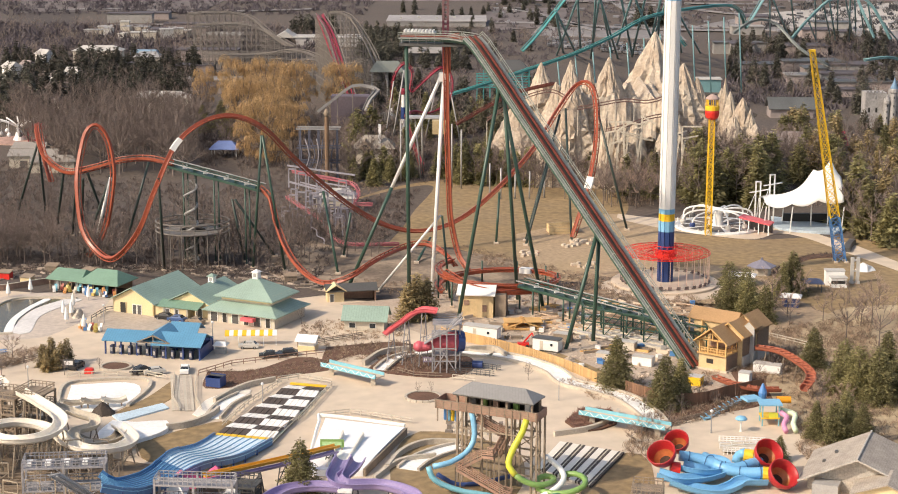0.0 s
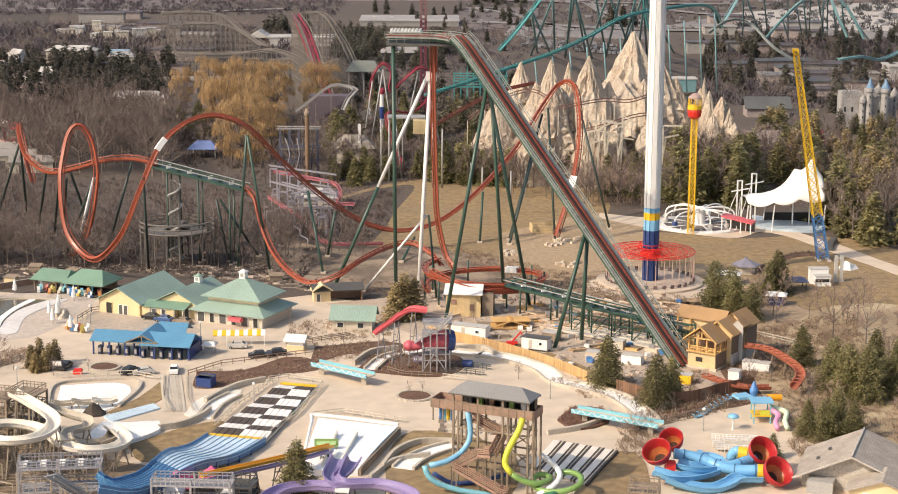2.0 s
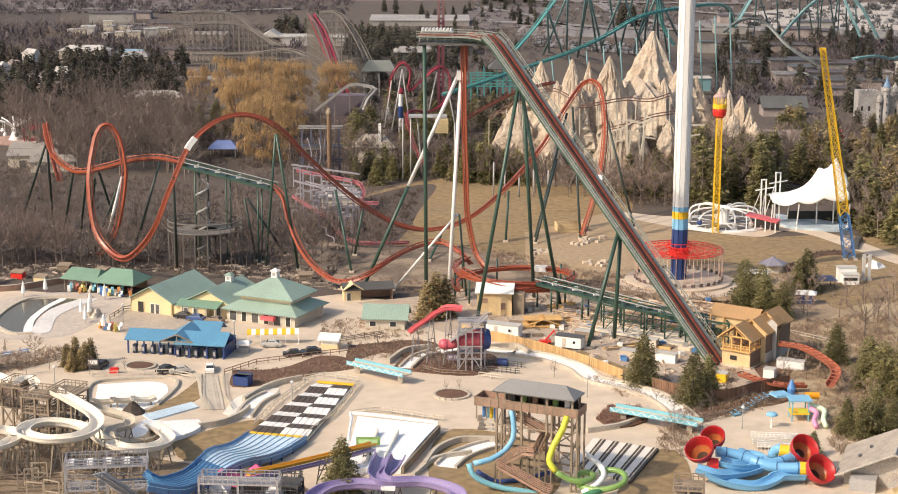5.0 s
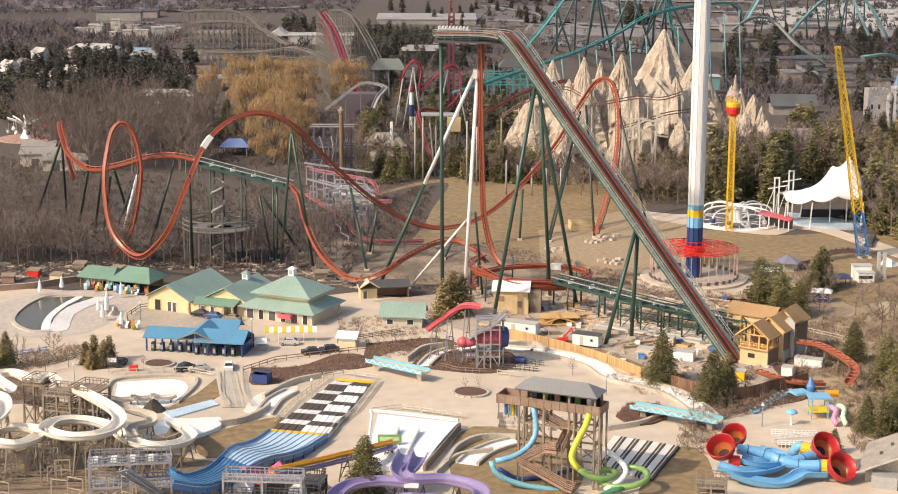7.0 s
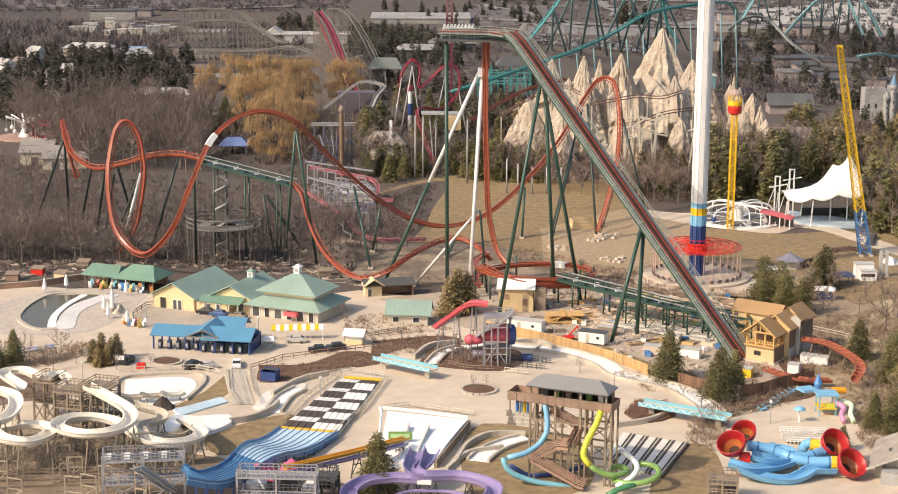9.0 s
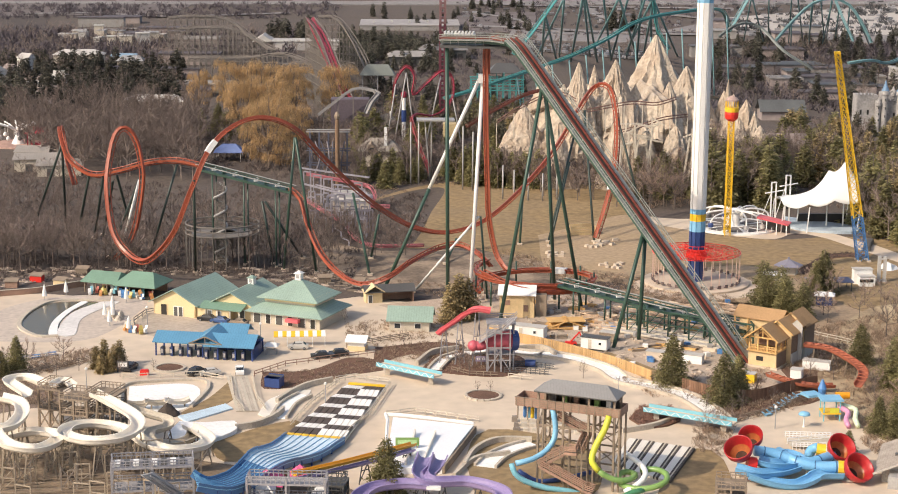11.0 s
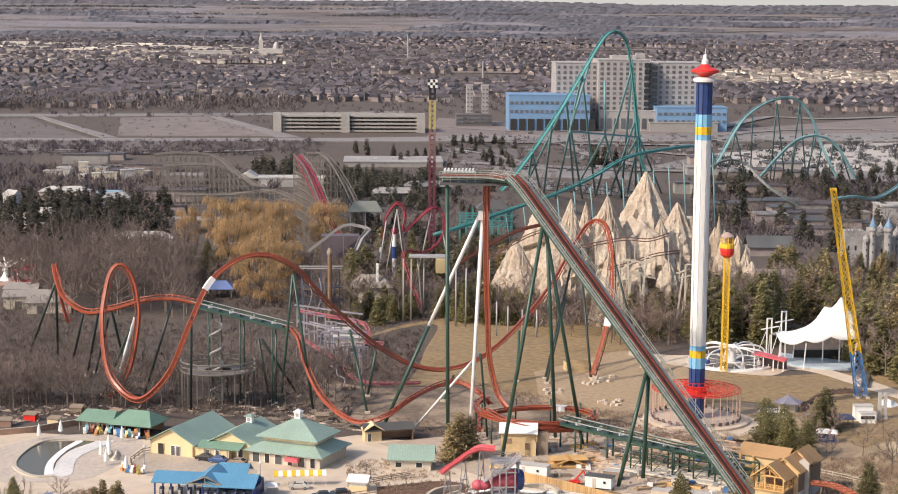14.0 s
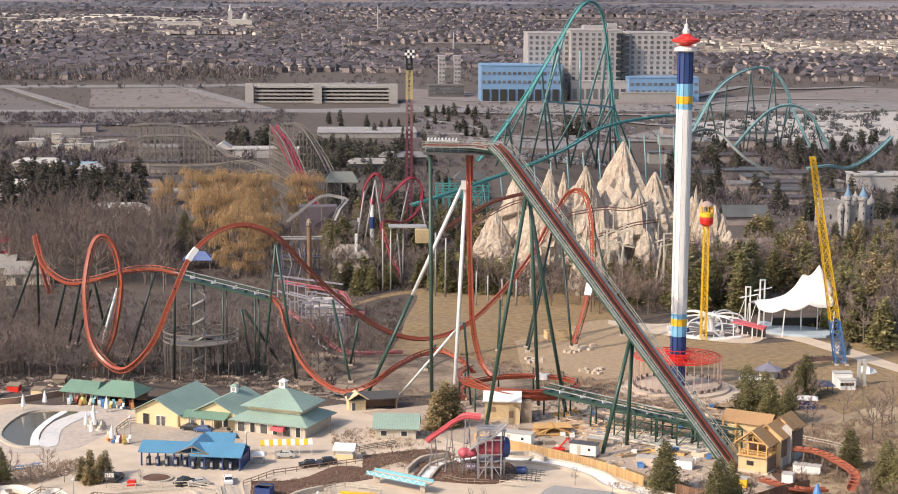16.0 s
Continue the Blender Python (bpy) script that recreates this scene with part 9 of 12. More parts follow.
for i in range(nx + 1):
    for j in range(ny + 1):
        u, v = i / nx, j / ny
        edge = 1.2 * math.sin(math.pi * v) * (1 if 0 < i < nx else 1)
        x = A.x + W_ * u
        y = 518 + D_ * v
        z = 9.0 + 3.9 * u ** 1.1 * (1 - (2 * v - 1) ** 2)
        for px, pv, ph_ in ((0.64, 0.5, 5.6), (0.86, 0.5, 8.4), (0.08, 0.5, 1.2)):
            z += ph_ * math.exp(-6.5 * math.sqrt(((u - px) * 1.25) ** 2 + ((v - pv) * 0.62) ** 2 + 0.0006)) * 1.06
        z -= 1.8 * (abs(2 * v - 1) ** 2) * (0.35 + 0.65 * abs(math.sin(u * math.pi * 3)))
        gg.v.append((x, y, z))
for i in range(nx):
    for j in range(ny):
        a = i * (ny + 1) + j
        gg.f.append((a, a + ny + 1, a + ny + 2, a + 1))
cv = part("membrane", gg, M_TENT, tent, smooth=True)
sol = cv.modifiers.new("thickness", "SOLIDIFY")
sol.thickness = 0.08
for u, h in ((0.64, 16.6), (0.86, 19.6)):
    part("mast", Geo().lathe(A.x + W_ * u, 524.5, [(0.22, 0), (0.22, h), (0.35, h), (0.35, h + 0.8)], 8), M_WHITEP, tent)
for u in (0.0, 0.34, 1.0):
    for yy in (517.5, 531.5):
        part("edge_post", Geo().bar((A.x + W_ * u - 0.6, yy, 0), (A.x + W_ * u, yy, 8.0), 0.3), M_WHITEP, tent)
# Near-black board paints in the darkness below the canopy
part("stage_back", Geo().box(A.x + 15, 532, 0, 15, 1.0, 3.2), M_TRIMD, tent)
for x, y, h in ((87.9, 531, 12.9), (91.6, 528, 15.6)):
    for dx in (-0.7, 0.7):
        part("frame_post", Geo().box(x + dx, y, 0, 0.4, 0.4, h), M_WHITEP, tent)
    part("frame_head", Geo().box(x, y, h, 1.8, 0.5, 0.35), M_WHITEP, tent)
    part("frame_arm", Geo().bar((x - 2.6, y, h - 3.2), (x + 3.0, y, h - 2.2), 0.3), M_WHITEP, tent)
    part("stay", Geo().bar((x - 4.5, y - 1, 0.2), (x - 0.7, y, h - 3), 0.16), M_WHITEP, tent)
slab("stage_walk", curve_poly([(93.6, 539.7), (111.4, 525.3), (108.6, 515.9), (93, 521.9)]), 0.8, mat("pale_blue_deck", (0.42, 0.5, 0.56), 0.7), "pale blue stage apron")
cr = thing("flat_ride", "white-armed flat ride on a pale round platform", "ride", 75.4, 526.5, 0)
cx, cy = 75.4, 526.5
part("platform", Geo().lathe(cx, cy, [(13.2, 0), (13.2, 0.5), (12.8, 0.6), (1, 0.6)], 36), M_WHITEP, cr)
part("hub", Geo().lathe(cx, cy, [(1.5, 0.6), (1.4, 4.4), (2.2, 4.7), (2.2, 5.6), (0.8, 5.9)], 16), M_WHITEP, cr)
M_RIDEDECK = mat("dark_worn_deck", (0.17, 0.15, 0.135), 0.8, var=0.3)
for k in range(10):
    a = radians(36 * k + 8)
    c, s = math.cos(a), math.sin(a)
    w1, w2 = 0.9, 2.4
    part("deck_strip", Geo().add([(cx + 3 * c - w1 * s, cy + 3 * s + w1 * c, 0.64), (cx + 3 * c + w1 * s, cy + 3 * s - w1 * c, 0.64), (cx + 10.8 * c + w2 * s, cy + 10.8 * s - w2 * c, 0.64), (cx + 10.8 * c - w2 * s, cy + 10.8 * s + w2 * c, 0.64), (cx + 3 * c - w1 * s, cy + 3 * s + w1 * c, 0.56), (cx + 3 * c + w1 * s, cy + 3 * s - w1 * c, 0.56), (cx + 10.8 * c + w2 * s, cy + 10.8 * s - w2 * c, 0.56), (cx + 10.8 * c - w2 * s, cy + 10.8 * s + w2 * c, 0.56)], [(3, 2, 1, 0), (4, 5, 6, 7), (0, 1, 5, 4), (1, 2, 6, 5), (2, 3, 7, 6), (3, 0, 4, 7)]), M_RIDEDECK, cr, "dark worn deck strip")
for k in range(12):
    a = radians(30 * k + 8)
    c, s = math.cos(a), math.sin(a)
    lift = 0.5 * math.sin(a * 3)
    arm = part("arm", Geo().tube(spline([(cx + 1.2 * c, cy + 1.2 * s, 5.2), (cx + 5 * c, cy + 5 * s, 5.5 + lift), (cx + 8.6 * c, cy + 8.6 * s, 5.0 + lift), (cx + 10.4 * c, cy + 10.4 * s, 3.9 + lift), (cx + 10.8 * c, cy + 10.8 * s, 2.6)], 1.0), 0.27, 6), M_WHITEP, cr)
    part("car", Geo().lathe(cx + 10.8 * c, cy + 10.8 * s, [(0.3, 1.2), (0.8, 1.4), (0.9, 2.2), (0.6, 2.6)], 10), (M_DGREY, M_GREY, M_LGREY, M_BLUE)[k % 4], arm)
for k in range(26):
    a = radians(360 / 26 * k)
    part("fence_post", Geo().box(cx + 12.9 * math.cos(a), cy + 12.9 * math.sin(a), 0.5, 0.16, 0.16, 1.1), M_WHITEP, cr)
rb = thing("red_gate_building", "low booth with a sloping red roof and pale posts", "booth", 80.8, 518.5, 0, rz=-24)
part("roof", Geo().add([(0, -1.6, 5.0), (9.5, -1.6, 3.4), (9.5, 3.4, 3.4), (0, 3.4, 5.0), (0, -1.6, 4.6), (9.5, -1.6, 3.0), (9.5, 3.4, 3.0), (0, 3.4, 4.6)], [(0, 1, 2, 3), (7, 6, 5, 4), (0, 4, 5, 1), (1, 5, 6, 2), (2, 6, 7, 3), (3, 7, 4, 0)]), M_CORAL, rb, world=False)
for x in (0.3, 3, 6, 9):
    part("post", Geo().box(x, -1.2, 0, 0.3, 0.3, 3.0 + (9 - x) * 0.17), M_WHITEP, rb, world=False)
part("back_wall", Geo().box(4.8, 2.8, 0, 9, 0.3, 3), M_DGREY, rb, world=False)
M_CASTLE = mat("grey_castle_stone", (0.33, 0.315, 0.305), 0.85, var=0.3, s1=0.2, s2=1.5)
cs = thing("fairy_castle", "pale grey fairytale castle with two blue cone roofs", "castle", *(178.5, 728, 8.5)[:2], 0)
M_SLATEBLUE = mat("slate_blue_roof", (0.16, 0.27, 0.40), 0.6)
for p, r_, cone in (((174.6, 728, 21.7), 1.35, 4.6), ((180.6, 726, 21.3), 1.6, 4.2), ((172, 728, 14.7), 1.0, 2.2), ((179.6, 734, 18.4), 1.1, 2.4), ((185.9, 732, 17.2), 1.2, 2.6), ((167.9, 732, 17.1), 0.7, 3.0)):
    h = p[2] - cone
    t_ = part("turret", Geo().lathe(p[0], p[1], [(r_, 0), (r_, h - 2.2), (r_ + 0.45, h - 1.6), (r_ + 0.45, h - 0.4), (r_ * 0.9, h)], 14), M_CASTLE, cs)
    part("cone_roof", Geo().lathe(p[0], p[1], [(r_ * 1.2, h), (r_ * 0.5, h + cone * 0.5), (0.06, h + cone)], 14), M_SLATEBLUE if r_ > 1.3 else M_CASTLE, t_)
    for k in range(3):
        part("slit_window", Geo().box(p[0] - 0.1, p[1] - r_ - 0.02, h * (0.35 + 0.2 * k), 0.4, 0.14, 1.0), M_TRIMD, t_)
for a_, b_, y_, d_ in (((171.3, 729, 12.7), (184.7, 729, 12.7), 729, 9), ((174.8, 733, 15.6), (183.8, 733, 15.6), 733, 6), ((163.8, 731, 14.8), (172.5, 731, 14.8), 731, 8)):
    w_ = b_[0] - a_[0]
    wl_ = part("wall", Geo().box((a_[0] + b_[0]) / 2, y_ + d_ / 2, 0, w_, d_, a_[2]), M_CASTLE, cs)
    for k in range(int(w_ / 1.5)):
        part("merlon", Geo().box(a_[0] + 0.7 + k * 1.5, y_ + 0.2, a_[2], 0.8, 0.5, 0.8), M_CASTLE, wl_)
    for k in range(int(w_ / 3)):
        part("arch_window", Geo().box(a_[0] + 1.6 + k * 3, y_ - 0.03, a_[2] * 0.45, 0.8, 0.14, 2.0), M_TRIMD, wl_)
plant(SPRUCE + PINE, [(158, 712), (198, 712), (198, 722), (158, 722)], 11, 0.55, 0.85, 171, 3)
plant(BARE, [(158, 708), (200, 708), (200, 724), (158, 724)], 12, 0.5, 0.75, 172, 3)
for x0, x1, y, h, m in ((1340, 1448, 640, 7, M_ROOF_D), (1365, 1470, 655, 5, M_CORAL), (1315, 1390, 760, 4, mat("dark_slate_roof", (0.10, 0.105, 0.105), 0.7))):
    ob = thing("park_hall", "long low park hall with a dark pitched roof", "building", far_x(x0, y), y, 0)
    part("wall", Geo().box((far_x(x0, y) + far_x(x1, y)) / 2, y + 5, 0, far_x(x1, y) - far_x(x0, y), 10, h), M_HOUSE, ob)
    part("roof", roof_x(Geo(), far_x(x0, y) - 1, far_x(x1, y) + 1, y - 1, y + 11, h, h + 4.5), m if m is not M_ROOF_D else M_HOUSE, ob)
sp = thing("spiral_ride", "grey steel ring structure with a twisted white column", "ride", *(-75.2, 482.1), 0)
cx, cy = -72, 470
M_DULLST = mat("dull_brown_grey_steel", (0.17, 0.152, 0.135), 0.6, var=0.25, s1=0.3, s2=3)
lattice(sp, (cx - 3.5, cy + 3, 0), (cx - 3.5, cy + 3, 23), 2.6, 2.2, M_DULLST, "lattice_column", 12, 0.14)
helix_ = [(cx - 3.5 + 1.7 * math.cos(a * 0.6), cy + 3 + 1.7 * math.sin(a * 0.6), 1 + a * 0.48) for a in range(46)]
part("spiral_stair", Geo().tube(helix_, 0.3, 6), M_GREY, sp, "pale twisted stair round the column")
for h in (9.6, 10.9, 12.2):
    part("ring", Geo().tube([(cx - 3 + 10 * math.cos(radians(a)), cy + 2 + 8.4 * math.sin(radians(a)), h) for a in range(0, 361, 12)], 0.2, 6), M_DULLST, sp)
for k in range(18):
    a = radians(20 * k)
    x, y = cx - 3 + 10 * math.cos(a), cy + 2 + 8.4 * math.sin(a)
    part("ring_post", Geo().bar((x, y, 0), (x, y, 12.2), 0.22), M_DULLST, sp)
part("ring_deck", Geo().lathe(cx - 3, cy + 2, [(8.2, 9.3), (8.2, 9.5), (3.5, 9.6), (3.5, 9.3)], 24), M_DULLST, sp)


# ---- water park ----
TROUGH = [(-1.06, 0.80), (-1.06, 0.88), (-0.88, 0.88), (-0.84, 0.62), (-0.72, 0.32), (-0.45, 0.12), (0, 0.06), (0.45, 0.12), (0.72, 0.32), (0.84, 0.62), (0.88, 0.88), (1.06, 0.88), (1.06, 0.80), (0.96, 0.78), (0.84, 0.25), (0.5, -0.06), (-0.5, -0.06), (-0.84, 0.25), (-0.96, 0.78)]


def flume(parent, points, material, width=1.0, step=1.2, name="flume", legs=None, leg_mat=None, gap=5, label=""):
    """An open water slide channel on braced legs."""
    pts = spline(points, step)
    ob = part(name, Geo().sweep(spline(points, step * 0.5), [(a * width, b * width) for a, b in TROUGH]), material, parent, label)
    if legs:
        for k in range(2, len(pts) - 1, gap):
            p = pts[k]
            if p.z > 1.6:
                for s in (-0.7, 0.7):
                    part("leg", Geo().bar((p.x + s * 1.5, p.y + s, 0), (p.x + s * 0.5, p.y + s * 0.3, p.z - 0.1), 0.22), leg_mat or M_WOOD, ob)
                part("brace", Geo().bar((p.x - 0.9, p.y - 0.6, 0.6), (p.x + 0.5, p.y + 0.3, p.z * 0.8), 0.14).bar((p.x - 0.6, p.y - 0.4, p.z * 0.55), (p.x + 0.6, p.y + 0.4, p.z * 0.55), 0.16), leg_mat or M_WOOD, ob)
    return ob


def tubeslide(parent, points, r, material, name="tube", step=1.4, label="", rings=True, ring_mat=None):
    pts = spline(points, step)
    ob = part(name, Geo().tube(pts, r, 12), material, parent, label, smooth=True)
    if rings:
        for k in range(1, len(pts) - 1, 2 if ring_mat else 3):
            d = (pts[k + 1] - pts[k]).normalized() * 0.1
            part("flange", Geo().tube([pts[k] - d, pts[k] + d], r * 1.09, 12), ring_mat or material, ob)
    return ob


# white body slides and their timber towers
M_LEGW = mat("bleached_timber_leg", (0.36, 0.295, 0.22), 0.85, var=0.2)
ws = thing("body_slides", "white fibreglass body slides looping round timber towers", "water slide", *(-83.7, 308.8), 0)
A1 = [(-83.8, 317.6, 10), (-80.4, 315.5, 9), (-75.9, 311.3, 8), (-73.9, 307.4, 7.5), (-74.1, 303.6, 7), (-76.6, 300, 6.8), (-81.6, 299.6, 6.6), (-86.3, 303.4, 6.4), (-86.5, 308.6, 6.2), (-83.4, 311.3, 6), (-79.2, 311.2, 5.6), (-75.6, 308.7, 5.2), (-72.1, 304.3, 4.6), (-67.6, 301.7, 4.2), (-63, 303.9, 3.8), (-61.4, 309.3, 3.4), (-63.9, 316.4, 2.8), (-66.8, 322.9, 1.8)]
flume(ws, A1, M_FIBRE, 1.3, 0.75, "white_flume", True, M_LEGW, 6)
A2 = [(-79.5, 322.5, 6), (-76.8, 321.7, 5.6), (-73.2, 319.4, 5.2), (-70.1, 317.8, 4.8), (-69.6, 314.9, 4.4), (-72.5, 312.7, 4), (-71.5, 309.2, 3.4), (-68, 309.7, 2.8), (-65.5, 314.1, 2.2), (-65.5, 321.4, 1.6)]
flume(ws, A2, M_PALEW, 1.1, 1.2, "tan_flume", True, gap=7, label="tan weathered flume")
A3 = [(-101.4, 318.6, 9), (-97.4, 316.3, 8.6), (-95.6, 311.2, 8), (-96.3, 306.3, 7.4), (-98.8, 303.5, 7), (-95.2, 297.4, 6.6), (-90, 296.4, 6.2), (-87.6, 302, 5.8), (-89.4, 307.4, 5.4), (-94.1, 309.6, 5), (-99, 308.1, 4.6)]
flume(ws, A3, M_FIBRE, 1.3, 0.75, "white_flume", True, M_LEGW, 6)
A4 = [(-97.1, 323.1, 8.2), (-102.5, 331.8, 8.2), (-99.8, 334.5, 8.2), (-95.8, 330.6, 8.2)]
flume(ws, A4, M_FIBRE, 1.2, 1.2, "white_flume")
flume(ws, [(-93.2, 328.2, 8.6), (-91.8, 331.3, 8.6), (-89.4, 328.1, 8.4)], M_FIBRE, 1.0, 1.0, "white_flume")


def timber_tower(name, label, x, y, rz, w, d, h, decks, material, rail=1.1):
    """A stair tower: posts, decks, rails and cross braces."""
    ob = thing(name, label, "tower", x, y, 0, rz=rz)
    for a in (0, w / 2, w):
        for b in (0, d):
            part("post", Geo().box(a, b, 0, 0.35, 0.35, h), material, ob, world=False)
    for z in decks:
        dk = part("deck", Geo().box(w / 2, d / 2, z, w + 0.4, d + 0.4, 0.3), material, ob, world=False)
        for b in (0, d):
            for q in (0.6, rail):
                part("rail", Geo().box(w / 2, b, z + 0.3 + q, w, 0.12, 0.14), material, dk, world=False)
            for k in range(int(w / 0.8) + 1):
                part("baluster", Geo().box(k * 0.8, b, z + 0.3, 0.12, 0.1, rail), material, dk, world=False)
        for a in (0, w):
            part("rail", Geo().box(a, d / 2, z + 0.3 + rail, 0.12, d, 0.14).box(a, d / 2, z + 0.9, 0.12, d, 0.12), material, dk, world=False)
    part("cross_brace", Geo().bar((0, 0, 0.5), (w / 2, 0, h * 0.5), 0.2).bar((w / 2, 0, 0.5), (0, 0, h * 0.5), 0.2).bar((w / 2, 0, h * 0.5), (w, 0, 0.5), 0.2).bar((w, 0, h * 0.5), (w / 2, 0, 0.5), 0.2), material, ob, world=False)
    return ob


timber_tower("slide_tower", "weathered timber slide tower with railed decks", *(-90.1, 318.7, 9)[:2], -18, 5.6, 5, 9.2, (3.0, 6.0, 9.0), M_WOOD)
timber_tower("slide_tower", "weathered timber slide tower with railed decks", *(-85.3, 318.7, 9)[:2], -18, 5.0, 6.5, 9.6, (3.4, 6.4, 9.3), M_WOOD)
timber_tower("slide_tower", "timber walkway tower behind the slides", *(-96.2, 328.6, 8)[:2], -18, 4.6, 5, 8.2, (4.0, 8.0), M_WOOD)
M_BASIN = mat("white_pool_paint", (0.86, 0.85, 0.82), 0.6, var=0.12, s1=0.15, s2=1.2)
# shallow white basin and run-out
slab("basin", curve_poly([(-83.2, 356.9), (-72.1, 359), (-68.1, 354.5), (-68.5, 344.1), (-72.8, 338.7), (-80.4, 341.7)], 2), 0.14, M_BASIN, "dry white-painted splash basin", "pool")
slab("runout", curve_poly([(-69.4, 330.9), (-64.5, 329.9), (-58.8, 331), (-57.9, 325.6), (-62, 319.4), (-67.1, 317), (-70.6, 322.1)], 2), 0.9, M_BASIN, "white slide run-out trough", "pool")
slab("runout", curve_poly([(-54.7, 337.3), (-52.9, 348.1), (-46.3, 354.2), (-45, 352.1), (-48.8, 342.2), (-51, 334.7)], 2), 0.2, M_FIBRE, "white painted curving splash channel", "pool")
slab("runout_2", [(-70.4, 335.7), (-61.8, 344.1), (-60, 341), (-68.2, 332)], 0.35, mat("faded_blue_mat", (0.50, 0.62, 0.70), 0.6), "pale blue run-out mats", "pool")
wl = thing("pool_wall", "low beige wall round the splash basin", "wall", *(-84.6, 358.1), 0)
for pts_, h in (([(-83.2, 344), (-84.4, 356.9), (-78.3, 360.3), (-68.7, 361.2), (-66.5, 355.3), (-68.5, 342.1)], 0.6), ([(-58.2, 327.4), (-53.9, 329.9), (-50.6, 335.8), (-49.8, 339.5)], 1.3), ([(-51.4, 344.9), (-48.5, 352.1), (-45.3, 357.1), (-40.7, 360.5)], 1.2), ([(-14.4, 305.3), (-12.2, 313.9), (-7.8, 319.6), (-1.2, 319.7)], 1.2), ([(-16.5, 299.7), (-12.3, 309.1), (-5.8, 312.3)], 1.0), ([(16.7, 325.3), (23.7, 328.8), (29, 335.1), (30.2, 340)], 1.1), ([(-22.7, 372.9), (-19, 382.2), (-13.2, 385.1)], 1.3), ([(-0.9, 385.2), (5.6, 386.2), (8.5, 380.9)], 1.2)):
    part("wall_run", Geo().sweep(spline([(*q, 0) for q in pts_], 1.5), [(-0.35, 0), (0.35, 0), (0.35, h), (-0.35, h)]), M_STONE, wl)
# plank walk to the plaza
M_PLANKG = mat("silvered_planks", (0.50, 0.43, 0.35), 0.85, var=0.2, obj=0.15)
br = thing("plank_ramp", "grey plank ramp with pale rails", "ramp", *(-61.4, 362.5), 0)
pa, pb = Vector((*(-61.4, 364.7), 0.1)), Vector((*(-56.9, 339.5), 0.1))
for k in range(7):
    s = (k - 3) * 0.66
    part("plank", Geo().sweep([pa + Vector((s, 0, 0)), pb + Vector((s, 0, 0))], [(-0.29, 0), (0.29, 0), (0.29, 0.12 + 0.03 * (k % 2)), (-0.29, 0.12 + 0.03 * (k % 2))]), M_PLANKG if k % 2 else M_PALEW, br)
railing("railing", [(-62.6, 363.8), (-60.5, 348), (-57.4, 338.4)], 1.1, 1.5, M_PALEW, "pale railing of the plank ramp")
railing("railing", [(-58.2, 364.7), (-55.8, 348.1), (-53.2, 339.5)], 1.1, 1.5, M_PALEW, "pale railing of the plank ramp")

# mat racer: eight lanes, blue drop and checkered run-out
mr = thing("mat_racer", "eight-lane mat racing slide with blue drop and checkered run-out", "water slide", -42, 320, 0)
TOP0, TOP1 = Vector((-37.5, 356.6, 0.35)), Vector((-29.8, 354.6, 0.35))
BOT0, BOT1 = Vector((-48.0, 321.5, 0.9)), Vector((-36.8, 318.6, 0.9))
M_BLK = mat("black_mat", (0.085, 0.062, 0.048), 0.6, var=0.2)
N, SEG = 8, 11
M_MATW = mat("white_mat", (0.86, 0.83, 0.78), 0.5, var=0.08)
stops = [0.0] + [0.035 + 0.965 * j / (SEG - 1) for j in range(SEG)]
for i in range(N):
    lane = part("lane", Geo().sweep([BOT0.lerp(BOT1, (i + 0.5) / N) - Vector((0, 0, 0.5)), TOP0.lerp(TOP1, (i + 0.5) / N) - Vector((0, 0, 0.3))], [(-0.66, 0), (0.66, 0), (0.66, 0.3), (-0.66, 0.3)]), M_FIBRE, mr)
    for j in range(SEG):
        u0, u1 = stops[j], stops[j + 1]
        hump = lambda u: Vector((0, 0, 0.4 * (0.5 - 0.5 * math.cos(u * 2 * math.pi * 5)) + 0.15))
        a0, a1 = BOT0.lerp(BOT1, i / N), BOT0.lerp(BOT1, (i + 0.88) / N)
        b0, b1 = TOP0.lerp(TOP1, i / N), TOP0.lerp(TOP1, (i + 0.88) / N)
        q = [a0.lerp(b0, u0) + hump(u0), a1.lerp(b1, u0) + hump(u0), a1.lerp(b1, u1) + hump(u1), a0.lerp(b0, u1) + hump(u1)]
        m = (M_YELLOW if j == 0 else (M_BLK if (j + i // 4) % 2 else M_MATW))
        part("panel", Geo().add(q + [v - Vector((0, 0, 0.25)) for v in q], [(0, 1, 2, 3), (7, 6, 5, 4), (0, 4, 5, 1), (1, 5, 6, 2), (2, 6, 7, 3), (3, 7, 4, 0)]), m, lane)
part("finish_bar", Geo().sweep([TOP0 + Vector((0.3, 1.3, 0)), TOP1 + Vector((0.3, 1.3, 0))], [(-0.45, 0), (0.45, 0), (0.45, 0.3), (-0.45, 0.3)]), M_YELLOW, mr, "yellow padded finish bar")
C0 = [(-60.4, 277.2, 9.2), (-58.4, 277.5, 7.8), (-56.5, 282.3, 6.8), (-53.9, 293.3, 5.4), (-51.5, 307.2, 3), (-48.0, 321.5, 1.1)]
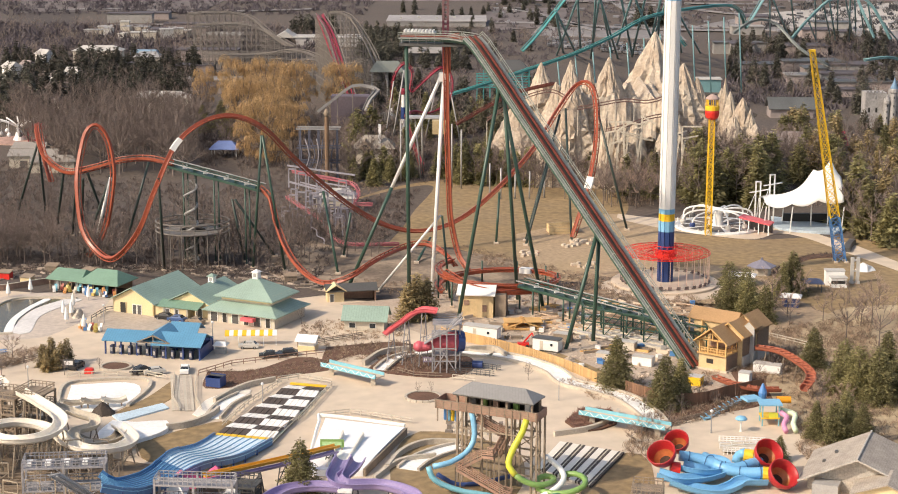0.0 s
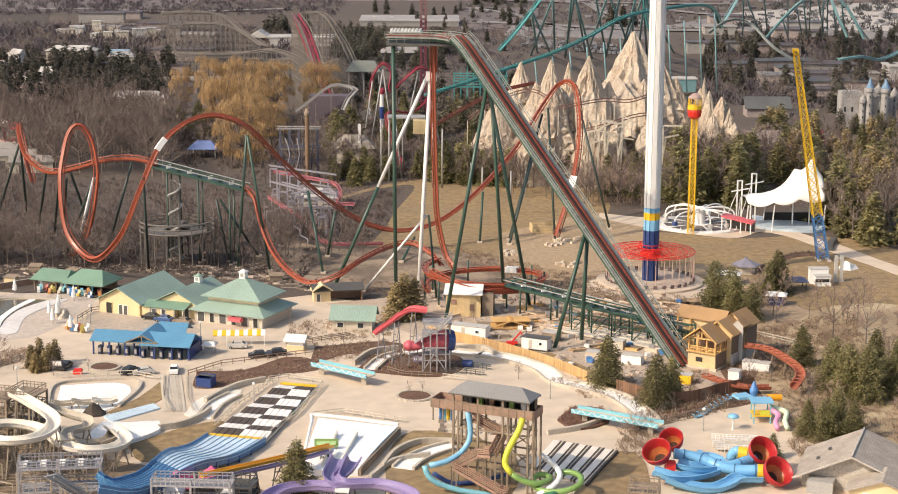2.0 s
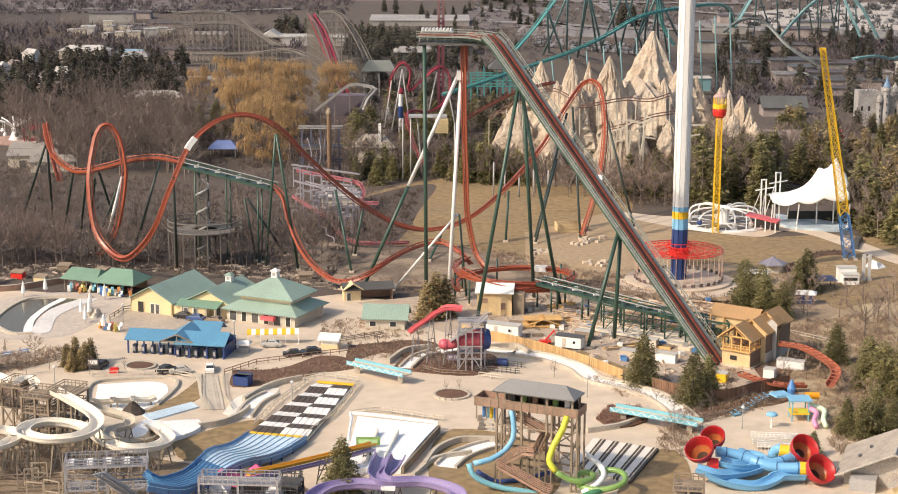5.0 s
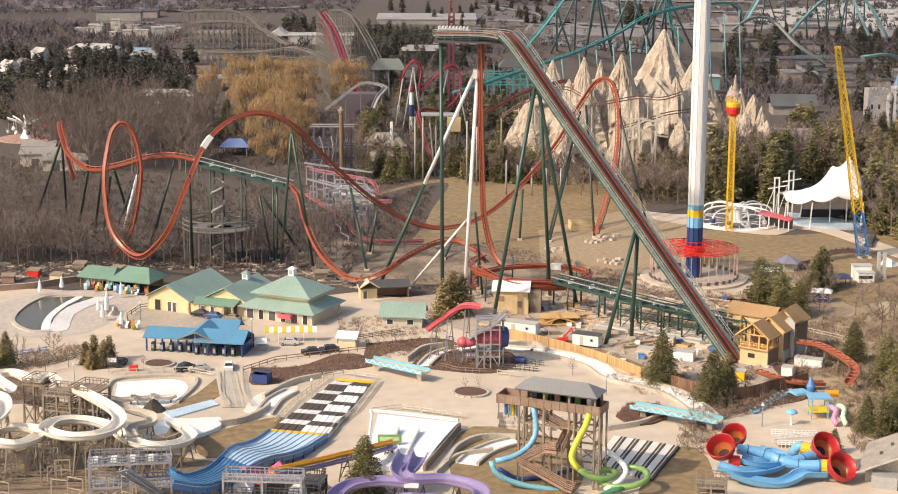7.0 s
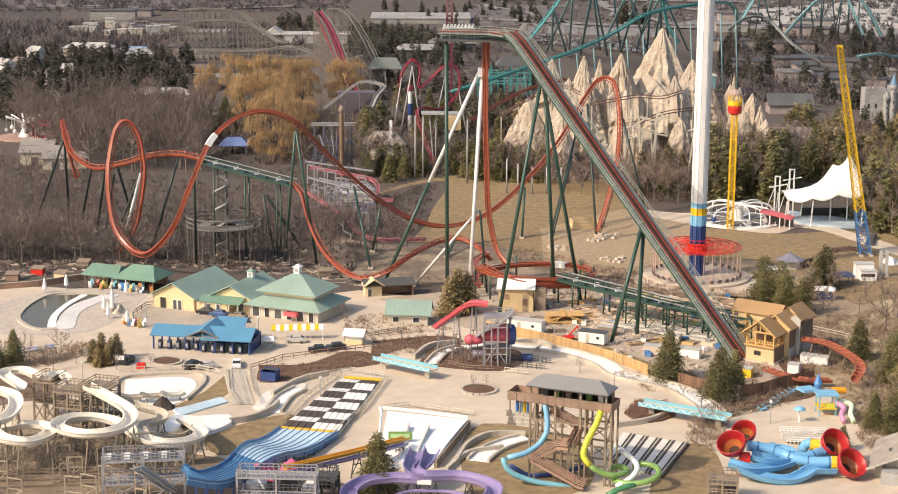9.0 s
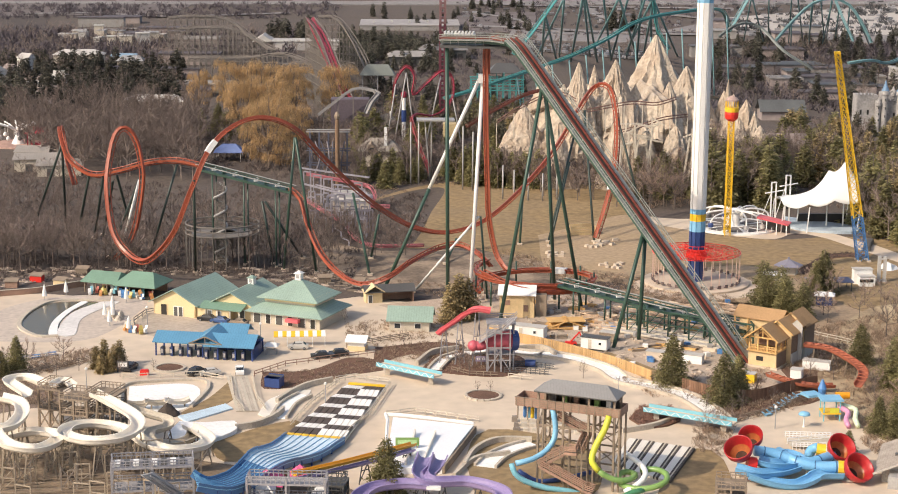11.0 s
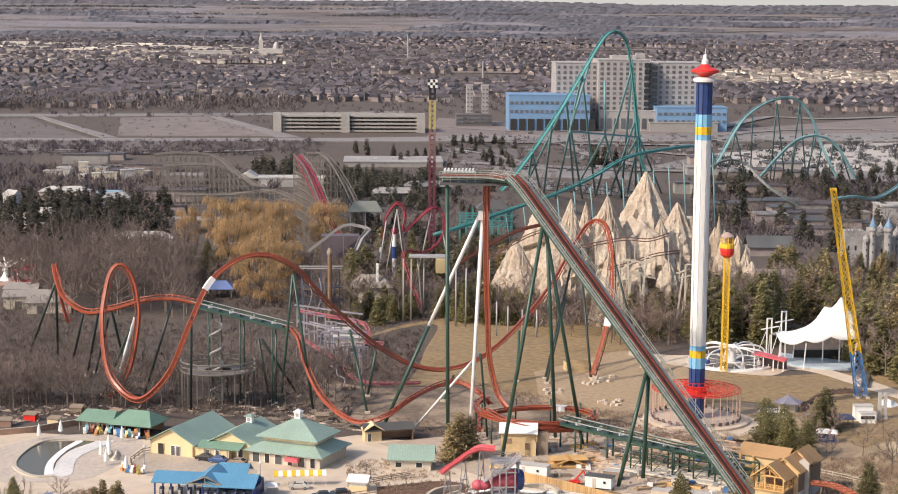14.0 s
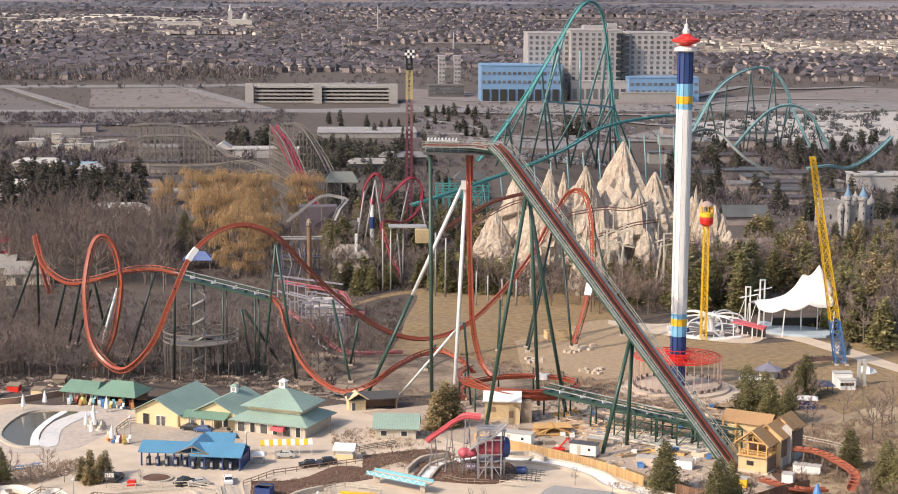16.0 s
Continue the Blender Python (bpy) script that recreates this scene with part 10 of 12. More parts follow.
C1 = [(-58.8, 270.3, 9.2), (-54.6, 273.4, 7.4), (-51.7, 280, 6.4), (-48.2, 290.3, 4.6), (-43.3, 302.7, 2.4), (-36.8, 318.6, 1.1)]
S0, S1 = spline(C0, 1.4), spline(C1, 1.4)
n = 40
wave = [Vector((0, 0, 0.75 * math.sin(2 * math.pi * k / n * 1.5 + 2.6) * math.sin(math.pi * k / n))) for k in range(n + 1)]
S0 = [S0[round(k * (len(S0) - 1) / n)] + wave[k] for k in range(n + 1)]
S1 = [S1[round(k * (len(S1) - 1) / n)] + wave[k] for k in range(n + 1)]
M_BSLIDE = mat("blue_slide_gelcoat", (0.05, 0.155, 0.34), 0.35, var=0.15, s1=0.3, s2=2)
M_BPALE = mat("pale_blue_gelcoat", (0.62, 0.75, 0.84), 0.35, var=0.12)
for i in range(N):
    for name_, k0, k1, m in (("upper_lane", 0, 17, M_BSLIDE), ("lower_lane", 17, n, M_BPALE)):
        gg = Geo()
        for a, b in zip(S0[k0:k1 + 1], S1[k0:k1 + 1]):
            p, q = a.lerp(b, (i + 0.08) / N), a.lerp(b, (i + 0.96) / N)
            gg.v += [tuple(p), tuple(q), tuple(q - Vector((0, 0, 0.3))), tuple(p - Vector((0, 0, 0.3)))]
        for k in range(k1 - k0):
            o = 4 * k
            gg.f += [(o, o + 1, o + 5, o + 4), (o + 1, o + 2, o + 6, o + 5), (o + 3, o, o + 4, o + 7), (o + 2, o + 3, o + 7, o + 6)]
        part(name_, gg, m, mr, "pale blue slide lane" if k0 else "deep blue slide lane")
for i in range(N + 1):
    rl = [a.lerp(b, i / N + 0.01) + Vector((0, 0, 0.05)) for a, b in zip(S0, S1)]
    part("divider", Geo().tube(rl, 0.10, 5), M_LBLUE, mr)
for side in (S0, S1):
    part("side_wall", Geo().sweep(side, [(-0.12, -0.9), (0.12, -0.9), (0.12, 0.55), (-0.12, 0.55)]), M_BSLIDE, mr, "deep blue side wall")
for k in range(2, n - 4, 3):
    for c in (S0[k], S1[k]):
        part("leg", Geo().box(c.x, c.y, 0, 0.35, 0.35, c.z - 0.2), M_BLUE, mr)
M_STEELD = mat("dull_galvanised_steel", (0.31, 0.30, 0.31), 0.5, var=0.2)
st = timber_tower("start_platform", "grey steel start platform with stairs", -74.7, 282.3, 7, 13.6, 4.5, 9.0, (3.7, 7.7), M_STEELD)
for k in range(8):
    part("mat_rack", Geo().box(1 + k * 1.55, 2.0, 8.0, 0.9, 2.2, 0.5), M_DGREY if k % 2 else M_WHITEP, st, world=False)
sa, sb = Vector((-67.7, 275.5, 9.4)), Vector((-62.8, 279.4, 4))
sd = Vector((-(sb - sa).y, (sb - sa).x, 0)).normalized() * 1.1
sw = thing("steel_stairs", "grey steel stairs up to the start platform", "stairs", sb.x, sb.y, 0)
for k in range(22):
    q = sa.lerp(sb, k / 21)
    part("tread", Geo().box(q.x, q.y, q.z, 2.2, 0.45, 0.08, 40), M_GREY, sw)
for s in (-1, 1):
    part("stringer", Geo().bar(sa + sd * s, sb + sd * s, 0.25), M_GREY, sw)
    part("handrail", Geo().bar(sa + sd * s + Vector((0, 0, 1.1)), sb + sd * s + Vector((0, 0, 1.1)), 0.12), M_GREY, sw)

# wide white slide with dividers
wsld = thing("wide_slide", "wide white family slide with low dividers", "water slide", *(-23, 322.3), 0)
q0, q1, q2, q3 = Vector((*(-27.7, 330.9), 1.6)), Vector((*(-12, 325.5), 1.6)), Vector((*(-18.7, 301.8), 1.2)), Vector((*(-28.8, 301.8), 1.2))
gg = Geo()
rows_ = 10
for k in range(rows_ + 1):
    t = k / rows_
    a, b = q0.lerp(q3, t), q1.lerp(q2, t)
    dz = Vector((0, 0, 0.4 * math.sin(t * 3.1)))
    gg.v += [tuple(a + dz), tuple(b + dz), (b.x, b.y, -0.2), (a.x, a.y, -0.2)]
for k in range(rows_):
    o = 4 * k
    gg.f += [(o, o + 1, o + 5, o + 4), (o + 1, o + 2, o + 6, o + 5), (o + 3, o, o + 4, o + 7)]
gg.f += [(0, 3, 2, 1), (4 * rows_, 4 * rows_ + 1, 4 * rows_ + 2, 4 * rows_ + 3)]
part("surface", gg, mat("white_slide_paint", (0.84, 0.85, 0.86), 0.4, var=0.05), wsld)
for u in (0.34, 0.62):
    a, b = q0.lerp(q1, u).lerp(q3.lerp(q2, u), 0.35), q0.lerp(q1, u).lerp(q3.lerp(q2, u), 0.95)
    part("divider", Geo().add([tuple(a + Vector((-0.15, 0, 1.4))), tuple(a + Vector((0.15, 0, 1.4))), tuple(b + Vector((0.15, 0, 0.5))), tuple(b + Vector((-0.15, 0, 0.5))), tuple(a + Vector((-0.25, 0, 0))), tuple(a + Vector((0.25, 0, 0))), tuple(b + Vector((0.25, 0, 0))), tuple(b + Vector((-0.25, 0, 0)))], [(0, 1, 2, 3), (7, 6, 5, 4), (0, 4, 5, 1), (1, 5, 6, 2), (2, 6, 7, 3), (3, 7, 4, 0)]), M_FIBRE, wsld)
part("side_wall", Geo().sweep([q1 + Vector((0.3, 0, -1)), q2 + Vector((0.3, 0, -0.6))], [(-0.2, -0.8), (0.2, -0.8), (0.2, 0.9), (-0.2, 0.9)]), M_WOOD, wsld)
part("curb", Geo().tube(spline([q3, q0 + Vector((-1.0, -2, 0)), q0 + Vector((0, 1, 0.2)), q1 + Vector((0, 0.6, 0.2))], 1.5), 0.35, 6), M_WHITEP, wsld)

# orange chute, purple bowl slides, pink tents
oc = thing("orange_chute", "straight orange open slide chute", "water slide", *(-34.9, 299.7), 0)
flume(oc, [(-44.2, 283.7, 6.2), (-36.4, 292.2, 5.2), (-28.8, 301.8, 4), (-23.8, 309, 3)], mat("amber_fibreglass", (0.78, 0.40, 0.03), 0.4, var=0.08), 0.72, 2, "orange_flume", True, M_DGREY, 3)
flume(oc, [(-43.7, 282.6, 5.6), (-36.3, 290.9, 4.6), (-28.8, 300.4, 3.4), (-23.8, 307.2, 2.6)], M_PURPLE, 0.6, 2, "purple_flume")
gs = thing("slide_sign", "green and pale framed sign board", "sign", *(-24.9, 311.6, 3)[:2], 0)
xg, yg = (-24.9, 311.6, 3)[:2]
part("board", Geo().box(xg, yg, 2.2, 4.4, 0.3, 1.5), M_GTUBE, gs)
part("panel", Geo().box(xg, yg - 0.2, 2.6, 3.6, 0.12, 0.7), mat("pale_green_paint", (0.4, 0.6, 0.3), 0.6), gs)
part("sign_post", Geo().box(xg - 1.8, yg, 0, 0.25, 0.25, 2.3).box(xg + 1.8, yg, 0, 0.25, 0.25, 2.3), M_WOOD, gs)
pu = thing("purple_slide", "purple looping fibreglass raft slide", "water slide", *(-21, 293.8), 0)
flume(pu, [(-21.7, 296.5, 4.9), (-22.4, 290.9, 4.5), (-22.6, 287.4, 4.2), (-20.4, 285.1, 3.9), (-14.5, 285.5, 3.7), (-9.5, 281.9, 3.5), (-9.1, 277.2, 3.2), (-12.7, 272, 2.8), (-21.1, 270.3, 2.7), (-29.6, 272.3, 2.7), (-33.2, 278.5, 2.8), (-31, 283.7, 3.2), (-26.2, 285.2, 3.5), (-20.9, 283.8, 3.7)], M_PURPLE, 1.4, 0.8, "purple_flume", True, M_DGREY, 7)
flume(pu, [(-19, 296.4, 4.5), (-20, 291.8, 4.2), (-21.2, 288.7, 4)], M_PURPLE, 1.3, 1.2, "purple_flume")
part("inner_curb", Geo().tube(spline([(-27.9, 278.8, 2.5), (-22.3, 282.8, 2.7), (-14.6, 281.7, 2.7), (-12.7, 277.2, 2.5)], 1.2), 0.3, 6), M_PURPLE, pu)
part("plate", Geo().box(*(-20.5, 282.3, 4.2), 2.4, 1.0, 0.5, -5), M_WHITEP, pu, "white name plate")
for x, y, m, s in ((*(-49.3, 289.6, 4)[:2], M_PINK, 3.0), (*(-43.6, 292, 4)[:2], M_PINK, 2.2), (*(-49.6, 284.9, 3)[:2], M_WHITEP, 2.2), (*(-39.7, 283.3, 3)[:2], M_WHITEP, 1.6)):
    tn = thing("shade_tent", "pointed fabric shade tent on poles", "tent", x, y, 0, "shade tents")
    part("canopy", Geo().add([(x - s, y - s, 3.2), (x + s, y - s, 3.2), (x + s, y + s, 3.2), (x - s, y + s, 3.2), (x, y, 5.4), (x - s, y - s, 3.05), (x + s, y - s, 3.05), (x + s, y + s, 3.05), (x - s, y + s, 3.05), (x, y, 5.2)], [(0, 1, 4), (1, 2, 4), (2, 3, 4), (3, 0, 4), (6, 5, 9), (7, 6, 9), (8, 7, 9), (5, 8, 9), (0, 5, 6, 1), (1, 6, 7, 2), (2, 7, 8, 3), (3, 8, 5, 0)]), m, tn)
    for a in (-1, 1):
        for b in (-1, 1):
            part("pole", Geo().box(x + a * s * 0.95, y + b * s * 0.95, 0, 0.14, 0.14, 3.2), M_GREY, tn)
timber_tower("steel_walkway", "tall grey steel walkway frames beside the tents", -51.5, 276.5, -4, 13, 3.4, 8.4, (3.6, 7.2), M_STEELD)
timber_tower("steel_walkway", "dark steel frame under the orange chute", *(-41.7, 283.3, 3)[:2], -10, 6, 4, 5.0, (3.0, 4.6), M_DGREY)

# central slide tower with blue and lime tubes
CT = Vector((-5.7, 299.7, 0))
ct = thing("tube_slide_tower", "tall timber slide tower with a grey hipped roof", "slide tower", CT.x, CT.y, 0)


def tower_part(name, geo, material, parent=None, label=""):
    """A part of the tower, given along its own sides."""
    c, s = math.cos(radians(-24.3)), math.sin(radians(-24.3))
    geo.v = [(CT.x + c * a - s * b, CT.y + s * a + c * b, h) for a, b, h in geo.v]
    return part(name, geo, material, parent or ct, label)


TZ = 13.75
deck_ = tower_part("deck", Geo().box(9.7, 2.25, TZ - 0.1, 19.4, 4.5, 0.4), M_REDWOOD)
tower_part("deck_rail", Geo().box(9.7, 0, TZ + 0.05, 19.4, 0.14, 1.4), M_REDWOOD, deck_, "stained board railing")
tower_part("deck_rail", Geo().box(9.7, 4.5, TZ + 0.3, 19.4, 0.14, 1.1), M_REDWOOD, deck_)
for x in (0.0, 19.4):
    tower_part("deck_rail", Geo().box(x, 2.25, TZ + 0.05, 0.14, 4.36, 1.4), M_REDWOOD, deck_)
for h in (0.35, 0.7, 1.05):
    tower_part("rail_board", Geo().box(9.7, -0.09, TZ + h, 19.4, 0.05, 0.08), M_WOOD, deck_)
tower_part("hand_rail", Geo().box(9.7, -0.02, TZ + 1.45, 19.6, 0.26, 0.1), M_WOOD, deck_)
for k in range(14):
    tower_part("rail_post", Geo().box(0.2 + k * 1.46, -0.12, TZ - 0.1, 0.14, 0.1, 1.5), M_WOOD, deck_)
tower_part("roof", roof_x(Geo(), 3.6, 18.9, -0.5, 4.9, 17.0, 18.7, 0.22, 2.6), mat("grey_metal_roof", (0.24, 0.235, 0.23), 0.55, var=0.1, lines=(0, 0.5, 0.12)))
tower_part("fascia", Geo().box(11.25, -0.45, 16.66, 15.2, 0.12, 0.2).box(11.25, 4.85, 16.66, 15.2, 0.12, 0.2), M_DGREY)
for x, m in ((6.2, M_DGREY), (8.2, M_GTUBE), (10.4, M_REDWOOD), (12.6, M_DGREY), (14.2, M_GTUBE), (16.4, M_WHITEP)):
    tower_part("cabinet", Geo().box(x, 3.2, TZ + 0.3, 0.9, 0.8, 2.0), m)
# Near-black sheet across the back of the loft
tower_part("loft_screen", Geo().box(11.2, 4.3, TZ + 0.3, 13.5, 0.1, 1.9), M_TRIMD)
for x in (4.2, 8.9, 13.6, 18.3):
    for y in (0.35, 4.1):
        tower_part("tower_post", Geo().box(x, y, 0, 0.36, 0.36, 16.7), M_WOOD)
        if x in (4.2, 13.6, 18.3):
            tower_part("tower_post", Geo().box(x + 0.95, y, 0, 0.3, 0.3, TZ), M_WOOD)
for x in (0.3, 2.2):
    tower_part("hanger", Geo().box(x, 0.4, TZ - 2.6, 0.2, 0.2, 2.6), M_WOOD)
for z in (3.4, 6.9, 10.4):
    for y in (0.35, 4.1):
        tower_part("girt", Geo().box(11.3, y, z, 14.6, 0.18, 0.3), M_WOOD)
    for a, b in ((4.2, 8.9), (13.6, 18.3)):
        tower_part("brace", Geo().bar((a, 4.0, z), (b, 4.0, z + 3.3), 0.2).bar((b, 4.0, z), (a, 4.0, z + 3.3), 0.2), M_WOOD)
    tower_part("brace", Geo().bar((18.3, 0.4, z), (18.3, 4.1, z + 3.3), 0.18).bar((4.2, 0.4, z), (4.2, 4.1, z + 3.3), 0.18), M_WOOD)


def stair_flight(a, b, w=1.2, steps=12):
    """A board-sided flight of timber stairs."""
    a, b = Vector(a), Vector(b)
    d = b - a
    sd = Vector((-d.y, d.x, 0)).normalized() * w / 2
    fl = part("stair_flight", Geo().sweep([a, b], [(-w / 2, -0.2), (w / 2, -0.2), (w / 2, 0), (-w / 2, 0)]), M_WOOD, ct)
    for s in (-1, 1):
        e0, e1 = a + sd * s, b + sd * s
        part("stringer", Geo().sweep([e0, e1], [(-0.07, -0.35), (0.07, -0.35), (0.07, 0.12), (-0.07, 0.12)]), M_REDWOOD, fl)
        for h in (0.45, 0.78, 1.1):
            part("stair_rail", Geo().sweep([e0, e1], [(-0.06, h - 0.09), (0.06, h - 0.09), (0.06, h + 0.09), (-0.06, h + 0.09)]), M_REDWOOD, fl)
        for k in range(0, steps + 1, 3):
            q = e0.lerp(e1, k / steps)
            part("stair_post", Geo().box(q.x, q.y, q.z - 0.3, 0.16, 0.16, 1.5), M_WOOD, fl)
    for k in range(steps):
        q = a.lerp(b, (k + 0.5) / steps)
        part("tread", Geo().box(q.x, q.y, q.z, 1.1, 0.3, 0.08, math.degrees(math.atan2(d.y, d.x)) + 90), M_WOOD, fl)


LA, LB, LC, LD, LE = (3, 294, 6.9), (5.1, 292.5, 7.2), (-1.6, 294.5, 4.3), (5.9, 290.5, 1.2), (7.4, 290, 0.8)
stair_flight(LA, LB, 1.8, 2)
stair_flight(LC, LA)
stair_flight(LC, LD)
stair_flight(LD, LE, 1.8, 2)
stair_flight(LB, (7, 296, 9.6))
stair_flight((7, 296, 9.6), (1.7, 298, 12.1))
for p in (LA, LB, LC, LD):
    part("stair_post", Geo().box(p[0] - 0.4, p[1] + 0.4, 0, 0.26, 0.26, p[2]).box(p[0] + 0.4, p[1] - 0.4, 0, 0.26, 0.26, p[2]), M_WOOD, ct)
cols = [M_MBLUE, M_LBLUE, M_YELLOW, M_MBLUE]
for k in range(4):
    tower_part("raft", Geo().lathe(1.0 + 0.72 * k, 2.2, [(0.2, 10.9), (0.34, 11.2), (0.34, 12.8), (0.2, 13.0)], 8), cols[k], None, "hanging bright raft")
tubeslide(ct, [(0.7, 297.5, 13.8), (1.2, 297, 11.1), (1.1, 296.5, 8.6), (-0.4, 295.5, 6.6), (-3, 294, 5.5), (-5.9, 293, 5.1)], 0.5, M_LBLUE, "blue_tube", label="sky blue tube slide")
tubeslide(ct, [(-6.7, 293, 5.1), (-6.1, 292.5, 3.4), (-4.3, 292.5, 2), (-0.5, 292.5, 0.7), (3.6, 292.5, 0.1), (7.5, 292, -1)], 0.5, M_TURQ, "turquoise_tube", label="turquoise tube slide")
tubeslide(ct, [(-5.2, 296, 2.6), (-1.7, 297, 0.4), (2.8, 297, 0.8), (7.9, 297, 2.1)], 0.42, M_BLUE, "navy_tube", label="dark blue tube slide")
tubeslide(ct, [(10.2, 292.5, 13.9), (9.5, 292, 11.8), (8.2, 291.5, 9.5), (7.3, 291, 7.5), (7.2, 290.5, 6.1), (8.3, 290, 4.7)], 0.56, M_LIME, "lime_tube", label="lime yellow tube slide")
tubeslide(ct, [(8.3, 290, 4.7), (10.1, 290, 3.5), (12.3, 290, 2.9), (14.4, 291.5, 2.8), (15.2, 294, 2.7), (13.8, 295, 2.8), (12.3, 294, 2.5), (12.4, 291, 1.9), (14.7, 289, 1.8), (17.6, 288.5, 2.2), (20, 289.5, 2.9), (20.4, 292, 3.4), (18.9, 294, 3.6), (16.3, 295, 3.1)], 0.52, M_GTUBE, "green_tube", label="green tube slide")
tubeslide(ct, [(13.9, 299, 5), (15.5, 297, 4.4), (16.6, 294, 4), (16.7, 291.5, 3.4), (15.3, 290, 2.3), (12.8, 289, 1.2)], 0.5, M_WHITEP, "white_tube", label="white tube slide")
tubeslide(ct, [(11.1, 287, 0.4), (13.6, 288, 1.3), (16.1, 288.5, 1.8)], 0.5, mat("dark_green_fibreglass", (0.06, 0.20, 0.10), 0.35), "dark_green_tube", label="dark green tube slide")


# striped ground slide
M_WOODD = mat("dark_weathered_timber", (0.24, 0.20, 0.165), 0.85, var=0.25)
M_STRIP = mat("black_stained_boards", (0.075, 0.06, 0.05), 0.85, var=0.3, s1=0.3, s2=4)
gsl = thing("striped_slide", "five white ground slides split by dark timber strips", "water slide", *(20.8, 312.4), 0)
a0, a1, b0, b1_ = Vector((*(17.6, 321.1), 0)), Vector((*(29.3, 314.8), 0)), Vector((*(12.4, 306), 0)), Vector((*(21.9, 296.3), 0))
for k in range(5):
    for name_, f0, f1, z, m in (("lane", 0.0, 0.54, 0.48, M_FIBRE), ("strip", 0.55, 0.67, 0.54, M_STRIP), ("gap_board", 0.68, 0.80, 0.48, M_PALEW), ("strip", 0.81, 0.99, 0.54, M_STRIP)):
        u0, u1 = (k + f0) / 5, (k + f1) / 5
        q = [b0.lerp(b1_, u0), b0.lerp(b1_, u1), a0.lerp(a1, u1), a0.lerp(a1, u0)]
        ob = part(name_, Geo().prism([(v.x, v.y) for v in q], 0, z), m, gsl)
        if m is M_STRIP:
            for j in range(12):
                c0 = q[0].lerp(q[3], (j + 0.5) / 12).lerp(q[1].lerp(q[2], (j + 0.5) / 12), 0.5)
                part("cleat", Geo().box(c0.x, c0.y, z, 0.34, 0.12, 0.07, 30), M_WOODD, ob)

# red and blue raft slide
rf = thing("raft_slide", "blue tube raft slide with red funnel bowls", "water slide", *(45.6, 297), 0)


def bowl(x, y, z, r_, tilt, turn, label):
    m = Matrix.Translation((x, y, z)) @ Matrix.Rotation(radians(turn), 4, "Z") @ Matrix.Rotation(radians(tilt), 4, "X")
    n_ = 20
    rings_ = [(r_, 1.9), (r_ * 1.04, 1.8), (r_ * 0.97, 0.6), (r_ * 0.7, -0.6), (r_ * 0.42, -1.3), (r_ * 0.36, -1.3), (r_ * 0.62, -0.5), (r_ * 0.86, 0.6), (r_ * 0.95, 1.8)]
    gg = Geo()
    for rr, h in rings_:
        gg.v += [tuple(m @ Vector((rr * math.cos(2 * math.pi * k / n_), rr * math.sin(2 * math.pi * k / n_), h))) for k in range(n_)]
    L = len(rings_)
    for j in range(L - 1):
        for k in range(n_):
            gg.f.append((j * n_ + k, j * n_ + (k + 1) % n_, (j + 1) * n_ + (k + 1) % n_, (j + 1) * n_ + k))
    for k in range(n_):
        gg.f.append(((L - 1) * n_ + k, (L - 1) * n_ + (k + 1) % n_, (k + 1) % n_, k))
    ob = part("funnel_bowl", gg, mat("dark_red_gelcoat", (0.40, 0.022, 0.026), 0.35, var=0.15, s1=0.4), rf, label, smooth=True)
    gg = Geo()
    for rr, h in ((r_ * 0.72, 0.04), (r_ * 0.66, -0.2), (r_ * 0.5, -0.74), (r_ * 0.34, -1.15)):
        gg.v += [tuple(m @ Vector((rr * math.cos(2 * math.pi * k / n_), rr * math.sin(2 * math.pi * k / n_), h))) for k in range(n_)]
    for j in range(3):
        for k in range(n_):
            gg.f.append((j * n_ + k, j * n_ + (k + 1) % n_, (j + 1) * n_ + (k + 1) % n_, (j + 1) * n_ + k))
    part("funnel_throat", gg, mat("rusty_orange_gelcoat", (0.40, 0.125, 0.04), 0.4, var=0.2, s1=0.5), ob, "rusty orange funnel throat", smooth=True)
    # Dark cone closes the funnel hole, painting in the shade inside it
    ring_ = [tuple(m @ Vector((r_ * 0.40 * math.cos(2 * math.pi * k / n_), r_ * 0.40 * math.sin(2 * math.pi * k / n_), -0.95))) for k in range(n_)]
    part("dark_mouth", Geo().add(ring_ + [tuple(m @ Vector((0, 0, -1.25)))], [(k, (k + 1) % n_, n_) for k in range(n_)]), mat("painted_shade_brown", (0.05, 0.025, 0.015), 0.9), ob)
    return ob


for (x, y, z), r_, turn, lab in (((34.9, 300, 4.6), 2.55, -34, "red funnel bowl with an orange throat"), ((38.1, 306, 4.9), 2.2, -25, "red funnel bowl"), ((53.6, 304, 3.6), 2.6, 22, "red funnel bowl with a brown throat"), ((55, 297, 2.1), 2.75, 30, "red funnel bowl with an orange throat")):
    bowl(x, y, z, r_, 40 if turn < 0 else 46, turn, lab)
M_FLANGE = mat("dark_blue_flange", (0.05, 0.15, 0.30), 0.5)
RB = mat("sky_blue_gelcoat", (0.17, 0.42, 0.67), 0.35, var=0.1)
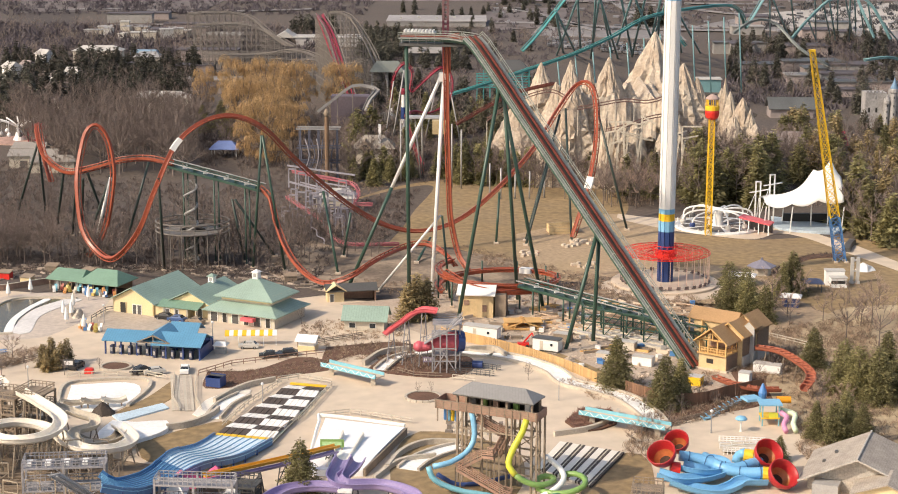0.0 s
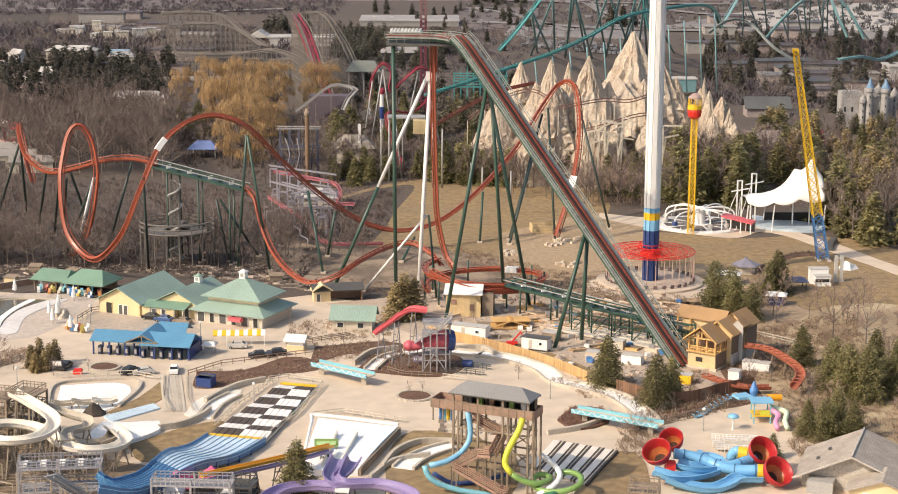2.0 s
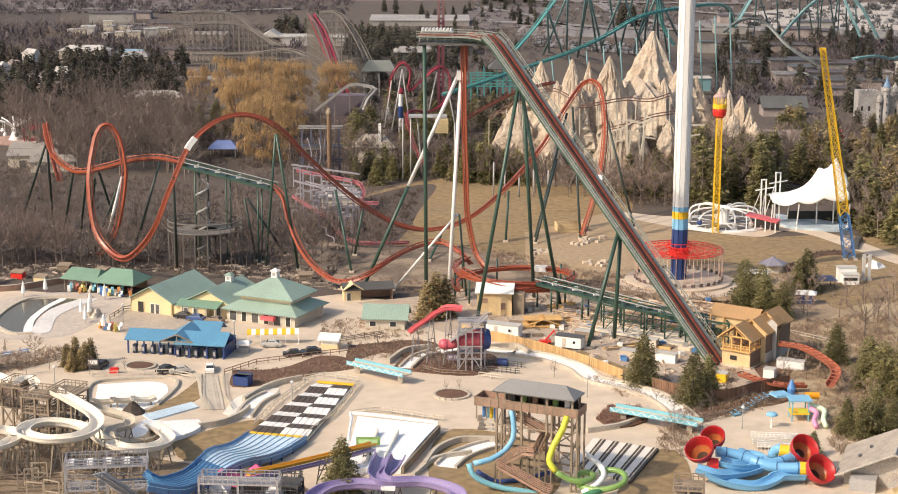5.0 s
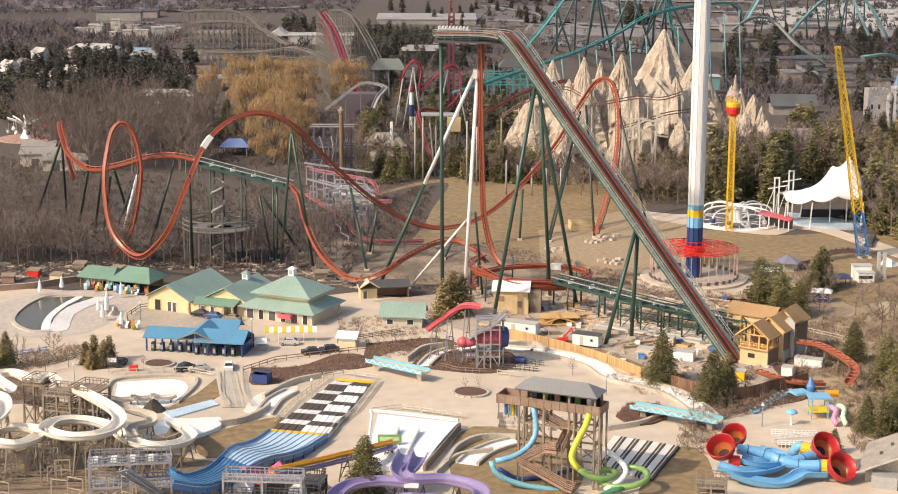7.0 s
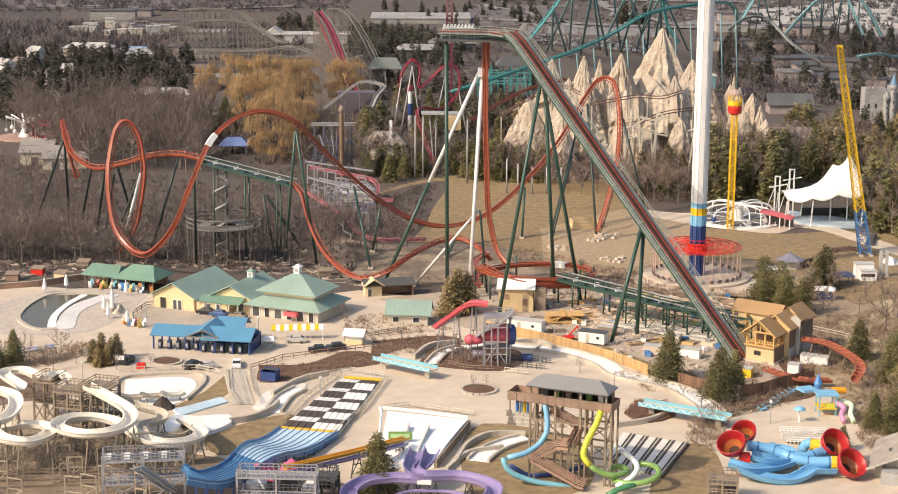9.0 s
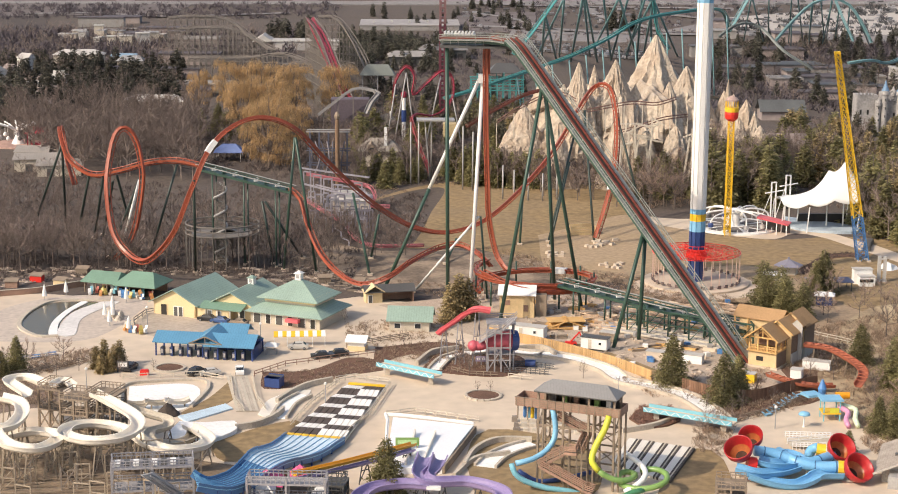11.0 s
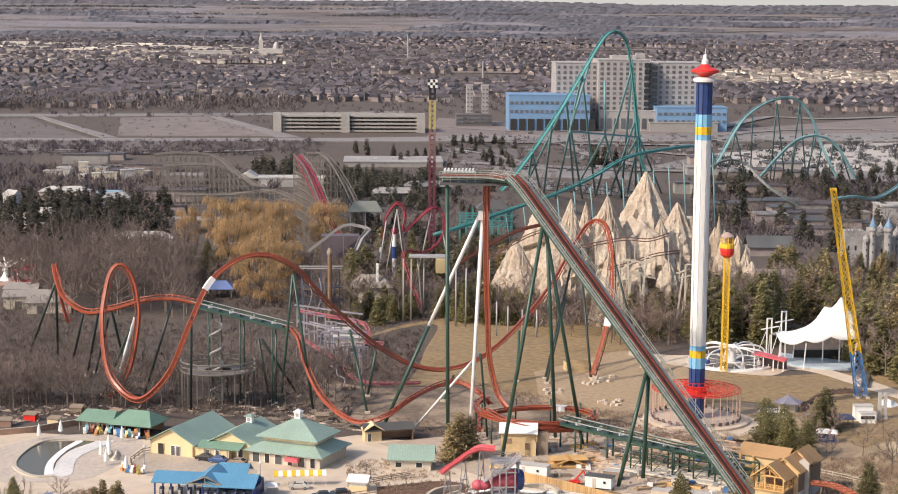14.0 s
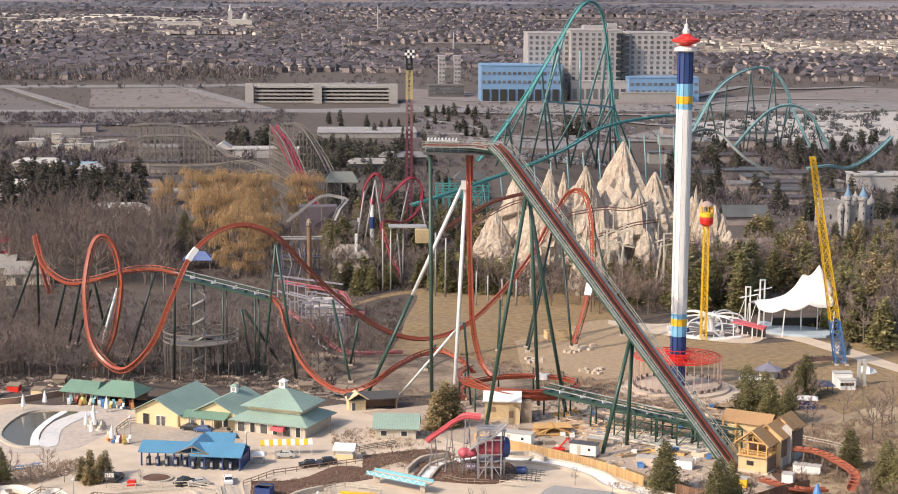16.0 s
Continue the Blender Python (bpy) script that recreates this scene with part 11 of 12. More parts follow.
tubeslide(rf, [(37.9, 302, 4.3), (41.2, 302, 3.8), (44.1, 301, 3.1), (47.6, 300, 2.7), (50.7, 302, 2.9), (52.6, 303, 2.8)], 0.95, RB, "blue_tube", ring_mat=M_FLANGE, label="fat blue raft tube")
tubeslide(rf, [(42.6, 304, 3.4), (45, 300, 2.9), (48.4, 299, 2.3), (51.8, 298, 2.6), (53.4, 298, 2.6)], 1.0, RB, "blue_tube", ring_mat=M_FLANGE, label="fat blue raft tube")
tubeslide(rf, [(48.7, 306, 1.7), (49.2, 306, 3.1), (50.3, 305, 3.9)], 0.9, RB, "blue_tube")
part("yellow_collar", Geo().tube([(49.9, 305, 3.5), (51.5, 304.6, 3.4)], 1.15, 12), M_YELLOW, rf)
part("yellow_collar", Geo().tube([(52.2, 298, 2.4), (53.4, 297.8, 2.4)], 1.3, 12), M_YELLOW, rf)
part("red_collar", Geo().tube([(36, 299, 2.9), (37.6, 299, 2.7)], 1.3, 12), M_RED, rf)
flume(rf, [(38, 300, 2.4), (40.7, 299, 2.1), (44, 300, 1.7), (45.6, 302, 1.9), (44.2, 304, 2.1), (41.2, 303, 2.2)], RB, 1.5, 1.0, "blue_flume", True, M_GREY, 6)
flume(rf, [(33.5, 297, 2.1), (37.2, 296, 1.4), (41.4, 297, 1.3), (45.1, 299, 1.6)], RB, 1.4, 1.0, "blue_flume", True, M_GREY, 6)
flume(rf, [(35.5, 295, 1.6), (39.9, 294, 0.4), (44, 294, 0), (47.1, 295.5, 0.5), (48.7, 296.5, 1), (52.7, 297, 0.9)], RB, 1.4, 1.0, "blue_flume", True, M_GREY, 6)
for p in ((52.7, 297, 0.2), (55.8, 297, -0.6), (34.8, 300, 1.9), (39.2, 302, 2.5), (47.1, 300, 1.6), (43.1, 301, 2.2)):
    part("leg", Geo().box(p[0], p[1], 0, 0.5, 0.5, p[2]), M_PALEW, rf)
timber_tower("start_tower", "pale timber start tower beside the raft slide", *(27.7, 283.1, 5)[:2], -10, 5, 5, 4.4, (1.6, 3.8), M_WOOD)

for x, y, s in ((*(33.5, 325.3), 0.42), (*(36.6, 326.8), 0.36), (*(31.2, 321.2), 0.34), (*(39.6, 328.9), 0.3), (*(32.5, 344.6), 0.3)):
    copy_thing(TAN[int(abs(x)) % 3], Matrix.Translation((x, y, 0)) @ Matrix.Rotation(x, 4, "Z") @ Matrix.Diagonal((s, s, s, 1)))
# rough stone terraces behind the slide tower
tr_ = thing("stone_terrace", "rough sandstone terrace steps behind the slide tower", "terrace", 4, 330, 0)
r = random.Random(77)
for row in range(3):
    for k in range(9):
        w_ = r.uniform(0.9, 1.7)
        x, y = -3.5 + k * 1.65 + r.uniform(-0.2, 0.2), 327.5 + row * 2.6 - 0.28 * k + r.uniform(-0.3, 0.3)
        h = 0.35 + 0.3 * row + r.uniform(0, 0.25)
        part("stone", Geo().add([(x - w_ / 2, y - 0.55, 0), (x + w_ / 2, y - 0.45, 0), (x + w_ / 2, y + 0.5, 0), (x - w_ / 2, y + 0.55, 0), (x - w_ * 0.44, y - 0.45, h), (x + w_ * 0.42, y - 0.4, h * 0.92), (x + w_ * 0.45, y + 0.42, h), (x - w_ * 0.42, y + 0.44, h * 0.95)], [(3, 2, 1, 0), (4, 5, 6, 7), (0, 1, 5, 4), (1, 2, 6, 5), (2, 3, 7, 6), (3, 0, 4, 7)]), M_PALEW if k % 3 else M_WOODD, tr_)
# coral slide tower by the shed
M_PINKR = mat("faded_red_gelcoat", (0.52, 0.10, 0.13), 0.45, var=0.15)
co = thing("bowl_slide_tower", "grey steel slide tower with coral flume and bowl", "water slide", *(-4, 369.4), 0)
YC = 372
X0c, X1c = (-7.2, 372, -0.8)[0], (-1.7, 372, -0.7)[0]
for x in (X0c, (X0c + X1c) / 2, X1c):
    for y in (YC - 2.2, YC + 2.2):
        part("post", Geo().box(x, y, 0, 0.3, 0.3, 10.4), M_STEELD, co)
for z in (3.4, 7.6, 10.2):
    part("deck", Geo().box((X0c + X1c) / 2, YC, z, X1c - X0c + 0.8, 5, 0.25), M_STEELD, co)
for z in (10.9, 11.4):
    part("deck_rail", Geo().box((X0c + X1c) / 2, YC - 2.4, z, X1c - X0c + 0.8, 0.12, 0.12).box((X0c + X1c) / 2, YC + 2.4, z, X1c - X0c + 0.8, 0.12, 0.12), M_STEELD, co)
flume(co, [(-6.8, 372, 12.2), (-9.6, 372.5, 12.4), (-11.5, 373, 11.6), (-13.3, 374, 10), (-15.8, 375, 8), (-17.5, 376, 6.2)], M_CORAL, 1.15, 1.0, "coral_flume", True, M_STEELD, 4, "coral pink flume")
part("stair", Geo().sweep([(-1.1, 368.5, 12.1), (-4.1, 368.5, 9.2), (-7.2, 368.5, 7.7), (-9.3, 368.5, 6.4)], [(-0.8, 0), (0.8, 0), (0.8, 0.2), (-0.8, 0.2)]), M_STEELD, co, "grey steel stairs")
for s in (-0.8, 0.8):
    part("stair_rail", Geo().tube([Vector(q) + Vector((0, s, 1.1)) for q in ((-1.1, 368.5, 12.1), (-4.1, 368.5, 9.2), (-7.2, 368.5, 7.7), (-9.3, 368.5, 6.4))], 0.09, 5), M_STEELD, co)
part("red_pod", Geo().tube(spline([(-10.8, 369.5, 5.5), (-10, 369.5, 5.5), (-9, 369.5, 5.5), (-7.8, 369.5, 5.9)], 0.5), 1.05, 12), M_PINKR, co, "coral red pod", smooth=True)
part("pod_cap", Geo().lathe(*(-10.5, 369.5, 5.5)[:2], [(0.3, (-10.5, 369.5, 5.5)[2] - 1.2), (1.1, (-10.5, 369.5, 5.5)[2] - 0.7), (1.3, (-10.5, 369.5, 5.5)[2]), (1.1, (-10.5, 369.5, 5.5)[2] + 0.7), (0.3, (-10.5, 369.5, 5.5)[2] + 1.2)], 12), M_PINKR, co, smooth=True)
part("funnel", Geo().tube([(-7.5, 370, 5.9), (-5.9, 370.2, 6.3), (-4, 370.6, 6.4), (-2.5, 371, 6.3)], 1.3, 18, 2.3), M_PINKR, co, "coral funnel drum", smooth=True)
part("funnel_rim", Geo().tube([(-2.5, 371, 6.3), (-1, 371.4, 6.2)], 2.45, 18, 2.2), M_BLUE, co, "navy funnel rim")
for x0 in (-7.6, -5.9, -4.5, -2.6):
    part("front_post", Geo().box(x0, 367.6, 0, 0.28, 0.28, 9.6), M_STEELD, co)
for z in (2.6, 5.4, 8.6):
    part("front_beam", Geo().box(((-7.6, 367.6, 5.6)[0] + (-2.4, 367.6, 5.7)[0]) / 2, 367.6, z, 5.4, 0.2, 0.26), M_STEELD, co)
part("front_brace", Geo().bar(((-7.6, 367.6, 5.6)[0], 367.5, 0.2), ((-4.4, 367.6, 5.7)[0], 367.5, 5.4), 0.18).bar(((-2.4, 367.6, 5.7)[0], 367.5, 0.2), ((-5.8, 367.6, 5.7)[0], 367.5, 5.4), 0.18), M_STEELD, co)
bb = thing("blue_barrel", "blue drum lying by the river wall", "barrel", *(2.2, 372.1), 0)
part("drum", Geo().tube([(*(1.1, 372.1), 0.85), (*(3.3, 371.7), 0.85)], 0.8, 12), M_BLUE, bb)
sg = thing("notice_board", "pale framed notice board by the river", "sign", *(-8.6, 373.9), 0)
xg, yg = (-8.6, 373.9)
part("board", Geo().box(xg, yg, 0.7, 2.4, 0.15, 1.2), mat("mauve_board", (0.3, 0.25, 0.35), 0.7), sg)
for k in range(5):
    part("text_bar", Geo().box(xg - 0.8 + 0.4 * k, yg - 0.1, 1.1, 0.22, 0.05, 0.45), M_WHITEP, sg)
part("post", Geo().box(xg - 1, yg, 0, 0.14, 0.14, 0.8).box(xg + 1, yg, 0, 0.14, 0.14, 0.8), M_GREY, sg)


# turquoise footbridges and the lazy river
def footbridge(x0, y0, x1, y1, z, label):
    a, b = Vector((x0, y0, z)), Vector((x1, y1, z))
    ob = thing("footbridge", label, "bridge", x0, y0, 0, "footbridges")
    d = (b - a).normalized()
    s = Vector((-d.y, d.x, 0)) * 1.4
    part("deck", Geo().sweep([a, b], [(-1.4, -0.25), (1.4, -0.25), (1.4, 0), (-1.4, 0)]), M_CONC, ob)
    L = (b - a).length
    for side in (-1, 1):
        rail_ = part("side_panel", Geo().sweep([a + s * side, b + s * side], [(-0.1, -0.25), (0.1, -0.25), (0.1, 0.62), (-0.1, 0.62)]), M_TURQ, ob, "turquoise side panel")
        for k in range(int(L / 1.1)):
            q = a.lerp(b, (k + 0.5) / int(L / 1.1)) + s * side * 1.06
            part("wave_slat", Geo().bar(q + Vector((0, 0, -0.15)) - d * (0.45 if k % 2 else -0.45), q + Vector((0, 0, 0.6)) + d * (0.45 if k % 2 else -0.45), 0.12), M_WHITEP, rail_)
    for t in (0.12, 0.88):
        q = a.lerp(b, t)
        part("pier", Geo().box(q.x, q.y, 0, 1.0, 1.0, z), M_STONE, ob)


p0, p1 = (-30.6, 367, 2.2), (-18.4, 357.4, 2.2)
footbridge(p0[0], p0[1], p1[0], p1[1], 2.2, "turquoise footbridge with a wave-pattern rail")
p0, p1 = (22.6, 334.4, 2.2), (38.4, 324.6, 2.2)
footbridge(p0[0], p0[1], p1[0], p1[1], 2.2, "turquoise footbridge with a wave-pattern rail")
lz = thing("lazy_river", "dry white-painted channel of the lazy river", "river", *(20.1, 360.9), 0)
for pts_, w_ in (([(4.8, 382.3), (12.1, 377.7), (18.4, 369.6), (21.3, 360.9), (26.8, 355.8), (32.6, 349.4), (36, 340), (37.6, 331.4)], 2.2), ([(-11.3, 382.2), (-4.8, 385.1), (1.5, 382.3), (5.4, 381.4)], 2.0), ([(-18.9, 369.3), (-16.4, 377.5), (-12.6, 382.2)], 1.4), ([(-10.7, 305.3), (-8.5, 310.7), (-4.6, 315.6), (-0.8, 318.3)], 2.0), ([(-50.4, 334.7), (-49, 344.2), (-46, 350.5)], 1.6)):
    pts2 = spline([(*q, 0.0) for q in pts_], 1.5)
    part("channel_floor", Geo().sweep(pts2, [(-w_, 0), (w_, 0), (w_, 0.22), (-w_, 0.22)]), M_BASIN, lz)
    for s in (-1, 1):
        part("channel_wall", Geo().sweep(pts2, [(s * w_ - 0.25, 0), (s * w_ + 0.25, 0), (s * w_ + 0.25, 0.7), (s * w_ - 0.25, 0.7)]), M_STONE, lz)

# children's splash area
sp2_ = thing("splash_mushroom", "sky blue mushroom water shower", "fountain", *(53, 329), 0)
xg, yg = (53, 329)
part("stem", Geo().lathe(xg, yg, [(0.3, 0), (0.18, 0.4), (0.18, 2.6)], 10), M_WHITEP, sp2_)
part("cap", Geo().lathe(xg, yg, [(1.15, 2.5), (1.2, 2.6), (0.9, 3.0), (0.3, 3.2)], 16), M_LBLUE, sp2_, smooth=True)
pl = thing("play_structure", "children's water play structure with blue roofs", "playground", *(59, 334.1), 0)
xg, yg = (59.3, 334.1)
for a in (-1.6, 1.6):
    for b in (-1.6, 1.6):
        part("post", Geo().box(xg + a, yg + b, 0, 0.22, 0.22, 4.2), M_TURQ, pl)
part("roof", Geo().box(xg, yg, 4.2, 4.4, 4.0, 0.3), M_LBLUE, pl)
part("roof", Geo().box(xg - 3.2, yg + 3, 4.0, 3.2, 3, 0.5, 20), M_LBLUE, pl)
part("roof_peak", Geo().lathe(xg - 0.8, yg + 4, [(0.5, 3), (0.9, 5.2), (0.2, 7)], 10), M_MBLUE, pl)
part("deck", Geo().box(xg, yg, 1.5, 3.6, 3.6, 0.3), M_YELLOW, pl)
part("panel", Geo().box(xg + 0.5, yg - 1.7, 1.8, 1.8, 0.12, 1.0), M_LIME, pl)
part("orange_drum", Geo().tube([(xg + 2.2, yg + 5, 3.4), (xg + 5, yg + 5, 3.4)], 0.7, 10), M_ORSLIDE, pl)
tubeslide(pl, [(xg + 1.6, yg - 0.8, 2.8), (xg + 2.9, yg - 2.8, 2.3), (xg + 2.0, yg - 5.0, 1.4), (xg + 2.2, yg - 6.8, 0.6)], 0.52, mat("pastel_pink_gelcoat", (0.62, 0.27, 0.42), 0.45), "pink_tube", 0.8)
tubeslide(pl, [(xg + 2.2, yg + 0.4, 2.8), (xg + 4.6, yg - 1.8, 2.5), (xg + 3.9, yg - 4.6, 1.5), (xg + 4.1, yg - 6.6, 0.6)], 0.52, mat("cream_tube", (0.6, 0.7, 0.5), 0.4), "pale_tube", 0.8)
for k in range(9):
    x, y = Vector((*(47.4, 336.3), 0)).lerp(Vector((*(56.3, 349.5), 0)), k / 8)[:2]
    bn = thing("sun_lounger", "pale blue plastic sun lounger", "lounger", x, y, 0, "sun loungers", 35)
    part("seat", Geo().box(0, 0, 0.35, 1.9, 0.7, 0.12), M_LBLUE, bn, world=False)
    part("back", Geo().add([(-0.95, -0.35, 0.45), (-0.95, 0.35, 0.45), (-1.5, 0.35, 1.1), (-1.5, -0.35, 1.1), (-0.95, -0.35, 0.36), (-0.95, 0.35, 0.36), (-1.55, 0.35, 1.0), (-1.55, -0.35, 1.0)], [(0, 1, 2, 3), (7, 6, 5, 4), (0, 4, 5, 1), (1, 5, 6, 2), (2, 6, 7, 3), (3, 7, 4, 0)]), M_LBLUE, bn, world=False)
    part("leg", Geo().box(-0.7, 0, 0, 0.1, 0.6, 0.35).box(0.7, 0, 0, 0.1, 0.6, 0.35), M_LBLUE, bn, world=False)
# pale deck with white railings behind the raft slide
dk = thing("pool_deck", "low pale timber deck with white railings behind the bowls", "deck", 52, 318.5, 0)
for k in range(14):
    part("plank", Geo().box(52, 315.6 + k * 0.42, 0.35, 9.0, 0.38, 0.12, -6), M_PALEW, dk)
for y0 in (315.2, 321.6):
    for k in range(13):
        part("rail_post", Geo().box(47.8 + k * 0.7, y0 - k * 0.073, 0, 0.12, 0.12, 1.6), M_WHITEP, dk)
    for h in (0.75, 1.15, 1.55):
        part("deck_rail", Geo().bar((47.6, y0, h), (56.4, y0 - 0.92, h), 0.12), M_WHITEP, dk)
# log flume
lf = thing("log_flume", "rust-orange log flume channel on timber legs", "log flume", *(71.4, 361.2), 0)
M_RUSTF = mat("rust_orange_channel", (0.36, 0.11, 0.06), 0.7, var=0.2)
for pts_, w_ in (([(63, 374.1, 4), (67.2, 371.3, 4), (69.9, 365.4, 3.6), (71.6, 359.6, 3), (71.3, 355.2, 2.4), (69.2, 350.8, 1.6)], 1.0), ([(52, 359.1, 1.6), (55.4, 354.7, 1.4), (59.7, 352.1, 1.2), (64.6, 352.7, 1)], 0.9)):
    flume(lf, pts_, M_RUSTF, w_, 1.2, "channel", True, gap=4)
    run = spline(pts_, 1.6)
    for a, b in zip(run, run[1:]):
        d = b - a
        part("cross_tie", Geo().box(a.x, a.y, a.z + 0.75, 0.18, 2.3 * w_, 0.16, math.degrees(math.atan2(d.y, d.x))), M_RUSTF, lf)
# timber bins and footing blocks on the lawn
tb = thing("timber_bin", "open bin of fresh timber boards on the lawn", "bin", 27.6, 516, 0)
for x, y, w_, a in ((27.6, 514, 7.6, 12), (27.0, 519, 7.6, 12), (23.9, 516, 5.2, 100), (31.3, 517.4, 5.2, 100)):
    for k in range(3):
        part("board", Geo().box(x, y, 0.1 + 0.85 * k, w_, 0.2, 0.75, a), M_PLY, tb)
part("fill", Geo().box(27.4, 516.6, 0.05, 6.8, 4.2, 1.2, 12), M_GRAVEL, tb)
r = random.Random(311)
for cx, cy, n_ in ((16.6, 486, 9), (31.4, 472, 9), (30, 499, 12), (34, 503, 10)):
    for k in range(n_):
        x, y = cx + r.uniform(-3.2, 3.2), cy + r.uniform(-3.5, 3.5)
        fb = thing("concrete_block", "pale concrete footing block in the dirt", "block", x, y, 0, "footing blocks", r.uniform(0, 90))
        part("body", Geo().add([(-0.8, -0.5, 0), (0.8, -0.5, 0), (0.8, 0.5, 0), (-0.8, 0.5, 0), (-0.7, -0.42, 0.7), (0.7, -0.42, 0.7), (0.7, 0.42, 0.7), (-0.7, 0.42, 0.7)], [(3, 2, 1, 0), (4, 5, 6, 7), (0, 1, 5, 4), (1, 2, 6, 5), (2, 3, 7, 6), (3, 0, 4, 7)]), M_CONC, fb, world=False)
# clutter of the building yard
r = random.Random(3)
for k in range(210):
    x, y = r.uniform(-2, 62), r.uniform(372, 432)
    if not inside([(-4, 396), (10, 390), (26, 370), (45, 378), (60, 400), (55, 436), (0, 438)], x, y):
        continue
    kind = k % 4
    if kind == 0:
        ob = thing("lumber_pile", "pile of fresh sawn boards", "lumber", x, y, 0, "lumber piles", r.uniform(-30, 30))
        for j in range(4):
            part("board", Geo().box(0, j * 0.5 - 0.8, 0.06, r.uniform(3, 5), 0.4, r.uniform(0.2, 0.7)), r.choice([M_NEWWOOD, M_WOOD]), ob, world=False)
    elif kind == 1:
        ob = thing("rubble_heap", "low heap of pale rubble", "rubble", x, y, 0, "rubble heaps")
        part("rubble", crag(x, y, r.uniform(1, 2.4), r.uniform(0.5, 1.1), k + 0.5, 10, 4, steep=0.8, z0=-0.1), M_GRAVEL, ob)
    elif kind == 2:
        ob = thing("pallet_stack", "wrapped pallet on the building yard", "pallet", x, y, 0, "pallets", r.uniform(-30, 30))
        part("pallet", Geo().box(0, 0, 0, 1.4, 1.2, 0.15), M_WOOD, ob, world=False)
        part("load", Geo().box(0, 0, 0.15, 1.2, 1.1, r.uniform(0.5, 1.2)), r.choice([M_WHITEP, M_PALEW, M_GREY, M_MBLUE]), ob, world=False)
    else:
        ob = thing("barrier", "pale concrete barrier on the yard", "barrier", x, y, 0, "barriers", r.uniform(0, 180))
        part("body", Geo().add([(-1.5, -0.3, 0), (1.5, -0.3, 0), (1.5, 0.3, 0), (-1.5, 0.3, 0), (-1.5, -0.1, 0.8), (1.5, -0.1, 0.8), (1.5, 0.1, 0.8), (-1.5, 0.1, 0.8)], [(3, 2, 1, 0), (4, 5, 6, 7), (0, 1, 5, 4), (1, 2, 6, 5), (2, 3, 7, 6), (3, 0, 4, 7)]), M_CONC, ob, world=False)
sc = thing("boom_lift", "small red boom lift on the yard", "machine", *(12.3, 389.1), 0)
xg, yg = (12.6, 389.1)
part("chassis", Geo().box(xg, yg, 0.3, 2.6, 1.4, 0.8), M_RED, sc)
part("boom", Geo().bar((xg, yg, 1.1), (xg + 2.0, yg, 3.4), 0.3).bar((xg + 2.0, yg, 3.4), (xg + 2.6, yg, 1.6), 0.25), M_RED, sc)
part("wheel", Geo().tube([(xg - 0.9, yg - 0.8, 0.4), (xg - 0.9, yg + 0.8, 0.4)], 0.4, 10), M_TRIMD, sc)
part("wheel", Geo().tube([(xg + 0.9, yg - 0.8, 0.4), (xg + 0.9, yg + 0.8, 0.4)], 0.4, 10), M_TRIMD, sc)
# station frame at the lift's foot
sn = thing("coaster_station", "dark green steel station frame under construction", "station", 40, 398, 0)
for k in range(7):
    for j in range(2):
        x, y = 27 + k * 4.4, 401 - k * 2.9 + j * 6
        part("frame_post", Geo().box(x, y, 0, 0.35, 0.35, 6.5), M_GREEN, sn)
        if k < 6:
            part("frame_beam", Geo().bar((x, y, 6.4), (x + 4.4, y - 2.9, 6.4), 0.35).bar((x, y, 3.4), (x + 4.4, y - 2.9, 3.4), 0.25).bar((x, y, 0.3), (x + 4.4, y - 2.9, 6.3), 0.18), M_GREEN, sn)
    part("frame_beam", Geo().bar((27 + k * 4.4, 401 - k * 2.9, 6.4), (27 + k * 4.4, 407 - k * 2.9, 6.4), 0.3), M_GREEN, sn)

# ---- brush and litter ----
scrub("shrubs", [(-56.1, 368.2), (-46.2, 369.1), (-31.7, 379.3), (-30.1, 369.2), (-45.4, 358.3), (-54.8, 355.4)], 260, 0.8, M_SCRUB, "cut-back brown shrubs in the mulch bed", 201, 9)
scrub("shrubs", [(-32.1, 387.9), (-16.4, 393.9), (-11.2, 387), (-15.8, 377.5), (-31.6, 374.6)], 300, 0.9, M_SCRUB, "brown brush on the bank", 202, 9)
scrub("shrubs", [(19.2, 333.9), (22.9, 342.2), (28.8, 342.2), (29.2, 332.5), (22.5, 327.8)], 240, 1.1, mat("reddish_shrubs", (0.24, 0.13, 0.10), 0.95, var=0.3, island=0.3), "rounded reddish-brown shrubs on mulch", 203, 10)
scrub("shrubs", [(28.7, 315.8), (33.8, 337), (51.2, 350.7), (61.5, 348.7), (58.1, 344), (39.8, 331.4), (33.7, 309.3)], 420, 1.2, M_SCRUB, "bare brown hedge by the fence", 204, 9)
scrub("shrubs", [(57.5, 378.9), (73.2, 386.2), (78, 379.1), (71.4, 361.2), (61.6, 361.1)], 420, 1.0, M_SCRUB, "bare brush round the log flume", 205, 9)
scrub("shrubs", [(19.1, 363), (26, 348.5), (46.6, 344.7), (54.6, 369.8), (41.5, 365.3)], 380, 1.1, M_SCRUB, "brown brush at the lift's foot", 206, 9)
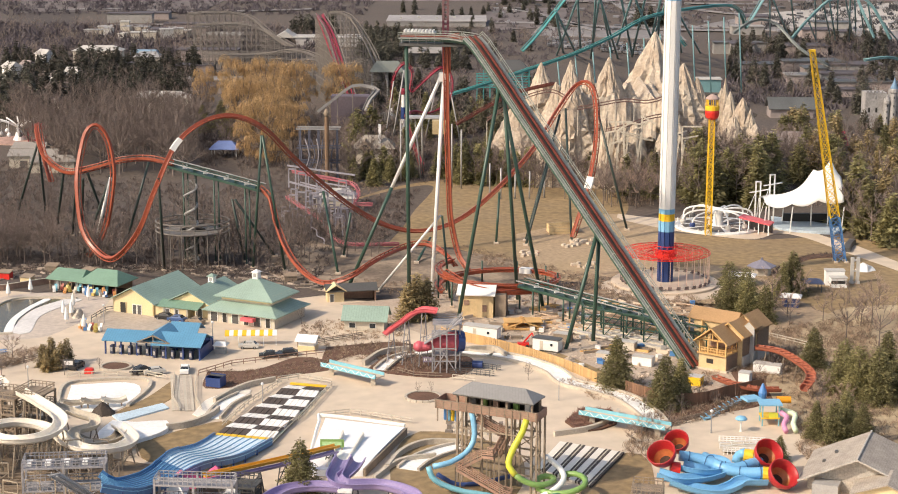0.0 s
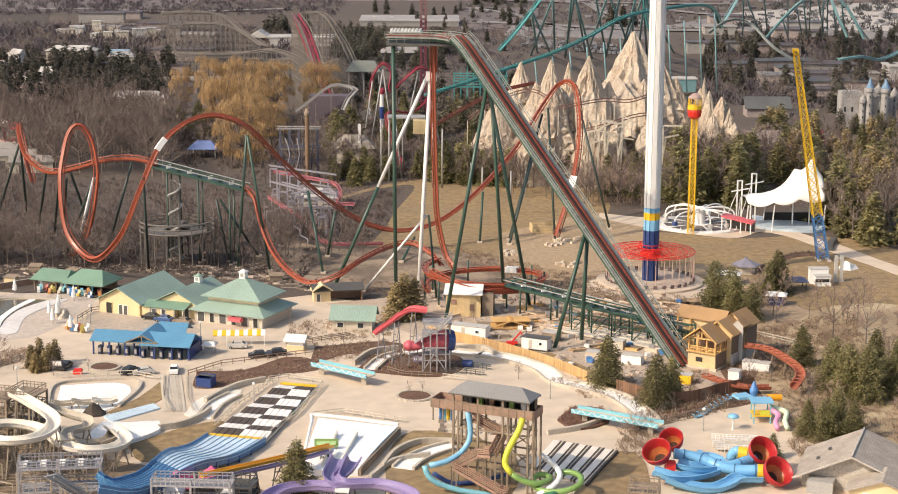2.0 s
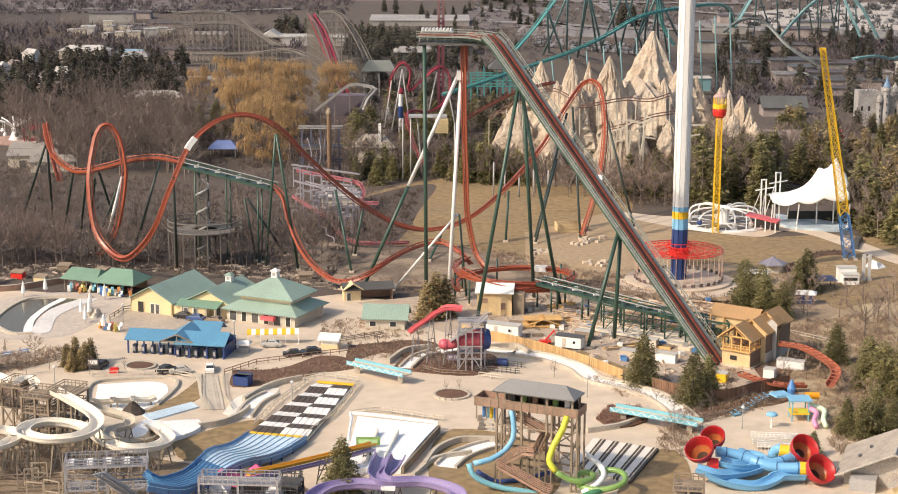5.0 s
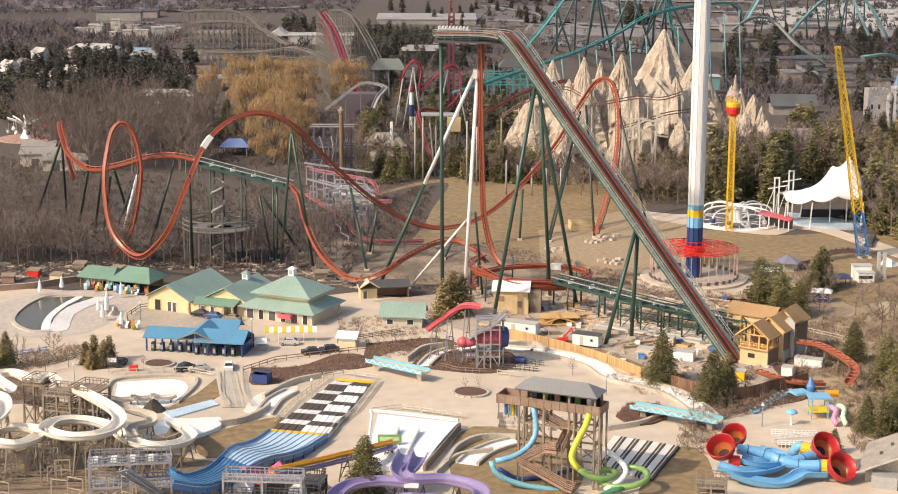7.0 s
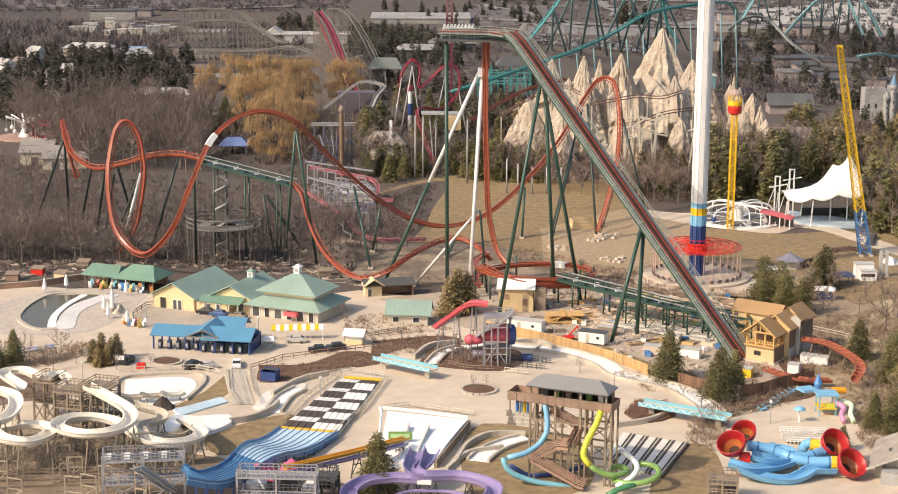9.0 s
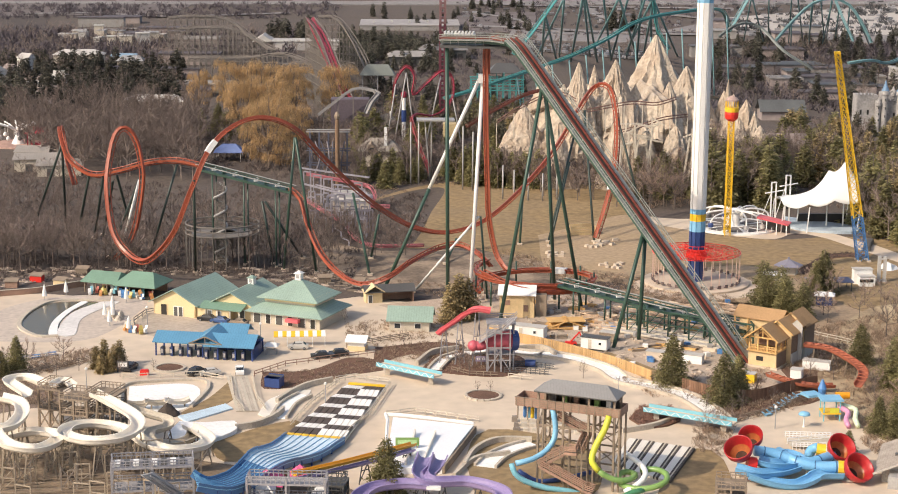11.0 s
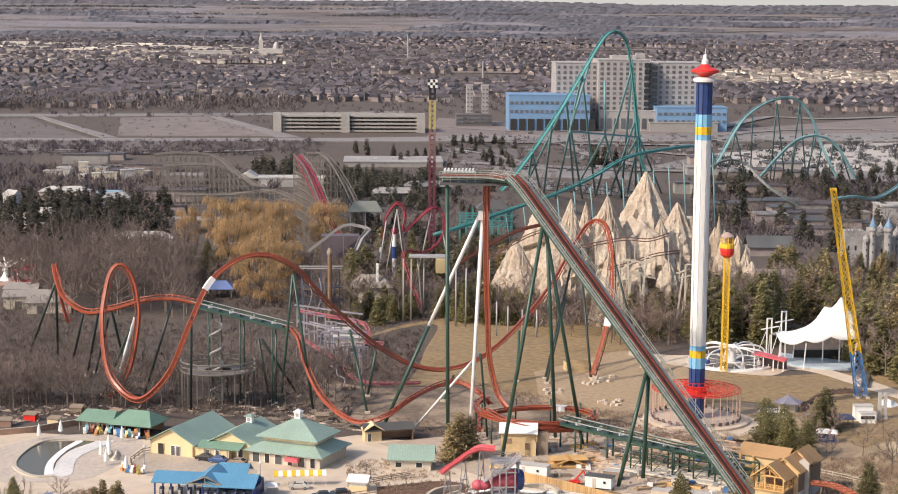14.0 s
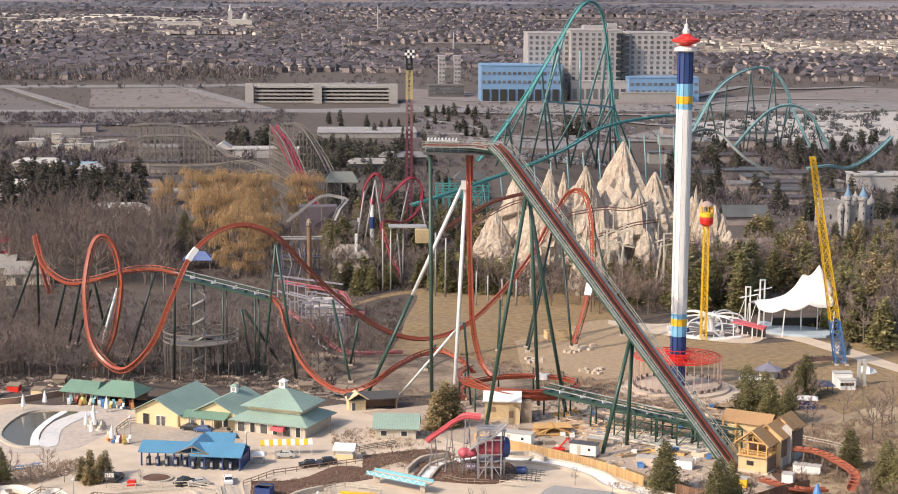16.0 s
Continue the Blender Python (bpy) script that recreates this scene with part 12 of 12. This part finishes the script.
scrub("shrubs", [(-39.6, 408.3), (-16.4, 419.5), (-13.8, 398), (-32.1, 387.9), (-38.8, 392.7)], 330, 1.0, M_SCRUB, "pale brush beside the shed", 207, 9)
scrub("shrubs", [(-118, 368.7), (-95.6, 387.4), (-92.3, 380.3), (-108, 358)], 420, 1.1, M_SCRUB, "brown hedge along the path", 208, 9)
scrub("shrubs", [(64.2, 329.7), (88.4, 370), (86.4, 344.9), (68.1, 309.4), (61.4, 312.6)], 500, 1.4, M_SCRUB, "brown thicket under the spruces", 209, 9)
scrub("shrubs", [(27.9, 443.7), (54.2, 431.7), (56.2, 409), (52, 417.2), (26.8, 431.4)], 420, 1.0, M_SCRUB, "tan brush below the swing tower", 210, 9)
scrub("undergrowth", [(-37.6, 456), (19.1, 443.6), (24.3, 419.8), (3.7, 431.2), (-37.1, 443.1)], 420, 0.9, M_SCRUB, "brush under the coaster", 211, 8)
scrub("shrubs", [(66, 322), (90, 320), (112, 342), (112, 400), (86, 400), (72, 372), (64, 350)], 1500, 1.3, M_SCRUB, "brown rough brush among the spruces", 212, 9)
r = random.Random(64)
deb = Geo()
made = 0
while made < 520:
    x, y = r.uniform(-8, 64), r.uniform(352, 438)
    if inside([(-4, 396), (10, 388), (42, 357), (60, 372), (62, 428), (0, 438)], x, y):
        made += 1
        deb.box(x, y, 0.05, r.uniform(0.3, 2.0), r.uniform(0.2, 0.5), r.uniform(0.08, 0.4), r.uniform(0, 180))
stuff("building_debris", deb, mat("mixed_debris", (0.42, 0.35, 0.28), 0.9, var=0.3, island=0.5), "scattered boards, pipes and blocks of the building site", "debris")
pipes = thing("pipe_run", "parallel steel pipes laid across the yard", "pipes", 30, 398, 0)
for k in range(7):
    part("pipe", Geo().tube([(20 + k * 1.3, 404 + k, 0.5), (46 + k * 1.3, 385 + k, 0.5)], 0.28, 6), (M_PALEW, M_GREY)[k % 2], pipes)

r = random.Random(88)
deb = Geo()
made = 0
while made < 420:
    x, y = r.uniform(-140, -25), r.uniform(425, 470)
    if inside([(-134, 442.2), (-121.5, 451.9), (-94.6, 462.1), (-68, 457), (-34, 440), (-34.9, 462.7), (-70.1, 476.3), (-106, 483.2), (-141.5, 472)], x, y):
        made += 1
        deb.box(x, y, 0.02, r.uniform(0.5, 4.5), r.uniform(0.15, 0.5), r.uniform(0.1, 0.5), r.gauss(10, 40))
stuff("fallen_timber", deb, mat("grey_fallen_timber", (0.33, 0.27, 0.22), 0.9, var=0.3, island=0.6), "fallen branches and boards at the wood's edge", "timber")
for x, y, m in (((-127.1, 447.3) + (M_REDWOOD,)), ((-121.9, 453.8) + (M_RED,)), ((-114.8, 448.7) + (M_CREAM,)), ((-111.4, 461.9) + (M_WOOD,)), ((-100.6, 456.7) + (M_WOOD,)), ((-46.5, 451.9) + (M_WOOD,)), ((-37.3, 448.1) + (M_PALEW,))):
    ob = thing("storage_crate", "closed wooden storage crate with a sloping lid", "crate", x, y, 0, "storage crates", r.uniform(-30, 30))
    part("body", Geo().box(0, 0, 0, 3.2, 2.2, 1.6), m, ob, world=False)
    part("lid", Geo().add([(-1.8, -1.3, 1.6), (1.8, -1.3, 1.6), (1.8, 1.3, 2.1), (-1.8, 1.3, 2.1), (-1.8, -1.3, 1.75), (1.8, -1.3, 1.75), (1.8, 1.3, 2.25), (-1.8, 1.3, 2.25)], [(3, 2, 1, 0), (4, 5, 6, 7), (0, 1, 5, 4), (1, 2, 6, 5), (2, 3, 7, 6), (3, 0, 4, 7)]), M_WOOD, ob, world=False)

deb = Geo()
for k in range(260):
    t = r.random()
    x, y = Vector((*(17.8, 408.7), 0)).lerp(Vector((*(56.6, 415.6), 0)), t)[:2]
    deb.box(x + r.uniform(-3, 3), y + r.uniform(-9, 14), r.uniform(0.05, 0.7), r.uniform(2, 5), r.uniform(0.2, 0.5), 0.2, r.gauss(-25, 14))
stuff("stacked_planks", deb, mat("pinkish_planks", (0.52, 0.38, 0.27), 0.85, var=0.2, island=0.35), "loose stacks of pinkish planks along the coaster", "lumber")
for x, y, w_, m in (((38.5, 375.1) + (4.5, M_WHITEP)), ((36.3, 387.4) + (3.5, M_PALEW)), ((21.9, 394.2) + (4.0, M_WOOD)), ((48, 360.2) + (3.0, M_YELLOW)), ((59, 363.2) + (2.4, M_WHITEP)), ((64.9, 369.8) + (6, M_WHITEP)), ((30.6, 377.8) + (4, M_CONC))):
    ob = thing("site_box", "small flat-topped box on the building site", "box", x, y, 0, "site boxes", -25)
    part("body", Geo().box(0, 0, 0.1, w_, 2.2, 1.9), m, ob, world=False)
    part("lid", Geo().box(0, 0, 2.0, w_ + 0.2, 2.4, 0.14), M_LGREY, ob, world=False)
    part("skid", Geo().box(0, -0.7, 0, w_, 0.2, 0.1).box(0, 0.7, 0, w_, 0.2, 0.1), M_WOOD, ob, world=False)

# things round the pool and the left path
pw = thing("deck_wall", "low brown board wall behind the pool deck", "wall", *(-127.4, 439.2), 0)
run = spline([(*(-132.2, 434.8), 0), (*(-127, 437.3), 0), (*(-119, 440.5), 0), (*(-111.6, 446.2), 0), (*(-108, 448.8), 0)], 2.0)
for a, b in zip(run, run[1:]):
    part("board_panel", Geo().sweep([a, b], [(-0.12, 0), (0.12, 0), (0.12, 1.5), (-0.12, 1.5)]), M_REDWOOD, pw)
    part("cap", Geo().sweep([a, b], [(-0.2, 1.5), (0.2, 1.5), (0.2, 1.6), (-0.2, 1.6)]), M_PALEW, pw)
slab("apron", curve_poly([(-88.9, 414.4), (-87.9, 420), (-82.1, 418.9), (-71.3, 410.2), (-61.1, 404.9), (-61.1, 398.6), (-73.8, 398.6), (-85.8, 399)], 2), 0.07, mat("worn_asphalt_apron", (0.43, 0.36, 0.29), 0.9, var=0.2, s1=0.08, s2=1.0), "worn tan apron before the building")
rp = thing("rock_pile", "pale boulders heaped beside the pool", "rocks", *(-95.6, 416), 0)
for k in range(9):
    x, y = (-95.6, 416)
    part("boulder", crag(x + r.uniform(-2.5, 2.5), y + r.uniform(-4, 4), r.uniform(0.8, 1.6), r.uniform(0.8, 2.4), 400 + k, n=9, rings=4, steep=0.5, z0=-0.1), M_STONE, rp)
ib = thing("notice_board", "dark framed notice board with a white panel", "sign", *(-86.2, 368), 0)
x, y = (-86.2, 368)
for a in (-1.2, 1.2):
    part("post", Geo().box(x + a, y, 0, 0.16, 0.16, 2.6), M_TRIMD, ib)
part("board", Geo().box(x, y, 0.7, 2.4, 0.12, 1.8), M_DGREY, ib)
part("panel", Geo().box(x, y - 0.09, 1.3, 1.9, 0.06, 0.9), M_WHITEP, ib)
car(*(-84.9, 369.8), 75, M_CARK, "black van parked beside the hedge")
for k in range(8):
    x, y = Vector((*(-115.6, 374.1), 0)).lerp(Vector((*(-104.1, 381.6), 0)), k / 7)[:2]
    bn = thing("picnic_table", "blue and grey picnic table with benches", "table", x, y, 0, "picnic tables", 20)
    part("top", Geo().box(0, 0, 0.7, 2.0, 0.8, 0.08), M_MBLUE if k % 2 else M_GREY, bn, world=False)
    for s in (-0.75, 0.75):
        part("bench", Geo().box(0, s, 0.42, 2.0, 0.3, 0.07), M_MBLUE if k % 2 else M_GREY, bn, world=False)
    for a in (-0.7, 0.7):
        part("leg", Geo().bar((a, -0.7, 0), (a, 0.35, 0.7), 0.08).bar((a, 0.7, 0), (a, -0.35, 0.7), 0.08), M_DGREY, bn, world=False)
# Dark brown crescent with low brush, crossing the lawn
crescent = [(82.0, 467.3), (87.0, 475.7), (92.5, 484.3), (98.1, 488.8), (105.2, 488.8), (104.2, 484.3), (97.8, 483.6), (93.2, 480.0), (87.9, 472.1), (82.5, 461.8)]
slab("planting_bed", curve_poly(crescent, 2), 0.14, M_MULCH, "dark curved strip across the grass hill", "planting bed")
scrub("shrubs", crescent, 160, 0.9, M_SCRUB_D, "dark low brush along the curved strip", 215, 8)
hx = thing("hexagonal_hut", "low hut with a mauve-grey pointed roof", "hut", 78.4, 463.2, 0)
part("wall", Geo().lathe(78.4, 463.2, [(2.6, 0), (2.6, 2.4)], 6), M_PALEW, hx)
part("roof", Geo().lathe(78.4, 463.2, [(4.0, 2.3), (3.9, 2.5), (0.4, 4.0), (0.2, 4.6)], 6), mat("mauve_grey_roof", (0.23, 0.22, 0.27), 0.7, var=0.15), hx)
wg = thing("white_gatehouse", "stepped white gatehouse below the lattice mast", "building", 95.8, 449.5, 0)
for dx, dy, w_, d_, h_ in ((0.3, 0, 4.0, 3.2, 2.6), (-0.2, 2.6, 4.8, 2.6, 3.9)):
    part("block", Geo().box(95.8 + dx, 449.5 + dy, 0, w_, d_, h_), M_WHITEP, wg)
    part("ledge", Geo().box(95.8 + dx, 449.5 + dy, h_, w_ + 0.4, d_ + 0.3, 0.18), M_LGREY, wg)
part("window_band", Geo().box(95.8, 447.86, 1.2, 3.6, 0.1, 0.8), M_TRIMD, wg)
pl_ = thing("steel_pillar_pair", "pair of pale blue-grey steel pillars beside the gatehouse", "pillar", 101.2, 453.5, 0)
for dx in (-0.75, 0.75):
    part("pillar", Geo().box(101.2 + dx, 453.5, 0, 0.8, 0.8, 7.0).box(101.2 + dx, 453.5, 0, 1.2, 1.2, 0.6), M_LGREY, pl_)
part("cross_tie", Geo().box(101.2, 453.5, 6.0, 2.2, 0.5, 0.5).box(101.2, 453.5, 3.2, 2.2, 0.3, 0.3), M_LGREY, pl_)
wt_ = thing("white_tarpaulin", "white tarpaulin thrown over stacked goods", "tarpaulin", 107.4, 468.5, 0)
part("sheet", Geo().add([(105.0, 466.5, 0.1), (107.4, 466.0, 0.1), (110.2, 468.4, 0.1), (110.0, 471.0, 0.1), (107.0, 471.2, 0.1), (104.8, 469.4, 0.1), (105.6, 467.4, 1.5), (107.4, 467.2, 1.8), (109.4, 469.0, 1.0), (109.0, 470.2, 1.0), (107.0, 470.3, 1.9), (105.5, 468.9, 1.6)], [(0, 1, 7, 6), (1, 2, 8, 7), (2, 3, 9, 8), (3, 4, 10, 9), (4, 5, 11, 10), (5, 0, 6, 11), (6, 7, 10, 11), (7, 8, 9, 10)]), M_WHITEP, wt_)
lc = thing("long_canopy", "long low canopy with a slate-blue roof on posts", "canopy", 85.3, 445.5, 0)
part("roof", roof_hip(79.4, 91.2, 442.6, 448.2, 2.5, 3.3, 1.6), mat("slate_blue_canopy", (0.16, 0.175, 0.25), 0.7, var=0.2), lc)
for x in (80, 83.6, 87.2, 90.6):
    for y in (443, 447.8):
        part("post", Geo().box(x, y, 0, 0.2, 0.2, 2.5), M_DGREY, lc)
cu_ = thing("culvert", "dark culvert mouth under the park footpath", "culvert", 108.2, 497, 0)
part("mouth", Geo().sweep([(106.8, 491, 0.2), (108.6, 497, 0.3), (111.0, 503, 0.4)], [(-1.2, 0), (1.2, 0), (0.9, 1.1), (-0.9, 1.1)]), M_DGREY, cu_)
# kiosks below the lattice mast
for x, y, m, m2, w_ in (((80.2, 428.8) + (M_BLUE, M_WHITEP, 4.0)), ((71.5, 451.8) + (M_LGREY, M_WHITEP, 6.0))):
    ob = thing("ticket_kiosk", "small square kiosk with an overhanging flat roof", "kiosk", x, y, 0, "kiosks", -15)
    part("wall", Geo().box(0, 0, 0, w_, 3, 2.6), m, ob, world=False)
    part("roof", roof_x(Geo(), -w_ / 2 - 0.6, w_ / 2 + 0.6, -2.1, 2.1, 2.6, 3.3, 0.15, 1.0), m2, ob, world=False)
    part("counter", Geo().box(0, -1.6, 1.0, w_ * 0.8, 0.4, 0.1), M_GREY, ob, world=False)

railing("railing", [(-2.9, 371.2), (1.7, 372.1), (7.2, 369.5)], 1.3, 1.0, M_DGREY, "dark steel queue railing by the river", (0.3, 0.65, 1.0), 0.14)
railing("railing", [(-3.8, 366.8), (0.9, 366.8), (5.7, 365.1)], 1.3, 1.0, M_DGREY, "dark steel queue railing by the river", (0.3, 0.65, 1.0), 0.14)
railing("railing", [(-15.2, 368.5), (-11.5, 365), (-5.4, 364.1)], 1.1, 1.5, M_WOOD, "brown timber railing round the mound")
scrub("shrubs", [(-22, 369.3), (-18, 381.2), (-11.3, 384.6), (-1, 382.3), (1.2, 373.9), (-14, 366.7)], 200, 0.9, M_SCRUB, "brown brush on the mulch mound", 213, 8)
# timber works under the white slides
tw_ = thing("timber_works", "maze of bleached timber posts and walkways under slides", "framework", *(-87.3, 296.7, 1)[:2], 0)
for k in range(34):
    a, b = Vector((*(-102.8, 305.8, 1)[:2], 0)), Vector((*(-64.4, 306, 1)[:2], 0))
    p = a.lerp(b, (k + r.random()) / 34) + Vector((0, r.uniform(-26, 8), 0))
    h = r.uniform(3.2, 6.2)
    q = p + Vector((r.uniform(2.0, 3.4), r.uniform(-1.5, 1.5), 0))
    part("trestle", Geo().bar(p, p + Vector((0, 0, h)), 0.2).bar(q, q + Vector((0, 0, h)), 0.2).bar(p + Vector((0, 0, h)), q + Vector((0, 0, h)), 0.2).bar(p + Vector((0, 0, h * 0.55)), q + Vector((0, 0, h * 0.55)), 0.16).bar(p + Vector((0, 0, 0.3)), q + Vector((0, 0, h * 0.55)), 0.14), M_LEGW, tw_)
# Earth colour that also carries some painted shade of the timberwork
slab("dirt_3", curve_poly([(-110.9, 328.2), (-94.6, 329.7), (-84.3, 328.3), (-74.3, 324.8), (-66.3, 312.1), (-62.6, 293.7), (-64.5, 279.8), (-100.8, 279.7)]), 0.07, mat("brown_earth_and_shade", (0.33, 0.262, 0.18), 0.95, var=0.4, s1=0.15, s2=1.5, bump=0.15, tint=(0.20, 0.155, 0.105)), "brown earth and painted shade under timber slides", "ground")
slab("dirt_4", curve_poly([(-122, 365.2), (-112, 364.4), (-104.2, 362.2), (-97.2, 355.1), (-96.6, 343.9), (-101.8, 341.6), (-114.2, 336.2)]), 0.07, mat("brown_mulch_bank", (0.20, 0.145, 0.11), 0.95, var=0.35, s1=0.12, s2=1.5, bump=0.15), "brown mulch bank behind the slides", "ground")
scrub("shrubs", [(-121.7, 364.3), (-104.1, 361.8), (-97.8, 355.1), (-97.3, 344.7), (-115, 339.2)], 420, 1.1, M_SCRUB, "brown brush behind the timber slides", 214, 9)
for k in range(9):
    p = Vector((*(-92.3, 296.7, 1)[:2], 0)) + Vector((k * 4.3 - 6, r.uniform(-6, 8), 0))
    part("lattice_panel", Geo().bar(p, p + Vector((0, 0, 4.5)), 0.22).bar(p + Vector((2.6, 0.6, 0)), p + Vector((2.6, 0.6, 4.5)), 0.22).bar(p + Vector((0, 0, 0.4)), p + Vector((2.6, 0.6, 4.2)), 0.16).bar(p + Vector((2.6, 0.6, 0.4)), p + Vector((0, 0, 4.2)), 0.16), M_WOODD, tw_)
for k in range(3):
    y0 = Vector((*(-99.4, 296.6, 0.5)[:2], 0)) + Vector((0, -3.2 * k, 0))
    part("walkway_rail", Geo().bar(y0 + Vector((0, 0, 1.2)), y0 + Vector((26, 3, 1.2)), 0.16).bar(y0 + Vector((0, 0, 0.6)), y0 + Vector((26, 3, 0.6)), 0.14), M_WOOD, tw_)
    part("walkway", Geo().bar(y0 + Vector((0, 1.0, 0.15)), y0 + Vector((26, 4.0, 0.15)), 0.3), M_WOOD, tw_)
# slide ends at the basin
for k in range(3):
    x, y = Vector((*(-78.4, 340.9), 0)).lerp(Vector((*(-70.6, 342.5), 0)), k / 2)[:2]
    se = thing("slide_end", "tan curled end of a body slide", "water slide", x, y, 0, "slide ends", -20)
    part("lip", Geo().sweep([(-2.2, -2.4, 1.6), (-1.0, -0.8, 0.9), (0.4, 0.4, 0.8), (1.6, 1.2, 1.3)], [(s_ * 0.9, u_ * 0.9) for s_, u_ in TROUGH]), M_PALEW if k < 2 else M_FIBRE, se, world=False)
    part("leg", Geo().box(-1.4, -1.4, 0, 0.25, 0.25, 1.1).box(0.6, 0.5, 0, 0.25, 0.25, 0.8), M_LEGW, se, world=False)
tarp = thing("dark_tarp", "crumpled dark tarpaulin heaped by the basin", "tarpaulin", *(-72.7, 337.9), 0)
part("sheet", crag(*(-72.7, 337.9), 2.6, 2.4, 77.5, n=12, rings=5, steep=0.8, z0=-0.05), mat("dark_brown_tarp", (0.06, 0.045, 0.035), 0.8, var=0.2), tarp)
